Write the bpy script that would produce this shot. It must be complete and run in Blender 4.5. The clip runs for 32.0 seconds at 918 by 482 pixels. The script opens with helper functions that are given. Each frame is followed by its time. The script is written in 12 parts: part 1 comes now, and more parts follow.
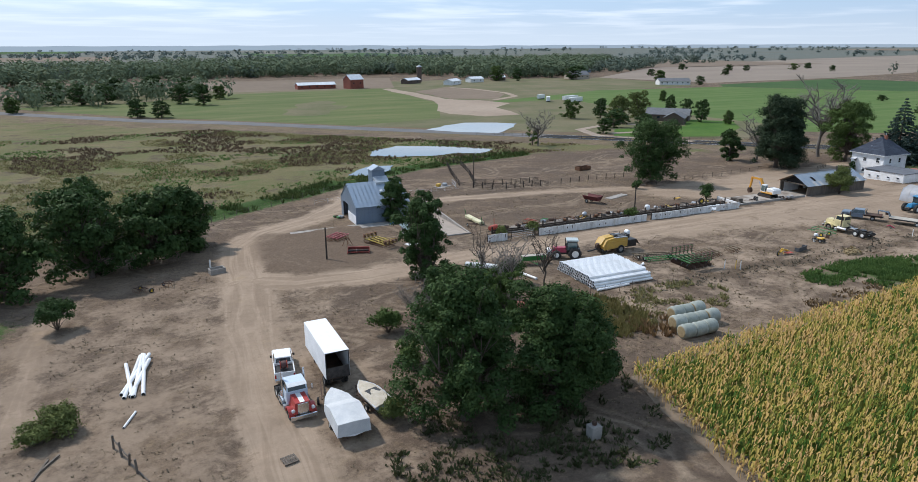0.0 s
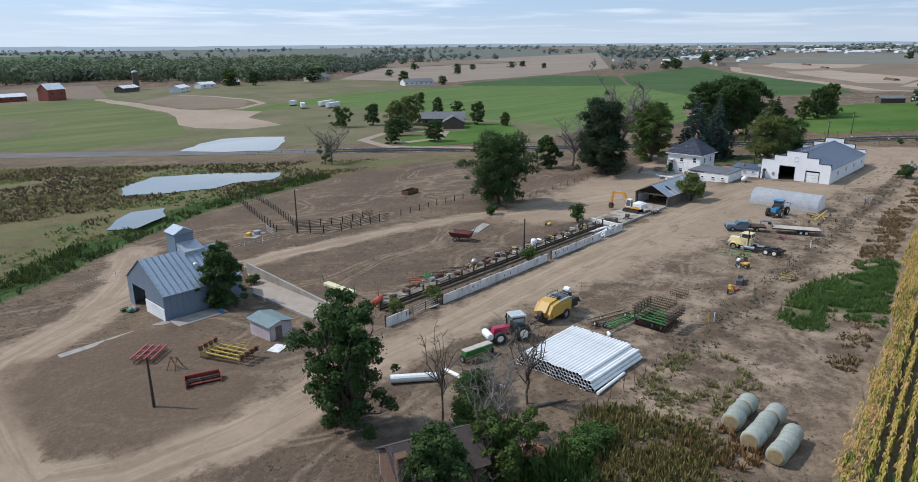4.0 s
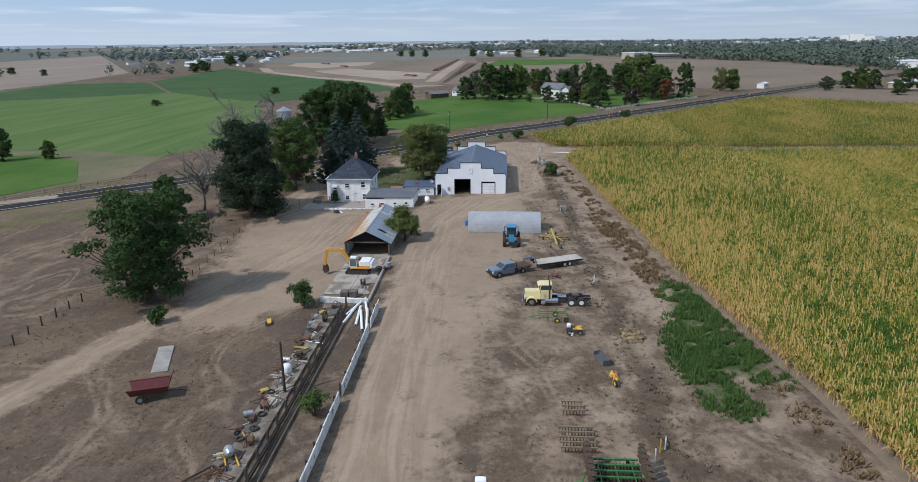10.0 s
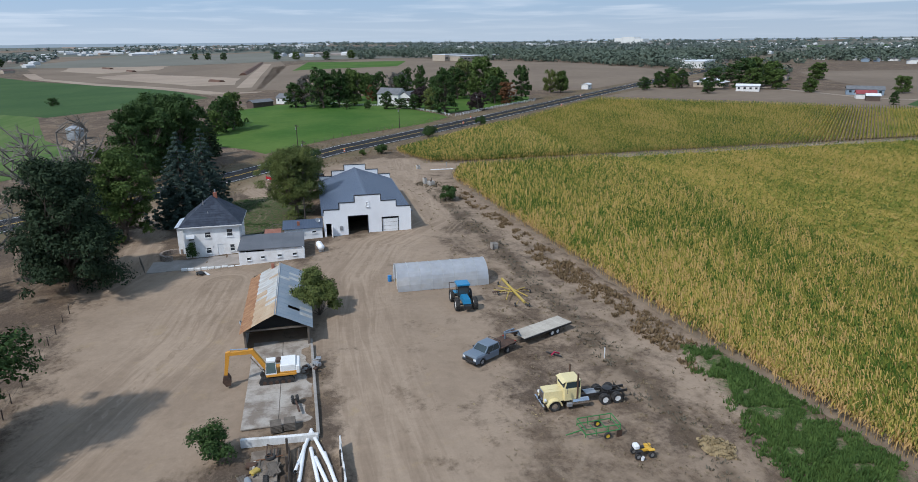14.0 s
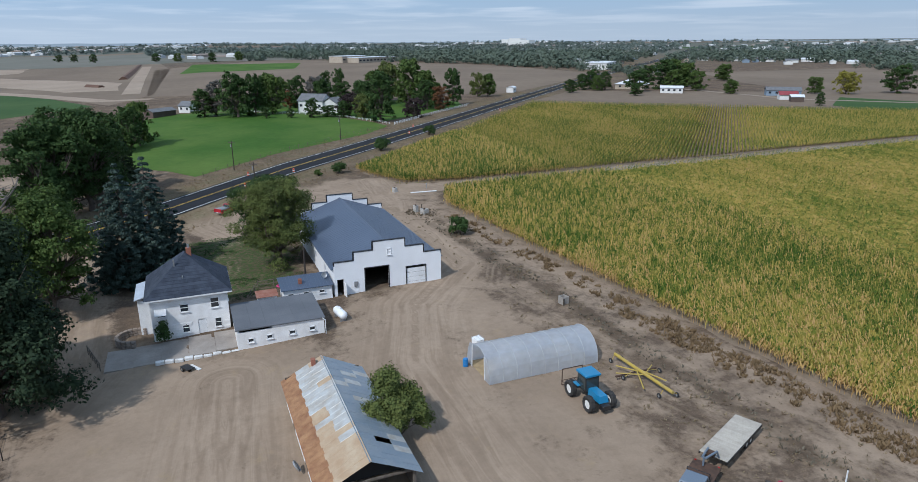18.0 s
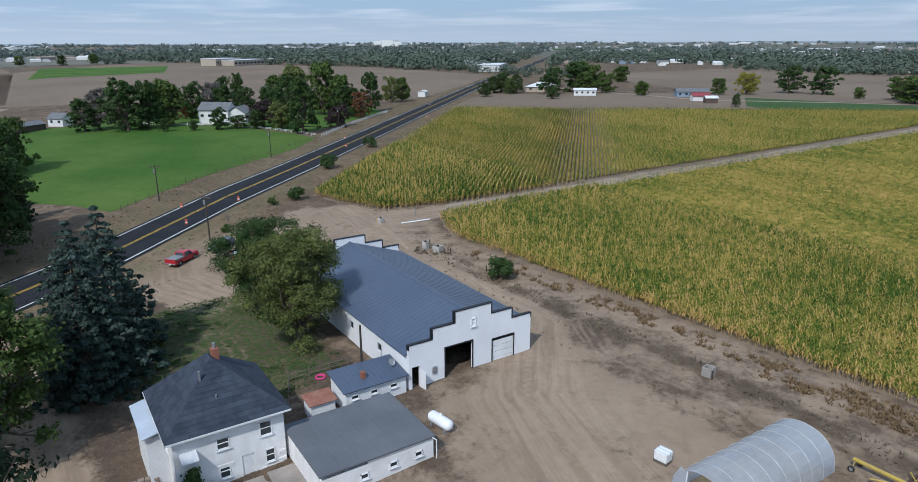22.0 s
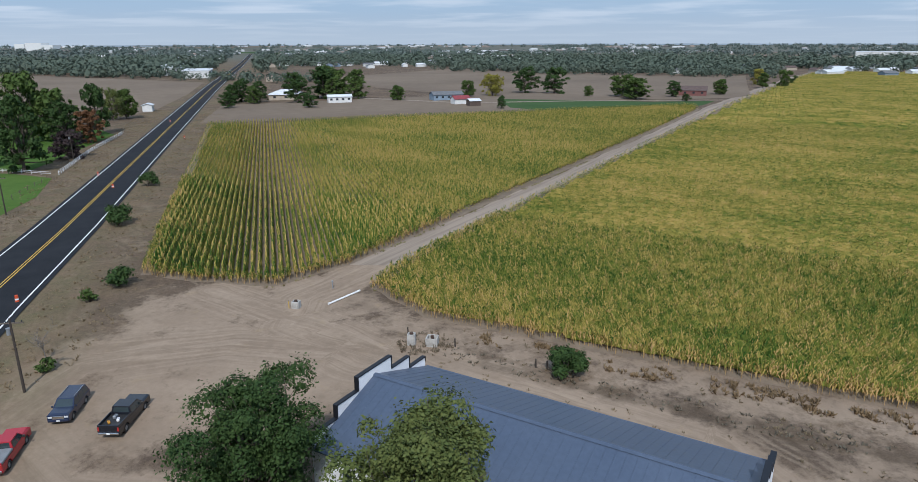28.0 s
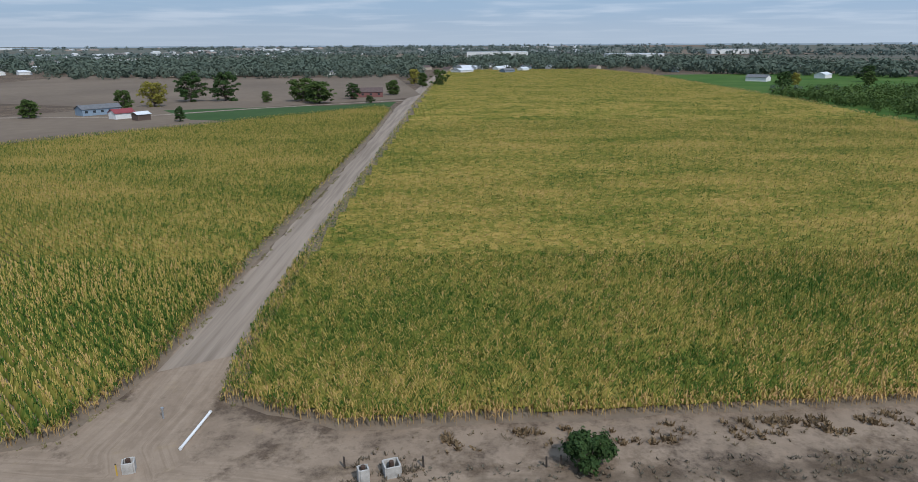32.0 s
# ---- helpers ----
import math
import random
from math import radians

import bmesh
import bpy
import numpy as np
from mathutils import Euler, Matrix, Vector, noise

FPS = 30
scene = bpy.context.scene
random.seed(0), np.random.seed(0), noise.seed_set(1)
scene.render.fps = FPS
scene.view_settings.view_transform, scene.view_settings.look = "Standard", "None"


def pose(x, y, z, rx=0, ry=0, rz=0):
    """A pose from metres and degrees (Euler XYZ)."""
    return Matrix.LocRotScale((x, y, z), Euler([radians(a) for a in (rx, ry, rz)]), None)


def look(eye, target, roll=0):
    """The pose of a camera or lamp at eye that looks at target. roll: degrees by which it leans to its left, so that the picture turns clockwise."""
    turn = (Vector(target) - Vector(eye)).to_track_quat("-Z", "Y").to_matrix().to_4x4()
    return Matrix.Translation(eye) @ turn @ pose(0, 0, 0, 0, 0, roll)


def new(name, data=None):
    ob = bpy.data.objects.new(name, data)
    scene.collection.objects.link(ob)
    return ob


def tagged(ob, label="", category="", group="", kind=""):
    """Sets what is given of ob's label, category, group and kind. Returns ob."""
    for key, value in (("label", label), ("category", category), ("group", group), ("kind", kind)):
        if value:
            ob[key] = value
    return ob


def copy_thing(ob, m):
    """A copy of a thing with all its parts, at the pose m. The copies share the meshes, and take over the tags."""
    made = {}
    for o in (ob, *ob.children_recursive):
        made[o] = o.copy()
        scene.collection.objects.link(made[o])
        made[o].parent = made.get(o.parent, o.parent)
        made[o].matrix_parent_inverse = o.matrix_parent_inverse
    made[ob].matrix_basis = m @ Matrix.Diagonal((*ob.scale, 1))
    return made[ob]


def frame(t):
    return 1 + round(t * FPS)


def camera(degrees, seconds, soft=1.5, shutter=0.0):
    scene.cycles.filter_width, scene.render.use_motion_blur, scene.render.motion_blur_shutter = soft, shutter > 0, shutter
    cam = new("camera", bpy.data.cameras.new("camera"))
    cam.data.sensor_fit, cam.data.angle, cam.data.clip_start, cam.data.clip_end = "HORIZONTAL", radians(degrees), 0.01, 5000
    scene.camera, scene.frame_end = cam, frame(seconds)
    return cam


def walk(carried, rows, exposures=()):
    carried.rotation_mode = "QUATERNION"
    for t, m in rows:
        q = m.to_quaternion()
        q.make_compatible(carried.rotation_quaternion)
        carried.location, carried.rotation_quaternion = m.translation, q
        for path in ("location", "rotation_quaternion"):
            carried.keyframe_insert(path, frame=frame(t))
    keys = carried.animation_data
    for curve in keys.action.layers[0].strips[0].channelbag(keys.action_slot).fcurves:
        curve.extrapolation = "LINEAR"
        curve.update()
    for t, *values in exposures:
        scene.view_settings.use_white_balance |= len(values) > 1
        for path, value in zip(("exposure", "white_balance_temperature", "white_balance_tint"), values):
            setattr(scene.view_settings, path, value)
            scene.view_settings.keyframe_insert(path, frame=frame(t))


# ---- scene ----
cam = camera(69.1, 32.0, 0.85)
METRES, EYE, TILT, LEAN, TURN = 274.2, 31.28, -1.7, -0.9, -23.5
ROWS = [
    (0.0, 0.0, 0.0, 0.0, -0.28, -14.8, 1.04),
    (0.5, -0.0093, 0.0165, 0.0009, -2.63, -14.84, 1.14),
    (1.0, -0.018, 0.033, 0.0019, -4.92, -14.89, 1.23),
    (1.5, -0.0262, 0.0494, 0.0027, -7.35, -14.94, 1.33),
    (2.0, -0.0337, 0.0658, 0.0035, -10.09, -15.0, 1.44),
    (2.5, -0.0405, 0.082, 0.0045, -13.08, -15.08, 1.56),
    (3.0, -0.0466, 0.0979, 0.0054, -16.47, -15.18, 1.66),
    (3.5, -0.052, 0.1136, 0.0062, -19.89, -15.27, 1.73),
    (5.5, -0.0625, 0.1757, 0.0093, -34.42, -15.75, 2.19),
    (6.0, -0.0625, 0.1908, 0.01, -38.12, -15.89, 2.28),
    (6.5, -0.0616, 0.2058, 0.0106, -41.36, -16.0, 2.33),
    (7.0, -0.0595, 0.2204, 0.0112, -44.18, -16.1, 2.38),
    (7.5, -0.0568, 0.2348, 0.0117, -47.11, -16.21, 2.4),
    (8.0, -0.0534, 0.2489, 0.0123, -50.18, -16.34, 2.43),
    (8.5, -0.0493, 0.2626, 0.0128, -53.32, -16.48, 2.47),
    (9.0, -0.0446, 0.2762, 0.0132, -56.51, -16.58, 2.46),
    (9.5, -0.0388, 0.2895, 0.0137, -59.72, -16.71, 2.51),
    (10.0, -0.0328, 0.3026, 0.0141, -62.64, -16.84, 2.48),
    (10.5, -0.0258, 0.3154, 0.0146, -65.31, -16.94, 2.49),
    (11.0, -0.0182, 0.328, 0.015, -67.84, -17.03, 2.45),
    (11.5, -0.0099, 0.3402, 0.0155, -70.26, -17.11, 2.48),
    (12.0, -0.0012, 0.3522, 0.0159, -72.57, -17.2, 2.45),
    (12.5, 0.0079, 0.364, 0.0161, -74.62, -17.27, 2.4),
    (13.0, 0.0173, 0.3755, 0.0165, -76.38, -17.32, 2.38),
    (13.5, 0.0272, 0.387, 0.0167, -77.8, -17.35, 2.37),
    (14.0, 0.0369, 0.3986, 0.017, -79.21, -17.39, 2.31),
    (14.5, 0.0469, 0.4101, 0.0174, -80.64, -17.44, 2.3),
    (16.5, 0.0864, 0.457, 0.0186, -85.65, -17.6, 2.17),
    (17.0, 0.0965, 0.4687, 0.0188, -86.79, -17.62, 2.12),
    (17.5, 0.1065, 0.4805, 0.019, -87.89, -17.64, 2.09),
    (18.0, 0.1166, 0.4921, 0.0193, -88.78, -17.66, 2.04),
    (18.5, 0.1271, 0.5037, 0.0195, -89.74, -17.67, 1.99),
    (19.0, 0.1375, 0.5149, 0.0196, -90.81, -17.7, 1.98),
    (19.5, 0.1483, 0.5262, 0.0199, -92.13, -17.73, 1.92),
    (20.0, 0.1593, 0.5373, 0.0202, -93.71, -17.76, 1.89),
    (20.5, 0.1705, 0.5482, 0.0203, -95.28, -17.78, 1.87),
    (21.0, 0.1821, 0.5588, 0.0203, -96.86, -17.82, 1.82),
    (21.5, 0.1942, 0.5689, 0.0205, -98.35, -17.85, 1.77),
    (22.0, 0.2062, 0.5786, 0.0207, -99.71, -17.88, 1.72),
    (22.5, 0.2187, 0.588, 0.0207, -101.11, -17.88, 1.69),
    (23.0, 0.2315, 0.597, 0.0208, -102.59, -17.88, 1.66),
    (23.5, 0.2442, 0.6057, 0.0209, -104.05, -17.89, 1.62),
    (24.0, 0.2574, 0.614, 0.0209, -105.52, -17.91, 1.55),
    (24.5, 0.2707, 0.6219, 0.0208, -107.11, -17.93, 1.48),
    (26.5, 0.3263, 0.6501, 0.0209, -115.41, -18.08, 1.29),
    (27.0, 0.3404, 0.6561, 0.0209, -118.31, -18.14, 1.25),
    (27.5, 0.3548, 0.6616, 0.0209, -121.82, -18.21, 1.18),
    (28.0, 0.3695, 0.6665, 0.021, -125.84, -18.3, 1.05),
    (28.5, 0.3846, 0.6706, 0.0208, -130.01, -18.36, 0.93),
    (29.0, 0.3998, 0.6739, 0.0206, -134.01, -18.4, 0.84),
    (29.5, 0.4153, 0.6763, 0.0205, -137.95, -18.42, 0.72),
    (30.0, 0.4311, 0.6776, 0.0204, -141.74, -18.46, 0.63),
    (30.5, 0.447, 0.6779, 0.0202, -145.45, -18.47, 0.48),
    (31.0, 0.4629, 0.677, 0.02, -149.09, -18.48, 0.42),
    (31.5, 0.4789, 0.6753, 0.0198, -152.69, -18.48, 0.31),
    (32.0, 0.495, 0.6726, 0.0195, -156.14, -18.46, 0.21),
]
walk(cam, [(t, pose(0, 0, EYE, TILT, LEAN, TURN) @ pose(METRES * x, METRES * y, METRES * z, 90 + pitch, roll, yaw)) for t, x, y, z, yaw, pitch, roll in ROWS], [(0, 0.32, 6440, 11), (4, 0.25, 6420, 11), (8, 0.10, 6330, 11), (14, 0.09, 6190, 10), (20, 0.06, 6020, 9), (27, 0.11, 6120, 10), (32, -0.06, 6160, 10)])

# ---- world, sun, exposure ----
SUN_EL, SUN_AZ = 47.0, 122.0          # degrees above the horizon; where the sun stands, from +x towards +y
sun_way = Vector((math.cos(radians(SUN_EL)) * math.cos(radians(SUN_AZ)), math.cos(radians(SUN_EL)) * math.sin(radians(SUN_AZ)), math.sin(radians(SUN_EL))))
sun = new("sun", bpy.data.lights.new("sun", "SUN"))
sun.data.energy, sun.data.angle, sun.data.color = 2.95, radians(1.6), (1.0, 0.962, 0.912)
sun.matrix_world = look((0, 0, 300), Vector((0, 0, 300)) - sun_way)

world = bpy.data.worlds.new("sky_world")
scene.world = world
world.use_nodes = True
wt = world.node_tree
wt.nodes.clear()


def wnode(kind, **inputs):
    n = wt.nodes.new(kind)
    for k, v in inputs.items():
        n.inputs[k.replace("_", " ")].default_value = v
    return n


sky = wnode("ShaderNodeTexSky")
sky.sky_type, sky.sun_disc = "NISHITA", False
sky.sun_elevation, sky.sun_rotation = radians(SUN_EL), radians(90 - SUN_AZ)
sky.air_density, sky.dust_density, sky.ozone_density = 1.0, 1.2, 1.6
coord = wnode("ShaderNodeTexCoord")
sep = wnode("ShaderNodeSeparateXYZ")
wt.links.new(coord.outputs["Generated"], sep.inputs[0])
# a thin broken cloud deck: directions laid out on a plane overhead, drawn out into low bands near the horizon
zup = wnode("ShaderNodeMath"); zup.operation = "MAXIMUM"; zup.inputs[1].default_value = 0.0
wt.links.new(sep.outputs["Z"], zup.inputs[0])
zadd = wnode("ShaderNodeMath"); zadd.operation = "ADD"; zadd.inputs[1].default_value = 0.035
wt.links.new(zup.outputs[0], zadd.inputs[0])
dome = wnode("ShaderNodeVectorMath"); dome.operation = "DIVIDE"
comb = wnode("ShaderNodeCombineXYZ")
for i in range(3):
    wt.links.new(zadd.outputs[0], comb.inputs[i])
wt.links.new(coord.outputs["Generated"], dome.inputs[0])
wt.links.new(comb.outputs[0], dome.inputs[1])
clouds = wnode("ShaderNodeTexNoise", Scale=0.42, Detail=8.0, Roughness=0.52, Distortion=0.25)
wt.links.new(dome.outputs[0], clouds.inputs["Vector"])
ramp = wnode("ShaderNodeMapRange", From_Min=0.44, From_Max=0.68, To_Min=0.08, To_Max=0.85)
ramp.interpolation_type = "SMOOTHSTEP"
wt.links.new(clouds.outputs["Fac"], ramp.inputs["Value"])
veil = wnode("ShaderNodeMix"); veil.data_type = "RGBA"
veil.inputs["Factor"].default_value = 0.72
veil.inputs["B"].default_value = (4.7, 6.9, 9.9, 1)
wt.links.new(sky.outputs[0], veil.inputs["A"])
mixer = wnode("ShaderNodeMix"); mixer.data_type = "RGBA"
mixer.inputs["B"].default_value = (8.1, 9.2, 10.6, 1)
wt.links.new(ramp.outputs[0], mixer.inputs["Factor"])
wt.links.new(veil.outputs["Result"], mixer.inputs["A"])
# dusty air low over the plain
low = wnode("ShaderNodeMapRange", From_Min=0.0, From_Max=0.055, To_Min=0.92, To_Max=0.0)
low.interpolation_type = "SMOOTHSTEP"
wt.links.new(zup.outputs[0], low.inputs["Value"])
hazed = wnode("ShaderNodeMix"); hazed.data_type = "RGBA"
hazed.inputs["B"].default_value = (6.2, 7.3, 8.6, 1)
wt.links.new(low.outputs[0], hazed.inputs["Factor"])
wt.links.new(mixer.outputs["Result"], hazed.inputs["A"])
bg = wnode("ShaderNodeBackground", Strength=0.08)
# brighter towards the sun's side of the sky than opposite it
side_dot = wnode("ShaderNodeVectorMath"); side_dot.operation = "DOT_PRODUCT"
side_dot.inputs[1].default_value = Vector((sun_way.x, sun_way.y, 0)).normalized()
wt.links.new(coord.outputs["Generated"], side_dot.inputs[0])
glow = wnode("ShaderNodeMapRange", From_Min=-1.0, From_Max=1.0, To_Min=0.88, To_Max=1.16)
wt.links.new(side_dot.outputs["Value"], glow.inputs["Value"])
lit = wnode("ShaderNodeVectorMath"); lit.operation = "SCALE"
wt.links.new(hazed.outputs["Result"], lit.inputs[0])
wt.links.new(glow.outputs[0], lit.inputs["Scale"])
wt.links.new(lit.outputs[0], bg.inputs["Color"])
wout = wnode("ShaderNodeOutputWorld")
wt.links.new(bg.outputs[0], wout.inputs[0])

# ---- materials ----
MATS = {}


def mat(name, col, col2=None, rough=0.8, metal=0.0, scale=1.5, fine=14.0, bump=0.0, island=0.0, obj=0.0, spec=0.4, stretch=(1, 1, 1), space="Object", lo=0.35, hi=0.68, transl=0.0, alpha=1.0, coat=0.0):
    """A two-scale mottled surface: broad wear between col and col2, fine grain, and relief."""
    if name in MATS:
        return MATS[name]
    m = bpy.data.materials.new(name)
    m.use_nodes = True
    t = m.node_tree
    b = t.nodes["Principled BSDF"]
    b.inputs["Roughness"].default_value, b.inputs["Metallic"].default_value = rough, metal
    b.inputs["Specular IOR Level"].default_value = spec
    b.inputs["Coat Weight"].default_value = coat
    col2 = col2 or tuple(c * 0.78 for c in col)
    tc = t.nodes.new("ShaderNodeTexCoord")
    mp = t.nodes.new("ShaderNodeMapping")
    mp.inputs["Scale"].default_value = stretch
    if space == "World":
        g = t.nodes.new("ShaderNodeNewGeometry")
        t.links.new(g.outputs["Position"], mp.inputs["Vector"])
    else:
        t.links.new(tc.outputs["Object"], mp.inputs["Vector"])
    n1 = t.nodes.new("ShaderNodeTexNoise")
    n1.inputs["Scale"].default_value, n1.inputs["Detail"].default_value, n1.inputs["Roughness"].default_value = scale, 5, 0.6
    n2 = t.nodes.new("ShaderNodeTexNoise")
    n2.inputs["Scale"].default_value, n2.inputs["Detail"].default_value = fine, 3
    for n in (n1, n2):
        t.links.new(mp.outputs[0], n.inputs["Vector"])
    r = t.nodes.new("ShaderNodeMapRange")
    r.inputs["From Min"].default_value, r.inputs["From Max"].default_value = lo, hi
    t.links.new(n1.outputs["Fac"], r.inputs["Value"])
    fac = r.outputs[0]
    if island or obj:
        if island:
            src = t.nodes.new("ShaderNodeNewGeometry").outputs["Random Per Island"]
            amt = island
        else:
            src = t.nodes.new("ShaderNodeObjectInfo").outputs["Random"]
            amt = obj
        mm = t.nodes.new("ShaderNodeMix")
        mm.inputs["Factor"].default_value = amt
        t.links.new(fac, mm.inputs["A"])
        t.links.new(src, mm.inputs["B"])
        fac = mm.outputs["Result"]
    mx = t.nodes.new("ShaderNodeMix"); mx.data_type = "RGBA"
    mx.inputs["A"].default_value, mx.inputs["B"].default_value = (*col, 1), (*col2, 1)
    t.links.new(fac, mx.inputs["Factor"])
    hv = t.nodes.new("ShaderNodeMapRange")
    hv.inputs["To Min"].default_value, hv.inputs["To Max"].default_value = 0.82, 1.18
    t.links.new(n2.outputs["Fac"], hv.inputs["Value"])
    mul = t.nodes.new("ShaderNodeVectorMath"); mul.operation = "SCALE"
    t.links.new(mx.outputs["Result"], mul.inputs[0])
    t.links.new(hv.outputs[0], mul.inputs["Scale"])
    t.links.new(mul.outputs[0], b.inputs["Base Color"])
    if bump:
        bp = t.nodes.new("ShaderNodeBump")
        bp.inputs["Strength"].default_value, bp.inputs["Distance"].default_value = min(1.0, bump), 0.05 * max(1.0, bump)
        t.links.new(n2.outputs["Fac"], bp.inputs["Height"])
        t.links.new(bp.outputs[0], b.inputs["Normal"])
    if alpha < 1:
        b.inputs["Alpha"].default_value = alpha
    if transl:
        tr = t.nodes.new("ShaderNodeBsdfTranslucent")
        t.links.new(mul.outputs[0], tr.inputs["Color"])
        ms = t.nodes.new("ShaderNodeMixShader")
        ms.inputs[0].default_value = transl
        t.links.new(b.outputs[0], ms.inputs[1])
        t.links.new(tr.outputs[0], ms.inputs[2])
        t.links.new(ms.outputs[0], t.nodes["Material Output"].inputs["Surface"])
    MATS[name] = m
    return m


def glass_mat(name, tint=(0.03, 0.04, 0.05), rough=0.06):
    return mat(name, tint, tuple(c * 0.7 for c in tint), rough=rough, spec=0.8, scale=0.6)


WHITE_PAINT = mat("white_paint", (0.78, 0.79, 0.80), (0.66, 0.67, 0.68), rough=0.6, scale=0.5, fine=9)
WHITE_BLOCK = mat("white_block", (0.80, 0.80, 0.80), (0.68, 0.67, 0.66), rough=0.85, scale=0.7, fine=12, bump=0.5)
STUCCO = mat("white_stucco", (0.78, 0.79, 0.81), (0.70, 0.71, 0.73), rough=0.9, scale=0.25, fine=16, bump=0.3)
BLUE_ROOF = mat("slate_blue_metal_roof", (0.072, 0.097, 0.146), (0.084, 0.110, 0.160), rough=0.42, metal=0.1, scale=0.15, fine=3, stretch=(1, 1, 1))
GREY_ROOF = mat("grey_flat_roof", (0.10, 0.108, 0.122), (0.128, 0.135, 0.15), rough=0.8, scale=0.3, fine=8)
SHINGLE = mat("dark_shingle", (0.018, 0.025, 0.040), (0.052, 0.064, 0.090), rough=0.9, scale=1.2, fine=9, bump=0.4, obj=0.45)
BLACK_TRIM = mat("black_trim", (0.012, 0.013, 0.018), rough=0.5)
# near-black painted in for the shade inside buildings, openings and pipe bores
DARK = mat("dark_interior", (0.012, 0.012, 0.012), rough=0.9)
GLASS = glass_mat("window_glass")
CONCRETE = mat("concrete", (0.33, 0.305, 0.275), (0.225, 0.205, 0.185), rough=0.9, scale=0.8, fine=10, bump=0.4)
CONC_WHITE = mat("whitewashed_concrete", (0.66, 0.66, 0.65), (0.36, 0.34, 0.31), rough=0.9, scale=0.9, fine=8, bump=0.3, lo=0.45, hi=0.8, stretch=(1, 1, 0.5))
RUBBER = mat("tyre_rubber", (0.018, 0.018, 0.019), (0.05, 0.046, 0.042), rough=0.85, scale=3)
STEEL = mat("galvanised_steel", (0.42, 0.44, 0.46), (0.30, 0.31, 0.33), rough=0.45, metal=0.6, scale=0.8)
RUST = mat("rusty_steel", (0.10, 0.045, 0.024), (0.17, 0.085, 0.045), rough=0.85, scale=2, fine=18, bump=0.3)
DARK_RUST = mat("dark_rusty_steel", (0.05, 0.032, 0.024), (0.10, 0.055, 0.036), rough=0.85, scale=2, fine=18)
OLD_WOOD = mat("weathered_wood", (0.16, 0.135, 0.11), (0.085, 0.07, 0.058), rough=0.9, scale=2, fine=20, bump=0.4, stretch=(1, 1, 0.2), obj=0.3)
BLACK_WOOD = mat("creosoted_wood", (0.035, 0.028, 0.023), (0.07, 0.055, 0.045), rough=0.9, scale=2, fine=16, obj=0.3)
PALE_WOOD = mat("pale_plank_wood", (0.46, 0.42, 0.36), (0.30, 0.27, 0.23), rough=0.85, scale=1.5, fine=16, obj=0.4)
PVC = mat("white_plastic_pipe", (0.80, 0.81, 0.82), (0.62, 0.62, 0.61), rough=0.4, scale=0.6, fine=6, obj=0.3)
BARK = mat("grey_bark", (0.12, 0.095, 0.075), (0.07, 0.055, 0.045), rough=0.95, scale=3, fine=22, bump=0.6)
DEADWOOD = mat("bare_dead_wood", (0.21, 0.185, 0.162), (0.13, 0.115, 0.10), rough=0.95, scale=3, fine=20)
LEAF = {
    "dark": mat("dark_green_leaves", (0.027, 0.058, 0.017), (0.061, 0.103, 0.028), rough=0.75, scale=0.35, fine=2, island=0.6, transl=0.18, spec=0.2),
    "mid": mat("mid_green_leaves", (0.047, 0.083, 0.020), (0.100, 0.145, 0.036), rough=0.75, scale=0.35, fine=2, island=0.6, transl=0.18, spec=0.2),
    "light": mat("yellow_green_leaves", (0.074, 0.102, 0.028), (0.148, 0.168, 0.050), rough=0.75, scale=0.35, fine=2, island=0.6, transl=0.18, spec=0.2),
    "spruce": mat("blue_spruce_needles", (0.034, 0.058, 0.046), (0.082, 0.118, 0.098), rough=0.8, scale=0.5, fine=2, island=0.55, transl=0.15, spec=0.2),
    "pine": mat("dark_pine_needles", (0.017, 0.032, 0.017), (0.038, 0.060, 0.027), rough=0.8, scale=0.5, fine=2, island=0.55, transl=0.15, spec=0.2),
    "grey": mat("grey_lavender_leaves", (0.085, 0.085, 0.075), (0.15, 0.14, 0.13), rough=0.75, scale=0.35, fine=2, island=0.6, transl=0.18, spec=0.2),
    "plum": mat("dark_plum_leaves", (0.035, 0.026, 0.028), (0.06, 0.04, 0.04), rough=0.75, scale=0.35, fine=2, island=0.55, transl=0.2, spec=0.2),
    "autumn": mat("gold_leaves", (0.20, 0.19, 0.035), (0.30, 0.26, 0.05), rough=0.75, scale=0.35, fine=2, island=0.6, transl=0.18, spec=0.2),
    "russet": mat("russet_leaves", (0.12, 0.05, 0.025), (0.17, 0.09, 0.04), rough=0.75, scale=0.35, fine=2, island=0.6, transl=0.18, spec=0.2),
    "dry": mat("dry_weed_stems", (0.27, 0.205, 0.125), (0.18, 0.135, 0.085), rough=0.9, scale=0.3, fine=2, island=0.6, transl=0.2, spec=0.1),
    "weed": mat("green_weed_leaves", (0.055, 0.11, 0.03), (0.12, 0.19, 0.05), rough=0.8, scale=0.3, fine=2, island=0.5, transl=0.25, spec=0.2),
    "olive": mat("olive_weeds", (0.18, 0.175, 0.075), (0.28, 0.24, 0.12), rough=0.85, scale=0.3, fine=2, island=0.5, transl=0.25, spec=0.1),
}

# ---- mesh helpers ----


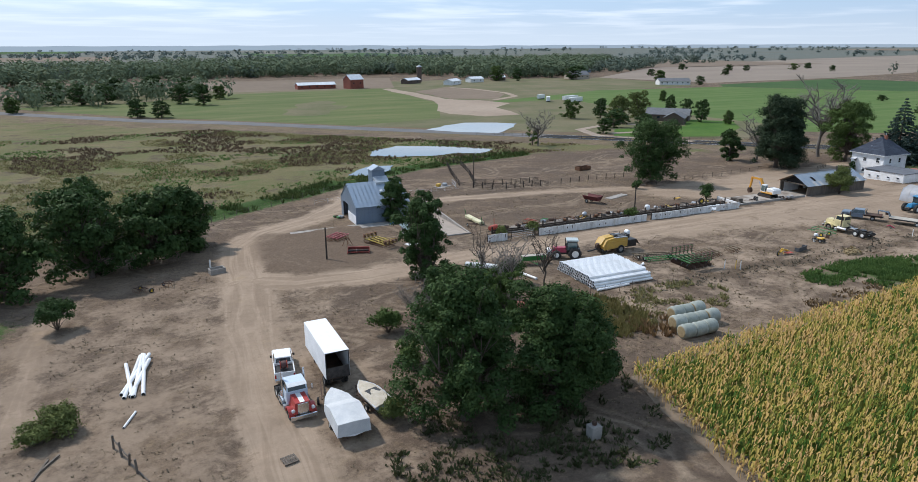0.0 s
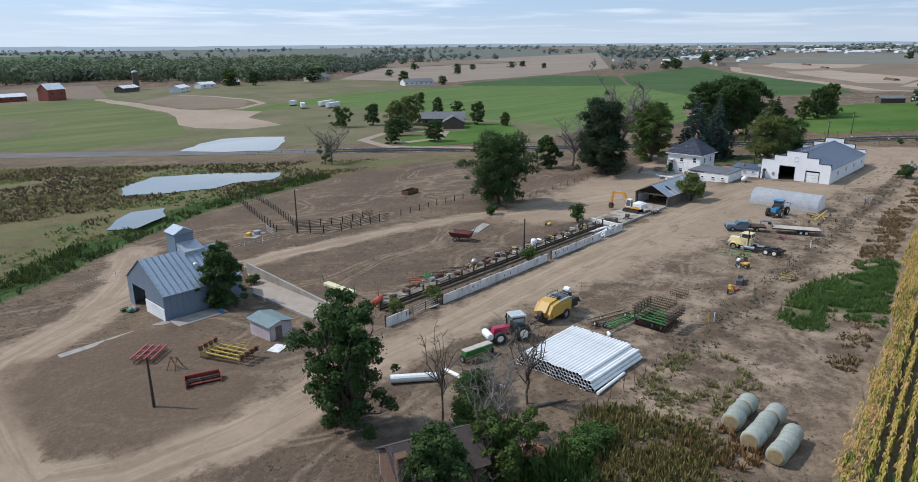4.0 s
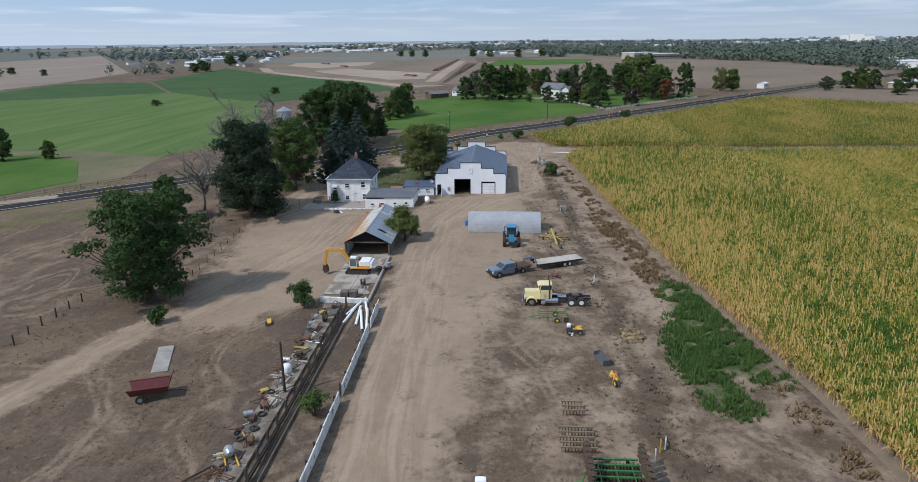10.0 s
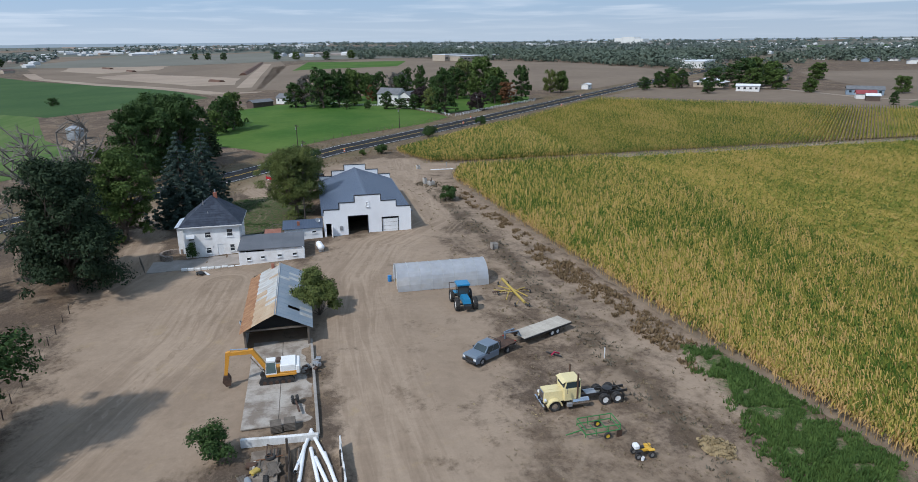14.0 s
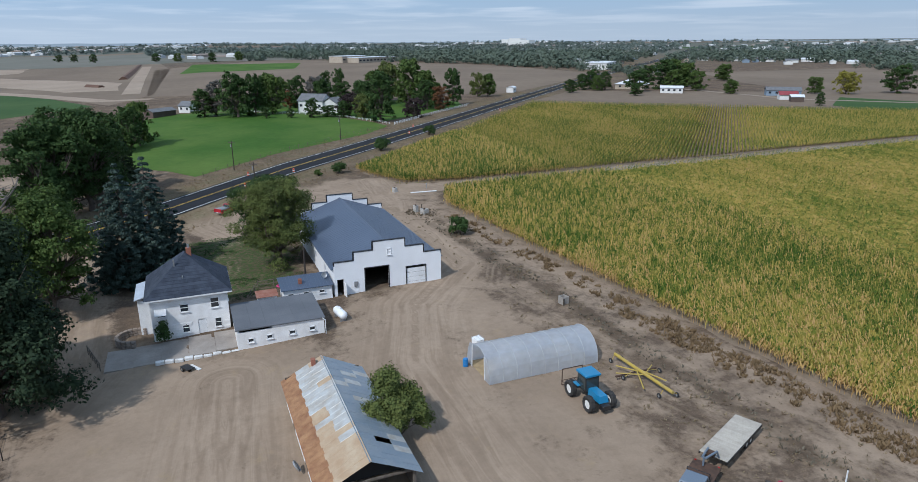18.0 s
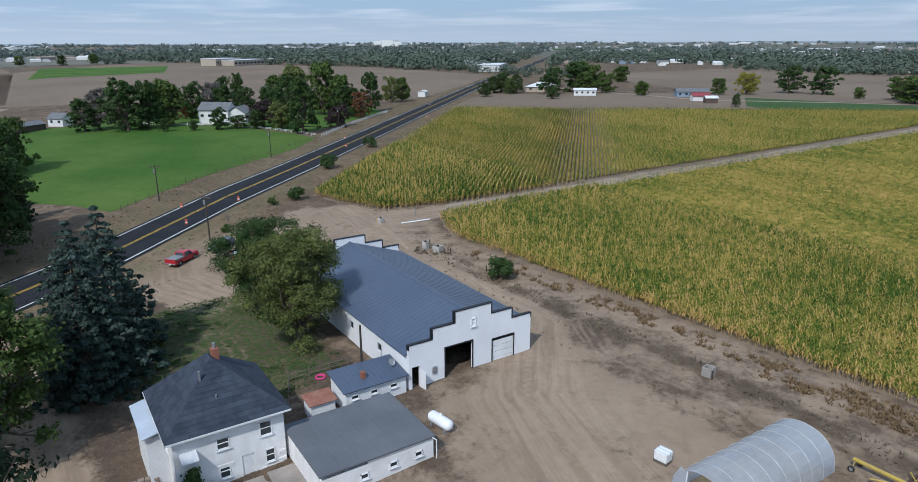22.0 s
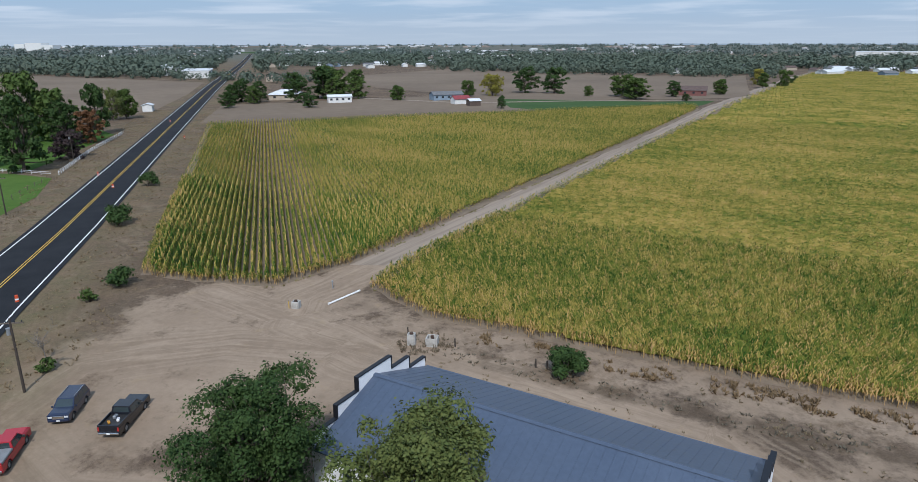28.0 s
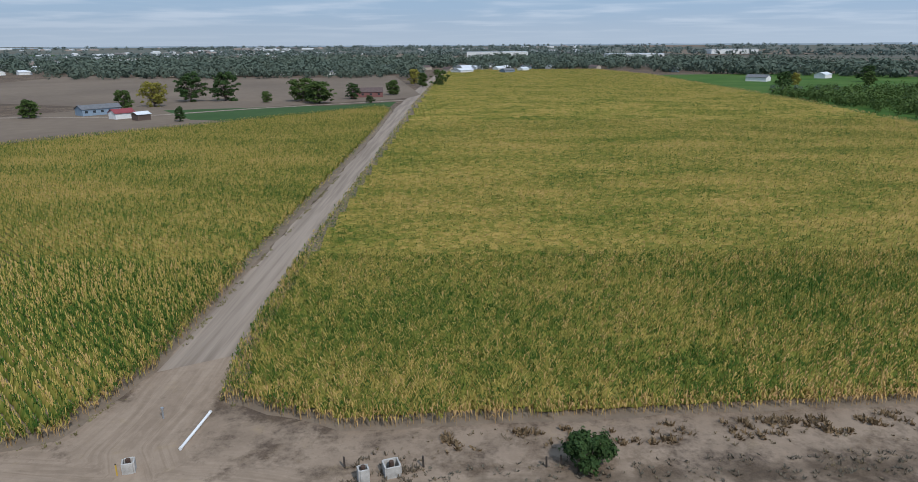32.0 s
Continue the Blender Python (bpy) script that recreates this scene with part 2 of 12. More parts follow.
class Build:
    """Collects corners and faces of one part."""

    def __init__(self):
        self.v, self.f = [], []

    def add(self, verts, faces, m=None):
        k = len(self.v)
        for p in verts:
            p = Vector(p)
            self.v.append((m @ p) if m else p)
        self.f.extend(tuple(i + k for i in f) for f in faces)
        return self

    def box(self, c, s, rz=0.0, ch=0.02, m=None, rx=0.0, ry=0.0):
        """A block with chamfered edges."""
        hx, hy, hz = s[0] / 2, s[1] / 2, s[2] / 2
        ch = min(ch, hx * 0.4, hy * 0.4, hz * 0.4)
        w = pose(c[0], c[1], c[2], rx, ry, rz)
        if m:
            w = m @ w
        if ch <= 0.0005:
            vs = [(x * hx, y * hy, z * hz) for x in (-1, 1) for y in (-1, 1) for z in (-1, 1)]
            return self.add(vs, [(0, 1, 3, 2), (4, 6, 7, 5), (0, 4, 5, 1), (2, 3, 7, 6), (0, 2, 6, 4), (1, 5, 7, 3)], w)
        vs, idx = [], {}
        for x in (-1, 1):
            for y in (-1, 1):
                for z in (-1, 1):
                    for a in range(3):
                        q = [hx - ch, hy - ch, hz - ch]
                        q[a] += ch
                        idx[x, y, z, a] = len(vs)
                        vs.append((x * q[0], y * q[1], z * q[2]))
        fs = []
        for a in range(3):
            for s1 in (-1, 1):
                b, c2 = (a + 1) % 3, (a + 2) % 3
                ring = []
                for p, q in ((-1, -1), (1, -1), (1, 1), (-1, 1)):
                    k = [0, 0, 0]
                    k[a], k[b], k[c2] = s1, p, q
                    ring.append(idx[k[0], k[1], k[2], a])
                fs.append(tuple(ring if s1 > 0 else ring[::-1]))
                for s2 in (-1, 1):
                    e = []
                    for p, ax in ((-1, a), (1, a), (1, b), (-1, b)):
                        k = [0, 0, 0]
                        k[a], k[b], k[c2] = s1, s2, p
                        e.append(idx[k[0], k[1], k[2], ax])
                    fs.append(tuple(e if s1 * s2 < 0 else e[::-1]))
        for x in (-1, 1):
            for y in (-1, 1):
                for z in (-1, 1):
                    t = [idx[x, y, z, a] for a in range(3)]
                    fs.append(tuple(t if x * y * z > 0 else t[::-1]))
        return self.add(vs, fs, w)

    def tube(self, a, b, r, r2=None, n=8, caps=True, m=None):
        a, b = Vector(a), Vector(b)
        r2 = r if r2 is None else r2
        d = b - a
        if d.length < 1e-6:
            return self
        q = d.to_track_quat("Z", "Y").to_matrix()
        vs = []
        for p, rr in ((a, r), (b, r2)):
            for i in range(n):
                u = 2 * math.pi * i / n
                vs.append(p + q @ Vector((rr * math.cos(u), rr * math.sin(u), 0)))
        fs = [(i, (i + 1) % n, n + (i + 1) % n, n + i) for i in range(n)]
        if caps:
            fs += [tuple(range(n))[::-1], tuple(range(n, 2 * n))]
        return self.add(vs, fs, m)

    def path(self, pts, r, n=6, m=None):
        for p, q in zip(pts, pts[1:]):
            self.tube(p, q, r, n=n, m=m)
        return self

    def lathe(self, prof, n=16, axis="z", m=None, close=False):
        """Turns a profile of (radius, height) about an axis."""
        vs = []
        for r, h in prof:
            for i in range(n):
                u = 2 * math.pi * i / n
                c, s = r * math.cos(u), r * math.sin(u)
                vs.append((c, s, h) if axis == "z" else (h, c, s) if axis == "x" else (s, h, c))
        k = len(prof)
        fs = []
        for j in range(k if close else k - 1):
            j2 = (j + 1) % k
            for i in range(n):
                fs.append((j * n + i, j * n + (i + 1) % n, j2 * n + (i + 1) % n, j2 * n + i))
        if not close:
            fs += [tuple(range(n))[::-1], tuple(range((k - 1) * n, k * n))]
        return self.add(vs, fs, m)

    def prism(self, poly, y0, y1, m=None, axis="y"):
        """Extrudes a polygon; for axis y the polygon lies in x and z, for x in y and z, for z in x and y."""
        n = len(poly)
        put = {"y": lambda p, d: (p[0], d, p[1]), "x": lambda p, d: (d, p[0], p[1]), "z": lambda p, d: (p[0], p[1], d)}[axis]
        vs = [put(p, y0) for p in poly] + [put(p, y1) for p in poly]
        fs = [(i, (i + 1) % n, n + (i + 1) % n, n + i) for i in range(n)] + [tuple(range(n))[::-1], tuple(range(n, 2 * n))]
        return self.add(vs, fs, m)

    def slab(self, a, b, c, d, t, m=None):
        """A plate with the four upper corners a b c d (counter-clockwise from above), t thick."""
        a, b, c, d = map(Vector, (a, b, c, d))
        nrm = (b - a).cross(d - a).normalized() * t
        vs = [a, b, c, d, a - nrm, b - nrm, c - nrm, d - nrm]
        return self.add(vs, [(0, 1, 2, 3), (7, 6, 5, 4), (0, 4, 5, 1), (1, 5, 6, 2), (2, 6, 7, 3), (3, 7, 4, 0)], m)

    def mesh(self, name, material, fix=True, smooth=False):
        me = bpy.data.meshes.new(name)
        me.from_pydata([tuple(p) for p in self.v], [], self.f)
        if fix:
            bm = bmesh.new()
            bm.from_mesh(me)
            bmesh.ops.recalc_face_normals(bm, faces=bm.faces)
            bm.to_mesh(me)
            bm.free()
        me.materials.append(material)
        if smooth:
            me.polygons.foreach_set("use_smooth", [True] * len(me.polygons))
        return me


def part(name, b, material, parent=None, label="", smooth=False):
    ob = new(name, b if isinstance(b, bpy.types.Mesh) else b.mesh(name, material, smooth=smooth))
    if parent is not None:
        ob.parent = parent
    return tagged(ob, label)


def thing(name, label, category, at, rz=0.0, group="", kind="", z=None, rx=0.0, ry=0.0):
    ob = new(name)
    ob.empty_display_size = 0.3
    ob.matrix_basis = pose(at[0], at[1], ground_z(at[0], at[1]) if z is None else z, rx, ry, rz)
    return tagged(ob, label, category, group, kind)


# ---- the lie of the land ----
YS = (-4900, -830, -460, -230, -55, 18.4, 87.4, 115, 147.2, 216.2, 289.8, 386.4)
ZS = (14.0, -1.84, 0, 1.84, 0.92, 0.37, 0.18, -1.1, -2.02, -3.96, -5.98, -6.9)


def smooth01(a, b, x):
    u = min(1.0, max(0.0, (x - a) / (b - a)))
    return u * u * (3 - 2 * u)


def ground_z(x, y):
    z = float(np.interp(y, YS, ZS))
    return z - 0.92 * (1 - smooth01(-18.4, 36.8, x)) * smooth01(36.8, 82.8, y) + 0.004 * max(0.0, x - 1000)


# ---- ground: one sheet to the horizon, with worn, grassy and wet stretches ----
def inside(px, py, poly):
    """How far points lie inside a polygon (negative: outside)."""
    d = np.full(px.shape, 1e9)
    odd = np.zeros(px.shape, bool)
    n = len(poly)
    for i in range(n):
        (x0, y0), (x1, y1) = poly[i], poly[(i + 1) % n]
        ex, ey = x1 - x0, y1 - y0
        t = np.clip(((px - x0) * ex + (py - y0) * ey) / (ex * ex + ey * ey), 0, 1)
        d = np.minimum(d, np.hypot(px - x0 - t * ex, py - y0 - t * ey))
        with np.errstate(divide="ignore", invalid="ignore"):
            cross = ((y0 > py) != (y1 > py)) & (px < ex * (py - y0) / (ey if ey else 1e-9) + x0)
        odd ^= cross
    return np.where(odd, d, -d)


def near_line(px, py, line):
    d = np.full(px.shape, 1e9)
    for (x0, y0), (x1, y1) in zip(line, line[1:]):
        ex, ey = x1 - x0, y1 - y0
        t = np.clip(((px - x0) * ex + (py - y0) * ey) / (ex * ex + ey * ey), 0, 1)
        d = np.minimum(d, np.hypot(px - x0 - t * ex, py - y0 - t * ey))
    return d


def soft(d, w):
    u = np.clip(d / w * 0.5 + 0.5, 0, 1)
    return u * u * (3 - 2 * u)


YARD = [(40, 84), (48, 93.5), (104, 95), (120, 97), (134, 101), (150, 103), (157, 97), (166, 95), (167, 79), (203, 78), (203, 88), (222, 106), (231, 99), (246, 76), (240, 66), (229, 55), (221, 63), (206, 71), (185, 74), (150, 73), (122, 75), (98, 80), (72, 83), (50, 85)]
NORTH_YARD = [(98, 112), (108, 101), (122, 98), (136, 99), (156, 99), (157, 108), (164, 121), (158, 129), (148, 129), (125, 127), (104, 124), (96, 126)]
LANES = [
    ([(6, 40), (6, 58), (6.5, 76), (8, 90), (8.5, 102), (9.5, 113), (14.5, 121), (25, 127), (34, 139), (42, 154)], 3.6),
    ([(8, 92), (14, 88), (24, 86.5), (36, 88), (48, 88.5), (80, 91), (105, 92), (125, 92.5), (145, 91), (160, 86), (173, 75), (198, 75.5), (216, 72), (240, 70)], 3.6),
    ([(25, 127), (36, 133), (59, 132), (80, 129.5), (92, 126), (110, 119), (130, 112), (150, 110)], 2.6),
    ([(152, 128), (160, 125), (189, 126.5), (211, 130), (232, 131), (262, 138), (300, 165), (330, 200)], 3.2),
    ([(-15, 60), (-16, 80), (-15, 92)], 1.6),
    ([(205, 104), (216, 108), (228, 106), (236, 108)], 6.0),
    ([(226.8, 20), (226.5, 60), (227, 66), (222, 74), (208, 76)], 4.6),
    ([(125, 92.5), (145, 91), (160, 86), (173, 75), (206, 73), (224, 80), (236, 92), (232, 104)], 5.0),
]
LAWN = [(176, 98), (182, 96.5), (201, 96), (205, 103), (206, 113), (193, 119), (177, 118), (172, 110)]
MARSH = [(-400, 150), (-30, 122), (3, 138), (28, 154), (44, 166), (62, 177), (79, 181), (100, 190), (140, 186), (165, 160), (150, 190), (100, 238), (20, 330), (-140, 500), (-400, 560)]
DITCH = [(-40, 118), (-14, 128), (5.5, 140), (27, 154), (43, 166), (62, 178), (80, 184), (104, 190)]
WEED_PATCH = [(112.4, 57.5), (111.2, 54.3), (102.3, 53.6), (94.9, 52.8), (84.1, 51.9), (84.8, 54.7), (86.4, 57.3), (81.4, 57.1), (79.2, 56.6), (77.7, 58.5), (79.6, 60.9), (86.2, 61.8), (92.9, 61.9), (101, 59.6), (107, 59.4)]
ROAD = [(-330, 736), (-87, 475), (93, 290), (139, 232.2), (192, 165.5), (232.5, 118), (290, 62), (330.4, 24), (518, -154), (707, -334), (1150, -757), (2400, -1950)]

xs = np.unique(np.round(np.concatenate([
    -np.geomspace(46, 4900, 30), np.arange(-45, 262, 0.8), np.geomspace(262, 4900, 34), np.array([1000, -18.4, -9.2, 0, 9.2, 18.4, 27.6, 36.8])]), 3))
ys = np.unique(np.round(np.concatenate([
    -np.geomspace(30, 4900, 40), np.arange(-28, 30, 6), np.arange(30, 192, 0.8), np.geomspace(193, 4900, 46), np.array(YS)]), 3))
gx, gy = np.meshgrid(xs, ys)
base = np.interp(gy, YS, ZS)
sx = np.clip((gx + 18.4) / 55.2, 0, 1)
sy = np.clip((gy - 36.8) / 46.0, 0, 1)
gzz = base - 0.92 * (1 - sx * sx * (3 - 2 * sx)) * sy * sy * (3 - 2 * sy)
near_zone = np.clip(np.minimum(np.minimum(gx + 45, 262 - gx), np.minimum(gy - 30, 192 - gy)) / 10, 0, 1)
rough_z = 0.045 * (np.sin(gx * 0.83 + 1.3 * np.sin(gy * 0.41)) * np.sin(gy * 0.67 + 0.9 * np.sin(gx * 0.29))) + 0.03 * np.sin(gx * 2.1 + gy * 1.7) * np.sin(gy * 2.3 - gx * 0.9)
pit = 0.55 * np.exp(-((gx - 2.6) ** 2 + (gy - 49.5) ** 2) / 3.2) - 0.25 * np.exp(-((gx - 0.6) ** 2 + (gy - 49.0) ** 2) / 1.6)
bank = -0.7 * np.exp(-(near_line(gx, gy, DITCH) / 2.2) ** 2)
near_zone *= np.where(gx > 34, np.clip((gy - 46.5 - 0.0977 * (gx - 38.5) - 0.6) / 3, 0, 1), 1) * np.where(gx > 204, np.clip((gy - 67) / 3, 0, 1), 1)
gzz = gzz + 0.004 * np.maximum(0, gx - 1000) + near_zone * rough_z - pit + bank
mound = soft(inside(gx, gy, [(12.8, 118.7), (11.4, 113.3), (11, 105.6), (11.5, 99), (13.2, 94.1), (15.7, 91), (19.4, 90), (24, 90.3), (27.4, 92.4), (29.9, 94.9), (32.6, 101.5), (28.4, 118.5), (18.4, 117), (15.3, 119.7)]), 1.4)
gzz = gzz + 0.2 * mound
bare = soft(inside(gx, gy, YARD), 5) * 0.85
bare = np.maximum(bare, soft(inside(gx, gy, NORTH_YARD), 6))
for line, half in LANES:
    bare = np.maximum(bare, soft(half - near_line(gx, gy, line), 2.6))
bare = np.maximum(bare, 0.46 * soft(inside(gx, gy, [(45, 46), (210, 61), (233, 56), (236, 76), (150, 76), (60, 84), (46, 66)]), 4))
bare = np.maximum(bare, 0.68 * soft(inside(gx, gy, [(88, 52), (212, 62.5), (233, 56), (236, 72), (196, 69), (150, 65.5), (108, 64), (88, 62)]), 3))
bare = np.maximum(bare, 0.44 * soft(inside(gx, gy, [(-22, 36), (20, 36), (20, 92), (-4, 96), (-18, 90)]), 8))
# how far each spot lies from the nearest lane's middle, and how far along it, for tracks that follow the bends
lane_d, lane_s = np.full(gx.shape, 60.0), np.zeros(gx.shape)
for k, (line, half) in enumerate(LANES):
    run = 37.0 * k
    for (x0, y0), (x1, y1) in zip(line, line[1:]):
        ex, ey = x1 - x0, y1 - y0
        ln = math.hypot(ex, ey)
        t = np.clip(((gx - x0) * ex + (gy - y0) * ey) / (ln * ln), 0, 1)
        d = np.hypot(gx - x0 - t * ex, gy - y0 - t * ey)
        lane_s = np.where(d < lane_d, run + t * ln, lane_s)
        lane_d = np.minimum(lane_d, d)
        run += ln
marsh = soft(inside(gx, gy, MARSH), 10)
green = np.exp(-(np.maximum(near_line(gx, gy, DITCH) - 2.2, 0) / 3.0) ** 2)
green = np.maximum(green, 0.56 * soft(inside(gx, gy, LAWN), 3))
green = np.maximum(green, 0.62 * soft(inside(gx, gy, WEED_PATCH), 2))
green = np.maximum(green, 0.8 * np.exp(-((gx + 22) ** 2 + (gy - 87) ** 2) / 18))
shoulder = np.exp(-(np.maximum(near_line(gx, gy, ROAD) - 8, 0) / 8.0) ** 2)
# weights of the grey-green distance tint, all round and on the northern plain
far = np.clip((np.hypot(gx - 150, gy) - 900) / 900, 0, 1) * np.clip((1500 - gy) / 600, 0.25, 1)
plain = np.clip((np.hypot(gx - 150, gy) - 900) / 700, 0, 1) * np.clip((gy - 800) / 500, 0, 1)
furrow = near_line(gx, gy, [(62, 64.6), (74, 66.0), (88, 65.9), (111, 66.1), (136, 67.3), (154, 67.6), (178, 69.2), (196, 70.6)])
west = soft(4 - gx, 30) * soft(inside(gx, gy, [(-60, 20), (12, 20), (12, 110), (-60, 128)]), 12)

ny, nx = gx.shape
me = bpy.data.meshes.new("ground")
idx = np.arange(nx * ny).reshape(ny, nx)
quads = np.stack([idx[:-1, :-1], idx[:-1, 1:], idx[1:, 1:], idx[1:, :-1]], -1).reshape(-1, 4)
me.from_pydata(np.stack([gx.ravel(), gy.ravel(), gzz.ravel()], 1).tolist(), [], quads.tolist())
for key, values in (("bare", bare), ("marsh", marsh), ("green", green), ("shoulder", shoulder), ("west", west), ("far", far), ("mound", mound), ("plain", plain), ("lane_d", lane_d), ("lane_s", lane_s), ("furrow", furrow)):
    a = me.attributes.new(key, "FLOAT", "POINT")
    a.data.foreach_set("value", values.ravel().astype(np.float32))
me.polygons.foreach_set("use_smooth", [True] * len(me.polygons))


def ground_material():
    m = bpy.data.materials.new("dry_ground")
    m.use_nodes = True
    t = m.node_tree
    b = t.nodes["Principled BSDF"]
    b.inputs["Roughness"].default_value, b.inputs["Specular IOR Level"].default_value = 0.95, 0.1
    pos = t.nodes.new("ShaderNodeNewGeometry").outputs["Position"]

    def nz(scale, detail=5, rough=0.6, stretch=None, turn=0.0):
        n = t.nodes.new("ShaderNodeTexNoise")
        n.inputs["Scale"].default_value, n.inputs["Detail"].default_value, n.inputs["Roughness"].default_value = scale, detail, rough
        if stretch:
            mp = t.nodes.new("ShaderNodeMapping")
            mp.inputs["Scale"].default_value = stretch
            mp.inputs["Rotation"].default_value = (0, 0, turn)
            t.links.new(pos, mp.inputs["Vector"])
            t.links.new(mp.outputs[0], n.inputs["Vector"])
        else:
            t.links.new(pos, n.inputs["Vector"])
        return n.outputs["Fac"]

    def rng(src, a, c, lo=0.0, hi=1.0):
        r = t.nodes.new("ShaderNodeMapRange")
        for k, v in zip(("From Min", "From Max", "To Min", "To Max"), (a, c, lo, hi)):
            r.inputs[k].default_value = v
        t.links.new(src, r.inputs["Value"])
        return r.outputs[0]

    def mix(fac, a, c):
        x = t.nodes.new("ShaderNodeMix"); x.data_type = "RGBA"
        for key, v in (("Factor", fac), ("A", a), ("B", c)):
            if isinstance(v, tuple):
                x.inputs[key].default_value = (*v, 1)
            elif isinstance(v, float):
                x.inputs[key].default_value = v
            else:
                t.links.new(v, x.inputs[key])
        return x.outputs["Result"]

    def mix1(fac, a, c):
        x = t.nodes.new("ShaderNodeMix")
        for key, v in (("Factor", fac), ("A", a), ("B", c)):
            if isinstance(v, float):
                x.inputs[key].default_value = v
            else:
                t.links.new(v, x.inputs[key])
        return x.outputs["Result"]

    def att(key):
        a = t.nodes.new("ShaderNodeAttribute")
        a.attribute_name = key
        return a.outputs["Fac"]

    def mth(op, a, c):
        x = t.nodes.new("ShaderNodeMath"); x.operation = op
        for i, v in enumerate((a, c)):
            if isinstance(v, (int, float)):
                x.inputs[i].default_value = v
            else:
                t.links.new(v, x.inputs[i])
        return x.outputs[0]

    big, mid, fine, grit = nz(0.035), nz(0.22, 6), nz(1.6, 6, 0.7), nz(9, 3)
    streak = nz(0.5, 4, 0.6, (0.16, 1.6, 1), 0.06)
    # tyre streaks that follow the lanes
    cv = t.nodes.new("ShaderNodeCombineXYZ")
    t.links.new(mth("MULTIPLY", att("lane_d"), 0.95), cv.inputs[0])
    t.links.new(mth("MULTIPLY", att("lane_s"), 0.07), cv.inputs[1])
    tn = t.nodes.new("ShaderNodeTexNoise")
    tn.inputs["Scale"].default_value, tn.inputs["Detail"].default_value, tn.inputs["Roughness"].default_value, tn.inputs["Distortion"].default_value = 1.0, 7, 0.62, 0.9
    t.links.new(cv.outputs[0], tn.inputs["Vector"])
    tyre = tn.outputs["Fac"]
    beaten = rng(att("lane_d"), 2.0, 8.0, 1.0, 0.0)
    # dry pasture: dusty brown with straw and dark tufts
    dry = mix(rng(mid, 0.35, 0.66), (0.117, 0.084, 0.060), (0.162, 0.118, 0.084))
    dry = mix(rng(fine, 0.50, 0.64), dry, (0.072, 0.052, 0.036))
    dry = mix(mth("MULTIPLY", rng(big, 0.46, 0.66), 0.6), dry, (0.193, 0.140, 0.094))
    dry = mix(mth("MULTIPLY", rng(nz(0.16, 6, 0.65), 0.46, 0.58), 0.75), dry, (0.096, 0.070, 0.052))
    dry = mix(mth("MULTIPLY", rng(nz(0.7, 7, 0.75), 0.54, 0.66), 0.6), dry, (0.219, 0.160, 0.100))
    dry = mix(mth("MULTIPLY", rng(nz(0.055, 6, 0.7), 0.48, 0.58), 0.6), dry, (0.086, 0.065, 0.050))
    for turn in (0.3, 1.9):
        way = nz(0.024, 2, 0.4, (1.0, 1.7, 1), turn)
        for off in (0.0, 0.022):
            d = mth("ABSOLUTE", mth("SUBTRACT", way, 0.47 + off), 0.0)
            dry = mix(mth("MULTIPLY", rng(d, 0.002, 0.008, 0.7, 0.0), rng(nz(0.5, 4), 0.35, 0.6)), dry, (0.235, 0.180, 0.130))
    # worn bare dirt, pale and smoother
    dirt = mix(rng(nz(0.09, 5, 0.55), 0.35, 0.65), (0.244, 0.183, 0.132), (0.296, 0.225, 0.164))
    dirt = mix(mth("MULTIPLY", rng(nz(0.4, 7, 0.7), 0.52, 0.68), 0.5), dirt, (0.203, 0.150, 0.107))
    dirt = mix(mth("MULTIPLY", mth("MULTIPLY", rng(tyre, 0.48, 0.68), beaten), 0.62), dirt, (0.186, 0.136, 0.097))
    dirt = mix(mth("MULTIPLY", mth("MULTIPLY", rng(tyre, 0.52, 0.34), beaten), 0.60), dirt, (0.348, 0.268, 0.198))
    dirt = mix(mth("MULTIPLY", rng(nz(0.28, 7, 0.75), 0.58, 0.70), 0.45), dirt, (0.300, 0.222, 0.130))
    edge = mth("ADD", att("bare"), rng(mid, 0.3, 0.7, -0.35, 0.35))
    edge = mth("ADD", edge, rng(fine, 0.3, 0.7, -0.22, 0.22))
    worn = rng(edge, 0.32, 0.72)
    c = mix(worn, dry, dirt)
    c = mix(mth("MULTIPLY", att("mound"), rng(fine, 0.3, 0.65, 0.5, 0.95)), c, (0.124, 0.089, 0.063))
    c = mix(mth("MULTIPLY", att("west"), rng(mid, 0.4, 0.62, 0.1, 0.7)), c, (0.186, 0.139, 0.101))
    # an old furrow along the field side of the yard, as a strip of darker earth
    fd = mth("ADD", att("furrow"), rng(mid, 0.3, 0.7, -0.9, 0.9))
    c = mix(mth("MULTIPLY", rng(fd, 0.3, 1.5, 0.8, 0.0), rng(fine, 0.3, 0.6, 0.4, 1.0)), c, (0.091, 0.066, 0.045))
    # wet meadow: olive, straw and dark rushes
    wet = mix(rng(nz(0.045, 6, 0.65), 0.36, 0.62), (0.108, 0.106, 0.044), (0.155, 0.128, 0.068))
    wet = mix(rng(nz(0.09, 6, 0.7), 0.52, 0.66), wet, (0.078, 0.060, 0.042))
    wet = mix(rng(nz(0.06, 5, 0.6, (1, 2.2, 1), 0.5), 0.55, 0.7), wet, (0.082, 0.108, 0.036))
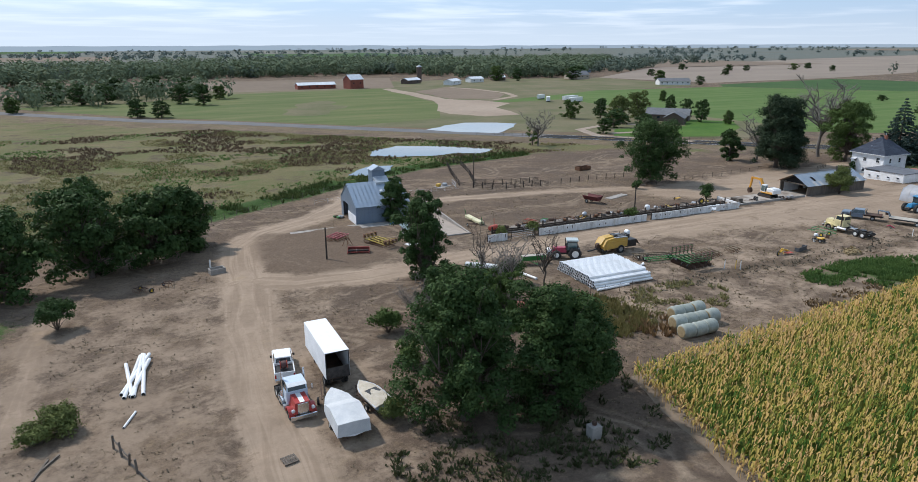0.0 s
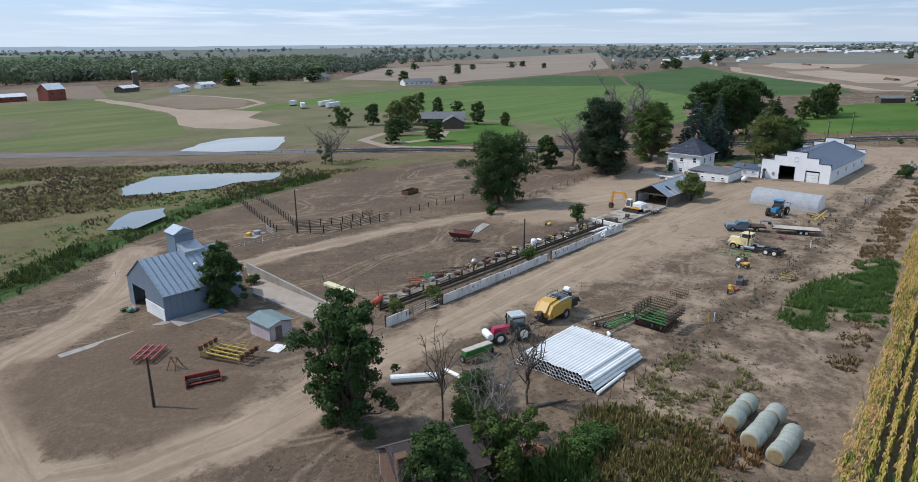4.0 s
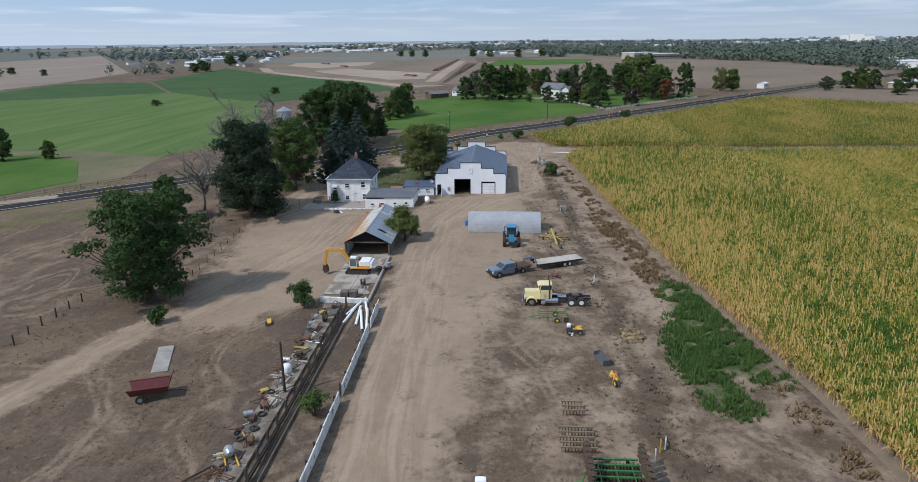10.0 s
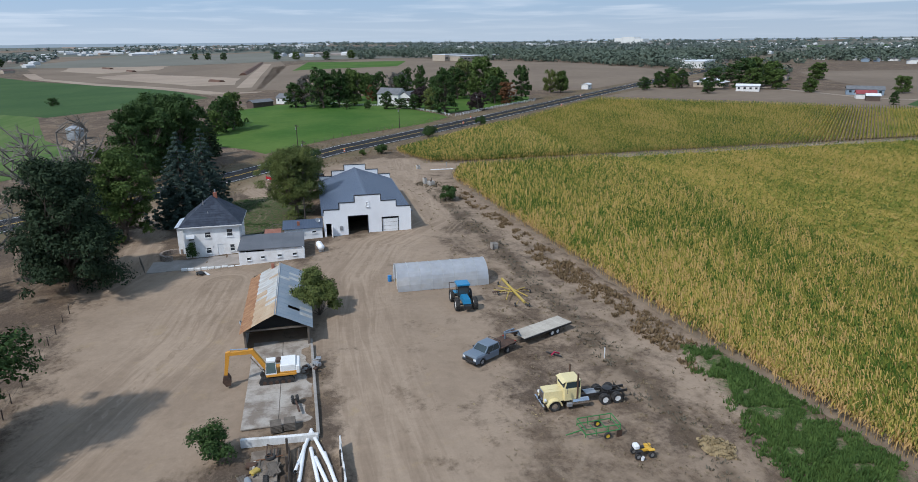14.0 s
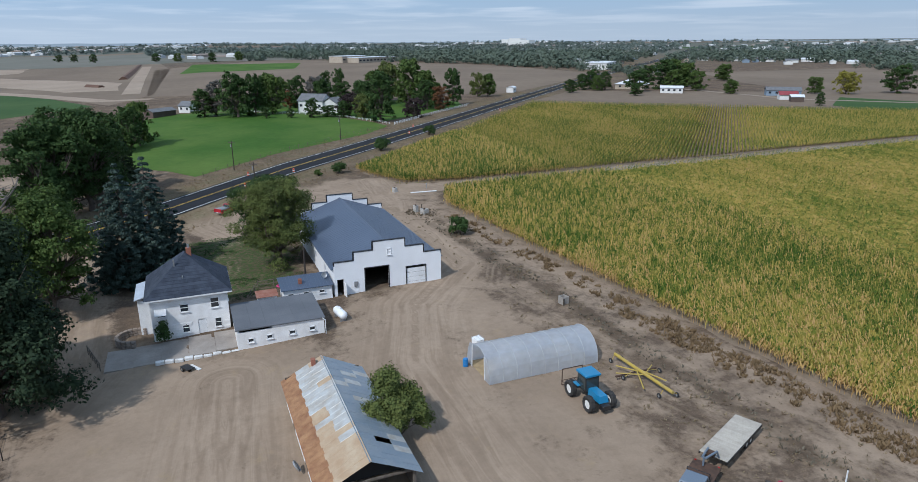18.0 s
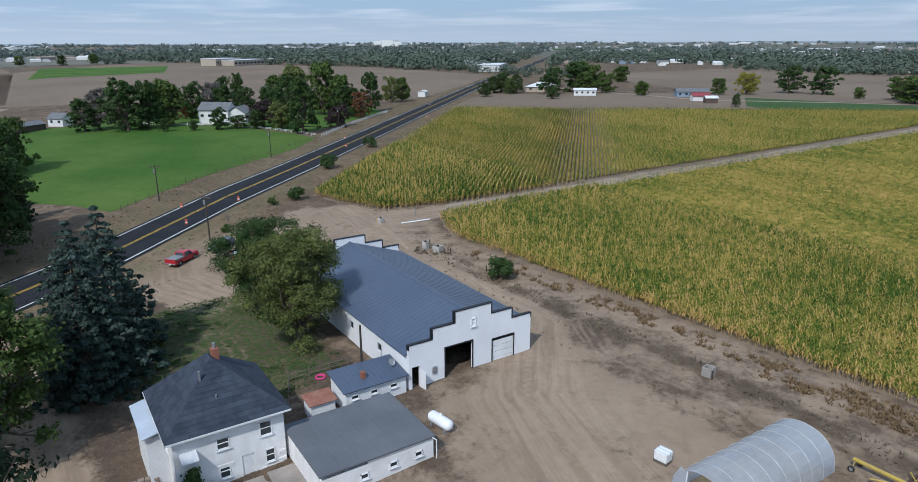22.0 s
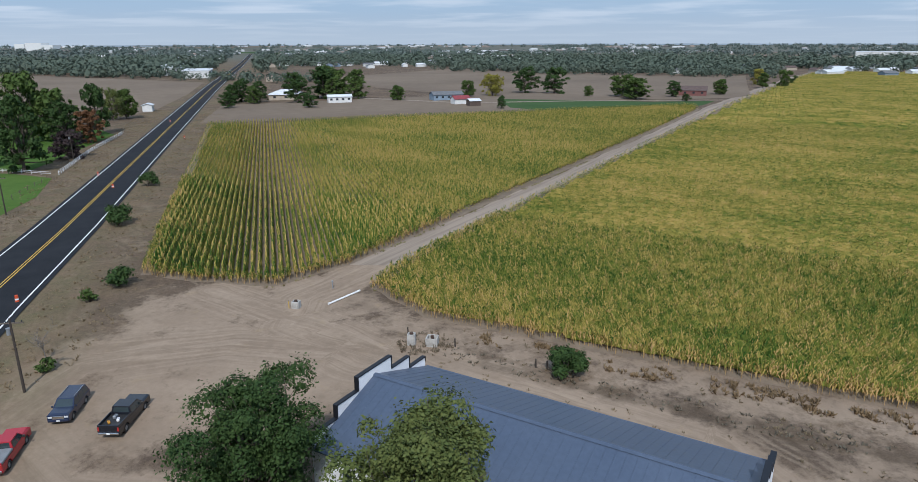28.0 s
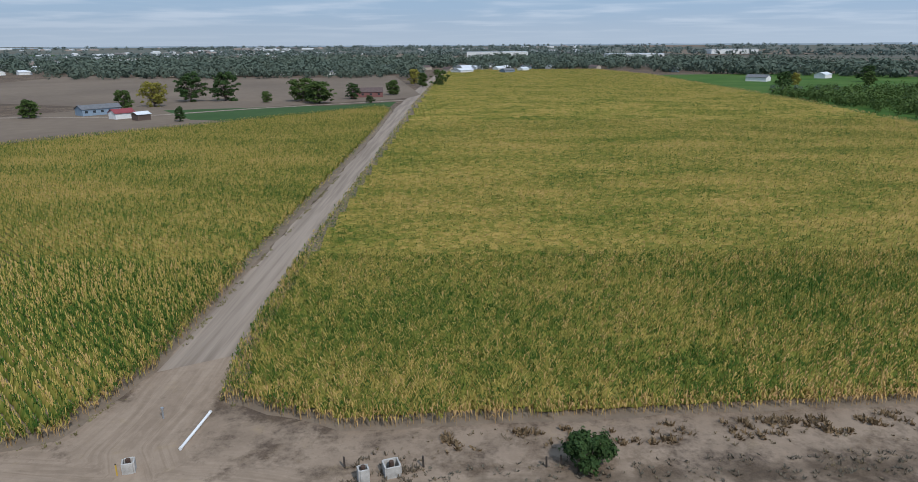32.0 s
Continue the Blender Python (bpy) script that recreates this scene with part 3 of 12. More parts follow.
    wet = mix(rng(fine, 0.5, 0.75, 0.0, 0.5), wet, (0.074, 0.076, 0.036))
    c = mix(rng(mth("ADD", att("marsh"), rng(mid, 0.3, 0.7, -0.3, 0.3)), 0.35, 0.65), c, wet)
    verge = mix(rng(mid, 0.35, 0.65), (0.175, 0.125, 0.08), (0.13, 0.112, 0.06))
    c = mix(mth("MULTIPLY", att("shoulder"), rng(fine, 0.3, 0.6, 0.5, 1.0)), c, verge)
    lush = mix(rng(fine, 0.3, 0.7), (0.028, 0.058, 0.015), (0.056, 0.094, 0.026))
    c = mix(rng(mth("ADD", att("green"), rng(fine, 0.3, 0.7, -0.3, 0.3)), 0.35, 0.7), c, lush)
    # haze and far tree cover mixed into the ground colour, growing with distance
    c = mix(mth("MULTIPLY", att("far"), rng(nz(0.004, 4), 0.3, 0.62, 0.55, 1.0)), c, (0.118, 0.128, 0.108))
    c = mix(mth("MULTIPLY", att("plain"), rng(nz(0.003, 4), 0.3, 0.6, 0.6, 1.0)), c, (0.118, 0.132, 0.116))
    sc = t.nodes.new("ShaderNodeVectorMath"); sc.operation = "SCALE"
    t.links.new(c, sc.inputs[0])
    t.links.new(mth("MULTIPLY", mix1(worn, rng(grit, 0.3, 0.7, 0.82, 1.18), 1.0), mix1(worn, rng(nz(2.3, 8, 0.8), 0.3, 0.7, 0.70, 1.30), rng(nz(1.1, 8, 0.75), 0.3, 0.7, 0.90, 1.10))), sc.inputs["Scale"])
    t.links.new(sc.outputs[0], b.inputs["Base Color"])
    bp = t.nodes.new("ShaderNodeBump")
    bp.inputs["Distance"].default_value = 0.22
    t.links.new(rng(worn, 0.0, 1.0, 0.8, 0.16), bp.inputs["Strength"])
    t.links.new(fine, bp.inputs["Height"])
    t.links.new(bp.outputs[0], b.inputs["Normal"])
    return m


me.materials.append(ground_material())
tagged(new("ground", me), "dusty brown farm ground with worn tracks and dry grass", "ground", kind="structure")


# ---- far fields, roads and water, laid on the ground ----
def drape(name, poly, lift, material, label, category, smooth_edges=None):
    bm = bmesh.new()
    bm.faces.new([bm.verts.new((x, y, 0)) for x, y in poly])
    cuts = [((0, y, 0), (0, 1, 0)) for y in YS] + [((x, 0, 0), (1, 0, 0)) for x in (-18.4, -9.2, 0, 9.2, 18.4, 27.6, 36.8, 1000)]
    for co, no in cuts:
        bmesh.ops.bisect_plane(bm, geom=bm.verts[:] + bm.edges[:] + bm.faces[:], plane_co=co, plane_no=no)
    for v in bm.verts:
        v.co.z = ground_z(v.co.x, v.co.y) + lift
    bmesh.ops.recalc_face_normals(bm, faces=bm.faces)
    if sum(f.normal.z for f in bm.faces) < 0:
        bmesh.ops.reverse_faces(bm, faces=bm.faces)
    bmesh.ops.triangulate(bm, faces=bm.faces)
    me = bpy.data.meshes.new(name)
    bm.to_mesh(me)
    bm.free()
    me.materials.append(material)
    return tagged(new(name, me), label, category, kind="structure")


def offset_line(line, off):
    out = []
    for i, (x, y) in enumerate(line):
        a, c = line[max(0, i - 1)], line[min(len(line) - 1, i + 1)]
        dx, dy = c[0] - a[0], c[1] - a[1]
        k = math.hypot(dx, dy)
        out.append((x - dy / k * off, y + dx / k * off))
    return out


def wobble(poly, amp, step, seed=3):
    """Breaks the straight sides of a field into slightly uneven ones."""
    rng = random.Random(seed)
    out = []
    for i, (x0, y0) in enumerate(poly):
        x1, y1 = poly[(i + 1) % len(poly)]
        n = max(1, int(math.hypot(x1 - x0, y1 - y0) / step))
        for k in range(n):
            u = k / n
            a = amp if k else 0
            out.append((x0 + (x1 - x0) * u + rng.uniform(-a, a), y0 + (y1 - y0) * u + rng.uniform(-a, a)))
    return out


ASPHALT = mat("fresh_asphalt", (0.016, 0.0175, 0.021), (0.024, 0.026, 0.03), spec=0.15, rough=0.9, scale=0.2, fine=5, space="World")
OLD_ASPHALT = mat("worn_asphalt", (0.095, 0.094, 0.094), (0.135, 0.13, 0.127), rough=0.9, scale=0.1, fine=3, space="World")
LINE_WHITE = mat("white_road_line", (0.72, 0.72, 0.70), rough=0.7)
LINE_YELLOW = mat("yellow_road_line", (0.55, 0.36, 0.06), rough=0.7)
GRASS_FIELD = mat("green_pasture", (0.042, 0.098, 0.016), (0.084, 0.138, 0.030), rough=0.95, scale=0.03, fine=0.6, space="World", spec=0.1)
HAY_FIELD = mat("mown_hay_field", (0.078, 0.108, 0.036), (0.140, 0.142, 0.062), rough=0.95, scale=0.022, fine=0.7, space="World", stretch=(0.8, 3.0, 1), spec=0.1)
GREEN_HAY = mat("fresh_green_hay", (0.066, 0.118, 0.030), (0.112, 0.150, 0.052), rough=0.95, scale=0.05, fine=0.7, space="World", stretch=(0.25, 3.0, 1), spec=0.1)
ALFALFA = mat("dark_green_crop", (0.038, 0.078, 0.026), (0.056, 0.096, 0.033), rough=0.95, scale=0.02, fine=0.4, space="World", spec=0.1)
ROUGH_PASTURE = mat("rough_olive_pasture", (0.105, 0.108, 0.052), (0.165, 0.140, 0.088), rough=0.95, scale=0.035, fine=0.7, space="World", spec=0.1)
STUBBLE = mat("tan_stubble", (0.205, 0.168, 0.135), (0.25, 0.206, 0.166), rough=0.95, scale=0.006, fine=0.15, space="World", stretch=(1, 2.5, 1), spec=0.1)
BROWN_FIELD = mat("brown_fallow", (0.155, 0.12, 0.09), (0.20, 0.155, 0.115), rough=0.95, scale=0.01, fine=0.2, space="World", spec=0.1)
PALE_DIRT = mat("graded_pale_dirt", (0.27, 0.21, 0.16), (0.33, 0.265, 0.205), rough=0.95, scale=0.02, fine=0.3, space="World", spec=0.1)
WATER = mat("pond_water", (0.10, 0.115, 0.12), (0.13, 0.14, 0.14), rough=0.06, spec=0.9, scale=0.1, space="World")
CORN_SOIL = mat("corn_stubble_soil", (0.165, 0.126, 0.090), (0.225, 0.172, 0.122), rough=0.95, scale=0.5, fine=3, space="World")
LANE_DIRT = mat("farm_lane_dirt", (0.218, 0.170, 0.128), (0.305, 0.243, 0.188), rough=0.95, scale=0.9, fine=2.5, space="World", bump=0.2, stretch=(1.0, 0.03, 1), lo=0.42, hi=0.6)
BELT = mat("far_plain", (0.13, 0.135, 0.11), (0.175, 0.165, 0.14), rough=0.95, scale=0.0022, fine=0.02, space="World", spec=0.1)

new_half = [p for p in ROAD[3:]]
west_half = ROAD[:4]
drape("road_east", offset_line(new_half, 6.2) + offset_line(new_half, -6.2)[::-1], 0.09, ASPHALT, "fresh black asphalt two-lane country road", "road")
drape("road_west", offset_line(west_half, 6.0) + offset_line(west_half, -6.0)[::-1], 0.08, OLD_ASPHALT, "worn grey asphalt two-lane country road", "road")
for k, (off, half_w, m2, nm) in enumerate(((5.3, 0.12, LINE_WHITE, "white edge line painted on the road"), (-5.3, 0.12, LINE_WHITE, "white edge line painted on the road"), (0.22, 0.09, LINE_YELLOW, "double yellow centre line on the road"), (-0.22, 0.09, LINE_YELLOW, "double yellow centre line on the road"))):
    drape("road_line", offset_line(new_half, off + half_w) + offset_line(new_half, off - half_w)[::-1], 0.12, m2, nm, "road line")

# corn fields: F1 south of the yard, F2 between farm lane and road
LANE_W = [(221.2, 58.3), (223.0, 48), (223.7, 34), (224.3, 4), (224.0, -45), (224.4, -180), (225.0, -361), (223, -640), (215, -800)]
LANE_E = [(232, 63.5), (230.6, 52), (230.7, 20), (230.3, -40), (230.6, -130), (232.5, -214), (233, -400), (230, -640), (221, -800)]
F1 = [(38.5, 46.5), (60, 48.6), (83, 50.6), (114, 55), (157, 58.9), (190, 61.6), (209, 63.2)] + LANE_W + [(20, -800), (-4, -620), (8, -360), (20, -147), (33, 10), (36, 32)]
F2 = [(233.5, 64.5), (245, 69), (254.5, 71), (290, 39), (330, 2), (395, -57), (240, -232)] + LANE_E[5:0:-1]
drape("corn_field_soil", wobble(F1, 0.3, 2.5, 8), 0.012, CORN_SOIL, "brown soil and litter under standing corn", "field soil")
drape("corn_field_soil", wobble(F2, 0.3, 2.5, 9), 0.012, CORN_SOIL, "brown soil and litter under standing corn", "field soil")
drape("farm_lane", wobble([(p[0] + 0.2, p[1]) for p in LANE_W[1:]] + [(p[0] - 0.2, p[1]) for p in LANE_E[:0:-1]], 0.35, 5), 0.018, LANE_DIRT, "pale dirt farm lane between two corn fields", "lane")

NATURAL = random.Random(11)


def corn_field(name, poly, rows_dir, zones, label, loose=9.0):
    """Standing corn: rows of plants, each a fan of arching leaf blades with a tassel, over the closed mass of their lower leaves."""
    rs = np.random.RandomState(5)
    ang = math.atan2(rows_dir[1], rows_dir[0])
    ca, sa = math.cos(ang), math.sin(ang)
    px, py = np.array([p[0] for p in poly]), np.array([p[1] for p in poly])
    u, v = px * ca + py * sa, -px * sa + py * ca
    verts, faces, dryness = [], [], []
    count = 0
    for box, row_gap, plant_gap, leaves, size, bend in zones:
        # the lower leaves of each row: a low uneven ridge along it
        step = 0.6 if bend else 1.2 if row_gap < 1.2 else 3.0
        vv = np.arange(v.min(), v.max(), row_gap)
        uu = np.arange(u.min(), u.max(), step)
        U, V = np.meshgrid(uu, vv)
        X, Y = U * ca - V * sa, U * sa + V * ca
        ok = (Y >= box[0]) & (Y < box[1]) & (X >= box[2]) & (X < box[3])
        deep = np.full(U.shape, -1.0)
        deep[ok] = inside(X[ok], Y[ok], poly)
        ok = deep > 1.7
        Z = np.interp(Y, YS, ZS)
        ridge = []
        for off, hgt, jit in ((-0.30, 0.20, 0.12), (0.0, 1.12, 0.25), (0.30, 0.20, 0.12)):
            o = V + off * row_gap + rs.normal(0, 0.05, V.shape) * row_gap
            ridge.append(np.stack([U * ca - o * sa, U * sa + o * ca, Z + hgt + rs.uniform(-jit, jit, Z.shape)], -1))
        seg = ok[:, :-1] & ok[:, 1:]
        L, M, N = ridge
        block = np.stack([L[:, :-1][seg], M[:, :-1][seg], N[:, :-1][seg], L[:, 1:][seg], M[:, 1:][seg], N[:, 1:][seg]], 1)
        n = len(block)
        if n:
            k0 = count + np.arange(n)[:, None] * 6
            faces.append(np.concatenate([k0 + np.array(f) for f in ((0, 3, 4), (0, 4, 1), (1, 4, 5), (1, 5, 2))], 0))
            verts.append(block.reshape(-1, 3))
            # near ridges greener and darker: shade on the lower leaves put into the colour
            dryness.append(np.repeat((0.04 if bend else 0.18) + rs.uniform(-0.1, 0.12, n), 6))
            count += n * 6
        # the plants
        uu = np.arange(u.min(), u.max(), plant_gap)
        U, V = np.meshgrid(uu, vv)
        U = U + rs.uniform(-0.35, 0.35, U.shape) * plant_gap
        V = V + rs.normal(0, 0.05, V.shape) * row_gap
        X, Y = U * ca - V * sa, U * sa + V * ca
        if bend:  # an unevenly sown headland along the open sides
            hx, hy = [], []
            for (x0, y0), (x1, y1) in zip(poly, poly[1:] + poly[:1]):
                k = int(math.hypot(x1 - x0, y1 - y0) * 9)
                w = rs.rand(k)
                hx.append(x0 + (x1 - x0) * w + rs.uniform(-2.2, 2.2, k))
                hy.append(y0 + (y1 - y0) * w + rs.uniform(-2.2, 2.2, k))
            X, Y = np.concatenate([X.ravel(), *hx]), np.concatenate([Y.ravel(), *hy])
        keep = (Y >= box[0]) & (Y < box[1]) & (X >= box[2]) & (X < box[3])
        X, Y = X[keep], Y[keep]
        edge = inside(X, Y, poly)
        keep = (edge > 0.02 + rs.uniform(0, 0.3, X.shape)) & (rs.rand(len(X)) > 0.07)
        X, Y, edge = X[keep], Y[keep], edge[keep]
        n = len(X)
        Z = np.interp(Y, YS, ZS)
        tall = 2.05 + 0.22 * np.sin(X * 0.05 + 1.0) * np.sin(Y * 0.07) + rs.normal(0, 0.19, n)
        tall *= np.clip(0.86 + edge * 0.05, 0.86, 1.0)
        head = np.exp(-(edge / 13.0) ** 2) * np.where(X < 170, 1.1, -0.55) * (0.58 + 0.42 * np.sin(X * 0.31 + 2 * np.sin(Y * 0.23)) * np.sin(Y * 0.37 + X * 0.11))
        spin = rs.uniform(0, 6.283, n)
        calm = 1.0 if bend else 0.8
        own = rs.uniform(-0.55, 0.45, n) * calm
        for k in range(leaves):
            top = k == leaves - 1
            a = (spin + k * 2.4 + rs.normal(0, 0.3, n)) if loose > 3 else ang + math.pi * k + rs.normal(0, loose, n)
            a = np.where(edge < 1.5, spin + k * 2.4, a)
            low = 1.0 - k / max(1, leaves - 1)
            hgt = tall * ((0.30 + 0.62 * (k + 0.5) / leaves) if not top else 0.80)
            L = size * (0.55 + 0.2 * rs.rand(n)) * (1.0 if not top else 0.3)
            w = size * (0.082 if not top else 0.05) * (0.8 + 0.4 * rs.rand(n))
            rise = (0.32 + 0.25 * rs.rand(n)) * size if not top else tall * 0.24
            dx, dy = np.cos(a), np.sin(a)
            qx, qy = -dy * w, dx * w
            mid = np.stack([X + dx * L * 0.5, Y + dy * L * 0.5, Z + hgt + rise], 1)
            tip_drop = rise * (0.35 - 1.0 * rs.rand(n)) if not top else rise * 1.1
            tip = np.stack([X + dx * L, Y + dy * L, Z + hgt + tip_drop], 1)
            r0 = np.stack([X, Y, Z + hgt], 1)
            if bend:
                q = np.stack([qx, qy, np.zeros(n)], 1)
                block = np.stack([r0 - q * 0.7, r0 + q * 0.7, mid + q, mid - q, tip], 1)
                verts.append(block.reshape(-1, 3))
                k0 = count + np.arange(n)[:, None] * 5
                faces.append(np.concatenate([(k0 + np.array([0, 1, 2])), (k0 + np.array([0, 2, 3])), (k0 + np.array([3, 2, 4]))], 0))
                per = 5
            else:
                q = np.stack([qx, qy, np.zeros(n)], 1) * 1.5
                block = np.stack([r0 - q, r0 + q, tip + (mid - tip) * 0.4], 1)
                verts.append(block.reshape(-1, 3))
                k0 = count + np.arange(n)[:, None] * 3
                faces.append(k0 + np.array([0, 1, 2]))
                per = 3
            dr = 0.02 + 0.20 * low + (0.30 * calm if top else 0.0) + 0.34 * head + np.where(edge < 1.2, 0.3, 0.0) * (low > 0.45) + own + rs.uniform(-0.22, 0.22, n) * calm
            dryness.append(np.repeat(dr, per))
            count += n * per
        # stalks along the open edges
        st = edge < 2.2
        if bend and st.any():
            xs2, ys2, zs2, hs = X[st], Y[st], Z[st], tall[st]
            m2 = len(xs2)
            a = spin[st]
            q = np.stack([np.cos(a) * 0.022, np.sin(a) * 0.022, np.zeros(m2)], 1)
            b0, b1 = np.stack([xs2, ys2, zs2], 1), np.stack([xs2, ys2, zs2 + hs * 0.9], 1)
            block = np.stack([b0 - q, b0 + q, b1 + q * 0.6, b1 - q * 0.6], 1)
            verts.append(block.reshape(-1, 3))
            k0 = count + np.arange(m2)[:, None] * 4
            faces.append(np.concatenate([k0 + np.array([0, 1, 2]), k0 + np.array([0, 2, 3])], 0))
            dryness.append(np.full(m2 * 4, 0.8))
            count += m2 * 4
    V = np.concatenate(verts).astype(np.float32)
    Fc = np.concatenate(faces).astype(np.int32)
    me = bpy.data.meshes.new(name)
    me.vertices.add(len(V))
    me.vertices.foreach_set("co", V.ravel())
    me.loops.add(Fc.size)
    me.loops.foreach_set("vertex_index", Fc.ravel())
    me.polygons.add(len(Fc))
    me.polygons.foreach_set("loop_start", np.arange(0, Fc.size, 3, dtype=np.int32))
    me.update(calc_edges=True)
    a = me.attributes.new("dry", "FLOAT", "POINT")
    a.data.foreach_set("value", np.concatenate(dryness).astype(np.float32))
    me.materials.append(CORN)
    return tagged(new(name, me), label, "corn", kind="stuff")


def corn_material():
    m = bpy.data.materials.new("ripening_corn")
    m.use_nodes = True
    t = m.node_tree
    b = t.nodes["Principled BSDF"]
    b.inputs["Roughness"].default_value, b.inputs["Specular IOR Level"].default_value = 0.7, 0.15
    g = t.nodes.new("ShaderNodeNewGeometry")

    def patch(scale, stretch, lo, hi):
        mp = t.nodes.new("ShaderNodeMapping")
        mp.inputs["Scale"].default_value = stretch
        t.links.new(g.outputs["Position"], mp.inputs["Vector"])
        n = t.nodes.new("ShaderNodeTexNoise")
        n.inputs["Scale"].default_value, n.inputs["Detail"].default_value = scale, 6
        t.links.new(mp.outputs[0], n.inputs["Vector"])
        r = t.nodes.new("ShaderNodeMapRange")
        r.inputs["From Min"].default_value, r.inputs["From Max"].default_value = lo, hi
        t.links.new(n.outputs["Fac"], r.inputs["Value"])
        return r.outputs[0]

    at = t.nodes.new("ShaderNodeAttribute")
    at.attribute_name = "dry"
    total = at.outputs["Fac"]
    for src, amt in ((patch(0.06, (0.45, 1.5, 0), 0.34, 0.66), 0.20), (patch(0.03, (1, 1.3, 0), 0.34, 0.66), 0.16), (patch(0.45, (1, 1, 0), 0.34, 0.66), 0.16), (g.outputs["Random Per Island"], 0.16)):
        k = t.nodes.new("ShaderNodeMath"); k.operation = "MULTIPLY_ADD"
        t.links.new(src, k.inputs[0])
        k.inputs[1].default_value = amt
        t.links.new(total, k.inputs[2])
        total = k.outputs[0]
    r = t.nodes.new("ShaderNodeValToRGB")
    e = r.color_ramp.elements
    e[0].position, e[0].color = 0.14, (0.046, 0.102, 0.014, 1)
    e[1].position, e[1].color = 1.0, (0.50, 0.325, 0.135, 1)
    for p, c in ((0.40, (0.186, 0.202, 0.036, 1)), (0.66, (0.41, 0.315, 0.082, 1)), (0.84, (0.50, 0.35, 0.115, 1))):
        k = e.new(p)
        k.color = c
    t.links.new(total, r.inputs["Fac"])
    t.links.new(r.outputs["Color"], b.inputs["Base Color"])
    tr = t.nodes.new("ShaderNodeBsdfTranslucent")
    t.links.new(r.outputs["Color"], tr.inputs["Color"])
    ms = t.nodes.new("ShaderNodeMixShader")
    ms.inputs[0].default_value = 0.22
    t.links.new(b.outputs[0], ms.inputs[1])
    t.links.new(tr.outputs[0], ms.inputs[2])
    t.links.new(ms.outputs[0], t.nodes["Material Output"].inputs["Surface"])
    return m


CORN = corn_material()
corn_field("corn_field", F1, (0.9955, 0.095), [((15, 70, 0, 130), 0.98, 0.40, 5, 0.86, True), ((15, 70, 130, 240), 0.92, 0.44, 5, 0.84, True), ((-45, 15, 0, 240), 0.92, 0.6, 4, 1.05, False), ((-160, -45, -20, 260), 0.92, 1.0, 4, 1.3, False), ((-800, -160, -20, 260), 1.52, 2.2, 3, 2.1, False)], "ripening field corn, green turning to straw yellow, on brown soil", 0.5)
corn_field("corn_field", F2, (0.724, -0.69), [((20, 75, 220, 420), 1.04, 0.36, 5, 0.80, True), ((-40, 20, 220, 420), 1.04, 0.5, 4, 0.95, False), ((-240, -40, 220, 420), 1.04, 0.8, 4, 1.1, False)], "ripening field corn in straight rows beside the lane", 0.2)

# ---- far fields and water ----
POND_A = [(60, 208), (64, 219), (76.7, 230), (91, 220), (103, 205), (95, 197), (86, 201), (79, 198), (68, 202)]
POND_B = [(44, 174), (49, 182), (54, 187), (60.5, 185), (57, 176.5), (48.5, 170.5)]
drape("hay_field", wobble([(-95, 512), (-20, 518), (50, 566), (182, 582), (170, 420), (134, 328), (84, 314), (20, 382)], 1.5, 30), 0.05, HAY_FIELD, "green hay field beyond the road", "field")
drape("rough_pasture", wobble([(31, 372), (84, 312), (104, 296), (160, 236), (196, 184), (240, 192), (262, 230), (268, 300), (268, 412), (320, 470), (470, 500), (470, 662), (300, 690), (60, 690), (-90, 640), (-95, 512), (-20, 470)], 2.0, 30, 12), 0.03, ROUGH_PASTURE, "rough olive pasture beyond the road", "pasture")
drape("fallow_field", [(43, 590), (30, 760), (250, 770), (196, 590)], 0.05, BROWN_FIELD, "grey-brown fallow strip before the woods", "field")
drape("dirt_lot", wobble([(180, 575), (177, 514), (174, 438), (166, 410), (149, 370), (148, 349), (159, 326), (181, 327), (186, 347), (190, 374), (214, 400), (208, 420), (198, 434), (188, 451), (190, 527), (188, 580)], 1.4, 12), 0.08, PALE_DIRT, "pale bare dirt feedlot", "dirt lot")
drape("feed_pens", wobble([(194, 530), (242, 577), (256, 546), (250, 477), (222, 436), (192, 452)], 1.5, 12, 9), 0.07, BROWN_FIELD, "trampled brown feed pens", "dirt lot")
drape("dirt_track", offset_line([(186, 451), (196, 430), (216, 428), (246, 452), (256, 487), (253, 540), (242, 569)], 2.6) + offset_line([(186, 451), (196, 430), (216, 428), (246, 452), (256, 487), (253, 540), (242, 569)], -2.6)[::-1], 0.10, PALE_DIRT, "pale track round the feed pens", "track")
drape("worn_patch", wobble([(62, 388), (82, 452), (108, 472), (106, 414), (78, 372)], 4, 9, 5), 0.09, ROUGH_PASTURE, "thin worn patch in the hay field", "field")
drape("pond", wobble([(107, 279), (122, 294), (136, 301), (150, 294), (156, 285), (142, 266), (128, 250), (116, 262)], 1.2, 6), 0.16, WATER, "shallow pale pond reflecting the sky", "pond")
drape("pond", wobble(POND_A, 1.2, 5, 5), 0.16, WATER, "shallow marsh pond with ragged banks", "pond")
drape("pond", wobble(POND_B, 0.8, 4, 6), 0.16, WATER, "narrow marsh pool beside the ditch", "pond")
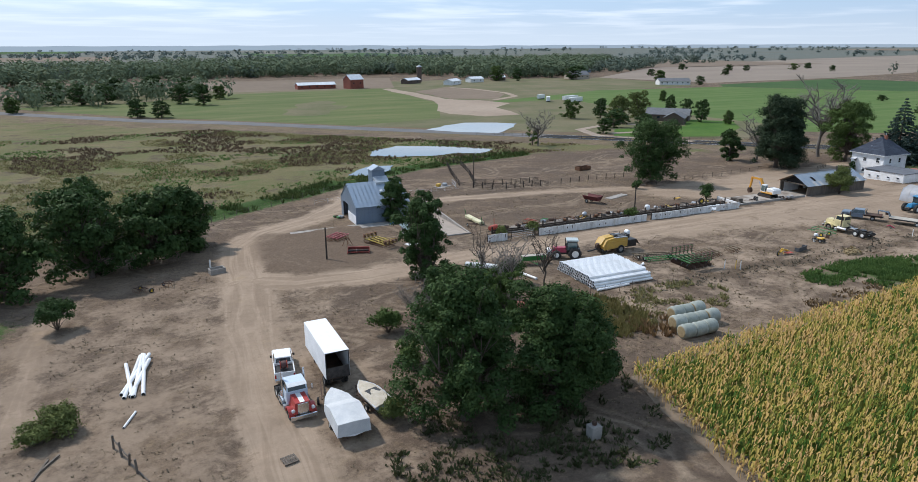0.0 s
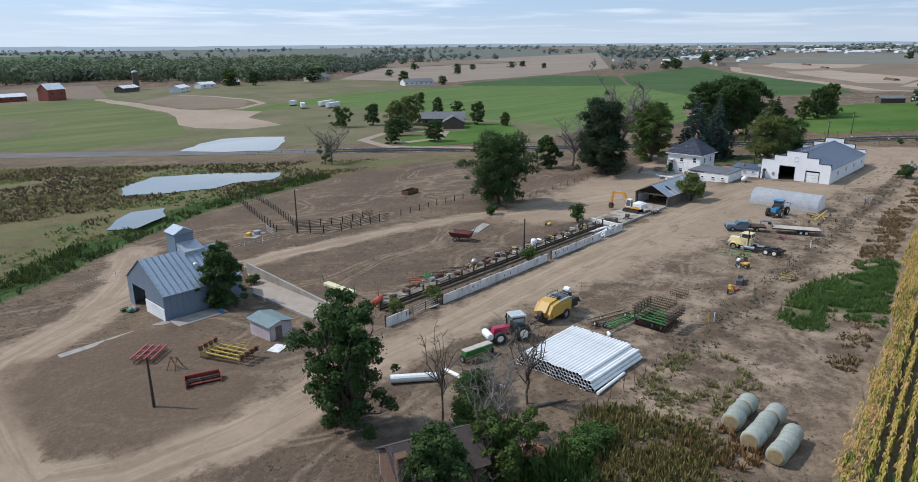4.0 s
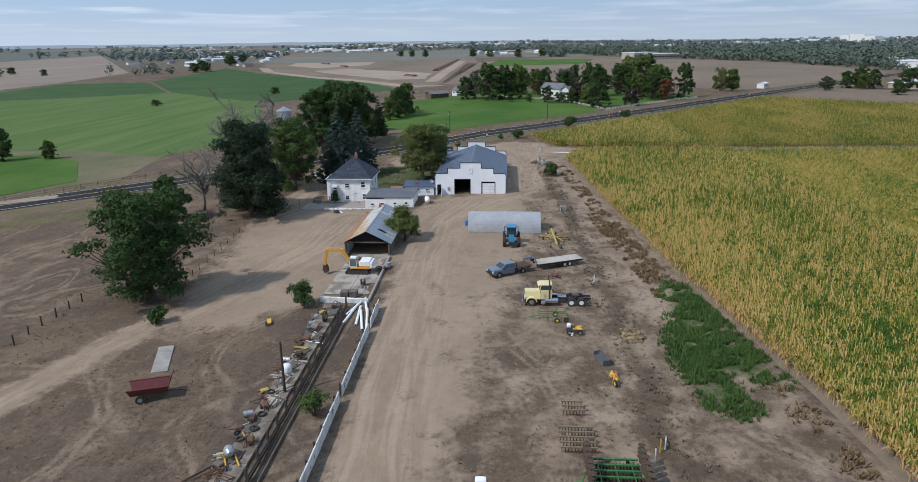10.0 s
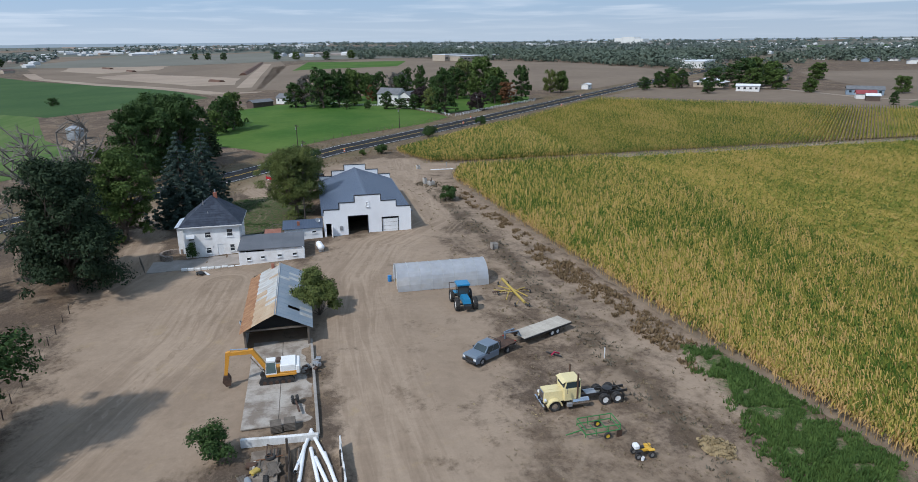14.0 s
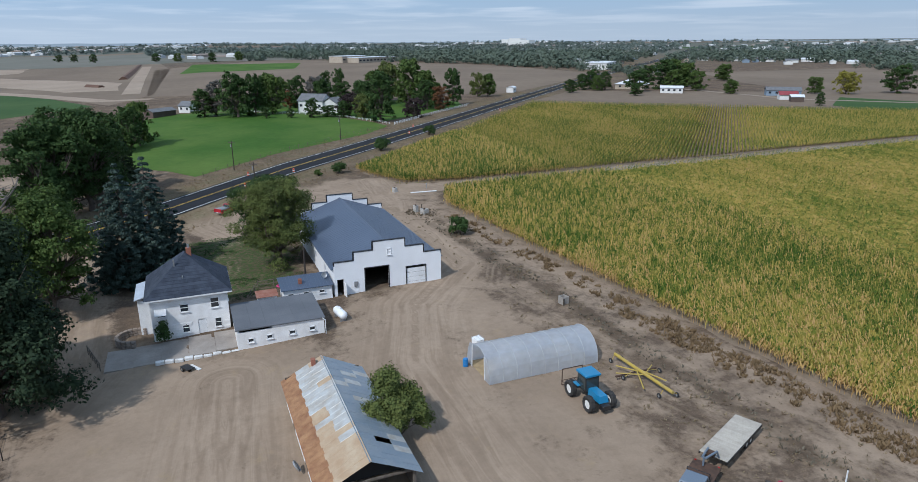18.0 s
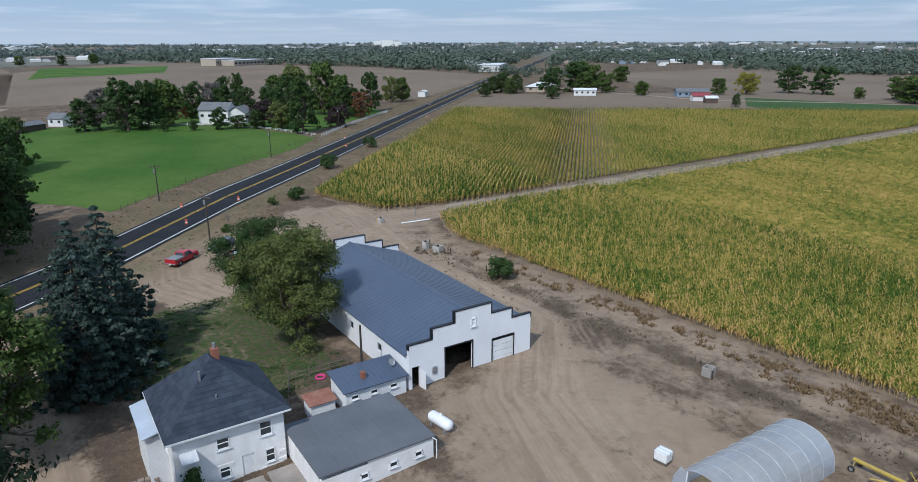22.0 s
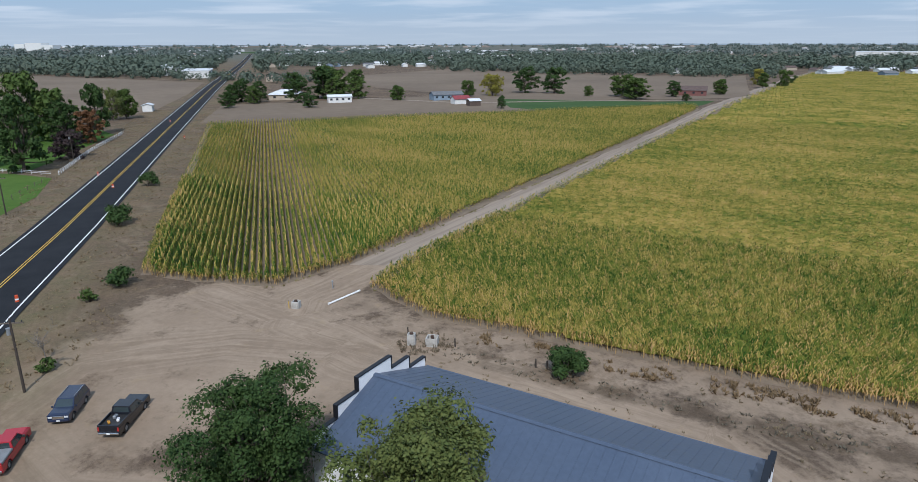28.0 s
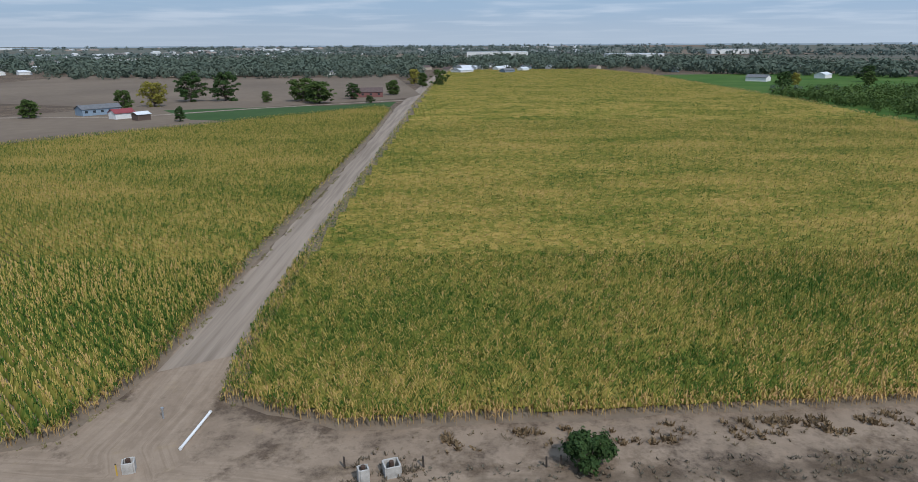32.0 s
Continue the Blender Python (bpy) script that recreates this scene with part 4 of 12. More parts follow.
drape("hay_field", wobble([(178, 402), (338, 480), (468, 470), (560, 352), (545, 292), (440, 232), (340, 196), (300, 172), (262, 170), (236, 194), (252, 226), (262, 300), (262, 412)], 1.5, 40, 8), 0.05, GREEN_HAY, "wide mown green hay field", "field")
drape("green_field", [(492, 498), (686, 524), (708, 448), (562, 354), (470, 471)], 0.07, ALFALFA, "dark green alfalfa field", "field")
drape("stubble_field", [(469, 662), (505, 524), (700, 540), (930, 592), (1980, 1266), (1427, 1168), (834, 982)], 0.05, STUBBLE, "wide tan stubble field", "field")
drape("green_field", [(440, 228), (520, 158), (600, 190), (696, 240), (868, 379), (1062, 510), (720, 450), (562, 350)], 0.06, ALFALFA, "dark green crop field behind the farm", "field")
drape("stubble_field", [(520, 150), (590, 128), (1040, 120), (2300, 200), (2030, 715), (1220, 508), (870, 370), (700, 236)], 0.05, BROWN_FIELD, "wide graded brown earth of a building site", "field")
HAUL = [(1066, 453), (924, 395), (800, 313), (659, 215), (556, 156), (549, 128)]
BERM = [(820, 161), (1232, 163)]
drape("graded_earth", wobble([(942, 340), (1004, 303), (761, 158), (656, 154), (666, 191), (744, 232)], 4, 40), 0.10, PALE_DIRT, "pale graded earth pad", "dirt lot")
drape("graded_earth", wobble([(1134, 436), (1393, 484), (1314, 319), (1111, 300), (1031, 356)], 5, 50, 6), 0.10, PALE_DIRT, "pale graded earth pad", "dirt lot")
drape("dirt_track", offset_line(HAUL, 7) + offset_line(HAUL, -7)[::-1], 0.12, PALE_DIRT, "pale haul track across the site", "track")
drape("dirt_track", offset_line([(607, 143), (814, 147), (1164, 151)], 6) + offset_line([(607, 143), (814, 147), (1164, 151)], -6)[::-1], 0.13, PALE_DIRT, "pale haul track across the site", "track")
berm = thing("earth_berm", "long dark red-brown soil berm on the building site", "berm", (1026, 162), 0.3)
part("bank", Build().prism([(-5, -0.5), (5, -0.5), (1.6, 2.4), (-1.2, 2.6)], -200, 200, axis="x"), mat("red_brown_soil", (0.10, 0.055, 0.04), (0.14, 0.08, 0.055), rough=0.95, scale=0.05, fine=0.6), berm)
for x, y, l in ((720, 176, 24), (1080, 330, 26), (1200, 390, 40)):
    t = thing("soil_heap", "dark heap of dug soil on the graded earth", "soil heap", (x, y), 30, group="soil heaps")
    part("bank", Build().prism([(-4, -0.5), (4, -0.5), (1.2, 2.0), (-1.2, 1.8)], -l / 2, l / 2, axis="x"), MATS["red_brown_soil"], t)
drape("pasture", wobble([(280, 116), (303, 136), (408, 140), (442, 114), (424, 84), (392, 50), (356, 38), (341, 36), (322, 50), (293, 84), (268, 110)], 1.0, 25, 4), 0.05, GRASS_FIELD, "bright green fenced pasture", "pasture")
drape("garden_lawn", [(356, 34), (395, 50), (426, 84), (440, 108), (470, 70), (470, 20), (430, -30), (404, -22)], 0.04, GRASS_FIELD, "shaded lawn round a white house", "lawn")
drape("fallow_field", [(572, 132), (1040, 138), (1300, -60), (906, -262), (648, -262), (545, -165), (462, -78), (500, 10)], 0.05, BROWN_FIELD, "brown fallow field beside the road", "field")
drape("green_field", [(880, 110), (1150, 90), (1120, -60), (930, -20)], 0.08, GRASS_FIELD, "strip of green playing field", "field")
drape("fallow_field", [(620, -362), (652, -690), (362, -590), (274, -640), (226, -330), (232, -300), (353, -192), (410, -250), (474, -276)], 0.05, BROWN_FIELD, "brown fallow field behind small farms", "field")
drape("bare_lot", [(462, -122), (404, -60), (313, -157), (262, -190), (270, -240), (352, -230), (380, -240)], 0.06, BROWN_FIELD, "grey-brown bare lot behind the corn", "field")
drape("paddock", [(318, -180), (267, -166), (236, -236), (236, -270), (266, -246), (348, -222)], 0.09, ALFALFA, "short green paddock behind the corn", "paddock")
drape("gravel_lane", offset_line([(229, -282), (300, -232), (352, -192), (470, -190)], 2.2) + offset_line([(229, -282), (300, -232), (352, -192), (470, -190)], -2.2)[::-1], 0.13, LANE_DIRT, "pale gravel lane", "lane")
drape("nursery_ground", [(-4, -625), (13, -392), (30, -232), (20, -147), (-90, -160), (-320, -380), (-260, -640)], 0.05, GRASS_FIELD, "green ground of a tree nursery", "field")
drape("garden_lawn", [(160, 214), (196, 196), (228, 216), (248, 240), (238, 262), (214, 234), (180, 240)], 0.10, GRASS_FIELD, "watered lawn round a dark ranch house", "lawn")
drape("gravel_drive", offset_line([(176, 188), (158, 222), (166, 246), (196, 262), (204, 238), (186, 224), (168, 226)], 2.4) + offset_line([(176, 188), (158, 222), (166, 246), (196, 262), (204, 238), (186, 224), (168, 226)], -2.4)[::-1], 0.14, LANE_DIRT, "curving gravel drive", "drive")
rngf = random.Random(41)
for k in range(34):
    a = rngf.uniform(0, 6.283)
    d = rngf.uniform(1500, 4300)
    x, y = 120 + math.cos(a) * d, math.sin(a) * d
    if 350 < x < 2400 and 100 < y < 1300 or -500 < x < 900 and 600 < y < 1300:
        continue
    w, l = rngf.uniform(150, 420), rngf.uniform(200, 600)
    drape("far_field", [(x - w, y - l), (x + w, y - l), (x + w, y + l), (x - w, y + l)], 0.25 + 0.02 * k, rngf.choice([BROWN_FIELD, BROWN_FIELD, BELT, ALFALFA, BELT, BELT]), "flat farm field far off on the plain", "field")


# ---- trees ----
def leaf_mesh(name, centres, radii, n, size, material, seed, squash=0.8, droop=0.0, shell=0.7):
    """Many small leaf sprays round a set of lobes."""
    rs = np.random.RandomState(seed)
    centres, radii = np.array(centres, float), np.array(radii, float)
    w = radii ** 2
    pick = rs.choice(len(centres), n, p=w / w.sum())
    d = rs.normal(size=(n, 3))
    d /= np.linalg.norm(d, axis=1)[:, None]
    d[:, 2] = np.where(d[:, 2] < -0.5, -d[:, 2], d[:, 2])
    bump = 1 + 0.26 * np.sin(4.1 * d[:, 0] + pick * 1.3) * np.sin(4.7 * d[:, 1] + pick * 2.1) + 0.16 * np.sin(7.3 * d[:, 2] + 5.1 * d[:, 0] + pick)
    r = radii[pick] * (shell + (1 - shell) * rs.rand(n) ** 0.6) * (1 + 0.15 * rs.normal(size=n)) * bump
    p = centres[pick] + d * r[:, None] * np.array([1, 1, squash])
    nrm = 1.3 * d + 0.6 * rs.normal(size=(n, 3)) + np.array([0, 0, 0.3])
    nrm /= np.linalg.norm(nrm, axis=1)[:, None]
    t1 = np.cross(nrm, rs.normal(size=(n, 3)))
    t1 /= np.linalg.norm(t1, axis=1)[:, None]
    t2 = np.cross(nrm, t1)
    s = size * (0.5 + 1.0 * rs.rand(n) ** 1.5)[:, None]
    t2 = t2 * 0.62
    sag = nrm * s * -0.22
    v = np.stack([p - t1 * s + sag, p - t2 * s, p + t1 * s + sag, p + t2 * s], 1).reshape(-1, 3)
    f = np.arange(n * 4, dtype=np.int32).reshape(-1, 4)
    me = bpy.data.meshes.new(name)
    me.vertices.add(n * 4)
    me.vertices.foreach_set("co", v.astype(np.float32).ravel())
    me.loops.add(n * 4)
    me.loops.foreach_set("vertex_index", f.ravel())
    me.polygons.add(n)
    me.polygons.foreach_set("loop_start", np.arange(0, n * 4, 4, dtype=np.int32))
    me.update(calc_edges=True)
    me.materials.append(material)
    return me


def limb(b, p, q, r0, r1, rng, n=6, steps=3, bow=0.12):
    pts = [Vector(p).lerp(Vector(q), i / steps) for i in range(steps + 1)]
    ln = (Vector(q) - Vector(p)).length
    for k in pts[1:-1]:
        k += Vector((rng.uniform(-1, 1), rng.uniform(-1, 1), rng.uniform(-0.3, 0.6))) * ln * bow
    for i in range(steps):
        b.tube(pts[i], pts[i + 1], r0 + (r1 - r0) * i / steps, r0 + (r1 - r0) * (i + 1) / steps, n=n, caps=False)
    return pts


def broadleaf(label, at, h, spread, leaf="mid", seed=1, n=5000, size=0.34, lobes=26, base=0.28, lean=(0, 0), name="tree", trunk_r=None, group="", z=None, squash=0.8, gap=1.0, trunks=1, cone=0.0):
    rng = random.Random(seed)
    ob = thing(name, label, "tree", at, rng.uniform(0, 360) if not any(lean) else 0, group=group, z=z)
    b = Build()
    r = trunk_r or 0.028 * h
    centres, radii = [], []
    for s in range(trunks):
        a0 = rng.uniform(0, 6.28)
        foot = Vector((math.cos(a0), math.sin(a0), 0)) * (0.35 * spread * (trunks > 1)) + Vector((0, 0, -0.25))
        head = Vector((lean[0] * h + foot.x * 1.5, lean[1] * h + foot.y * 1.5, h * (base + 0.12)))
        limb(b, foot, head, r * 1.25, r * 0.75, rng, n=8, bow=0.04)
        for i in range(max(4, lobes // trunks)):
            g = i / max(1, lobes // trunks - 1)
            zc = h * (base + (0.95 - base) * g ** 0.8)
            u = i * 2.399 + rng.uniform(-0.5, 0.5) + s
            wob = 1 + 0.27 * math.sin(2 * u + seed + 3 * g) + 0.25 * math.sin(3 * u + 7 * g + seed * 1.7)
            rad = (1 + 0.2 * cone - cone * g) * wob * spread * math.sqrt(max(0.06, 1 - ((g - 0.40) / 0.68) ** 2)) * rng.uniform(0.35, 0.92)
            c = Vector((head.x + math.cos(u) * rad, head.y + math.sin(u) * rad, zc + rng.uniform(-0.07, 0.07) * h))
            centres.append(c)
            radii.append(spread * rng.choice((0.11, 0.16, 0.21, 0.28)) * rng.uniform(0.9, 1.15) * gap)
            if i % 2 == 0:
                start = foot.lerp(head, rng.uniform(0.55, 1.0))
                pts = limb(b, start, c.lerp(start, 0.12), r * 0.42, r * 0.08, rng, n=5)
                for _ in range(2):
                    e = c + Vector((rng.uniform(-1, 1), rng.uniform(-1, 1), rng.uniform(-0.3, 1))) * spread * 0.3
                    limb(b, pts[2], e, r * 0.14, r * 0.03, rng, n=4, steps=2)
    part("trunk", b, BARK, ob)
    part("crown", leaf_mesh("crown", centres, radii, n, size, LEAF[leaf], seed, squash), None, ob)
    return ob


def conifer(label, at, h, spread, leaf="spruce", seed=1, n=7000, size=0.30, name="spruce_tree", base=0.06, z=None):
    """Whorls of drooping boughs, each hung with needle sprays."""
    rng = random.Random(seed)
    ob = thing(name, label, "tree", at, 0, z=z)
    b = Build()
    b.tube((0, 0, -0.2), (0, 0, h * 0.97), 0.022 * h, 0.02, n=8)
    centres, radii = [], []
    rows = int(h * 1.25)
    for i in range(rows):
        g = i / (rows - 1)
        zc = h * (base + (0.98 - base) * g)
        reach = spread * (1 - g) ** 0.85 * rng.uniform(0.85, 1.1) + 0.15
        k = max(3, int(9 * (1 - g) + 3))
        for j in range(k):
            a = j * 6.283 / k + i * 0.7 + rng.uniform(-0.25, 0.25)
            rr = reach * rng.uniform(0.7, 1.1)
            tip = Vector((math.cos(a) * rr, math.sin(a) * rr, zc - rr * 0.28))
            if i % 2 == 0:
                b.tube((0, 0, zc), tip, 0.05, 0.015, n=4, caps=False)
            for s in (0.45, 0.72, 0.98):
                centres.append(Vector((0, 0, zc)).lerp(tip, s))
                radii.append(max(0.2, (0.2 + 0.085 * spread) * (1.12 - 0.5 * s) * (0.5 + 0.6 * (1 - g))))
    part("trunk", b, BARK, ob)
    part("crown", leaf_mesh("crown", centres, radii, n, size, LEAF[leaf], seed, 0.55, shell=0.3), None, ob)
    return ob


def bare_tree(label, at, h, spread, seed=1, name="dead_tree", material=None, r=None, twigs=9, group=""):
    rng = random.Random(seed)
    ob = thing(name, label, "tree", at, 0, group=group)
    trunk, boughs = Build(), Build()
    r = r or 0.025 * h
    head = Vector((rng.uniform(-0.08, 0.08) * h, rng.uniform(-0.08, 0.08) * h, h * 0.42))
    limb(trunk, (0, 0, -0.2), head, r, r * 0.7, rng, n=7, bow=0.05)
    for i in range(twigs):
        a = i * 2.4 + rng.uniform(-0.4, 0.4)
        start = Vector((0, 0, 0)).lerp(head, rng.uniform(0.55, 1.0))
        end = Vector((math.cos(a) * spread * rng.uniform(0.5, 1), math.sin(a) * spread * rng.uniform(0.5, 1), h * rng.uniform(0.6, 1.0)))
        pts = limb(boughs, start, end, r * 0.6, r * 0.2, rng, n=5, steps=4)
        for p in pts[1:]:
            for _ in range(3):
                e = p + Vector((rng.uniform(-1, 1), rng.uniform(-1, 1), rng.uniform(-0.2, 1))) * spread * 0.33
                q = limb(boughs, p, e, r * 0.24, r * 0.1, rng, n=4, steps=2)
                for _ in range(2):
                    limb(boughs, q[1], q[1] + Vector((rng.uniform(-1, 1), rng.uniform(-1, 1), rng.uniform(-0.1, 1))) * spread * 0.2, r * 0.13, r * 0.06, rng, n=3, steps=1)
    part("trunk", trunk, material or DEADWOOD, ob)
    part("bough", boughs, material or DEADWOOD, ob)
    return ob


def bush(label, at, h, spread, leaf="dark", seed=1, n=900, size=0.2, name="bush", group=""):
    rng = random.Random(seed)
    ob = thing(name, label, "bush", at, rng.uniform(0, 360), group=group)
    b = Build()
    centres, radii = [], []
    for i in range(16):
        a = i * 2.4
        rr = spread * rng.uniform(0.1, 0.75)
        c = Vector((math.cos(a) * rr, math.sin(a) * rr, h * rng.uniform(0.25, 0.86 - 0.25 * rr / spread)))
        centres.append(c)
        radii.append(min(max(spread, 0.4 * h) * rng.uniform(0.2, 0.42), max(0.15, c.z)))
        limb(b, (rng.uniform(-0.1, 0.1), rng.uniform(-0.1, 0.1), -0.1), c, 0.05, 0.015, rng, n=4, steps=2)
    part("stem", b, BARK, ob)
    part("foliage", leaf_mesh("foliage", centres, radii, n, size, LEAF[leaf], seed, 0.9), None, ob)
    return ob


# ---- the farmyard: barn, house, low white buildings ----
def wall_with_holes(b, x0, x1, z0, top, holes, y, thick, axis="y"):
    """A wall plate in the plane of x (or y) and z, cut round rectangular openings. top: list of (x, z) steps or a number; holes: (x0, x1, z0, z1)."""
    xs2 = sorted({x0, x1, *[h[0] for h in holes], *[h[1] for h in holes], *([] if isinstance(top, (int, float)) else [p[0] for p in top])})
    for a, c in zip(xs2, xs2[1:]):
        mid = (a + c) / 2
        zt = top if isinstance(top, (int, float)) else [z for x, z in top if x <= mid][-1]
        z = z0
        for h in sorted([h for h in holes if h[0] <= mid <= h[1]], key=lambda h: h[2]):
            if h[2] > z:
                cell(b, a, c, z, h[2], y, thick, axis)
            z = h[3]
        if zt > z:
            cell(b, a, c, z, zt, y, thick, axis)


class Pieces:
    """Stands in for a mesh under construction: every block becomes a part of its own."""

    def __init__(self, name, material, parent):
        self.name, self.material, self.parent = name, material, parent

    def box(self, *a, **k):
        part(self.name, Build().box(*a, **k), self.material, self.parent)

    def prism(self, *a, **k):
        part(self.name, Build().prism(*a, **k), self.material, self.parent)


def cell(b, a, c, z0, z1, y, thick, axis):
    if axis == "y":
        b.box(((a + c) / 2, y, (z0 + z1) / 2), (c - a, thick, z1 - z0), ch=0)
    else:
        b.box((y, (a + c) / 2, (z0 + z1) / 2), (thick, c - a, z1 - z0), ch=0)


def window(parent, at, w, h, facing, sash=True, name="window"):
    """A sash window in a wall; facing: the way that it looks, in degrees from +x."""
    m = pose(at[0], at[1], at[2], 0, 0, facing)
    fr = Build()
    for dy in (-w / 2, w / 2):
        fr.box((0.02, dy, 0), (0.10, 0.09, h + 0.09), m=m, ch=0.01)
    for dz in (-h / 2, h / 2):
        fr.box((0.02, 0, dz), (0.10, w + 0.09, 0.09), m=m, ch=0.01)
    win = part(name, fr, WHITE_PAINT, parent)
    part("pane", Build().box((-0.03, 0, 0), (0.03, w, h), m=m, ch=0), GLASS, win)
    if sash:
        part("rail", Build().box((0.0, 0, 0.02), (0.06, w, 0.07), m=m, ch=0.005), WHITE_PAINT, win)
    part("sill", Build().box((0.06, 0, -h / 2 - 0.07), (0.2, w + 0.22, 0.07), m=m, ch=0.01), WHITE_PAINT, win)
    return win


# white barn with stepped parapets at both ends
BX0, BX1, BY0, BY1 = 167.5, 198.3, 79.5, 94.8
bz = 0.0
barn = thing("barn", "long white barn with stepped parapet ends and a slate-blue metal roof", "barn", (BX0, BY0), z=bz)
W = BY1 - BY0
# heights of the steps from the y = 0 side to the far side
STEP = [(0, 4.55), (2.55, 5.65), (5.25, 6.85), (9.95, 5.65), (12.65, 4.55)]
TOP = [4.6, 5.75, 6.95]
steps = [(0.0, 4.6), (2.6, 5.75), (5.3, 6.95), (9.9, 5.75), (12.6, 4.6)]
front = Pieces("front_wall", STUCCO, barn)
HOLES = [(2.3, 5.2, -1.0, 2.75), (7.7, 11.1, -1.0, 3.3), (14.05, 14.95, -1.0, 2.2)]
wall_with_holes(front, 0, W, -1.0, steps, HOLES, 0.15, 0.3, axis="x")
back = Build()
wall_with_holes(back, 0, W, -1.0, steps, [], BX1 - BX0 - 0.15, 0.3, axis="x")
part("back_wall", back, STUCCO, barn)
L = BX1 - BX0
for nm, y in (("side_wall", 0.15), ("side_wall", W - 0.15)):
    s = Build()
    wall_with_holes(s, 0.3, L - 0.3, -1.0, 3.55, [(6 + 7 * k, 7 + 7 * k, 1.5, 2.4) for k in range(4)], y, 0.3)
    w = part(nm, s, STUCCO, barn)
    for k in range(4):
        part("pane", Build().box((6.5 + 7 * k, y, 1.95), (0.98, 0.05, 0.88), ch=0), GLASS, w)
# parapet caps in black metal
for x in (0.15, L - 0.15):
    cap = Build()
    zs2 = [4.6, 5.75, 6.95, 5.75, 4.6]
    ed = [0.0, 2.6, 5.3, 9.9, 12.6, W]
    for i in range(5):
        cap.box((x, (ed[i] + ed[i + 1]) / 2, zs2[i] + 0.05), (0.42, ed[i + 1] - ed[i] + 0.1, 0.1), ch=0.01)
    for y, z0, z1 in ((2.6, 4.65, 5.8), (5.3, 5.8, 7.0), (9.9, 5.8, 7.0), (12.6, 4.65, 5.8)):
        cap.box((x, y, (z0 + z1) / 2), (0.40, 0.14, z1 - z0), ch=0.01)
    for y in (0.0, W):
        cap.box((x, y, 4.4), (0.40, 0.12, 0.5), ch=0.01)
    part("parapet_cap", cap, BLACK_TRIM, barn, "black metal parapet cap")
# roof: two slopes, one metal sheet after another, with a hipped far end
RIDGE, EAVE = 6.35, 3.62
sheets = 40
for side in (0, 1):
    for k in range(sheets):
        xa, xb = 0.32 + (L - 0.64) * k / sheets, 0.32 + (L - 0.64) * (k + 1) / sheets
        if side == 0:
            p = ((xa, -0.25, EAVE), (xb, -0.25, EAVE), (xb, W / 2, RIDGE), (xa, W / 2, RIDGE))
        else:
            p = ((xa, W / 2, RIDGE), (xb, W / 2, RIDGE), (xb, W + 0.25, EAVE), (xa, W + 0.25, EAVE))
        rb = Build().slab(*p, 0.05)
        e0, e1 = (p[0], p[3])
        rb.tube(Vector(e0) + Vector((0, 0, 0.01)), Vector(e1) + Vector((0, 0, 0.01)), 0.010, n=4)
        part("roof_sheet", rb, BLUE_ROOF, barn)
part("ridge_cap", Build().prism([(W / 2 - 0.3, RIDGE - 0.04), (W / 2, RIDGE + 0.09), (W / 2 + 0.3, RIDGE - 0.04)], 0.3, L - 0.3, axis="x"), BLUE_ROOF, barn)
for y0, y1 in ((-0.36, -0.24), (W + 0.24, W + 0.36)):
    part("gutter", Build().box((L / 2, (y0 + y1) / 2, EAVE - 0.04), (L - 0.6, 0.12, 0.12), ch=0.02), BLUE_ROOF, barn)
# openings in the front
inner = Build().box((4.0, W / 2, -0.2), (7.0, W - 0.7, 0.1), ch=0)
part("floor_slab", inner, CONCRETE, barn)
# added black sheet that stands for the unlit depth of the barn
part("inner_wall", Build().box((9.0, W / 2, 1.6), (0.1, W - 0.7, 3.8), ch=0), DARK, barn)
door = Build()
for k in range(5):
    door.box((0.12, 3.75, -0.55 + 0.68 * k), (0.06, 2.86, 0.64), ch=0.02)
part("roller_door", door, WHITE_PAINT, barn, "white sectional roller door")
trim = Pieces("door_trim", BLACK_TRIM, barn)
for y in (2.3, 5.2):
    trim.box((-0.02, y, 1.0), (0.06, 0.12, 3.6), ch=0.01)
trim.box((-0.02, 3.75, 2.8), (0.06, 3.0, 0.12), ch=0.01)
for y in (7.7, 11.1):
    trim.box((-0.02, y, 1.3), (0.06, 0.14, 4.1), ch=0.01)
trim.box((-0.02, 9.4, 3.36), (0.06, 3.55, 0.14), ch=0.01)
window(barn, (-0.01, 7.6, 5.35), 0.55, 0.85, 180)
leaf_door = Build().box((-0.45, 13.98, 0.75), (0.95, 0.06, 2.1), rz=8, ch=0.02)
part("side_door", leaf_door, WHITE_PAINT, barn, "open white side door")
part("meter_box", Build().box((-0.05, 12.4, 1.3), (0.2, 0.5, 0.75), ch=0.03), STEEL, barn)

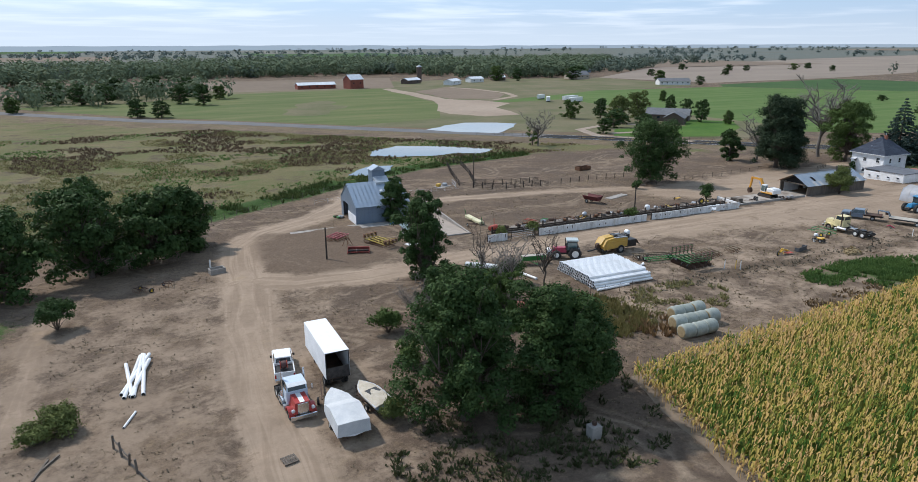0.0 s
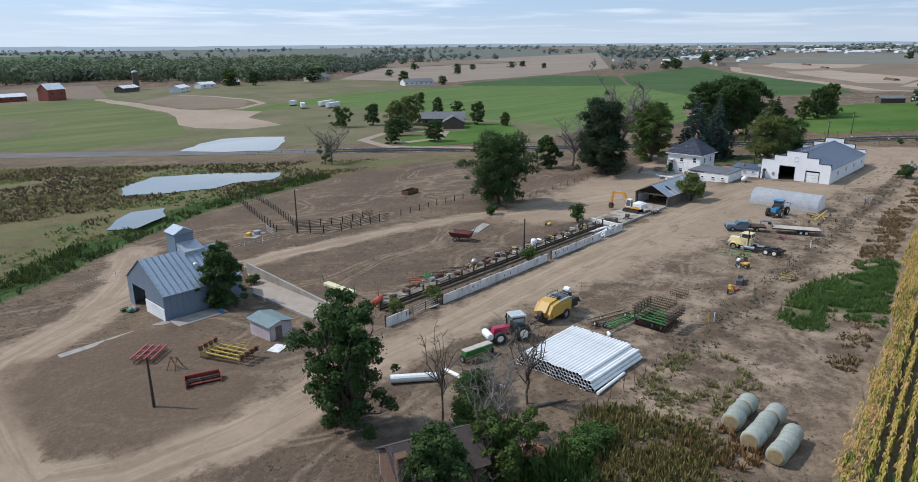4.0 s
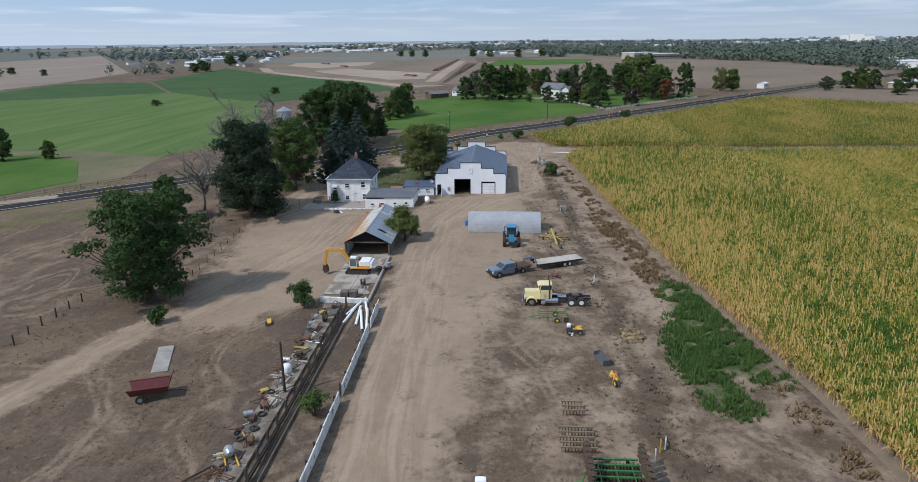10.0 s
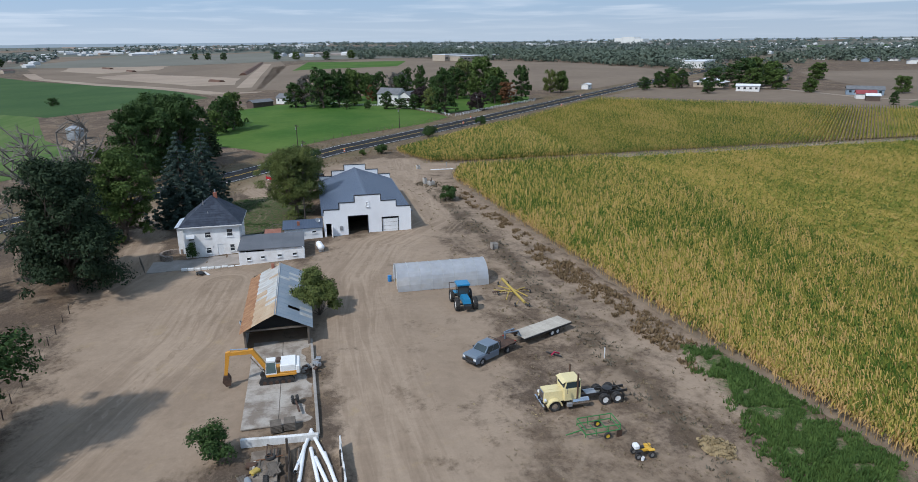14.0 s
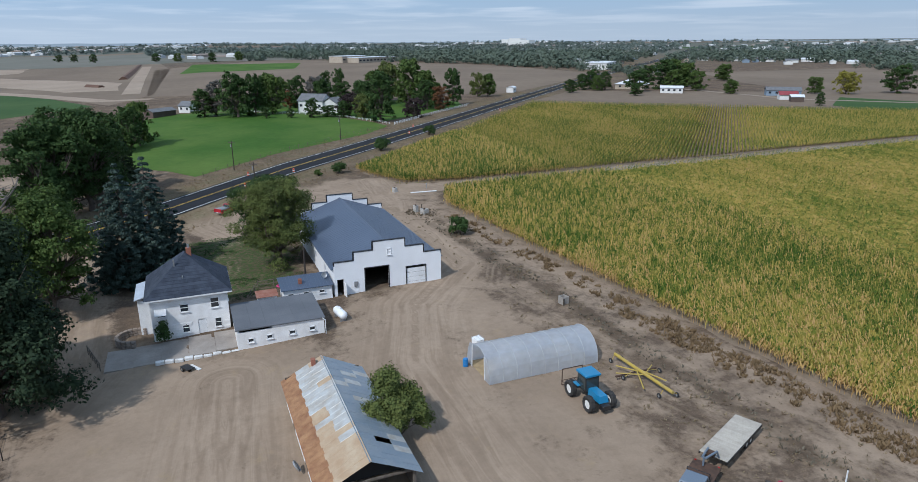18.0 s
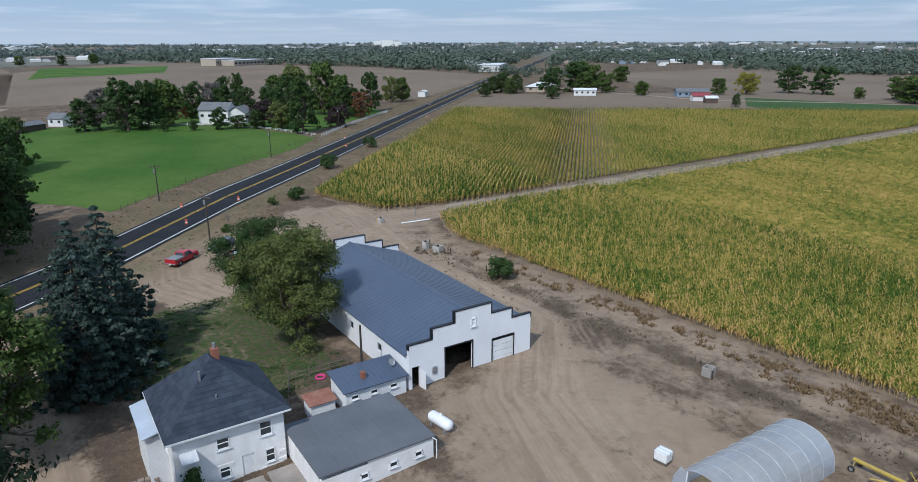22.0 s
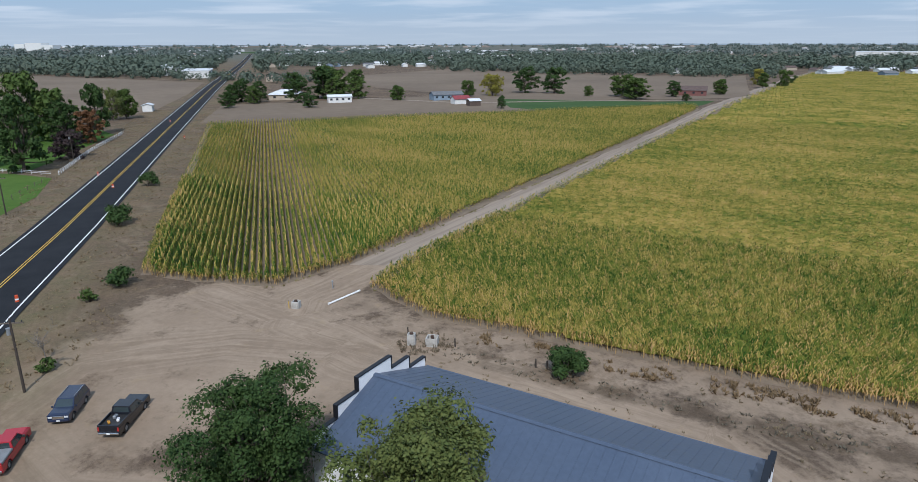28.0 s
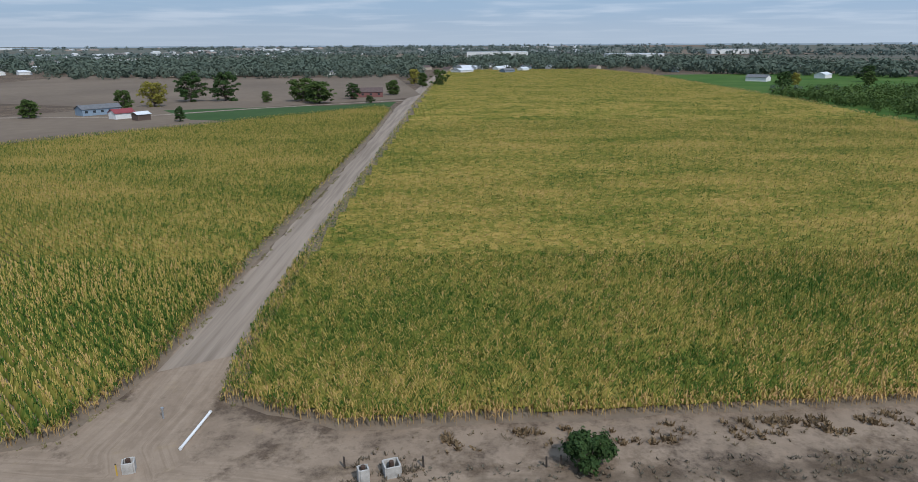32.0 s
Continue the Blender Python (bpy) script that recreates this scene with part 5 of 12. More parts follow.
# two-storey house with hipped shingle roof
HX0, HX1, HY0, HY1 = 164.0, 172.6, 108.6, 117.3
hz0 = -1.15
house = thing("house", "two-storey white block farmhouse with a dark hipped shingle roof", "house", (HX0, HY0), z=hz0)
HL, HW, HH = HX1 - HX0, HY1 - HY0, 5.4
WINS = [("x", 1.55, 3.95, 0.95, 1.25), ("x", 5.0, 3.75, 0.95, 0.95), ("x", 1.35, 1.35, 0.75, 1.15), ("x", 5.05, 1.2, 0.8, 1.15), ("x", 7.6, 3.3, 0.9, 0.7)]
fw = Pieces("front_wall", WHITE_BLOCK, house)
wall_with_holes(fw, 0, HW, -0.6, HH, [(y - w / 2, y + w / 2, z - h / 2, z + h / 2) for _, y, z, w, h in WINS] + [(2.7, 3.65, -0.6, 2.05)], 0.14, 0.28, axis="x")
bw = Build()
wall_with_holes(bw, 0, HW, -0.6, HH, [], HL - 0.14, 0.28, axis="x")
part("back_wall", bw, WHITE_BLOCK, house)
for y in (0.14, HW - 0.14):
    sw = Build()
    wins = [(2.0, 2.9, 3.2, 4.4), (5.5, 6.4, 3.2, 4.4)]
    wall_with_holes(sw, 0.28, HL - 0.28, -0.6, HH, wins, y, 0.28)
    part("side_wall", sw, WHITE_BLOCK, house)
    for a, c, z0, z1 in wins:
        window(house, ((a + c) / 2, y - 0.14 if y < 1 else y + 0.14, (z0 + z1) / 2), c - a, z1 - z0, -90 if y < 1 else 90)
for _, y, z, w, h in WINS:
    window(house, (0.02, y, z), w, h, 180)
# the belt course of rough blocks below
for k in range(6):
    for j in range(13):
        y = 0.33 + j * 0.665 + (0.33 if k % 2 else 0)
        if y > HW - 0.2 or any(abs(y - wy) < ww / 2 + 0.34 and abs(0.2 + 0.36 * k - wz) < wh / 2 + 0.2 for _, wy, wz, ww, wh in WINS) or abs(y - 3.17) < 0.85:
            continue
        part("block", Build().box((-0.02, y, -0.1 + 0.36 * k), (0.07, 0.63, 0.33), ch=0.03), WHITE_BLOCK, house)
part("door", Build().box((0.1, 3.17, 0.72), (0.06, 0.93, 2.6), ch=0.02), WHITE_PAINT, house, "white front door")
ov = 0.55
e, rz0, rz1 = HH - 0.05, HH - 0.05, HH + 3.9
a, b2, c2, d2 = (-ov, -ov, e), (HL + ov, -ov, e), (HL + ov, HW + ov, e), (-ov, HW + ov, e)
r0, r1 = (HL * 0.50, HW * 0.5, rz1), (HL * 0.62, HW * 0.5, rz1)
def course(name, lo_a, lo_b, hi_a, hi_b, parent, n=13):
    """Shingle courses up a slope, each a row of staggered pieces."""
    lo_a, lo_b, hi_a, hi_b = map(Vector, (lo_a, lo_b, hi_a, hi_b))
    for i in range(n):
        u0, u1 = i / n, (i + 1.08) / n
        u1 = min(u1, 1.0)
        p0, p1 = lo_a.lerp(hi_a, u0), lo_b.lerp(hi_b, u0)
        q0, q1 = lo_a.lerp(hi_a, u1), lo_b.lerp(hi_b, u1)
        nrm = (p1 - p0).cross(q0 - p0)
        if nrm.length < 1e-6:
            nrm = (lo_b - lo_a).cross(hi_a - lo_a)
        nrm = nrm.normalized() * 0.03
        m = max(1, int((p1 - p0).length / 1.6))
        for j in range(m):
            a0, a1 = j / m, (j + 0.97) / m
            part(name, Build().slab(p0.lerp(p1, a0) + nrm, p0.lerp(p1, a1) + nrm, q0.lerp(q1, a1) + nrm * 0.1, q0.lerp(q1, a0) + nrm * 0.1, 0.03), SHINGLE, parent)
under = Build()
under.add([a, b2, c2, d2, r0, r1], [(0, 1, 5, 4), (1, 2, 5), (2, 3, 4, 5), (3, 0, 4), (3, 2, 1, 0)])
roof = part("roof", under, SHINGLE, house)
course("shingle_course", a, b2, r0, r1, roof)
course("shingle_course", b2, c2, r1, r1, roof)
course("shingle_course", c2, d2, r1, r0, roof)
course("shingle_course", d2, a, r0, r0, roof)
fascia = Build()
for p, q in ((a, b2), (b2, c2), (c2, d2), (d2, a)):
    p, q = Vector(p), Vector(q)
    m2 = (p + q) / 2
    fascia.box((m2.x, m2.y, e - 0.1), (abs(q.x - p.x) + 0.06, abs(q.y - p.y) + 0.06, 0.16), ch=0.01)
part("fascia", fascia, WHITE_PAINT, house)
brick = mat("red_brick", (0.22, 0.075, 0.045), (0.30, 0.13, 0.09), rough=0.9, scale=4, obj=0.4)
ch = part("chimney", Build().box((HL * 0.58, HW * 0.44, HH + 3.7), (0.6, 0.6, 1.3), ch=0.02), brick, house)
part("flue", Build().tube((HL * 0.58, HW * 0.44, HH + 4.3), (HL * 0.58, HW * 0.44, HH + 4.8), 0.13, n=10), STEEL, ch)
part("vent_pipe", Build().tube((1.5, HW * 0.55, HH + 0.9), (1.5, HW * 0.55, HH + 1.9), 0.07, n=8), STEEL, house)
part("vent_pipe", Build().tube((2.9, 5.6, HH + 1.6), (2.9, 5.6, HH + 3.6), 0.09, n=8), STEEL, house)
awn = part("awning", Build().box((-0.5, 7.66, 3.66), (1.0, 1.3, 0.03), ry=-21.8, ch=0), WHITE_PAINT, house, "white striped metal awning")
for k in range(6):
    part("slat", Build().slab((-1.0, 7.03 + 0.22 * k, 3.55), (0.0, 7.03 + 0.22 * k, 3.95), (0.0, 7.19 + 0.22 * k, 3.95), (-1.0, 7.19 + 0.22 * k, 3.55), 0.03), WHITE_PAINT, awn)
# enclosed porch with a white lean-to roof on the far side
porch = Build()
porch.box((5.6, HW + 0.75, 1.9), (5.6, 1.5, 5.0), ch=0.02)
part("porch", porch, WHITE_PAINT, house)
part("porch_roof", Build().slab((2.5, HW + 0.1, 5.0), (8.7, HW + 0.1, 5.0), (8.7, HW + 1.8, 4.6), (2.5, HW + 1.8, 4.6), 0.1), mat("white_metal_roof", (0.62, 0.68, 0.76), (0.52, 0.57, 0.64), rough=0.4, metal=0.3, scale=0.5), house)

# low flat-roofed annex
AX0, AX1, AY0, AY1 = 156.9, 164.9, 98.4, 108.3
annex = thing("annex", "low white block outbuilding with a flat grey roof", "outbuilding", (AX0, AY0), z=-0.75)
AL, AW = AX1 - AX0, AY1 - AY0
aw = Pieces("front_wall", WHITE_BLOCK, annex)
wins = [(1.1, 1.75, 1.05, 1.5), (3.4, 4.1, 0.95, 1.4), (6.0, 6.65, 0.85, 1.3), (8.1, 8.75, 0.75, 1.2)]
wall_with_holes(aw, 0, AW, -0.8, [(0, 2.35), (6.0, 2.05)], wins, 0.12, 0.24, axis="x")
for a0, c0, z0, z1 in wins:
    window(annex, (0.0, (a0 + c0) / 2, (z0 + z1) / 2), c0 - a0, z1 - z0, 180, sash=False)
for y in (0.12, AW - 0.12):
    q = Build()
    wall_with_holes(q, 0.24, AL, -0.8, 2.3, [], y, 0.24)
    part("side_wall", q, WHITE_BLOCK, annex)
q = Build()
wall_with_holes(q, 0.24, AW - 0.24, -0.8, 2.3, [], AL - 0.12, 0.24, axis="x")
part("back_wall", q, WHITE_BLOCK, annex)
part("roof", Build().slab((-0.15, -0.15, 2.5), (AL + 0.2, -0.15, 2.62), (AL + 0.2, AW + 0.15, 2.62), (-0.15, AW + 0.15, 2.5), 0.14), GREY_ROOF, annex)
for k in range(5):
    part("roof_seam", Build().tube((-0.14, 1.6 + 1.65 * k, 2.5), (AL + 0.18, 1.6 + 1.65 * k, 2.62), 0.02, n=4), GREY_ROOF, annex)
part("downpipe", Build().path([(-0.2, 0.2, 2.45), (-0.35, -0.1, 2.2), (-0.35, -0.1, 0.2)], 0.05), WHITE_PAINT, annex)

# small white outbuilding between annex and barn
SX, SY = 167.4, 95.2
outb = thing("outbuilding", "small white outbuilding with a dark metal roof and brick chimney", "outbuilding", (SX, SY), z=-0.5)
sl, sw2 = 3.6, 6.4
q = Pieces("long_wall", WHITE_PAINT, outb)
wins = [(1.0, 1.75, 1.3, 1.7), (3.1, 3.85, 1.3, 1.7), (5.1, 5.85, 1.3, 1.7)]
wall_with_holes(q, 0, sw2, -0.6, 2.2, wins, 0.1, 0.2, axis="x")
wall_with_holes(q, 0, sw2, -0.6, 2.6, [], sl - 0.1, 0.2, axis="x")
q = Pieces("end_wall", WHITE_PAINT, outb)
q.prism([(0.2, -0.6), (sl - 0.2, -0.6), (sl - 0.2, 2.6), (0.2, 2.2)], 0, 0.2)
q.prism([(0.2, -0.6), (sl - 0.2, -0.6), (sl - 0.2, 2.6), (0.2, 2.2)], sw2 - 0.2, sw2)
for a0, c0, z0, z1 in wins:
    window(outb, (0.0, (a0 + c0) / 2, (z0 + z1) / 2), c0 - a0, z1 - z0, 180, sash=False)
part("roof", Build().slab((-0.3, -0.2, 2.3), (sl + 0.2, -0.2, 2.85), (sl + 0.2, sw2 + 0.3, 2.85), (-0.3, sw2 + 0.3, 2.3), 0.1), BLUE_ROOF, outb)
for k in range(14):
    part("roof_rib", Build().tube((-0.28, 0.1 + 0.46 * k, 2.31), (sl + 0.18, 0.1 + 0.46 * k, 2.86), 0.02, n=4), BLUE_ROOF, outb)
part("chimney", Build().box((1.3, 4.0, 2.75), (0.45, 0.45, 0.8), ch=0.02), brick, outb)


# ---- trees of the farm ----
broadleaf("tall bushy elm with a dense dark crown beside the boats", (20.9, 46.2), 13.0, 4.5, "dark", 2, 60000, 0.125, 130, base=0.08, name="elm_tree", group="big elms")
broadleaf("broad dark elm with foliage to the ground", (29.2, 44.8), 10.8, 4.4, "dark", 3, 60000, 0.125, 130, base=0.08, name="elm_tree", group="big elms")
broadleaf("dark elm at the back of the clump", (24.0, 53.5), 9.4, 3.8, "mid", 5, 36000, 0.135, 80, base=0.1, name="elm_tree", group="big elms")
broadleaf("lower elm at the field side of the clump", (32.5, 46.8), 7.4, 3.8, "dark", 15, 30000, 0.135, 70, base=0.1, name="elm_tree", group="big elms")
broadleaf("lone dark cottonwood on the pasture edge", (108.0, 128.3), 14.5, 6.8, "dark", 4, 48000, 0.17, 110, base=0.07, name="cottonwood_tree")
broadleaf("ragged half-dead elm beside the drive", (31.6, 80.5), 12.0, 3.3, "dark", 6, 40000, 0.13, 120, base=0.05, name="elm_tree", trunks=2)
conifer("tall blue spruce beside the house", (188.0, 121.0), 18, 7.6, "spruce", 7, 48000, 0.21)
conifer("darker blue spruce close beside its twin", (195.5, 117.8), 17.5, 7.0, "spruce", 8, 38000, 0.21)
broadleaf("yellow-green ash tree beside the barn", (184.6, 99.8), 13.0, 5.2, "light", 9, 62000, 0.118, 130, base=0.15, name="ash_tree")
broadleaf("dark green elm behind the barn", (199.0, 99.5), 11.0, 4.8, "dark", 10, 46000, 0.118, 100, base=0.15, name="elm_tree")
bush("yellow-green shrub grown against the old shed", (132.8, 96.6), 6.2, 3.1, "light", 12, 26000, 0.12, "shrub")
for k, (x, y, h, s) in enumerate([(-22, 100, 11.5, 6), (-12, 106, 12.5, 6.5), (-4, 110, 11, 5.5), (1, 117, 10.5, 5), (-14, 119, 12.5, 6)]):
    broadleaf("dark green elm in a dense clump", (x, y), h, s, "dark", 20 + k, 18000, 0.25, 70, base=0.07, name="elm_tree", group="elm clump")
broadleaf("dark cedar-like pine beside the gate", (152.6, 130.8), 17.8, 7.8, "pine", 31, 60000, 0.19, 120, base=0.07, name="pine_tree", cone=0.45)
broadleaf("dark pine crowding behind its neighbour", (160.5, 134.5), 12.5, 5.0, "pine", 36, 22000, 0.26, 70, base=0.08, name="pine_tree", cone=0.5)
broadleaf("sunlit green elm between the pine and the spruce", (179.0, 129.8), 16.5, 6.5, "mid", 32, 44000, 0.18, 110, base=0.08, name="elm_tree")
broadleaf("green poplar behind the pine", (152.0, 147.0), 9, 3.6, "dark", 38, 9000, 0.24, 40, base=0.1, name="poplar_tree")
for k, (x, y, h, s) in enumerate([(233.5, 137.5, 19.5, 6.8), (241.5, 131.5, 20.5, 7.4), (248.5, 138.0, 20, 7.2), (255.5, 131.0, 19, 6.6)]):
    broadleaf("towering dark elm across the road", (x, y), h, s, "dark", 70 + k, 20000, 0.3, 90, base=0.12, name="elm_tree", group="elms across the road")
conifer("dark pointed spruce behind the tall elms", (272.0, 126.5), 13, 4.0, "pine", 75, 9000, 0.3)
broadleaf("dense dark juniper beside the metal barn", (38.4, 117.6), 8.0, 2.9, "dark", 34, 32000, 0.13, 90, base=0.02, name="juniper_tree", cone=0.3)
broadleaf("dark tangled brush tree beside the ruined cottage", (27.5, 65.0), 6.8, 2.8, "dark", 91, 20000, 0.12, 60, base=0.04, name="elm_tree", trunks=2)
broadleaf("dark tangled brush tree against the ruined cottage", (33.5, 65.5), 5.6, 2.4, "mid", 92, 16000, 0.12, 50, base=0.04, name="elm_tree", trunks=2)
bush("round dark shrub at the field edge", (188.1, 68.2), 3.2, 2.1, "dark", 35, 5000, 0.15, "shrub")


# ---- neighbours: houses, sheds and trees beyond the farm ----
ROOF_GREY = mat("grey_asphalt_roof", (0.16, 0.165, 0.175), (0.11, 0.115, 0.12), rough=0.9, scale=0.8)
ROOF_BROWN = mat("brown_roof", (0.12, 0.085, 0.075), (0.085, 0.06, 0.055), rough=0.9, scale=0.8)
ROOF_WHITE = mat("pale_metal_roof", (0.66, 0.68, 0.70), (0.52, 0.54, 0.56), rough=0.5, scale=0.4)
ROOF_RED = mat("red_metal_roof", (0.26, 0.05, 0.055), (0.19, 0.04, 0.045), rough=0.55, scale=0.4)
WALL_TAN = mat("tan_siding", (0.42, 0.36, 0.29), (0.34, 0.29, 0.23), rough=0.85, scale=0.5)
WALL_BROWN = mat("brown_siding", (0.11, 0.08, 0.065), (0.085, 0.06, 0.05), rough=0.85, scale=0.5)
WALL_RED = mat("red_barn_siding", (0.24, 0.075, 0.05), (0.17, 0.05, 0.035), rough=0.85, scale=0.5)
WALL_PALE = mat("pale_siding", (0.68, 0.68, 0.66), (0.58, 0.58, 0.57), rough=0.85, scale=0.5)
WALL_BLUE = mat("blue_grey_siding", (0.22, 0.29, 0.36), (0.17, 0.22, 0.28), rough=0.85, scale=0.5)


def gable_house(label, at, l, w, h, rise, wall, roof, rz=0.0, name="house", wins=3, over=0.4, open_end=False, group="", category="house"):
    """A plain pitched-roof building along its own x."""
    ob = thing(name, label, category, at, rz, group=group)
    b = Build()
    t = 0.2
    b.box((0, -w / 2 + t / 2, h / 2 - 0.2), (l, t, h + 0.4), ch=0)
    b.box((0, w / 2 - t / 2, h / 2 - 0.2), (l, t, h + 0.4), ch=0)
    gable = [(-w / 2 + t, -0.4), (w / 2 - t, -0.4), (w / 2 - t, h), (0, h + rise * (1 - 2 * t / w)), (-w / 2 + t, h)]
    b.prism(gable, l / 2 - t, l / 2, axis="x")
    if not open_end:
        b.prism(gable, -l / 2, -l / 2 + t, axis="x")
    part("wall", b, wall, ob)
    k = (w / 2 + over) / (w / 2)
    for s in (-1, 1):
        e = Vector((0, s * (w / 2 + over), h + rise * (1 - k)))
        p = [(-l / 2 - over, 0, h + rise + 0.1), (l / 2 + over, 0, h + rise + 0.1), (l / 2 + over, e.y, e.z + 0.1), (-l / 2 - over, e.y, e.z + 0.1)]
        part("roof_slope", Build().slab(*(p if s < 0 else p[::-1]), 0.12), roof, ob)
    for i in range(wins):
        x = -l / 2 + l * (i + 0.5) / wins
        for s in (-1, 1):
            part("window", Build().box((x, s * (w / 2 + 0.01), h * 0.6), (min(1.3, l / wins * 0.5), 0.06, min(1.1, h * 0.4)), ch=0), GLASS, ob)
    return ob


def hip_house(label, at, l, w, h, rise, wall, roof, rz=0.0, name="house", over=0.6, wins=3):
    ob = thing(name, label, "house", at, rz)
    part("wall", Build().box((0, 0, h / 2 - 0.2), (l, w, h + 0.4), ch=0), wall, ob)
    lo, wo = l / 2 + over, w / 2 + over
    r = max(0.1, (l - w) / 2)
    vs = [(-lo, -wo, h), (lo, -wo, h), (lo, wo, h), (-lo, wo, h), (-r, 0, h + rise), (r, 0, h + rise), (-lo, -wo, h - 0.2), (lo, -wo, h - 0.2), (lo, wo, h - 0.2), (-lo, wo, h - 0.2)]
    part("roof", Build().add(vs, [(0, 1, 5, 4), (1, 2, 5), (2, 3, 4, 5), (3, 0, 4), (9, 8, 7, 6), (0, 6, 7, 1), (1, 7, 8, 2), (2, 8, 9, 3), (3, 9, 6, 0)]), roof, ob)
    for i in range(wins):
        x = -l / 2 + l * (i + 0.5) / wins
        for s in (-1, 1):
            part("window", Build().box((x, s * (w / 2 + 0.01), h * 0.55), (1.4, 0.06, 1.1), ch=0), GLASS, ob)
    return ob


gable_house("dark brown ranch house with a low grey roof on a lawn", (228, 262), 20, 10, 3.2, 2.6, WALL_BROWN, ROOF_GREY, -48, wins=5)
gable_house("dark brown garage wing with a grey roof", (219, 247), 10, 9, 3.0, 2.4, WALL_BROWN, ROOF_GREY, 42, name="garage", wins=2, category="garage")
gable_house("white two-storey house with grey gabled roof among trees", (410, 52), 13, 9, 5.6, 2.8, WALL_PALE, ROOF_GREY, 50, wins=4)
gable_house("white house wing with grey roof", (405, 44), 9, 8, 4.2, 2.6, WALL_PALE, ROOF_GREY, -40, wins=2)
gable_house("low brown open shed at the pasture edge", (436, 121), 13, 6, 2.6, 1.2, WALL_BROWN, ROOF_GREY, -50, name="shed", wins=0, category="shed")
gable_house("small white cottage beside the pasture", (447, 108), 8, 6, 3.2, 2.0, WALL_PALE, ROOF_GREY, 40, wins=2)
gable_house("small white shed beside the road", (470, -83), 6.5, 4.5, 3.0, 0.7, WALL_PALE, ROOF_WHITE, -43, name="shed", wins=1, category="shed")
hip_house("tan bungalow with a broad pale hipped roof", (458, -166), 19, 13, 3.2, 2.6, WALL_TAN, ROOF_WHITE, 40)
gable_house("long white mobile home", (416, -164), 13, 5, 3.2, 1.0, WALL_PALE, ROOF_WHITE, 50, name="mobile_home", wins=4)
gable_house("blue-grey ranch house with a low roof", (372, -206), 18, 8, 3.0, 1.6, WALL_BLUE, ROOF_GREY, 52, wins=5)
gable_house("small red-roofed open hay shed", (352, -188), 9, 6, 2.6, 1.6, WALL_PALE, ROOF_RED, 55, name="shed", wins=0, open_end=True, category="shed")
gable_house("small open pole shed with a rusty roof", (340, -181), 6, 5, 2.6, 1.0, WALL_BROWN, ROOF_WHITE, 55, name="shed", wins=0, open_end=True, category="shed")
gable_house("brown brick ranch house with a chimney", (259, -312), 20, 10, 3.2, 2.4, mat("brown_brick", (0.19, 0.085, 0.075), (0.15, 0.065, 0.06), rough=0.9, scale=1), ROOF_BROWN, 10, wins=4)
gable_house("tall red barn with a pale roof", (160, 596), 14, 11, 8, 4, WALL_RED, ROOF_WHITE, 20, name="barn", wins=2, category="barn")
gable_house("long low shed with a white and red roof", (128, 606), 34, 10, 3.5, 2, WALL_RED, ROOF_WHITE, 5, name="shed", wins=5, category="shed")
gable_house("white house with a tan roof before the woods", (431, 650), 24, 14, 4.5, 4, WALL_TAN, ROOF_GREY, 0, wins=4)
gable_house("long low pale house behind the hay field", (452, 517), 30, 11, 3.5, 2.5, WALL_PALE, ROOF_GREY, -20, wins=6)
for k, (x, y) in enumerate([(337, 660), (300, 640), (232, 645), (262, 610)]):
    gable_house("small far farm building with a pale roof", (x, y), 14 + 3 * k, 9, 3.5, 2, WALL_PALE if k % 2 else WALL_BROWN, ROOF_WHITE, 15 * k, name="farm_building", wins=2, category="building")
sil = thing("silo", "tall narrow brick silo", "silo", (251, 672))
part("shaft", Build().tube((0, 0, -0.2), (0, 0, 15), 2.6, n=14), WALL_BROWN, sil)
part("cap", Build().lathe([(2.8, 15.0), (2.2, 16.0), (0.3, 16.8)], 14), STEEL, sil)
for x, y, l, rz in ((249, 420, 7, 30), (262, 402, 15, 20), (257, 388, 13, 20), (243, 400, 9, 60)):
    tr = thing("site_trailer", "white box trailer standing on the dirt lot", "trailer", (x, y), rz, group="feedlot trailers")
    part("box", Build().box((0, 0, 2.0), (l, 2.5, 2.7), ch=0.06), WALL_PALE, tr)
    for dx in (-l * 0.3, -l * 0.2, l * 0.3):
        part("wheel", Build().lathe([(0.2, -1.2), (0.5, -1.2), (0.5, 1.2), (0.2, 1.2)], 12, "y", pose(dx, 0, 0.5)), RUBBER, tr)
school = thing("school", "long low tan school building with pale flat roofs", "school", (1095, -160), -55)
for k, (x, y, l, w, h) in enumerate(((0, 0, 90, 30, 7), (-30, 20, 50, 26, 9), (40, 12, 40, 22, 6))):
    s = part("block", Build().box((x, y, h / 2), (l, w, h), ch=0.1), WALL_TAN, school)
    part("roof_edge", Build().box((x, y, h + 0.3), (l + 1, w + 1, 0.6), ch=0.1), ROOF_WHITE, s)
    for j in range(int(l / 8)):
        part("window", Build().box((x - l / 2 + 4 + 8 * j, y - w / 2, h * 0.5), (5, 0.2, 2), ch=0), GLASS, s)
tower = thing("hospital", "pale multi-storey hospital block on the skyline", "building", (2900, -1330), 20)
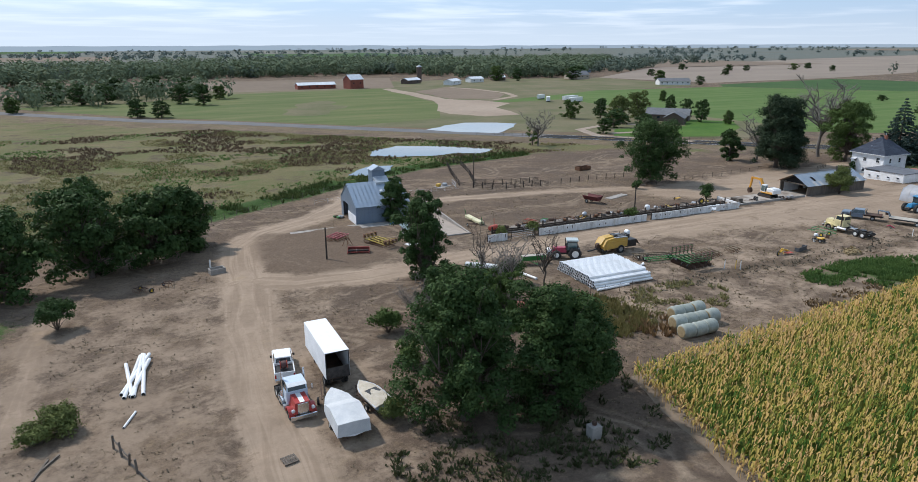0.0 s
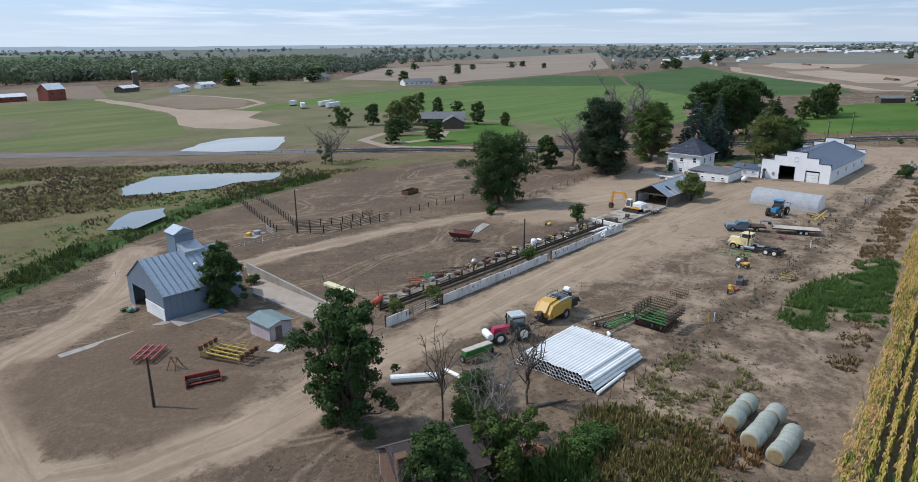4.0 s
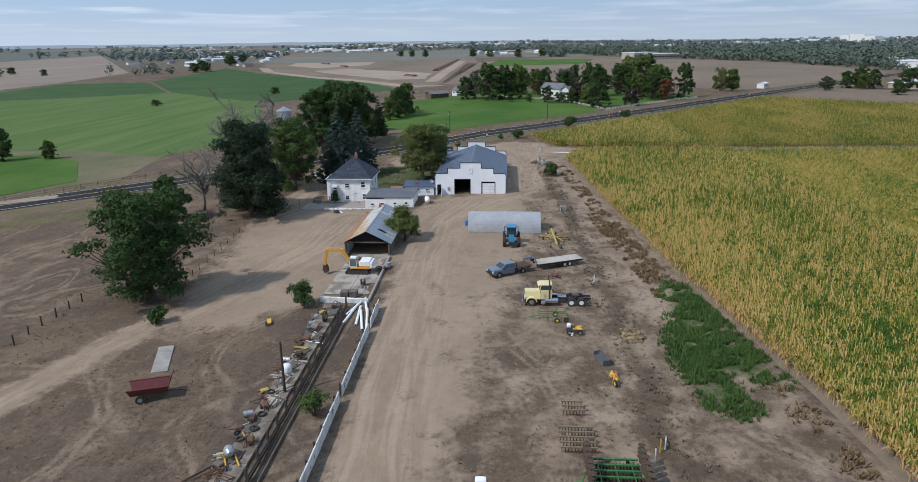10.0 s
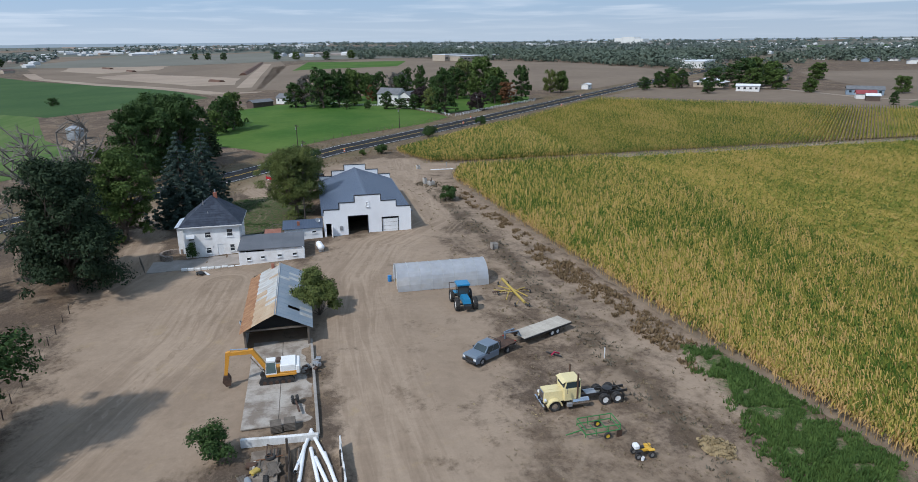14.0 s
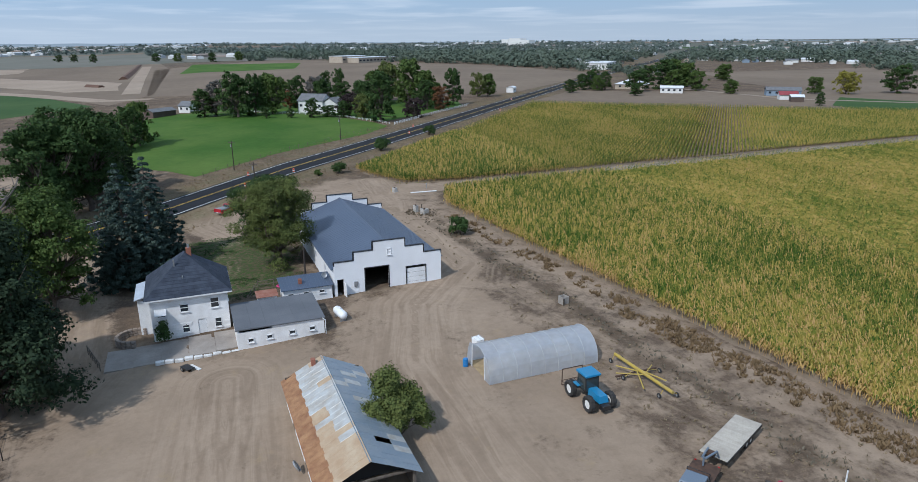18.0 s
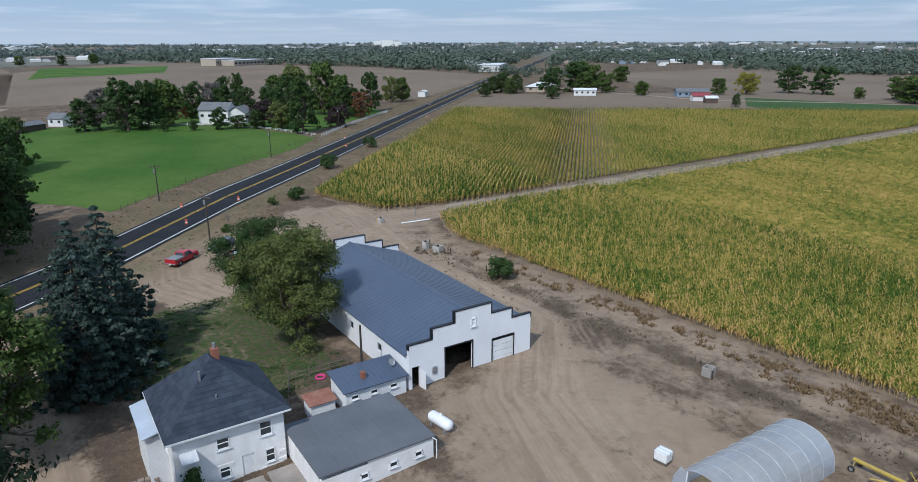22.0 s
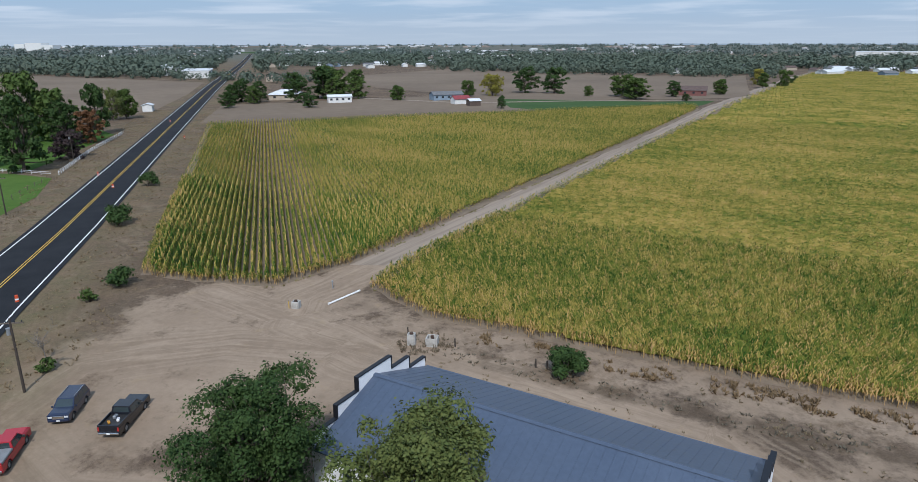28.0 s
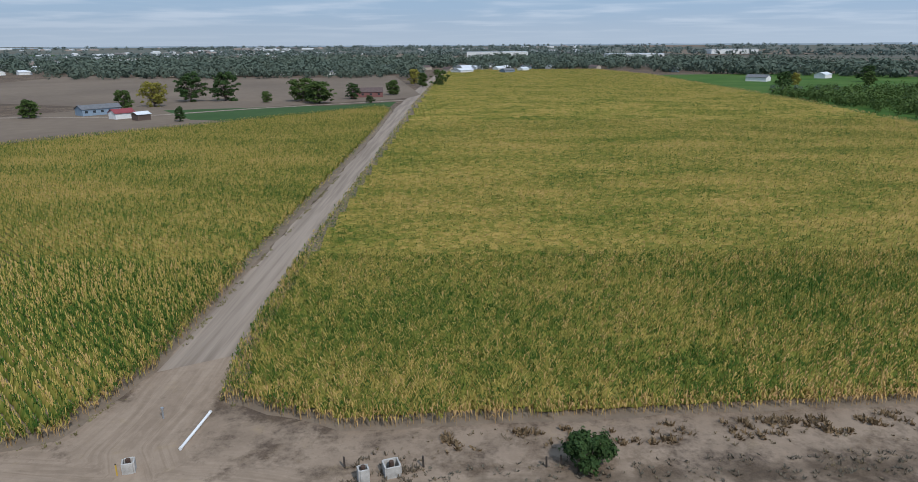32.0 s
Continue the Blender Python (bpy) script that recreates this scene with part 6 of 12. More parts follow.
for x, l, h in ((0, 70, 30), (-60, 50, 22), (60, 45, 26)):
    s = part("block", Build().box((x, 0, h / 2), (l, 40, h), ch=0.2), WALL_PALE, tower)
    for f in range(int(h / 5)):
        part("window_band", Build().box((x, -20.1, 3 + 5 * f), (l * 0.9, 0.4, 1.8), ch=0), GLASS, s)
bin_ = thing("grain_bin", "grey corrugated grain bin with a conical roof", "grain bin", (338, 184))
part("shell", Build().lathe([(3.4, -0.2)] + [(3.4 + 0.05 * (i % 2), 0.3 * i) for i in range(15)], 24), STEEL, bin_)
part("roof", Build().lathe([(3.6, 4.2), (0.4, 5.9), (0.3, 6.1)], 24), STEEL, bin_)

# small houses of the town, each with its roof
rngh = random.Random(77)
ZONES = [  # box of x, box of y, how many
    (500, 640, -330, -250, 3), (830, 1300, -860, -350, 62), (740, 960, -1150, -640, 42), (330, 640, -860, -650, 30), (120, 330, -920, -690, 14), (20, 210, -850, -815, 9), (-330, -20, -980, -470, 16), (1080, 1500, 430, 760, 18), (520, 640, 690, 800, 6)]
OPEN_LAND = [[(520, 150), (1040, 118), (2300, 200), (2030, 715), (1220, 508), (700, 236)], [(469, 662), (505, 524), (930, 592), (1980, 1266), (834, 982)], [(572, 132), (1040, 138), (1300, -60), (906, -262), (648, -262), (462, -78)],
             [(620, -362), (652, -640), (362, -590), (274, -640), (230, -320)], [(440, 228), (600, 190), (1062, 510), (562, 350)]]
KINDS = ((WALL_PALE, ROOF_GREY, 14, 9, "white house with a grey roof in the town"), (WALL_TAN, ROOF_BROWN, 13, 9, "tan house with a brown roof in the town"), (WALL_PALE, ROOF_WHITE, 16, 9, "white building with a pale metal roof in the town"), (WALL_BLUE, ROOF_GREY, 12, 8, "blue-grey house with a grey roof in the town"))
protos = [None] * 4
for x0, x1, y0, y1, n in ZONES:
    for _ in range(n):
        x, y, k, sc = rngh.uniform(x0, x1), rngh.uniform(y0, y1), rngh.randrange(4), rngh.uniform(0.75, 1.35)
        rz = -43.6 + rngh.choice((0, 90)) + rngh.uniform(-6, 6)
        if abs((x - 232) * 0.688 + (y - 118) * 0.726) < 24 or any(inside(np.array([x]), np.array([y]), poly)[0] > 0 for poly in OPEN_LAND):
            continue
        if protos[k] is None:
            protos[k] = gable_house(KINDS[k][4], (x, y), KINDS[k][2], KINDS[k][3], 3.4, 2.0, KINDS[k][0], KINDS[k][1], rz, wins=0, group="town houses")
        else:
            copy_thing(protos[k], pose(x, y, ground_z(x, y), 0, 0, rz) @ Matrix.Diagonal((sc * rngh.uniform(0.8, 1.4), sc, 0.9 + 0.1 * sc, 1)))


def far_roofs(name, material, label, n, seed):
    """Buildings of the far town that nobody could count: walls under a low pitched roof."""
    rs = random.Random(seed)
    b = Build()
    while n:
        a, d = rs.uniform(-1.75, 0.55), 1250 * (4200 / 1250) ** rs.random()
        x, y = 200 + math.cos(a) * d, -60 + math.sin(a) * d
        if noise.noise(Vector((x * 0.0021, y * 0.0021, 7.7))) < (-0.1 if x > 900 else 0.12) or abs((x - 232) * 0.688 + (y - 118) * 0.726) < 30 or any(inside(np.array([x]), np.array([y]), poly)[0] > 0 for poly in OPEN_LAND):
            continue
        l, w, h = rs.choice((14, 16, 18, 30, 55)) * rs.uniform(0.8, 1.3), rs.uniform(9, 16), rs.uniform(3.2, 5.5)
        b.prism([(-w / 2, -0.5), (w / 2, -0.5), (w / 2, h), (0, h + w * 0.16), (-w / 2, h)], -l / 2, l / 2, m=pose(x, y, ground_z(x, y), 0, 0, rs.choice((-43, 47, 0, 90))), axis="x")
        n -= 1
    ob = part(name, Build.mesh(b, name, material, fix=False), None)
    return tagged(ob, label, "buildings", kind="stuff")


far_roofs("far_white_buildings", mat("far_white_walls", (0.62, 0.62, 0.61), (0.42, 0.43, 0.44), rough=0.8, scale=0.01, fine=0.2, island=0.8, space="World"), "white and pale grey buildings scattered over the far town", 420, 5)
far_roofs("far_brown_buildings", mat("far_brown_walls", (0.34, 0.27, 0.22), (0.17, 0.16, 0.16), rough=0.85, scale=0.01, fine=0.2, island=0.8, space="World"), "tan and brown buildings scattered over the far town", 260, 6)
for x, y, l, w, h, rz in ((740, -330, 60, 25, 7, -43), (820, -360, 80, 30, 8, -43), (900, -430, 70, 28, 8, -43), (2300, -700, 160, 60, 12, 0), (1900, -350, 120, 50, 10, 0), (2500, 100, 150, 60, 12, 0), (-150, -1300, 110, 50, 10, 0), (120, -1500, 140, 60, 12, 0), (-500, -1700, 120, 60, 12, 0)):
    wh = thing("warehouse", "long pale flat-roofed warehouse far off", "warehouse", (x, y), rz, group="far warehouses")
    part("wall", Build().box((0, 0, h / 2), (l, w, h), ch=0.1), WALL_PALE, wh)
    part("roof_edge", Build().box((0, 0, h + 0.3), (l + 1, w + 1, 0.6), ch=0.1), ROOF_WHITE, wh)
    for j in range(4):
        part("loading_door", Build().box((-l * 0.35 + j * l * 0.23, w / 2 + 0.1, h * 0.3), (5, 0.2, h * 0.5), ch=0), DARK, wh)

# trees that stand apart
TREES = [  # x, y, height, spread, look
    (193, 295, 9, 4.5, "mid"), (208, 290, 10, 4, "dark"), (199, 262, 12, 6.5, "light"), (221, 277, 13, 7, "light"), (250, 274, 9, 3.6, "dark"), (234, 246, 10, 3.8, "dark"), (179, 219, 8, 4.2, "dark"), (166, 229, 6, 3.4, "dark"), (236, 231, 6, 2.4, "mid"), (262, 300, 9, 3.5, "dark"), (184, 246, 8, 5, "dark"), (309, 362, 7, 3, "mid"),
    (-67, 538, 14, 9, "dark"), (-48, 519, 13, 8, "dark"), (-34, 522, 13, 7, "dark"), (-12, 413, 10, 6, "dark"), (0, 406, 9, 5.5, "dark"), (13, 493, 12, 6, "dark"), (26, 474, 13, 6, "dark"), (-29, 577, 15, 8, "dark"), (-4, 582, 16, 8, "dark"), (20, 560, 14, 7, "dark"), (40, 520, 9, 5, "mid"), (-80, 470, 9, 5, "mid"),
    (415, 102, 12, 5.9, "dark"), (414, 97, 16, 5.2, "grey"), (403, 88, 19, 7.6, "dark"), (406, 80, 18, 5.1, "dark"), (409, 72, 17, 6.5, "mid"), (435, 60, 8, 4.3, "russet"), (432, 57, 15, 5.6, "dark"), (451, 44, 14, 6.8, "grey"), (461, 37, 16, 4.4, "dark"), (470, 27, 17, 4.0, "dark"), (440, 32, 12, 5.2, "dark"), (383, 42, 10, 4.9, "plum"), (420, 27, 13, 5.6, "dark"), (396, 30, 14, 5.2, "dark"), (373, 37, 10, 5.3, "light"), (356, 35, 19, 6.1, "dark"), (448, 4, 20, 9.3, "light"), (414, 3, 22, 8.4, "mid"), (408, -3, 17, 7.0, "mid"), (396, 0, 14, 5.4, "dark"), (391, -5, 11, 4.7, "russet"), (409, -19, 18, 5.0, "dark"), (366, 17, 8, 4.7, "plum"), (448, -50, 13, 4.6, "light"), (449, -57, 12, 5.0, "mid"), (386, 58, 8, 3.6, "dark"), (386, 51, 5, 4.2, "dark"), (392, 77, 5, 2.2, "dark"), (388, 67, 4, 1.8, "dark"), (380, 45, 7, 3.4, "dark"), (425, 45, 14, 6, "dark"), (440, 72, 15, 6, "dark"), (425, 88, 14, 6, "mid"), (432, 12, 17, 7, "dark"), (470, 60, 13, 6, "mid"), (430, -12, 15, 6, "dark"), (478, 5, 14, 6, "mid"),
    (330, 128, 13, 4.6, "dark"), (338, 126, 14, 4.8, "mid"), (346, 130, 11, 4.2, "dark"), (355, 131, 12, 4.4, "dark"), (300, 138, 9, 4, "dark"), (286, 131, 8, 4, "mid"), (322, 131, 9, 3.8, "mid"), (372, 137, 8, 3.6, "dark"),
    (465, -132, 10, 4.5, "dark"), (457, -144, 11, 4.5, "dark"), (452, -135, 9, 4, "mid"), (446, -112, 8, 4, "dark"), (442, -180, 18, 9, "dark"), (452, -206, 15, 7, "mid"), (430, -176, 12, 6, "mid"), (372, -231, 9, 5, "mid"), (362, -244, 12, 7, "autumn"), (320, -174, 6, 2.4, "dark"), (357, -280, 16, 8, "dark"), (338, -284, 16, 8, "dark"), (395, -190, 8, 4.5, "mid"), (278, -262, 11, 9, "mid"), (292, -280, 12, 8, "mid"), (264, -292, 9, 5, "dark"), (244, -330, 9, 5, "mid"), (230, -420, 10, 5, "mid"), (217, -434, 12, 6, "mid"), (240, -470, 12, 6, "autumn"), (310, -270, 6, 3, "mid"), (250, -262, 4, 2.4, "dark"),
    (550, 669, 8, 5, "dark"), (447, 530, 12, 6, "mid"), (470, 500, 8, 5, "dark"), (711, 796, 9, 6, "dark"), (739, 733, 9, 6, "dark"), (760, 722, 8, 5, "dark"), (853, 722, 9, 6, "mid"), (910, 745, 9, 6, "dark"), (864, 668, 8, 5, "dark"), (640, 640, 8, 5, "dark"), (418, 640, 14, 8, "dark"), (445, 665, 13, 7, "dark"), (330, 650, 15, 7, "mid"), (350, 640, 13, 6, "dark"), (440, 300, 4, 3, "dark"), (520, 250, 5, 3.5, "dark"),
    (468, -141, 12, 6, "dark"), (436, -153, 13, 6.5, "dark"), (447, -190, 17, 8, "mid"), (424, -190, 11, 5.5, "mid"), (486, -200, 13, 7, "dark"), (490, -236, 13, 7, "dark"), (501, -284, 12, 7, "mid"), (410, -133, 7, 4, "dark"), (953, 494, 12, 9, "dark"), (930, 500, 12, 8, "dark"), (1000, 520, 14, 9, "dark"), (1168, 544, 15, 9, "dark"), (1200, 560, 17, 9, "mid"), (1317, 583, 14, 9, "dark"), (1590, 318, 13, 8, "dark"), (1569, 290, 14, 8, "dark"), (1473, 248, 14, 7, "dark"), (1368, 143, 14, 8, "dark"), (1317, 109, 13, 8, "mid"), (1258, 57, 14, 8, "dark"), (1305, 13, 14, 8, "mid"),
    (-20, -352, 12, 6, "dark"), (-141, -463, 13, 7, "dark"), (-60, -420, 9, 5, "autumn"), (-100, -390, 10, 5, "mid")]
look_count = {}
for x, y, h, s, lk in TREES:
    k = look_count.get(lk, 0)
    look_count[lk] = k + 1
    if k < 3:
        t = broadleaf("%s tree standing beyond the farm" % {"dark": "dark green broadleaf", "mid": "green broadleaf", "light": "yellow-green cottonwood", "russet": "russet autumn", "autumn": "golden autumn", "grey": "grey-leaved", "plum": "dark plum-leaved"}[lk], (x, y), h, s, lk, 200 + 7 * k + len(lk), 4200, 0.045 * s + 0.12, 60, base=0.06, name="tree", group="trees beyond the farm")

        MATS[lk, k] = (t, h, s)
    else:
        src, h0, s0 = MATS[lk, k % 3]
        copy_thing(src, pose(x, y, ground_z(x, y), 0, 0, 40 * k) @ Matrix.Diagonal((s / s0, s / s0, h / h0, 1)))
        


def woods(name, spots, leaf, label, per=46, seed=1):
    """Far trees that nobody could count: each a short trunk under an uneven clump of leaf sprays."""
    rs = np.random.RandomState(seed)
    sp = np.array(spots, float)
    n = len(sp)
    gz2 = np.array([ground_z(a, c) for a, c in sp[:, :2]])
    t = np.repeat(np.arange(n), per)
    d = rs.normal(size=(n * per, 3))
    d /= np.linalg.norm(d, axis=1)[:, None]
    rad = sp[t, 3] * (0.72 + 0.30 * rs.rand(n * per))
    lump = 1 + 0.3 * np.sin(3 * np.arctan2(d[:, 1], d[:, 0]) + t * 1.7) * np.cos(4 * d[:, 2] + t)
    p = np.stack([sp[t, 0] + d[:, 0] * rad * lump, sp[t, 1] + d[:, 1] * rad * lump, gz2[t] + sp[t, 2] * (0.55 + 0.43 * d[:, 2] * lump)], 1)
    nr = d + 0.32 * rs.normal(size=d.shape) + np.array([0, 0, 0.45])
    nr /= np.linalg.norm(nr, axis=1)[:, None]
    t1 = np.cross(nr, rs.normal(size=d.shape))
    t1 /= np.linalg.norm(t1, axis=1)[:, None]
    t2 = np.cross(nr, t1) * 0.7
    s = (sp[t, 3] * (1.25 + 0.9 * rs.rand(n * per)) / math.sqrt(per))[:, None]
    v = np.stack([p - t1 * s, p - t2 * s, p + t1 * s, p + t2 * s], 1).reshape(-1, 3)
    tv, tf = [], []
    for i in range(n):
        r = sp[i, 2] * 0.025
        k = len(tv) + len(v)
        for z in (-0.3, sp[i, 2] * 0.5):
            tv += [(sp[i, 0] + r * c, sp[i, 1] + r * e, gz2[i] + z) for c, e in ((1, 0), (0, 1), (-1, 0), (0, -1))]
        tf += [(k + j, k + (j + 1) % 4, k + 4 + (j + 1) % 4, k + 4 + j) for j in range(4)]
    v = np.concatenate([v, np.array(tv)])
    f = np.concatenate([np.arange(n * per * 4).reshape(-1, 4), np.array(tf)]).astype(np.int32)
    me = bpy.data.meshes.new(name)
    me.vertices.add(len(v))
    me.vertices.foreach_set("co", v.astype(np.float32).ravel())
    me.loops.add(f.size)
    me.loops.foreach_set("vertex_index", f.ravel())
    me.polygons.add(len(f))
    me.polygons.foreach_set("loop_start", np.arange(0, f.size, 4, dtype=np.int32))
    me.update(calc_edges=True)
    me.materials.append(leaf)
    return tagged(new(name, me), label, "trees", kind="stuff")


# leaf colours paled towards blue-grey: distance haze put into the base colour
HAZED_LEAF = mat("hazed_woods_leaves", (0.098, 0.132, 0.080), (0.145, 0.178, 0.104), rough=0.85, scale=0.02, fine=0.2, island=0.45, transl=0.2, spec=0.1, space="World")
HAZED_DARK = mat("hazed_garden_leaves", (0.084, 0.114, 0.090), (0.130, 0.156, 0.116), rough=0.85, scale=0.02, fine=0.2, island=0.45, transl=0.2, spec=0.1, space="World")
HAZED_BLUE = mat("hazed_plain_leaves", (0.110, 0.140, 0.128), (0.150, 0.178, 0.156), rough=0.85, scale=0.02, fine=0.2, island=0.45, transl=0.2, spec=0.1, space="World")
rngw = random.Random(9)


def in_poly(x, y, poly):
    return float(inside(np.array([x]), np.array([y]), poly)[0]) > 0


RIVER = [(-520, 700), (-137, 775), (75, 830), (298, 836), (330, 690), (463, 684), (600, 860), (900, 1220), (300, 1350), (-560, 1150)]
rsw = np.random.RandomState(9)
x, y = rsw.uniform(-560, 900, 9000), rsw.uniform(680, 1350, 9000)
k = (inside(x, y, RIVER) > 0) & (rsw.rand(9000) < np.exp(-np.maximum(0, y - 840 - 0.3 * x) / 260))
x, y = x[k][:1900], y[k][:1900]
spots = np.stack([x, y, rsw.uniform(12, 20, len(x)), rsw.uniform(6, 10, len(x))], 1)
woods("river_woods", spots, HAZED_LEAF, "long belt of cottonwood woods along the river", 70, 3)
n = 60000
a, d = rsw.uniform(0, 6.283, n), 620 * (4600 / 620) ** rsw.rand(n)
x, y = 200 + np.cos(a) * d, -60 + np.sin(a) * d
k = ~((x > -30) & (x < 250) & (y > -815) & (y < 60)) & ~((d < 900) & (y > 0)) & ~((x > 900) & (y > 0) & (y < 800) & (d < 1500)) & (np.abs((x - 232) * 0.688 + (y - 118) * 0.726) > 26)
k &= (y < 1150) | (rsw.rand(n) < 0.5)
for poly in OPEN_LAND:
    k &= inside(x, y, poly) < 0
x, y, d = x[k], y[k], d[k]
# streets and windbreaks: trees gather in bands along and across the land, and thin out on the farmed plain
v = np.array([noise.noise(Vector((p * 0.0026, q * 0.0026, 0.3))) + 0.5 * max(noise.noise(Vector((p * 0.004, q * 0.028, 2.3))), noise.noise(Vector((p * 0.028, q * 0.004, 5.3)))) for p, q in zip(x, y)])
town = np.clip(1.2 - np.hypot((x - 1500) / 1500, (y + 500) / 1300), 0, 0.45)
k = v > 0.17 + 0.08 * (d > 2200) - 0.85 * town
x, y, d = x[k][:12000], y[k][:12000], d[k][:12000]
spots = np.stack([x, y, rsw.uniform(8, 16, len(x)), rsw.uniform(4.5, 8, len(x)) * (1 + d / 9000)], 1)
woods("town_trees", spots[d < 1400], HAZED_DARK, "dark street and garden trees of the town", 40, 4)
woods("plain_trees", spots[d >= 1400], HAZED_BLUE, "scattered windbreaks over the distant plain in haze-paled colour", 18, 14)
spots = []
for k in range(2400):
    spots.append((rngw.uniform(-290, 16), rngw.uniform(-340, -155), rngw.uniform(4.5, 8.5), rngw.uniform(2.0, 3.4)))
spots = [s for s in spots if in_poly(s[0], s[1], [(12, -300), (15, -158), (-60, -165), (-280, -290), (-120, -335)]) and math.sin(s[0] * 0.45 + s[1] * 0.12) > -0.2][:800]
woods("nursery_trees", spots, LEAF["mid"], "dense rows of young nursery trees", 80, 5)
spots = [(px, py, rngw.uniform(12, 17), rngw.uniform(6, 9)) for px, py in ((rngw.uniform(-95, 50), rngw.uniform(490, 600)) for _ in range(46)) if py > 500 + 0.2 * px]
woods("grove_trees", spots, HAZED_LEAF, "dense dark grove beyond the hay field", 110, 7)
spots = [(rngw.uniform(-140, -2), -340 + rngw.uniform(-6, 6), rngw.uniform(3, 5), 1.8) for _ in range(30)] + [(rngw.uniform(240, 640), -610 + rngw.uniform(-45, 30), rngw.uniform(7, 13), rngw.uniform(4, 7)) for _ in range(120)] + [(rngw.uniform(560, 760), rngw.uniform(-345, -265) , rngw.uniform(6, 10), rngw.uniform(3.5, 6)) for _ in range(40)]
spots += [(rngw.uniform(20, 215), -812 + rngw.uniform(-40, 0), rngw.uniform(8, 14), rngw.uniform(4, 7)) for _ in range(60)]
woods("hedgerow_trees", spots, HAZED_DARK, "dark hedgerow and garden trees round distant houses", 60, 6)

# the low rim of the plain, far beyond everything: a backdrop glowing haze blue
rim = Build()
steps = 360
for k in range(steps + 1):
    a = k * 2 * math.pi / steps
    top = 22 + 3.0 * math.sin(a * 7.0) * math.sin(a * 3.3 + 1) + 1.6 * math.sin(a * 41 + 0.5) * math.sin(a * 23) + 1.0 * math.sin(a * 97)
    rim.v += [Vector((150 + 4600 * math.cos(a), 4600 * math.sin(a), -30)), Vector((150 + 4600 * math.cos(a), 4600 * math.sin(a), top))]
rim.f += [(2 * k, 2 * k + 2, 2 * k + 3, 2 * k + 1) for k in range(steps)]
RIM = bpy.data.materials.new("haze_glow_rim")
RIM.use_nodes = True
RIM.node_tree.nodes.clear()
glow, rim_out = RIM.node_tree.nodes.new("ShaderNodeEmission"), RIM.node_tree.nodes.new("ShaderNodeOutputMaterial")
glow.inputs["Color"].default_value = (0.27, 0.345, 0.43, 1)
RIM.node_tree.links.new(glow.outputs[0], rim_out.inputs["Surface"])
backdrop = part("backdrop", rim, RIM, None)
tagged(backdrop, "low backdrop glowing in haze blue as the rim of the plain", "horizon", kind="structure")


# ---- vehicles and machines ----
def paint(name, col, rough=0.35, dirt=(0.22, 0.18, 0.14), lo=0.55, hi=0.95):
    return mat(name, col, tuple(0.6 * a + 0.4 * b for a, b in zip(col, dirt)), rough=rough, scale=1.6, fine=10, lo=lo, hi=hi, spec=0.5)


RIM_WHITE = paint("white_rim", (0.72, 0.72, 0.70))
RIM_GREY = mat("grey_rim", (0.36, 0.37, 0.38), rough=0.45, metal=0.5)
RIM_YELLOW = paint("yellow_rim", (0.62, 0.42, 0.04))
CHROME = mat("chrome", (0.62, 0.63, 0.65), (0.52, 0.53, 0.55), rough=0.18, metal=0.95)
BLACK_PAINT = mat("black_paint", (0.016, 0.016, 0.018), (0.04, 0.037, 0.034), rough=0.45)
LAMP_CLEAR = mat("headlight_lens", (0.70, 0.72, 0.74), rough=0.15, spec=0.8)
LAMP_RED = mat("tail_lamp", (0.35, 0.02, 0.02), rough=0.2, spec=0.8)
AUTO_GLASS = glass_mat("vehicle_glass", (0.035, 0.05, 0.055), 0.05)
CAB_GLASS = glass_mat("cab_glass", (0.10, 0.15, 0.15), 0.05)
TYRES = {}


def wheel(parent, at, r, w, rim=None, name="wheel", axis="y"):
    """A tyre with lugs and a dished rim."""
    rim = rim or RIM_GREY
    key = (r, w, axis)
    if key not in TYRES:
        h = w / 2
        prof = [(r * 0.56, -h * 0.8), (r * 0.86, -h), (r * 0.97, -h * 0.8), (r, -h * 0.4), (r, h * 0.4), (r * 0.97, h * 0.8), (r * 0.86, h), (r * 0.56, h * 0.8)]
        b = Build().lathe(prof, 20, axis, close=True)
        if r > 0.55:
            for i in range(16):
                a = i * 22.5
                m = pose(0, 0, 0, 0, a, 0) if axis == "y" else pose(0, 0, 0, a, 0, 0)
                for s in (-1, 1):
                    c = (0, s * h * 0.45, r) if axis == "y" else (s * h * 0.45, 0, r)
                    b.box(c, (0.07, h * 0.85, 0.05) if axis == "y" else (h * 0.85, 0.07, 0.05), rz=25 * s, m=m, ch=0)
        TYRES[key] = b.mesh("tyre", RUBBER)
        q = Build().lathe([(r * 0.57, -h * 0.62), (r * 0.57, -h * 0.5), (r * 0.2, -h * 0.2), (r * 0.2, h * 0.2), (r * 0.57, h * 0.5), (r * 0.57, h * 0.62)], 16, axis)
        TYRES[key, "rim"] = q
    o = new(name, TYRES[key])
    o.parent = parent
    o.location = at
    k = (r, w, axis, rim.name)
    if k not in TYRES:
        TYRES[k] = TYRES[key, "rim"].mesh("rim", rim)
    part("rim", TYRES[k], None, o)
    return o


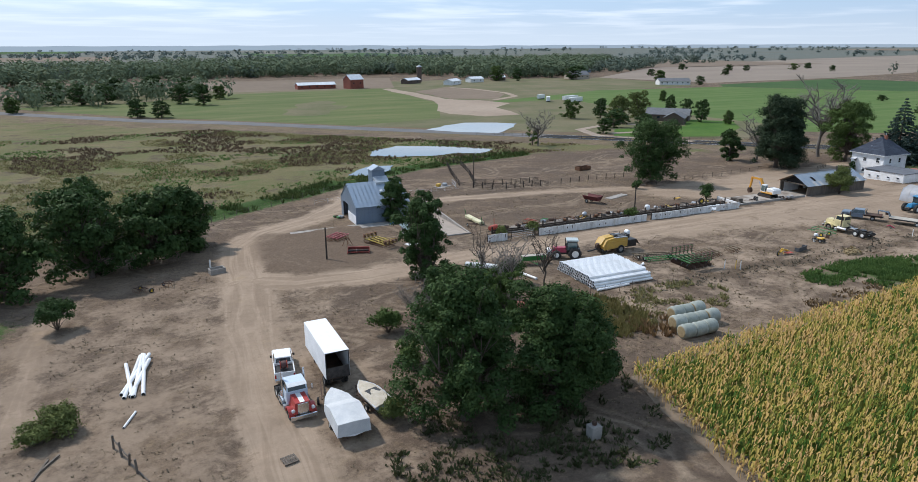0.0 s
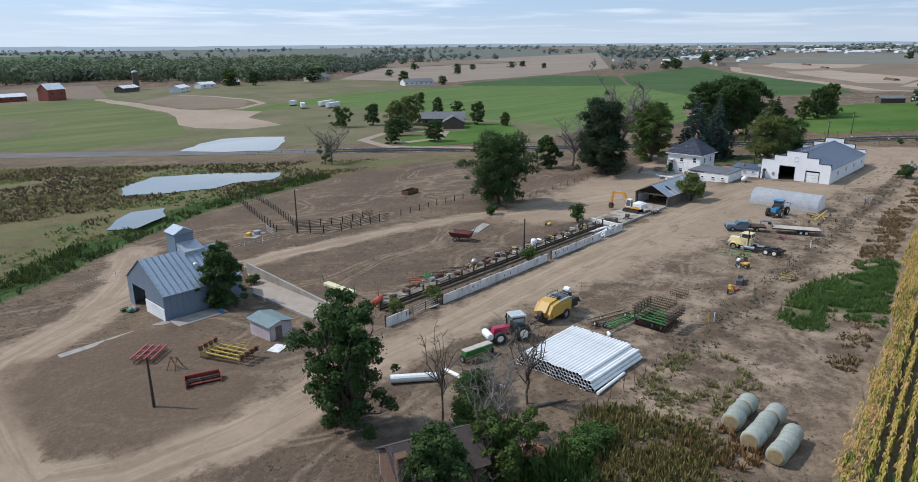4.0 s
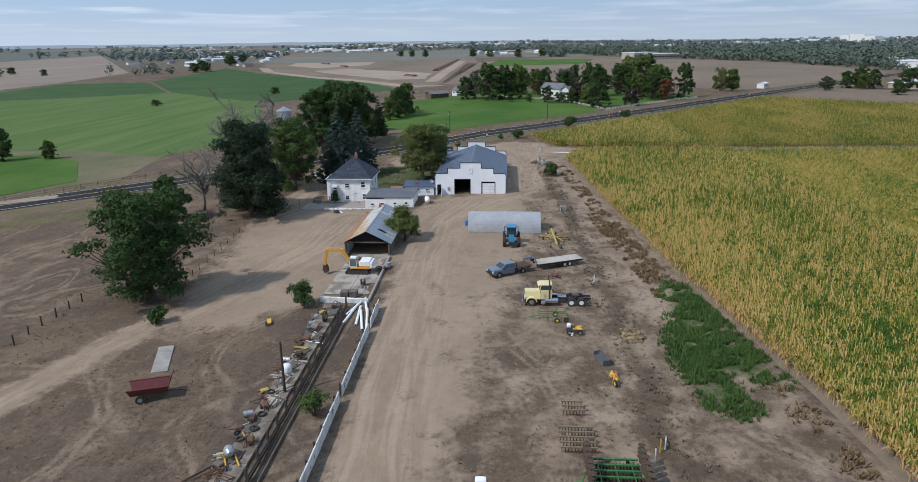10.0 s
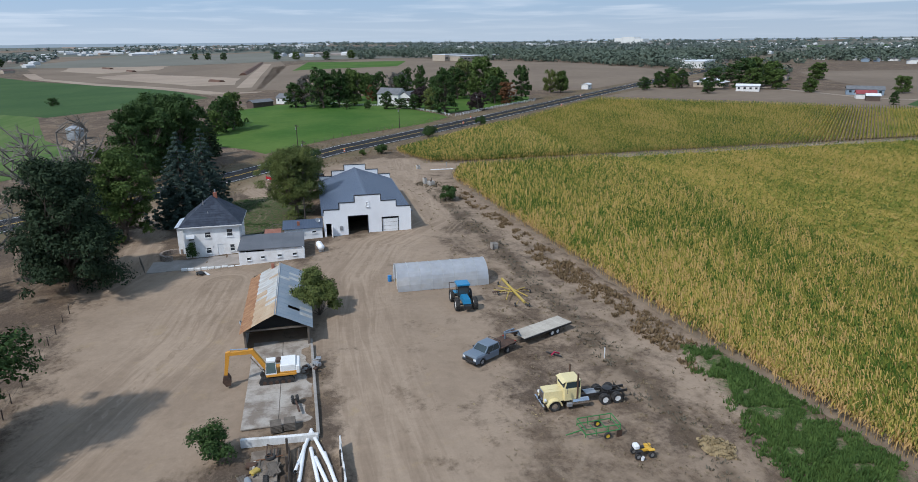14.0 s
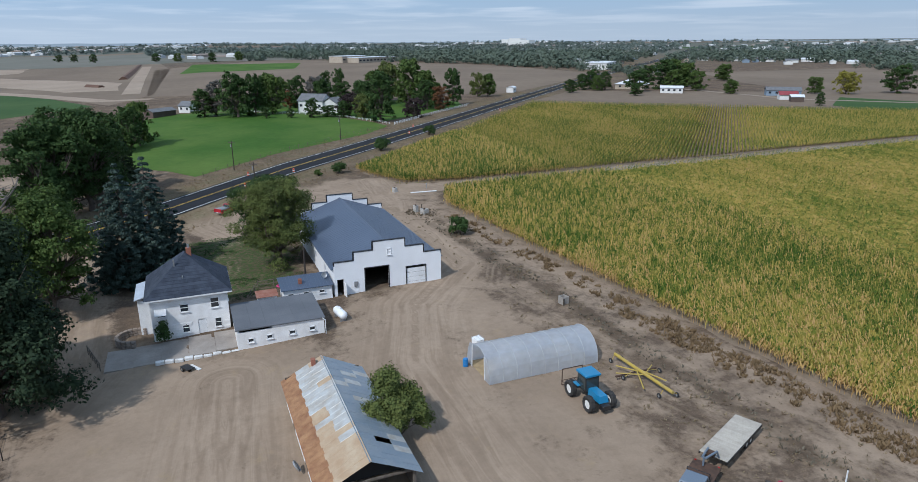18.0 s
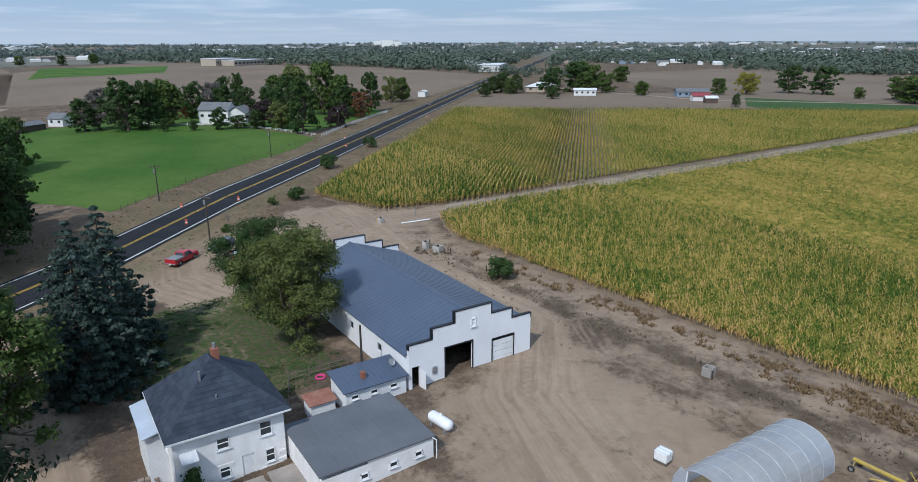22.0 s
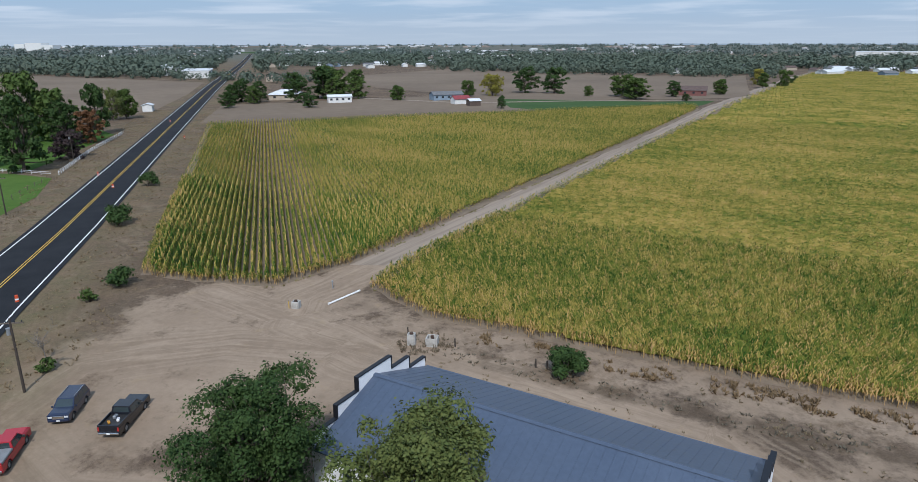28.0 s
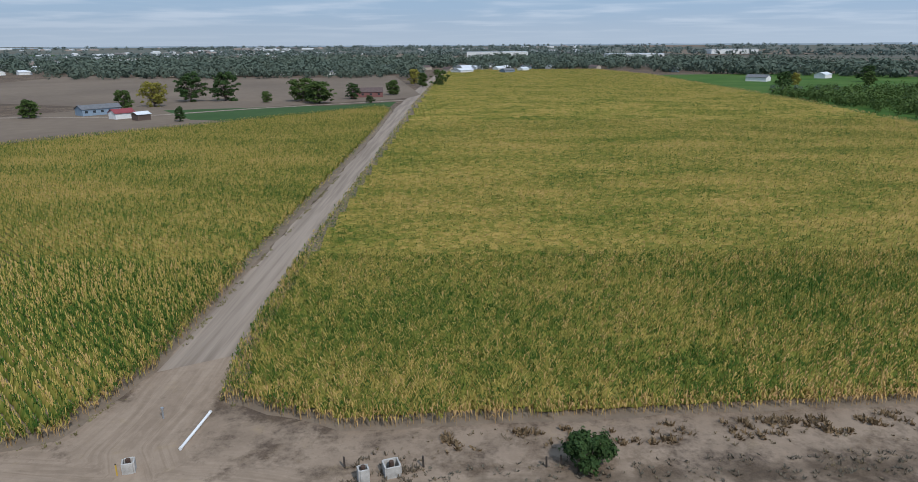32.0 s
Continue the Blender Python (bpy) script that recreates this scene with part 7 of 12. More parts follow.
def loft(b, base, top, m=None):
    """A tapered block: base and top are (x0, x1, half width, z)."""
    x0, x1, y, z = base
    u0, u1, v, w = top
    vs = [(x0, -y, z), (x1, -y, z), (x1, y, z), (x0, y, z), (u0, -v, w), (u1, -v, w), (u1, v, w), (u0, v, w)]
    return b.add(vs, [(3, 2, 1, 0), (4, 5, 6, 7), (0, 1, 5, 4), (1, 2, 6, 5), (2, 3, 7, 6), (3, 0, 4, 7)], m)


def panel(vs, s0, s1, t0, t1, out=0.012):
    """A patch on the quad vs (a b c d), between s0..s1 along a-b and t0..t1 along a-d, lifted a little."""
    a, b, c, d = map(Vector, vs)
    nrm = (b - a).cross(d - a).normalized() * out

    def at(s, t):
        return a.lerp(b, s).lerp(d.lerp(c, s), t)
    p = [at(s0, t0), at(s1, t0), at(s1, t1), at(s0, t1)]
    return Build().add([q + nrm for q in p] + [q - nrm * 0.5 for q in p], [(0, 1, 2, 3), (7, 6, 5, 4), (0, 4, 5, 1), (1, 5, 6, 2), (2, 6, 7, 3), (3, 7, 4, 0)])


def cabin(ob, base, top, material, doors=2, glass=None, rear=True):
    """A greenhouse: the tapered shell, windscreen, back light and side windows as panes."""
    glass = glass or AUTO_GLASS
    b = Build()
    loft(b, base, top)
    shell = part("cab", b, material, ob)
    x0, x1, y, z = base
    u0, u1, v, w = top
    P = [Vector(p) for p in ((x0, -y, z), (x1, -y, z), (x1, y, z), (x0, y, z), (u0, -v, w), (u1, -v, w), (u1, v, w), (u0, v, w))]
    part("windscreen", panel((P[1], P[2], P[6], P[5]), 0.07, 0.93, 0.08, 0.9), glass, shell)
    if rear:
        part("back_window", panel((P[3], P[0], P[4], P[7]), 0.1, 0.9, 0.12, 0.88), glass, shell)
    for i in range(doors):
        a, c = 0.04 + 0.92 * i / doors + 0.015, 0.04 + 0.92 * (i + 1) / doors - 0.015
        part("side_window", panel((P[0], P[1], P[5], P[4]), a, c, 0.1, 0.88), glass, shell)
        part("side_window", panel((P[2], P[3], P[7], P[6]), 1 - c, 1 - a, 0.1, 0.88), glass, shell)
    return shell


def arch_side(x0, x1, z0, z1, wheels, r):
    """Side outline of a body with round wheel arches."""
    pts = [(x0, z1), (x1, z1), (x1, z0)]
    for wx in sorted(wheels, reverse=True):
        for k in range(7):
            a = math.pi * k / 6
            pts.append((wx + r * math.cos(a), z0 + max(0.0, r * math.sin(a) - 0.02)))
    pts.append((x0, z0))
    return pts[::-1]


def pickup(label, at, rz, body, bed="box", length=5.8, width=1.95, cargo=None, group=""):
    ob = thing("pickup_truck", label, "pickup truck", at, rz, group=group)
    hl, hw = length / 2, width / 2
    ax = (hl - 1.0, -hl + 1.25)
    lower = Build()
    if bed == "flat":
        lower.prism(arch_side(-0.35, hl, 0.42, 1.08, (ax[0],), 0.48), -hw, hw)
    else:
        lower.prism(arch_side(-hl, hl, 0.42, 1.08, ax, 0.48), -hw, hw)
    part("body", lower, body, ob)
    hood = Build()
    loft(hood, (hl - 1.55, hl - 0.02, hw * 0.98, 1.08), (hl - 1.5, hl - 0.2, hw * 0.86, 1.24))
    part("hood", hood, body, ob)
    cabin(ob, (-0.62, hl - 1.25, hw * 0.97, 1.08), (-0.45, hl - 2.05, hw * 0.80, 1.80), body, 2)
    if bed == "box":
        floor_b = Build().box(((-hl - 0.6) / 2, 0, 1.092), (hl - 0.75, width - 0.22, 0.016), ch=0)
        part("bed_floor", floor_b, BLACK_PAINT, ob)
        for s in (-1, 1):
            part("bed_side", Build().box(((-hl - 0.62) / 2, s * (hw - 0.06), 1.22), (hl - 0.62, 0.1, 0.28), ch=0.03), body, ob)
        part("tailgate", Build().box((-hl + 0.05, 0, 1.2), (0.09, width - 0.08, 0.34), ch=0.03), body, ob)
        part("bed_front", Build().box((-0.66, 0, 1.2), (0.07, width - 0.12, 0.26), ch=0.02), body, ob)
    elif bed == "cover":
        part("bed_cover", Build().box(((-hl - 0.62) / 2, 0, 1.2), (hl - 0.66, width - 0.06, 0.26), ch=0.05), mat("grey_tonneau", (0.22, 0.23, 0.24), rough=0.5), ob)
        part("tailgate", Build().box((-hl + 0.03, 0, 1.15), (0.08, width - 0.04, 0.4), ch=0.03), body, ob)
    elif bed == "flat":
        part("chassis", Build().box((-hl / 2 - 0.4, 0, 0.72), (hl, 0.85, 0.2), ch=0.02), BLACK_PAINT, ob)
        deck = part("flatbed", Build().box((-hl / 2 - 0.45, 0, 1.0), (hl - 0.55, width + 0.15, 0.14), ch=0.03), DARK_RUST, ob)
        rack = Build()
        for y in (-0.85, 0.85):
            rack.tube((-0.75, y, 1.05), (-0.75, y, 1.85), 0.04)
        for z in (1.3, 1.58, 1.85):
            rack.tube((-0.75, -0.85, z), (-0.75, 0.85, z), 0.03)
        part("headache_rack", rack, BLACK_PAINT, ob)
    part("front_bumper", Build().box((hl + 0.05, 0, 0.56), (0.16, width - 0.05, 0.24), ch=0.05), CHROME if bed != "flat" else BLACK_PAINT, ob)
    part("rear_bumper", Build().box((-hl - 0.06, 0, 0.58), (0.14, width - 0.1, 0.2), ch=0.04), CHROME, ob)
    part("grille", Build().box((hl + 0.01, 0, 0.86), (0.06, width * 0.55, 0.3), ch=0.02), BLACK_PAINT, ob)
    for s in (-1, 1):
        part("headlight", Build().box((hl + 0.0, s * hw * 0.78, 0.88), (0.07, 0.34, 0.22), ch=0.03), LAMP_CLEAR, ob)
        part("tail_lamp", Build().box((-hl - 0.0, s * hw * 0.9, 0.98), (0.06, 0.16, 0.38), ch=0.02), LAMP_RED, ob)
        part("mirror", Build().box((hl - 1.75, s * (hw + 0.13), 1.25), (0.12, 0.2, 0.24), ch=0.03), BLACK_PAINT, ob)
        for x in ax:
            wheel(ob, (x, s * (hw - 0.14), 0.39), 0.39, 0.26)
    part("number_plate", Build().box((-hl - 0.14, 0, 0.62), (0.02, 0.3, 0.14), ch=0), WHITE_PAINT, ob)
    return ob


PAINT = {
    "red": paint("red_car_paint", (0.36, 0.018, 0.03), 0.25, lo=0.6, hi=1.1), "black": mat("black_car_paint", (0.008, 0.010, 0.016), (0.016, 0.018, 0.024), rough=0.2, coat=0.4), "navy": mat("navy_car_paint", (0.012, 0.02, 0.05), (0.02, 0.03, 0.06), rough=0.2, coat=0.4),
    "silver": paint("silver_blue_paint", (0.13, 0.165, 0.21), 0.3, lo=0.6, hi=1.1), "white": paint("white_truck_paint", (0.74, 0.74, 0.73), 0.35), "cream": paint("cream_truck_paint", (0.66, 0.56, 0.30), 0.35), "truck_red": paint("faded_truck_red", (0.34, 0.035, 0.03), 0.4),
    "magenta": paint("magenta_red_hood", (0.34, 0.012, 0.05), 0.35), "blue": paint("bright_blue_paint", (0.018, 0.185, 0.36), 0.35), "yellow": paint("harvest_yellow", (0.62, 0.36, 0.04), 0.45), "green": paint("implement_green", (0.03, 0.17, 0.04), 0.5), "orange": paint("excavator_orange", (0.58, 0.27, 0.035), 0.45), "old_yellow": paint("faded_yellow", (0.42, 0.30, 0.05), 0.6, lo=0.4, hi=0.75), "tool_red": paint("faded_red", (0.40, 0.06, 0.035), 0.55), "pink": paint("faded_pink_red", (0.36, 0.09, 0.10), 0.65), "implement": paint("field_green", (0.035, 0.135, 0.035), 0.55, lo=0.5, hi=0.9), "baler": paint("dusty_harvest_yellow", (0.50, 0.30, 0.055), 0.5, lo=0.4, hi=0.85), "dull_green": paint("dusty_green", (0.07, 0.13, 0.06), 0.65, lo=0.4, hi=0.8), "brown": paint("dusty_brown_steel", (0.17, 0.125, 0.075), 0.75, lo=0.3, hi=0.7)}

p1 = pickup("white pickup truck with hoses and clutter in its bed", (8.2, 62.0), 84, PAINT["white"])
reel = thing("hose_reel", "faded red hose reel in the pickup bed", "hose reel", (8.0, 60.3), 84, z=ground_z(7.9, 58.9) + 1.1)
part("drum", Build().lathe([(0.1, -0.35), (0.42, -0.35), (0.42, -0.3), (0.25, -0.28), (0.25, 0.28), (0.42, 0.3), (0.42, 0.35), (0.1, 0.35)], 18, "y", pose(0, 0, 0.44)), PAINT["tool_red"], reel)
part("hose", Build().lathe([(0.26, -0.26), (0.38, -0.2), (0.4, 0.0), (0.38, 0.2), (0.26, 0.26)], 18, "y", pose(0, 0, 0.44)), mat("dark_hose", (0.10, 0.05, 0.045), rough=0.7), reel)
pickup("red crew-cab pickup with a grey bed cover", (224.2, 104.7), -47, PAINT["red"], "cover", 5.9)
pickup("black crew-cab pickup with tools in the open bed", (220.1, 96.3), -60, PAINT["black"], "box", 5.9)
for k, (dx, dy, s, mm) in enumerate([(-1.2, 0.2, 0.4, STEEL), (-1.7, -0.3, 0.35, WHITE_PAINT), (-2.1, 0.35, 0.3, PAINT["orange"])]):
    a = radians(-60)
    x, y = 220.1 + dx * math.cos(a) - dy * math.sin(a), 96.3 + dx * math.sin(a) + dy * math.cos(a)
    t = thing("tool_box", "small tool box lying in a truck bed", "tool box", (x, y), -60 + 20 * k, z=ground_z(220.1, 96.3) + 1.1)
    part("case", Build().box((0, 0, s * 0.3), (s * 1.3, s * 0.7, s * 0.6), ch=0.03), mm, t)
    part("handle", Build().box((0, 0, s * 0.62), (s * 0.5, 0.05, 0.05), ch=0.01), BLACK_PAINT, t)
pickup("silver-blue flatbed pickup hitched to a gooseneck trailer", (115.7, 79.0), 121.5, PAINT["silver"], "flat", 6.2, 2.0)

# dark blue sport utility vehicle
suv = thing("suv", "dark navy sport utility vehicle parked on the dirt lot", "suv", (226.3, 97.9), 128)
part("body", Build().prism(arch_side(-2.4, 2.4, 0.4, 1.02, (1.45, -1.4), 0.46), -0.95, 0.95), PAINT["navy"], suv)
hb = Build()
loft(hb, (0.9, 2.38, 0.93, 1.02), (0.95, 2.2, 0.82, 1.16))
part("hood", hb, PAINT["navy"], suv)
cabin(suv, (-2.38, 1.25, 0.93, 1.02), (-2.1, 0.45, 0.76, 1.72), PAINT["navy"], 3)
for s in (-1, 1):
    part("roof_rail", Build().tube((-1.8, s * 0.68, 1.77), (0.2, s * 0.68, 1.77), 0.03), CHROME, suv)
    part("headlight", Build().box((2.38, s * 0.7, 0.85), (0.08, 0.36, 0.18), ch=0.03), LAMP_CLEAR, suv)
    part("tail_lamp", Build().box((-2.38, s * 0.8, 0.98), (0.06, 0.2, 0.3), ch=0.02), LAMP_RED, suv)
    part("mirror", Build().box((0.95, s * 1.05, 1.15), (0.12, 0.18, 0.16), ch=0.03), PAINT["navy"], suv)
    for x in (1.45, -1.4):
        wheel(suv, (x, s * 0.82, 0.37), 0.37, 0.24)
part("grille", Build().box((2.41, 0, 0.8), (0.06, 1.0, 0.3), ch=0.02), CHROME, suv)
part("front_bumper", Build().box((2.42, 0, 0.52), (0.14, 1.8, 0.26), ch=0.05), PAINT["navy"], suv)
part("number_plate", Build().box((2.5, 0, 0.52), (0.02, 0.3, 0.14), ch=0), WHITE_PAINT, suv)


def semi(label, at, rz, body, accent, wheelbase=5.3, cab=None):
    """A conventional road tractor: bonnet, cab, stacks, tanks, frame rails, tandem axles."""
    ob = thing("semi_truck", label, "semi truck", at, rz)
    f = wheelbase / 2
    rails = Build()
    for y in (-0.42, 0.42):
        rails.box((-0.4, y, 0.85), (wheelbase + 3.0, 0.09, 0.26), ch=0.01)
    for x in (-f - 1.3, -f + 0.4, -0.8, 0.8):
        rails.box((x, 0, 0.85), (0.12, 0.84, 0.2), ch=0.01)
    part("frame", rails, BLACK_PAINT, ob)
    hb = Build()
    loft(hb, (f - 0.95, f + 0.95, 0.78, 0.85), (f - 0.95, f + 0.8, 0.62, 1.82))
    hood = part("hood", hb, body, ob)
    part("hood_stripe", Build().box((f - 0.05, 0, 1.835), (1.7, 0.42, 0.02), ch=0), accent, hood)
    part("grille", Build().box((f + 0.93, 0, 1.3), (0.08, 0.95, 0.95), ch=0.04), CHROME, ob)
    for s in (-1, 1):
        fb = Build()
        pts = []
        for k in range(9):
            a = math.pi * k / 8
            pts.append((f + 0.72 * math.cos(a), 0.55 + 0.66 * math.sin(a)))
        for k in range(8, -1, -1):
            a = math.pi * k / 8
            pts.append((f + 0.62 * math.cos(a), 0.55 + 0.56 * math.sin(a)))
        fb.prism(pts, s * 0.72, s * 1.2)
        part("fender", fb, body, ob)
        part("headlight", Build().lathe([(0.05, 0), (0.15, 0.02), (0.16, 0.16), (0.08, 0.2)], 12, "x", pose(f + 0.78, s * 0.86, 1.18)), LAMP_CLEAR, ob)
        part("exhaust_stack", Build().tube((f - 2.2, s * 0.98, 0.9), (f - 2.2, s * 0.98, 3.5), 0.085, n=10), CHROME if body != PAINT["cream"] else DARK_RUST, ob)
        part("fuel_tank", Build().tube((f - 3.3, s * 0.95, 0.72), (f - 1.7, s * 0.95, 0.72), 0.31, n=16), CHROME, ob)
        part("step", Build().box((f - 1.45, s * 1.02, 0.5), (0.5, 0.3, 0.4), ch=0.03), STEEL, ob)
        part("mirror", Build().box((f - 1.05, s * 1.35, 2.1), (0.06, 0.16, 0.5), ch=0.02), CHROME, ob)
        wheel(ob, (f, s * 0.98, 0.52), 0.52, 0.28, CHROME)
        for x in (-f + 0.62, -f - 0.62):
            for yy in (0.78, 1.06):
                wheel(ob, (x, s * yy, 0.52), 0.52, 0.25, RIM_WHITE)
        part("mud_flap", Build().box((-f - 1.25, s * 0.9, 0.6), (0.02, 0.55, 0.6), ch=0), BLACK_PAINT, ob)
    cb = Build().box((f - 1.75, 0, 1.45), (1.6, 1.9, 1.2), ch=0.05)
    cab = cab or body
    part("cab_lower", cb, cab, ob)
    cabin(ob, (f - 2.55, f - 0.93, 0.93, 2.05), (f - 2.55, f - 1.15, 0.84, 2.78), cab, 1)
    part("visor", Build().slab((f - 1.15, -0.85, 2.8), (f - 0.75, -0.85, 2.62), (f - 0.75, 0.85, 2.62), (f - 1.15, 0.85, 2.8), 0.03), accent, ob)
    part("front_bumper", Build().box((f + 1.1, 0, 0.6), (0.16, 2.3, 0.36), ch=0.05), CHROME, ob)
    part("fifth_wheel", Build().lathe([(0.1, 1.05), (0.5, 1.05), (0.5, 1.15), (0.1, 1.18)], 16, "z", pose(-f, 0, 0)), BLACK_PAINT, ob)
    part("deck_plate", Build().box((-f + 1.75, 0, 1.02), (1.1, 0.9, 0.05), ch=0.01), STEEL, ob)
    hoses = Build()
    for y in (-0.2, 0.0, 0.2):
        hoses.path([(f - 2.6, y, 1.9), (f - 2.9, y, 1.5), (-f + 1.2, y * 1.5, 1.25)], 0.025, n=5)
    part("air_hose", hoses, BLACK_PAINT, ob)
    return ob


semi("cream semi truck with chrome tank and tall stacks, no trailer", (104.6, 73.4), 91, PAINT["cream"], PAINT["cream"], 5.6)
semi("faded red day-cab semi truck with a pale blue-white cab", (8.0, 54.5), -86, PAINT["truck_red"], PAINT["white"], 3.7, cab=paint("faded_blue_white", (0.50, 0.58, 0.68)))

# gooseneck flatbed trailer
gn = thing("gooseneck_trailer", "long gooseneck flatbed trailer with a weathered plank deck", "trailer", (119.5, 71.8), 114.5)
fr = Build()
for y in (-0.6, 0.6):
    fr.box((0, y, 0.78), (7.4, 0.1, 0.26), ch=0.01)
fr.box((0, -1.14, 0.86), (7.4, 0.1, 0.2), ch=0.01)
fr.box((0, 1.14, 0.86), (7.4, 0.1, 0.2), ch=0.01)
part("frame", fr, BLACK_PAINT, gn)
for k in range(24):
    part("plank", Build().box((-3.55 + 0.309 * k, 0, 0.985), (0.29, 2.28, 0.05), ch=0.008), PALE_WOOD, gn)
nb = Build()
for y in (-0.45, 0.45):
    nb.path([(3.6, y, 0.95), (4.0, y * 0.8, 1.75), (5.6, y * 0.3, 1.85)], 0.09, n=6)
nb.tube((5.6, 0, 1.9), (5.6, 0, 1.15), 0.08)
part("gooseneck", nb, PAINT["silver"], gn)
part("winch", Build().box((4.2, 0, 1.5), (0.5, 0.6, 0.4), ch=0.04), DARK_RUST, gn)
for x in (-0.7, -1.55):
    for s in (-1, 1):
        wheel(gn, (x, s * 0.98, 0.4), 0.4, 0.24, RIM_WHITE)

# red tractor with a white front tank
def tractor(label, at, rz, hood_mat, roof_mat, rim):
    ob = thing("tractor", label, "tractor", at, rz)
    hb = Build()
    loft(hb, (0.25, 2.35, 0.46, 0.95), (0.25, 2.2, 0.38, 1.68))
    part("hood", hb, hood_mat, ob)
    part("engine_block", Build().box((1.2, 0, 0.85), (2.2, 0.6, 0.5), ch=0.05), BLACK_PAINT, ob)
    part("transmission", Build().box((-0.7, 0, 0.95), (2.0, 0.8, 0.7), ch=0.05), BLACK_PAINT, ob)
    cb = cabin(ob, (-1.35, 0.25, 0.62, 1.25), (-1.3, 0.15, 0.70, 2.75), BLACK_PAINT, 1, CAB_GLASS)
    part("cab_roof", Build().box((-0.58, 0, 2.86), (1.75, 1.6, 0.22), ch=0.08), roof_mat, ob)
    part("exhaust", Build().tube((0.35, -0.62, 1.4), (0.35, -0.62, 2.9), 0.07), BLACK_PAINT, ob)
    part("air_intake", Build().tube((0.35, 0.6, 1.5), (0.35, 0.6, 2.5), 0.09), BLACK_PAINT, ob)
    for s in (-1, 1):
        part("fender", Build().box((-1.0, s * 0.95, 1.72), (1.3, 0.62, 0.08), ch=0.03), BLACK_PAINT, ob)
        wheel(ob, (-1.0, s * 1.0, 0.92), 0.92, 0.6, rim)
        wheel(ob, (1.75, s * 0.9, 0.68), 0.68, 0.5, rim)
        part("mirror", Build().box((0.3, s * 1.05, 2.3), (0.05, 0.2, 0.3), ch=0.02), BLACK_PAINT, ob)
        part("work_lamp", Build().box((0.3, s * 0.55, 2.86), (0.08, 0.2, 0.12), ch=0.02), LAMP_CLEAR, ob)
    part("front_axle", Build().tube((1.75, -0.85, 0.66), (1.75, 0.85, 0.66), 0.11), BLACK_PAINT, ob)
    part("rear_axle", Build().tube((-1.0, -0.95, 0.92), (-1.0, 0.95, 0.92), 0.14), BLACK_PAINT, ob)
    part("step", Build().box((-0.2, 0.75, 0.75), (0.4, 0.25, 0.5), ch=0.02), BLACK_PAINT, ob)
    return ob


rt = tractor("red farm tractor with a white front-mounted spray tank", (53.7, 81.2), 153, PAINT["magenta"], mat("pale_cab_roof", (0.42, 0.47, 0.47), (0.34, 0.38, 0.38), rough=0.4), RIM_WHITE)
part("front_tank", Build().lathe([(0.12, -0.95), (0.36, -0.9), (0.42, -0.7), (0.42, 0.7), (0.36, 0.9), (0.12, 0.95)], 18, "y", pose(2.85, 0, 0.95)), WHITE_PAINT, rt, "white plastic spray tank")
part("tank_mount", Build().box((2.6, 0, 0.65), (0.6, 1.1, 0.14), ch=0.02), BLACK_PAINT, rt)

# large square baler
bl = thing("baler", "big yellow square baler hitched behind the tractor", "baler", (61.9, 81.2), 180)
body_b = Build()
body_b.prism([(-1.9, 0.9), (2.4, 0.7), (2.55, 1.3), (1.9, 2.25), (0.6, 2.45), (-1.9, 2.25)], -1.15, 1.15)
part("body", body_b, PAINT["baler"], bl)
part("front_hood", Build().prism([(0.4, 2.3), (0.4, 2.62), (1.9, 2.5), (2.75, 1.5), (2.6, 1.2), (1.8, 2.2)], -0.62, 0.62), PAINT["baler"], bl)
for s in (-1, 1):
    part("deck_plate", Build().box((-0.7, s * 0.95, 2.42), (2.3, 0.4, 0.08), ch=0.02), STEEL, bl)
for s in (-1, 1):
    part("side_shield", Build().prism([(-1.7, 0.95), (1.9, 0.9), (2.2, 1.35), (1.6, 2.0), (-1.6, 1.95)], s * 1.15, s * 1.28), PAINT["baler"], bl)
    wheel(bl, (-0.6, s * 1.2, 0.62), 0.62, 0.5, RIM_GREY)
    part("rail", Build().path([(-1.8, s * 0.9, 2.25), (-1.8, s * 0.9, 2.8), (0.2, s * 0.9, 2.85), (0.4, s * 0.9, 2.45)], 0.03), BLACK_PAINT, bl)
part("top_deck", Build().box((-0.7, 0, 2.4), (2.3, 1.5, 0.22), ch=0.05), mat("dark_grey_deck", (0.07, 0.075, 0.08), (0.10, 0.10, 0.10), rough=0.6), bl)
part("knotter_hood", Build().box((0.0, 0, 2.62), (0.8, 1.2, 0.3), ch=0.08), BLACK_PAINT, bl)
part("bale_chute", Build().box((-2.9, 0, 1.15), (2.1, 1.5, 1.1), ch=0.05), BLACK_PAINT, bl)
part("chute_gate", Build().slab((-3.9, -0.8, 1.7), (-3.9, 0.8, 1.7), (-4.5, 0.8, 0.9), (-4.5, -0.8, 0.9), 0.06), BLACK_PAINT, bl)
part("twine_box", Build().box((-2.3, 0, 2.3), (0.7, 1.3, 0.6), ch=0.05), BLACK_PAINT, bl)
part("preservative_tank", Build().lathe([(0.1, -0.4), (0.3, -0.38), (0.33, -0.2), (0.33, 0.2), (0.3, 0.38), (0.1, 0.4)], 14, "y", pose(-2.6, 0.0, 2.85)), WHITE_PAINT, bl, "white plastic tank")
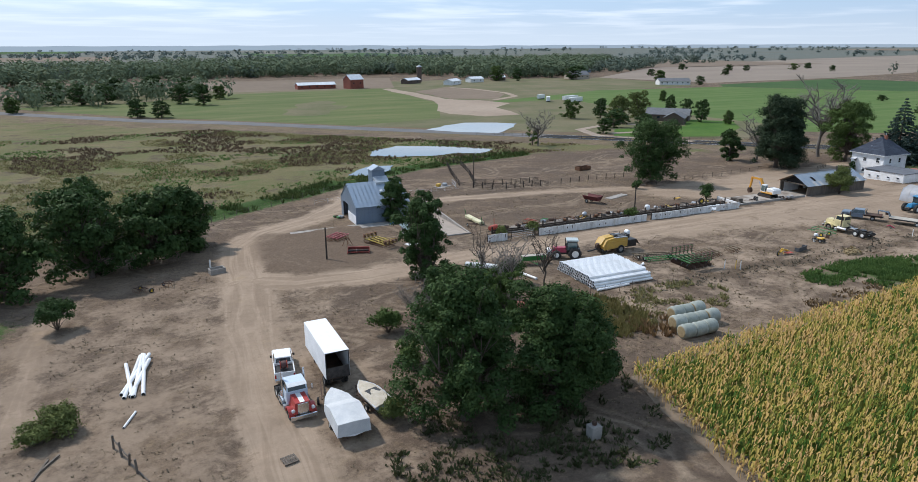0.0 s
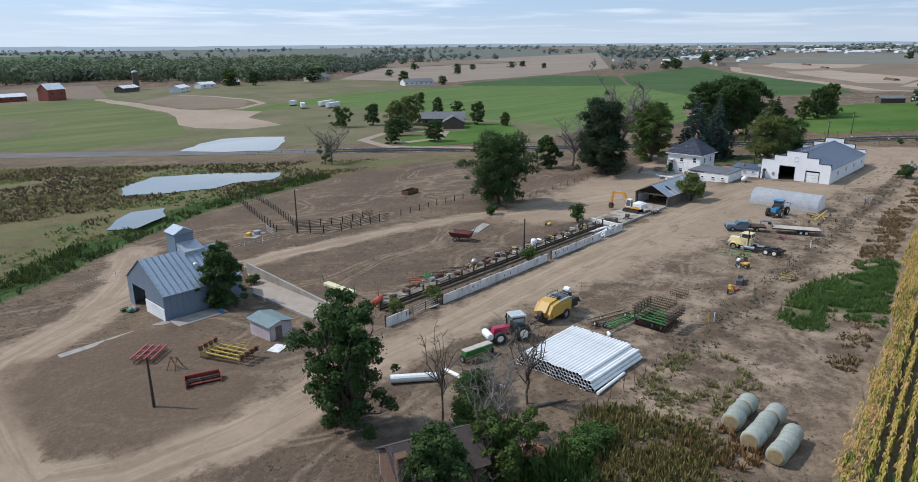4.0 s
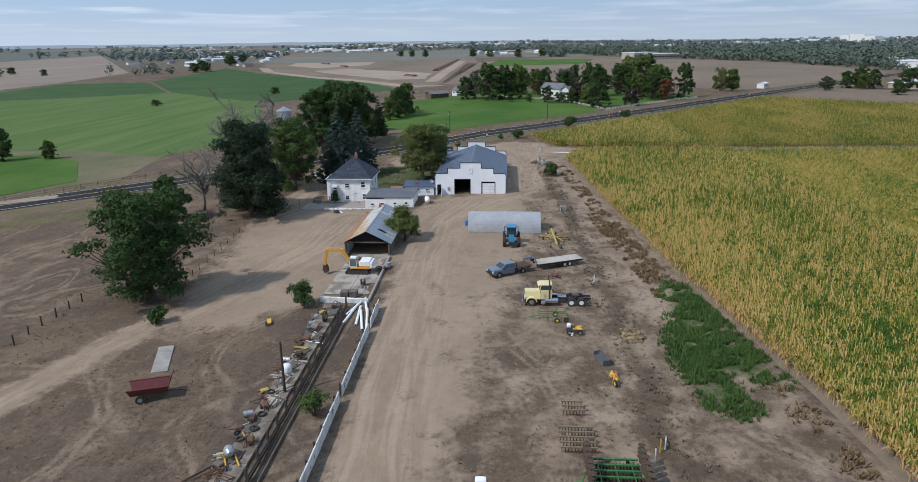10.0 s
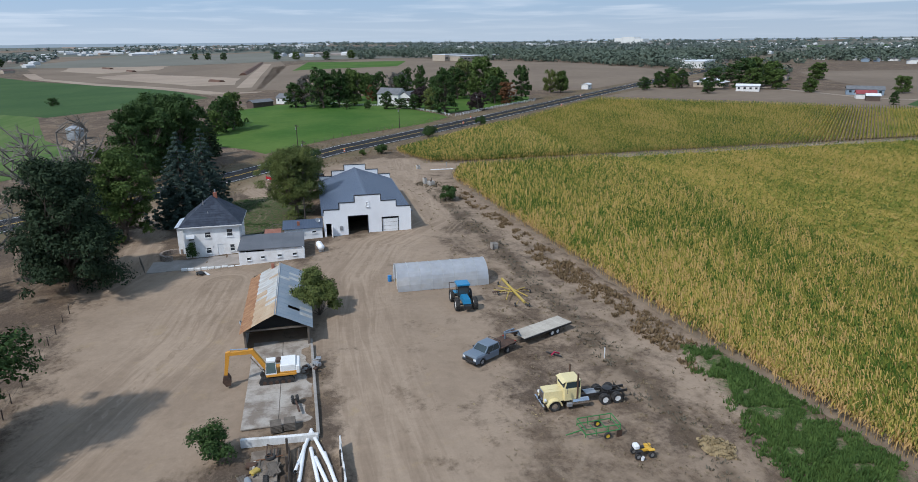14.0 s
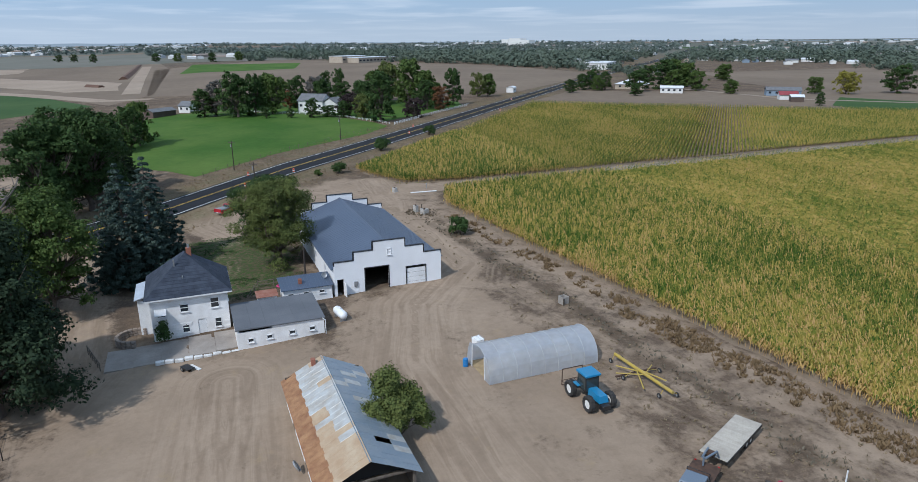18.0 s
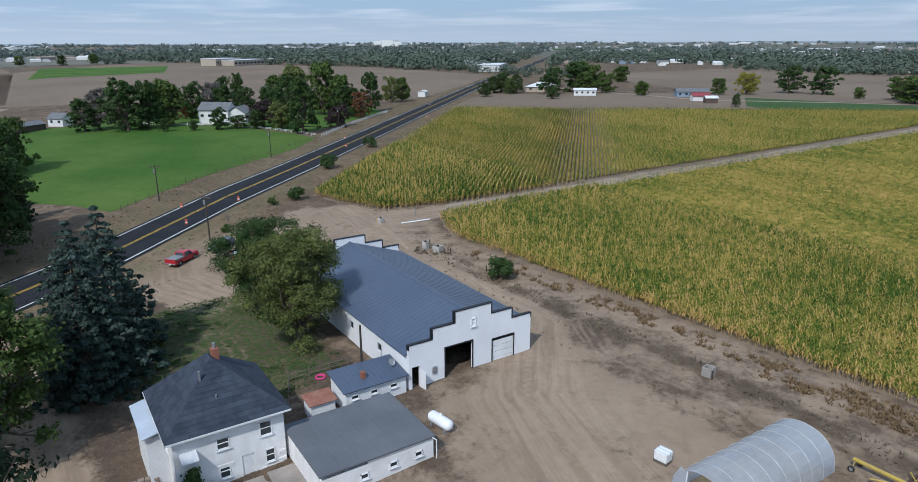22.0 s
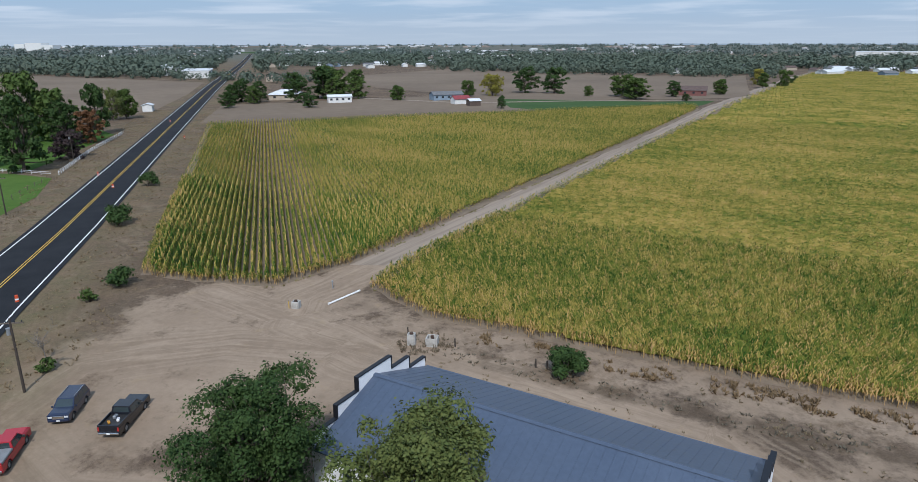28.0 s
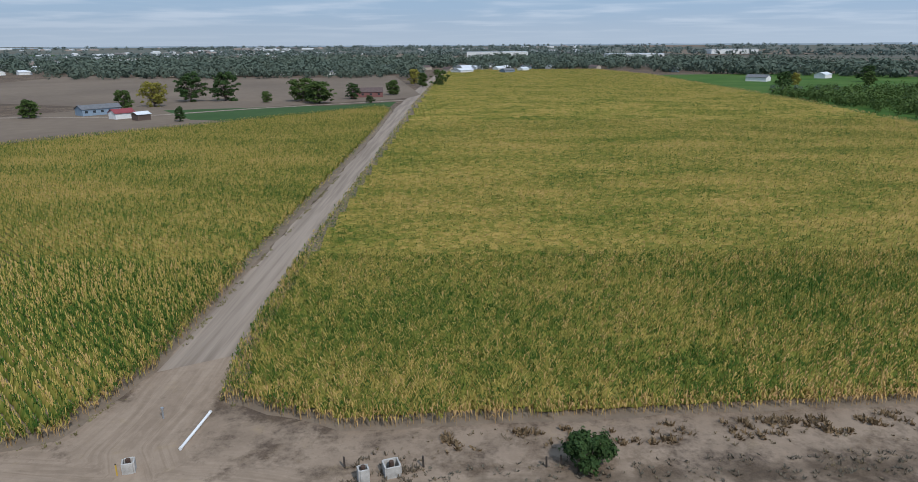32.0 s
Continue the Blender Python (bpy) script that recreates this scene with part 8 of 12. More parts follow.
part("drawbar", Build().path([(2.4, 0, 0.95), (3.6, 0, 0.6), (4.6, 0, 0.55)], 0.12, n=6), BLACK_PAINT, bl)
part("pickup_reel", Build().tube((2.2, -1.05, 0.55), (2.2, 1.05, 0.55), 0.38, n=14), BLACK_PAINT, bl)
part("flywheel", Build().tube((2.75, -0.25, 1.2), (2.75, 0.25, 1.2), 0.42, n=16), DARK_RUST, bl)

# blue two-way tractor with a fork loader
bt = thing("blue_tractor", "bright blue two-way tractor with a bale-fork loader", "tractor", (130.5, 78.5), 180)
hb = Build()
loft(hb, (0.35, 2.3, 0.5, 1.0), (0.35, 2.15, 0.42, 1.62))
part("hood", hb, PAINT["blue"], bt)
part("engine_block", Build().box((1.0, 0, 0.9), (2.2, 0.7, 0.5), ch=0.05), BLACK_PAINT, bt)
cabin(bt, (-1.2, 0.35, 0.72, 1.2), (-1.1, 0.25, 0.74, 2.7), BLACK_PAINT, 1, AUTO_GLASS)
part("cab_roof", Build().box((-0.42, 0, 2.82), (1.75, 1.7, 0.24), ch=0.1), PAINT["blue"], bt)
for s in (-1, 1):
    part("fender", Build().box((-1.0, s * 0.85, 1.5), (0.9, 0.4, 0.1), ch=0.04), PAINT["blue"], bt)
    for x in (-1.6, 1.6):
        wheel(bt, (x, s * 1.15, 0.78), 0.78, 0.55, RIM_WHITE)
    part("loader_arm", Build().path([(-1.0, s * 0.6, 1.5), (-2.4, s * 0.6, 1.2), (-3.1, s * 0.6, 0.5)], 0.09, n=6), BLACK_PAINT, bt)
    part("tine", Build().tube((-3.2, s * 0.7, 0.3), (-4.4, s * 0.7, 0.25), 0.035, 0.01, n=6), DARK_RUST, bt)
gate = Build()
gate.path([(-3.2, -1.15, 0.3), (-3.2, -1.15, 2.0), (-3.2, 1.15, 2.0), (-3.2, 1.15, 0.3), (-3.2, -1.15, 0.3)], 0.05)
for z in (0.8,):
    gate.tube((-3.2, -1.15, z), (-3.2, 1.15, z), 0.04)
part("fork_frame", gate, DARK_RUST, bt)
for x in (-1.6, 1.6):
    part("axle", Build().tube((x, -1.1, 0.78), (x, 1.1, 0.78), 0.13), BLACK_PAINT, bt)
part("hitch", Build().box((2.5, 0, 0.7), (0.6, 0.9, 0.5), ch=0.04), BLACK_PAINT, bt)

# excavator on the slab
ex = thing("excavator", "white and orange tracked excavator with its arm folded down", "excavator", (116.9, 101.2), 90)
for s in (-1, 1):
    tb = Build()
    pts = [(-1.75, 0.42), (-1.65, 0.12), (-1.4, 0.0), (1.4, 0.0), (1.65, 0.12), (1.75, 0.42), (1.55, 0.74), (1.3, 0.82), (-1.3, 0.82), (-1.55, 0.74)]
    tb.prism(pts, s * 0.85 - 0.26, s * 0.85 + 0.26)
    trk = part("track", tb, RUBBER, ex)
    for k in range(5):
        part("roller", Build().tube((-1.2 + 0.6 * k, s * 1.1, 0.35), (-1.2 + 0.6 * k, s * 1.14, 0.35), 0.2, n=10), DARK_RUST, trk)
    for k in range(14):
        part("track_pad", Build().box((-1.4 + 0.215 * k, s * 0.85, 0.84), (0.16, 0.56, 0.05), ch=0.01), RUBBER, trk)
part("turntable", Build().tube((0, 0, 0.75), (0, 0, 1.0), 0.6, n=16), BLACK_PAINT, ex)
part("platform", Build().box((-0.5, 0, 1.12), (3.0, 2.3, 0.3), ch=0.05), PAINT["orange"], ex)
part("engine_cover", Build().box((-1.2, 0, 1.72), (1.6, 2.2, 0.9), ch=0.1), PAINT["white"], ex)
part("cover_band", Build().box((-1.2, 0, 1.38), (1.64, 2.24, 0.16), ch=0.02), PAINT["orange"], ex)
part("counterweight", Build().box((-2.15, 0, 1.55), (0.4, 2.3, 0.9), ch=0.12), PAINT["white"], ex)
part("engine_bay", Build().box((-0.25, -0.55, 2.0), (0.5, 0.8, 0.3), ch=0.04), DARK_RUST, ex)
cbx = cabin(ex, (-0.1, 1.0, 0.42, 1.25), (-0.05, 0.85, 0.40, 2.75), PAINT["white"], 1, CAB_GLASS)
cbx.location = (0.05, 0.7, 0)
boom = Build()
boom.prism([(0.5, 1.15), (1.0, 1.15), (2.3, 3.3), (4.6, 3.35), (4.6, 3.65), (2.1, 3.75)], -0.22, 0.22)
part("boom", boom, PAINT["orange"], ex)
part("stick", Build().prism([(4.3, 3.75), (4.75, 3.65), (5.1, 1.2), (4.8, 1.15)], -0.16, 0.16), PAINT["orange"], ex)
bk = Build()
bk.prism([(4.7, 1.2), (5.15, 1.25), (5.3, 0.6), (5.0, 0.05), (4.55, 0.15), (4.5, 0.7)], -0.4, 0.4)
part("bucket", bk, DARK_RUST, ex)
part("boom_ram", Build().tube((1.2, 0.3, 1.2), (2.4, 0.3, 3.0), 0.07), CHROME, ex)
part("stick_ram", Build().tube((2.6, 0, 3.8), (4.3, 0, 3.9), 0.07), CHROME, ex)

# box trailer, its open rear towards the trees
bx = thing("box_trailer", "white box trailer standing on its legs with an open dark rear", "trailer", (12.2, 60.3), 92)
part("roof", Build().box((0, 0, 3.82), (8.2, 2.3, 0.08), ch=0.03), mat("white_trailer_roof", (0.80, 0.81, 0.82), (0.72, 0.73, 0.74), rough=0.5), bx)
for s in (-1, 1):
    part("side_panel", Build().box((0, s * 1.13, 2.5), (8.2, 0.06, 2.6), ch=0.01), WHITE_PAINT, bx)
    part("leg", Build().box((2.4, s * 0.7, 0.6), (0.14, 0.14, 1.25), ch=0.01), DARK_RUST, bx)
part("front_panel", Build().box((4.08, 0, 2.5), (0.06, 2.2, 2.6), ch=0.01), WHITE_PAINT, bx)
part("floor", Build().box((0, 0, 1.2), (8.2, 2.2, 0.12), ch=0.02), DARK_RUST, bx)
part("rear_frame", Build().path([(-4.08, -1.1, 1.2), (-4.08, -1.1, 3.8), (-4.08, 1.1, 3.8), (-4.08, 1.1, 1.2)], 0.05, n=4), BLACK_PAINT, bx)
part("tailgate", Build().box((-4.08, 0, 1.75), (0.06, 2.1, 1.1), ch=0.01), mat("dark_stained_gate", (0.10, 0.085, 0.075), (0.045, 0.04, 0.038), rough=0.8, scale=3), bx)
for s in (-1, 1):
    for yy in (0.72, 1.0):
        wheel(bx, (-2.9, s * yy, 0.5), 0.5, 0.26, RIM_GREY)
part("axle", Build().tube((-2.9, -1, 0.5), (-2.9, 1, 0.5), 0.09), DARK_RUST, bx)
part("subframe", Build().box((-1.6, 0, 0.95), (4.4, 0.9, 0.4), ch=0.02), BLACK_PAINT, bx)
dolly = thing("trailer_axle", "loose trailer tongue with an axle and spare wheels", "axle", (10.3, 54.2), 80)
part("tongue", Build().box((1.6, 0, 0.5), (4.0, 0.12, 0.12), ch=0.01), DARK_RUST, dolly)
for y in (-0.25, 0.35):
    wheel(dolly, (-0.3, y, 0.36), 0.36, 0.22, RIM_GREY)


def boat(label, at, rz, length, beam, hull_mat, cover_mat, tall, cover=True):
    ob = thing("boat", label, "boat", at, rz)
    secs = []
    n = 9
    for i in range(n):
        u = i / (n - 1)
        x = -length / 2 + length * u
        w = beam / 2 * (1 - max(0, (u - 0.5) / 0.5) ** 2.2 * 0.97)
        keel = 0.55 + 0.45 * max(0, (u - 0.55) / 0.45) ** 2
        sheer = 1.25 + 0.22 * u
        secs.append([(x, 0, keel), (x, -w * 0.75, keel + 0.22), (x, -w, sheer), (x, w, sheer), (x, w * 0.75, keel + 0.22)])
    vs = [p for s in secs for p in s]
    fs = []
    for i in range(n - 1):
        for j in range(5):
            fs.append((i * 5 + j, i * 5 + (j + 1) % 5, (i + 1) * 5 + (j + 1) % 5, (i + 1) * 5 + j))
    fs += [tuple(range(5)), tuple(range((n - 1) * 5, n * 5))]
    part("hull", Build().add(vs, fs), hull_mat, ob)
    cb = Build()
    top = []
    for i in range(n):
        u = i / (n - 1)
        x = -length / 2 - 0.03 + (length + 0.03) * u
        w = beam / 2 * (1 - max(0, (u - 0.5) / 0.5) ** 2.2 * 0.97) + 0.05
        sheer = 1.2 + 0.22 * u
        hump = tall * (0.55 + 0.45 * math.sin(min(1, u * 1.6) * 3.14159 * 0.8)) * (1 - 0.75 * u ** 2) if cover else 0.12
        hump += 0.03 * math.sin(i * 2.3)
        if cover and tall > 0.5:
            hump = tall * (1.0 if u < 0.18 else 1.18 if u < 0.45 else 0.75 if u < 0.62 else 0.55 - 0.3 * u) + 0.03 * math.sin(i * 2.3)
            top.append([(x, -w, sheer - 0.45), (x, -w * 0.93, sheer + hump * 0.92), (x, 0.04 * math.sin(i), sheer + hump), (x, w * 0.93, sheer + hump * 0.92), (x, w, sheer - 0.45)])
        else:
            top.append([(x, -w, sheer), (x, -w * 0.6, sheer + hump * 0.85), (x, 0, sheer + hump), (x, w * 0.6, sheer + hump * 0.85), (x, w, sheer)])
    vs = [p for s in top for p in s]
    fs = []
    for i in range(n - 1):
        for j in range(4):
            fs.append((i * 5 + j, i * 5 + j + 1, (i + 1) * 5 + j + 1, (i + 1) * 5 + j))
    fs += [tuple(range(5)), tuple(range((n - 1) * 5, n * 5))]
    part("cover", cb.add(vs, fs), cover_mat, ob)
    tr = Build()
    for y in (-0.6, 0.6):
        tr.path([(-length / 2, y, 0.5), (length * 0.3, y, 0.5), (length / 2 + 0.9, 0, 0.5)], 0.06)
    for x in (-1.6, 0.2, 1.6):
        tr.tube((x, -0.8, 0.5), (x, 0.8, 0.5), 0.05)
    part("trailer_frame", tr, DARK_RUST, ob)
    for s in (-1, 1):
        wheel(ob, (-0.6, s * beam * 0.45, 0.34), 0.34, 0.2, RIM_WHITE)
    return ob


boat("white cabin boat under a pale grey tarp on its trailer", (11.2, 50.2), 92, 6.8, 2.75, WHITE_PAINT, mat("pale_grey_tarp", (0.56, 0.57, 0.57), (0.44, 0.46, 0.48), rough=0.75, scale=0.9, bump=0.5), 0.75)
bo = boat("small white and blue boat with a torn tan cover", (14.3, 51.8), 102, 4.8, 2.0, mat("blue_white_hull", (0.55, 0.60, 0.66), (0.28, 0.38, 0.52), rough=0.5, scale=1.2), mat("tan_canvas", (0.42, 0.36, 0.27), (0.55, 0.50, 0.42), rough=0.85, scale=1.2), 0.35)
part("torn_opening", Build().box((-0.2, 0, 1.52), (0.9, 1.2, 0.12), ch=0.02, rz=8), BLACK_PAINT, bo, "dark opening in the torn cover")

# small yellow quad bike
qd = thing("quad_bike", "yellow quad bike with a white spray tank", "quad bike", (95.5, 71.6), -90)
part("body", Build().box((0.1, 0, 0.62), (1.2, 0.42, 0.3), ch=0.1), PAINT["yellow"], qd)
for s in (-1, 1):
    part("front_fender", Build().box((0.55, s * 0.38, 0.72), (0.55, 0.3, 0.08), ch=0.03), PAINT["yellow"], qd)
    part("rear_fender", Build().box((-0.55, s * 0.38, 0.74), (0.6, 0.3, 0.08), ch=0.03), BLACK_PAINT, qd)
    for x in (0.6, -0.6):
        wheel(qd, (x, s * 0.42, 0.29), 0.29, 0.24, RIM_GREY)
part("seat", Build().box((-0.3, 0, 0.84), (0.7, 0.32, 0.14), ch=0.05), BLACK_PAINT, qd)
part("handlebar", Build().path([(0.35, -0.38, 1.05), (0.45, 0, 0.98), (0.35, 0.38, 1.05)], 0.02), BLACK_PAINT, qd)
part("tank", Build().box((-0.65, 0, 1.0), (0.45, 0.6, 0.4), ch=0.12), WHITE_PAINT, qd, "white spray tank")
bkt = thing("bucket", "small white plastic bucket on the ground", "bucket", (94.9, 71.9))
part("pail", Build().lathe([(0.12, 0), (0.15, 0.32), (0.14, 0.33), (0.11, 0.02)], 14), WHITE_PAINT, bkt)


# ---- field implements ----
def toolbar(label, at, rz, width, rows, color, shank=None, wheels=(), tongue=0.0, name="cultivator", h=0.75, gang=None, fold=0.0, rim=None, seed=1, dense=False):
    """A tillage frame: cross bars, fore-and-aft members, shanks or discs, gauge wheels, tongue."""
    rng = random.Random(seed)
    ob = thing(name, label, "farm implement", at, rz)
    for i in range(rows):
        part("cross_bar", Build().box((-0.75 * i, 0, h), (0.15 if dense else 0.1, width, 0.15 if dense else 0.1), ch=0.01), color, ob)
    n = max(2, int(width / 1.1))
    for j in range(n):
        y = -width / 2 + width * (j + 0.5) / n
        if rows > 1:
            part("brace", Build().box((-0.375 * (rows - 1), y, h + 0.09), (0.75 * (rows - 1) + 0.1, 0.07, 0.07), ch=0.01), color, ob)
    for i in range(rows):
        k = max(3, int(width / (0.26 if dense else 0.42)))
        for j in range(k):
            y = -width / 2 + width * (j + 0.5) / k + (0.2 if i % 2 else 0)
            if gang:
                part("disc", Build().lathe([(0.02, -0.02), (0.29, 0.0), (0.30, 0.02), (0.02, 0.04)], 12, "y", pose(-0.75 * i, y, 0.26, 0, 0, 14 if i % 2 else -14)), gang, ob)
            else:
                part("shank", Build().path([(-0.75 * i, y, h), (-0.75 * i - 0.28, y, h * 0.6), (-0.75 * i - 0.05, y, 0.04)], 0.042 if dense else 0.028, n=4), shank or RUST, ob)
    for x, y in wheels:
        wheel(ob, (x, y, 0.34), 0.34, 0.2, rim or RIM_WHITE)
        part("wheel_arm", Build().path([(x, y - 0.14, 0.34), (x + 0.25, y - 0.14, h)], 0.035, n=5), color, ob)
    if tongue:
        for s in (-1, 1):
            part("tongue_bar", Build().tube((0, s * width * 0.22, h), (tongue, 0, 0.45), 0.06, n=6), color, ob)
        part("tongue_brace", Build().tube((tongue * 0.45, -width * 0.12, h * 0.85), (tongue * 0.45, width * 0.12, h * 0.85), 0.04, n=6), color, ob)
    if fold:
        for s in (-1, 1):
            wing = Build()
            for i in range(rows):
                wing.box((-0.75 * i, s * (width / 2 + 0.12), h + fold / 2), (0.09, 0.09, fold), ch=0.01)
            for z in (0.35, 0.95):
                wing.box((-0.375 * (rows - 1), s * (width / 2 + 0.12), h + fold * z), (0.75 * (rows - 1) + 0.1, 0.07, 0.07), ch=0.01)
            wg = part("folded_wing", wing, color, ob)
            for i in range(rows):
                for z in (0.25, 0.5, 0.75, 1.0):
                    part("disc", Build().lathe([(0.02, -0.02), (0.29, 0.0), (0.30, 0.02), (0.02, 0.04)], 12, "z", pose(-0.75 * i, s * (width / 2 + 0.2), h + fold * z)), gang or RUST, wg)
    return ob


toolbar("dusty brown and green row cultivator on gauge wheels", (65.2, 76.1), 74, 6.0, 2, PAINT["brown"], shank=OLD_WOOD, wheels=((-0.6, -2.6), (-0.6, 2.2), (0.4, 0.4)), name="cultivator", seed=2, dense=True)
dg = thing("drag_frame", "bright green truss frame on two white-rimmed wheels", "farm implement", (65.3, 74.1), -8)
for y in (-0.4, 0.4):
    part("side_rail", Build().box((0, y, 0.6), (5.0, 0.1, 0.12), ch=0.01), PAINT["green"], dg)
    part("lower_rail", Build().box((0, y, 0.3), (4.6, 0.08, 0.08), ch=0.01), PAINT["green"], dg)
for k in range(8):
    x = -2.4 + 0.68 * k
    part("cross_bar", Build().box((x, 0, 0.6), (0.08, 0.8, 0.08), ch=0.01), PAINT["green"], dg)
    part("diagonal", Build().tube((x, -0.4, 0.6), (x + 0.6, 0.4 if k % 2 else -0.4, 0.32), 0.035, n=5), PAINT["green"], dg)
for x, y in ((-2.2, 0.65), (2.1, 0.65), (2.1, -0.65)):
    wheel(dg, (x, y, 0.36), 0.36, 0.22, RIM_WHITE)
part("tow_bar", Build().path([(2.4, 0, 0.6), (3.2, -0.2, 0.8), (3.9, -0.5, 0.7)], 0.06, n=6), PAINT["green"], dg)
toolbar("green folding disc harrow with yellow wheel hubs", (66.5, 71.1), 180, 3.8, 6, PAINT["implement"], wheels=((-0.1, 0.35), (-0.1, 1.45), (-2.2, -1.5), (-4.0, 1.2)), gang=DARK_RUST, fold=1.35, name="disc_harrow", h=0.95, rim=RIM_YELLOW, seed=4, dense=True)
toolbar("brown weathered spring-tooth harrow", (72.2, 73.5), 180, 3.0, 5, PAINT["brown"], name="harrow", h=0.6, seed=5, dense=True)
toolbar("small brown spring-tooth harrow section", (77.9, 73.4), 180, 2.0, 3, PAINT["brown"], name="harrow", h=0.6, seed=6, dense=True)
toolbar("yellow three-row cultivator heaped with shanks", (31.6, 101.8), 20, 5.2, 4, PAINT["old_yellow"], tongue=2.2, wheels=((-1.2, 1.9),), name="cultivator", h=0.8, fold=0.7, seed=7, dense=True)
toolbar("pinkish red harrow frame leaning on a beam", (24.3, 109.3), 130, 3.6, 4, PAINT["pink"], name="harrow", h=0.9, seed=8, dense=True)
toolbar("rusty old cultivator among the weeds", (-5.0, 94.6), 40, 1.8, 2, DARK_RUST, wheels=((0.4, -1.1), (0.4, 1.1)), name="cultivator", rim=RIM_YELLOW, seed=9)
toolbar("rusty mounted plough frame", (-1.8, 95.6), 70, 1.4, 2, DARK_RUST, wheels=((0.3, 0.8),), tongue=1.6, name="plough", seed=10)
toolbar("red rusty tool frame beside the concrete strip", (60.5, 104.0), 30, 2.2, 2, PAINT["tool_red"], name="tool_rack", h=0.6, seed=11)
toolbar("dark rusty hay rake frame in the dry grass", (49.6, 106.5), 80, 2.0, 2, DARK_RUST, wheels=((0.2, 0.9),), name="hay_rake", h=0.5, seed=12)

# yellow beam rake with castor wheels
rk = thing("rotary_rake", "long yellow beam rake on small castor wheels", "farm implement", (132.2, 71.5), 0)
part("beam", Build().tube((-4.6, -0.3, 0.75), (4.2, 0.1, 0.85), 0.17, n=8), PAINT["old_yellow"], rk)
for x, y in ((-2.6, 1.5), (-2.2, -1.5), (2.4, 1.2)):
    part("brace", Build().tube((0.2, y * 0.15, 0.8), (x, y, 0.55), 0.07, n=6), PAINT["old_yellow"], rk)
for x, y in ((-4.4, -1.0), (-3.9, 0.7), (4.0, 0.7), (4.0, -0.7), (0.4, 1.7), (0.2, -2.6)):
    wheel(rk, (x, y, 0.27), 0.27, 0.16, RIM_GREY)
    part("castor", Build().path([(x, y - 0.1, 0.27), (x, y * 0.4, 0.8)], 0.035, n=5), PAINT["old_yellow"], rk)
for s in (-1, 1):
    part("arm", Build().tube((-0.6, s * 0.1, 0.75), (1.0, s * 2.2, 0.6), 0.06, n=6), PAINT["old_yellow"], rk)
    part("tine_bar", Build().box((0.6, s * 1.3, 0.45), (0.2, 2.4, 0.14), ch=0.02), DARK_RUST, rk)
    for k in range(9):
        part("tine", Build().tube((0.6, s * (0.3 + 0.25 * k), 0.45), (0.5, s * (0.3 + 0.25 * k), 0.05), 0.02, n=4), DARK_RUST, rk)

# green grain drill
gd = thing("grain_drill", "green grain drill with a pale wooden lid", "farm implement", (47.6, 80.9), -9)
part("hopper", Build().prism([(-0.28, 0.55), (0.28, 0.55), (0.45, 1.25), (-0.45, 1.25)], -1.8, 1.8, axis="y", m=pose(0, 0, 0, 0, 0, 90)), PAINT["green"], gd)
part("lid", Build().box((0, 0, 1.29), (3.6, 0.8, 0.07), ch=0.02), PALE_WOOD, gd, "pale wooden lid")
for x in (-1.95, 1.95):
    wheel(gd, (x, 0, 0.42), 0.42, 0.16, RIM_GREY, axis="x")
for k in range(12):
    part("seed_tube", Build().tube((-1.65 + 0.3 * k, 0.1, 0.6), (-1.65 + 0.3 * k, 0.4, 0.1), 0.03, n=5), BLACK_PAINT, gd)
part("footboard", Build().box((0, 0.55, 0.35), (3.4, 0.2, 0.05), ch=0.01), PAINT["green"], gd)
part("drawbar", Build().path([(-0.6, -0.3, 0.55), (0, -1.8, 0.4), (0.6, -0.3, 0.55)], 0.05), PAINT["green"], gd)

# green rail cart beside the cream truck
gc = thing("bale_cart", "green tubular bale cart on two wheels", "cart", (99.3, 73.8), 92)
for z in (0.7, 1.2):
    part("rail", Build().path([(-1.6, -0.9, z), (1.6, -0.9, z), (1.6, 0.9, z), (-1.6, 0.9, z), (-1.6, -0.9, z)], 0.045), PAINT["green"], gc)
for x in (-1.6, -0.5, 0.6, 1.6):
    for y in (-0.9, 0.9):
        part("upright", Build().tube((x, y, 0.45), (x, y, 1.2), 0.035, n=6), PAINT["green"], gc)
    part("cross_member", Build().tube((x, -0.9, 0.7), (x, 0.9, 0.7), 0.035, n=6), PAINT["green"], gc)
for s in (-1, 1):
    wheel(gc, (-0.4, s * 1.0, 0.33), 0.33, 0.2, RIM_YELLOW)
part("tongue", Build().tube((1.6, 0, 0.6), (3.0, 0, 0.35), 0.05), PAINT["green"], gc)
part("tailboard", Build().box((-1.5, 0.95, 0.35), (0.6, 0.04, 0.7), ch=0.01, rz=10), DARK_RUST, gc)

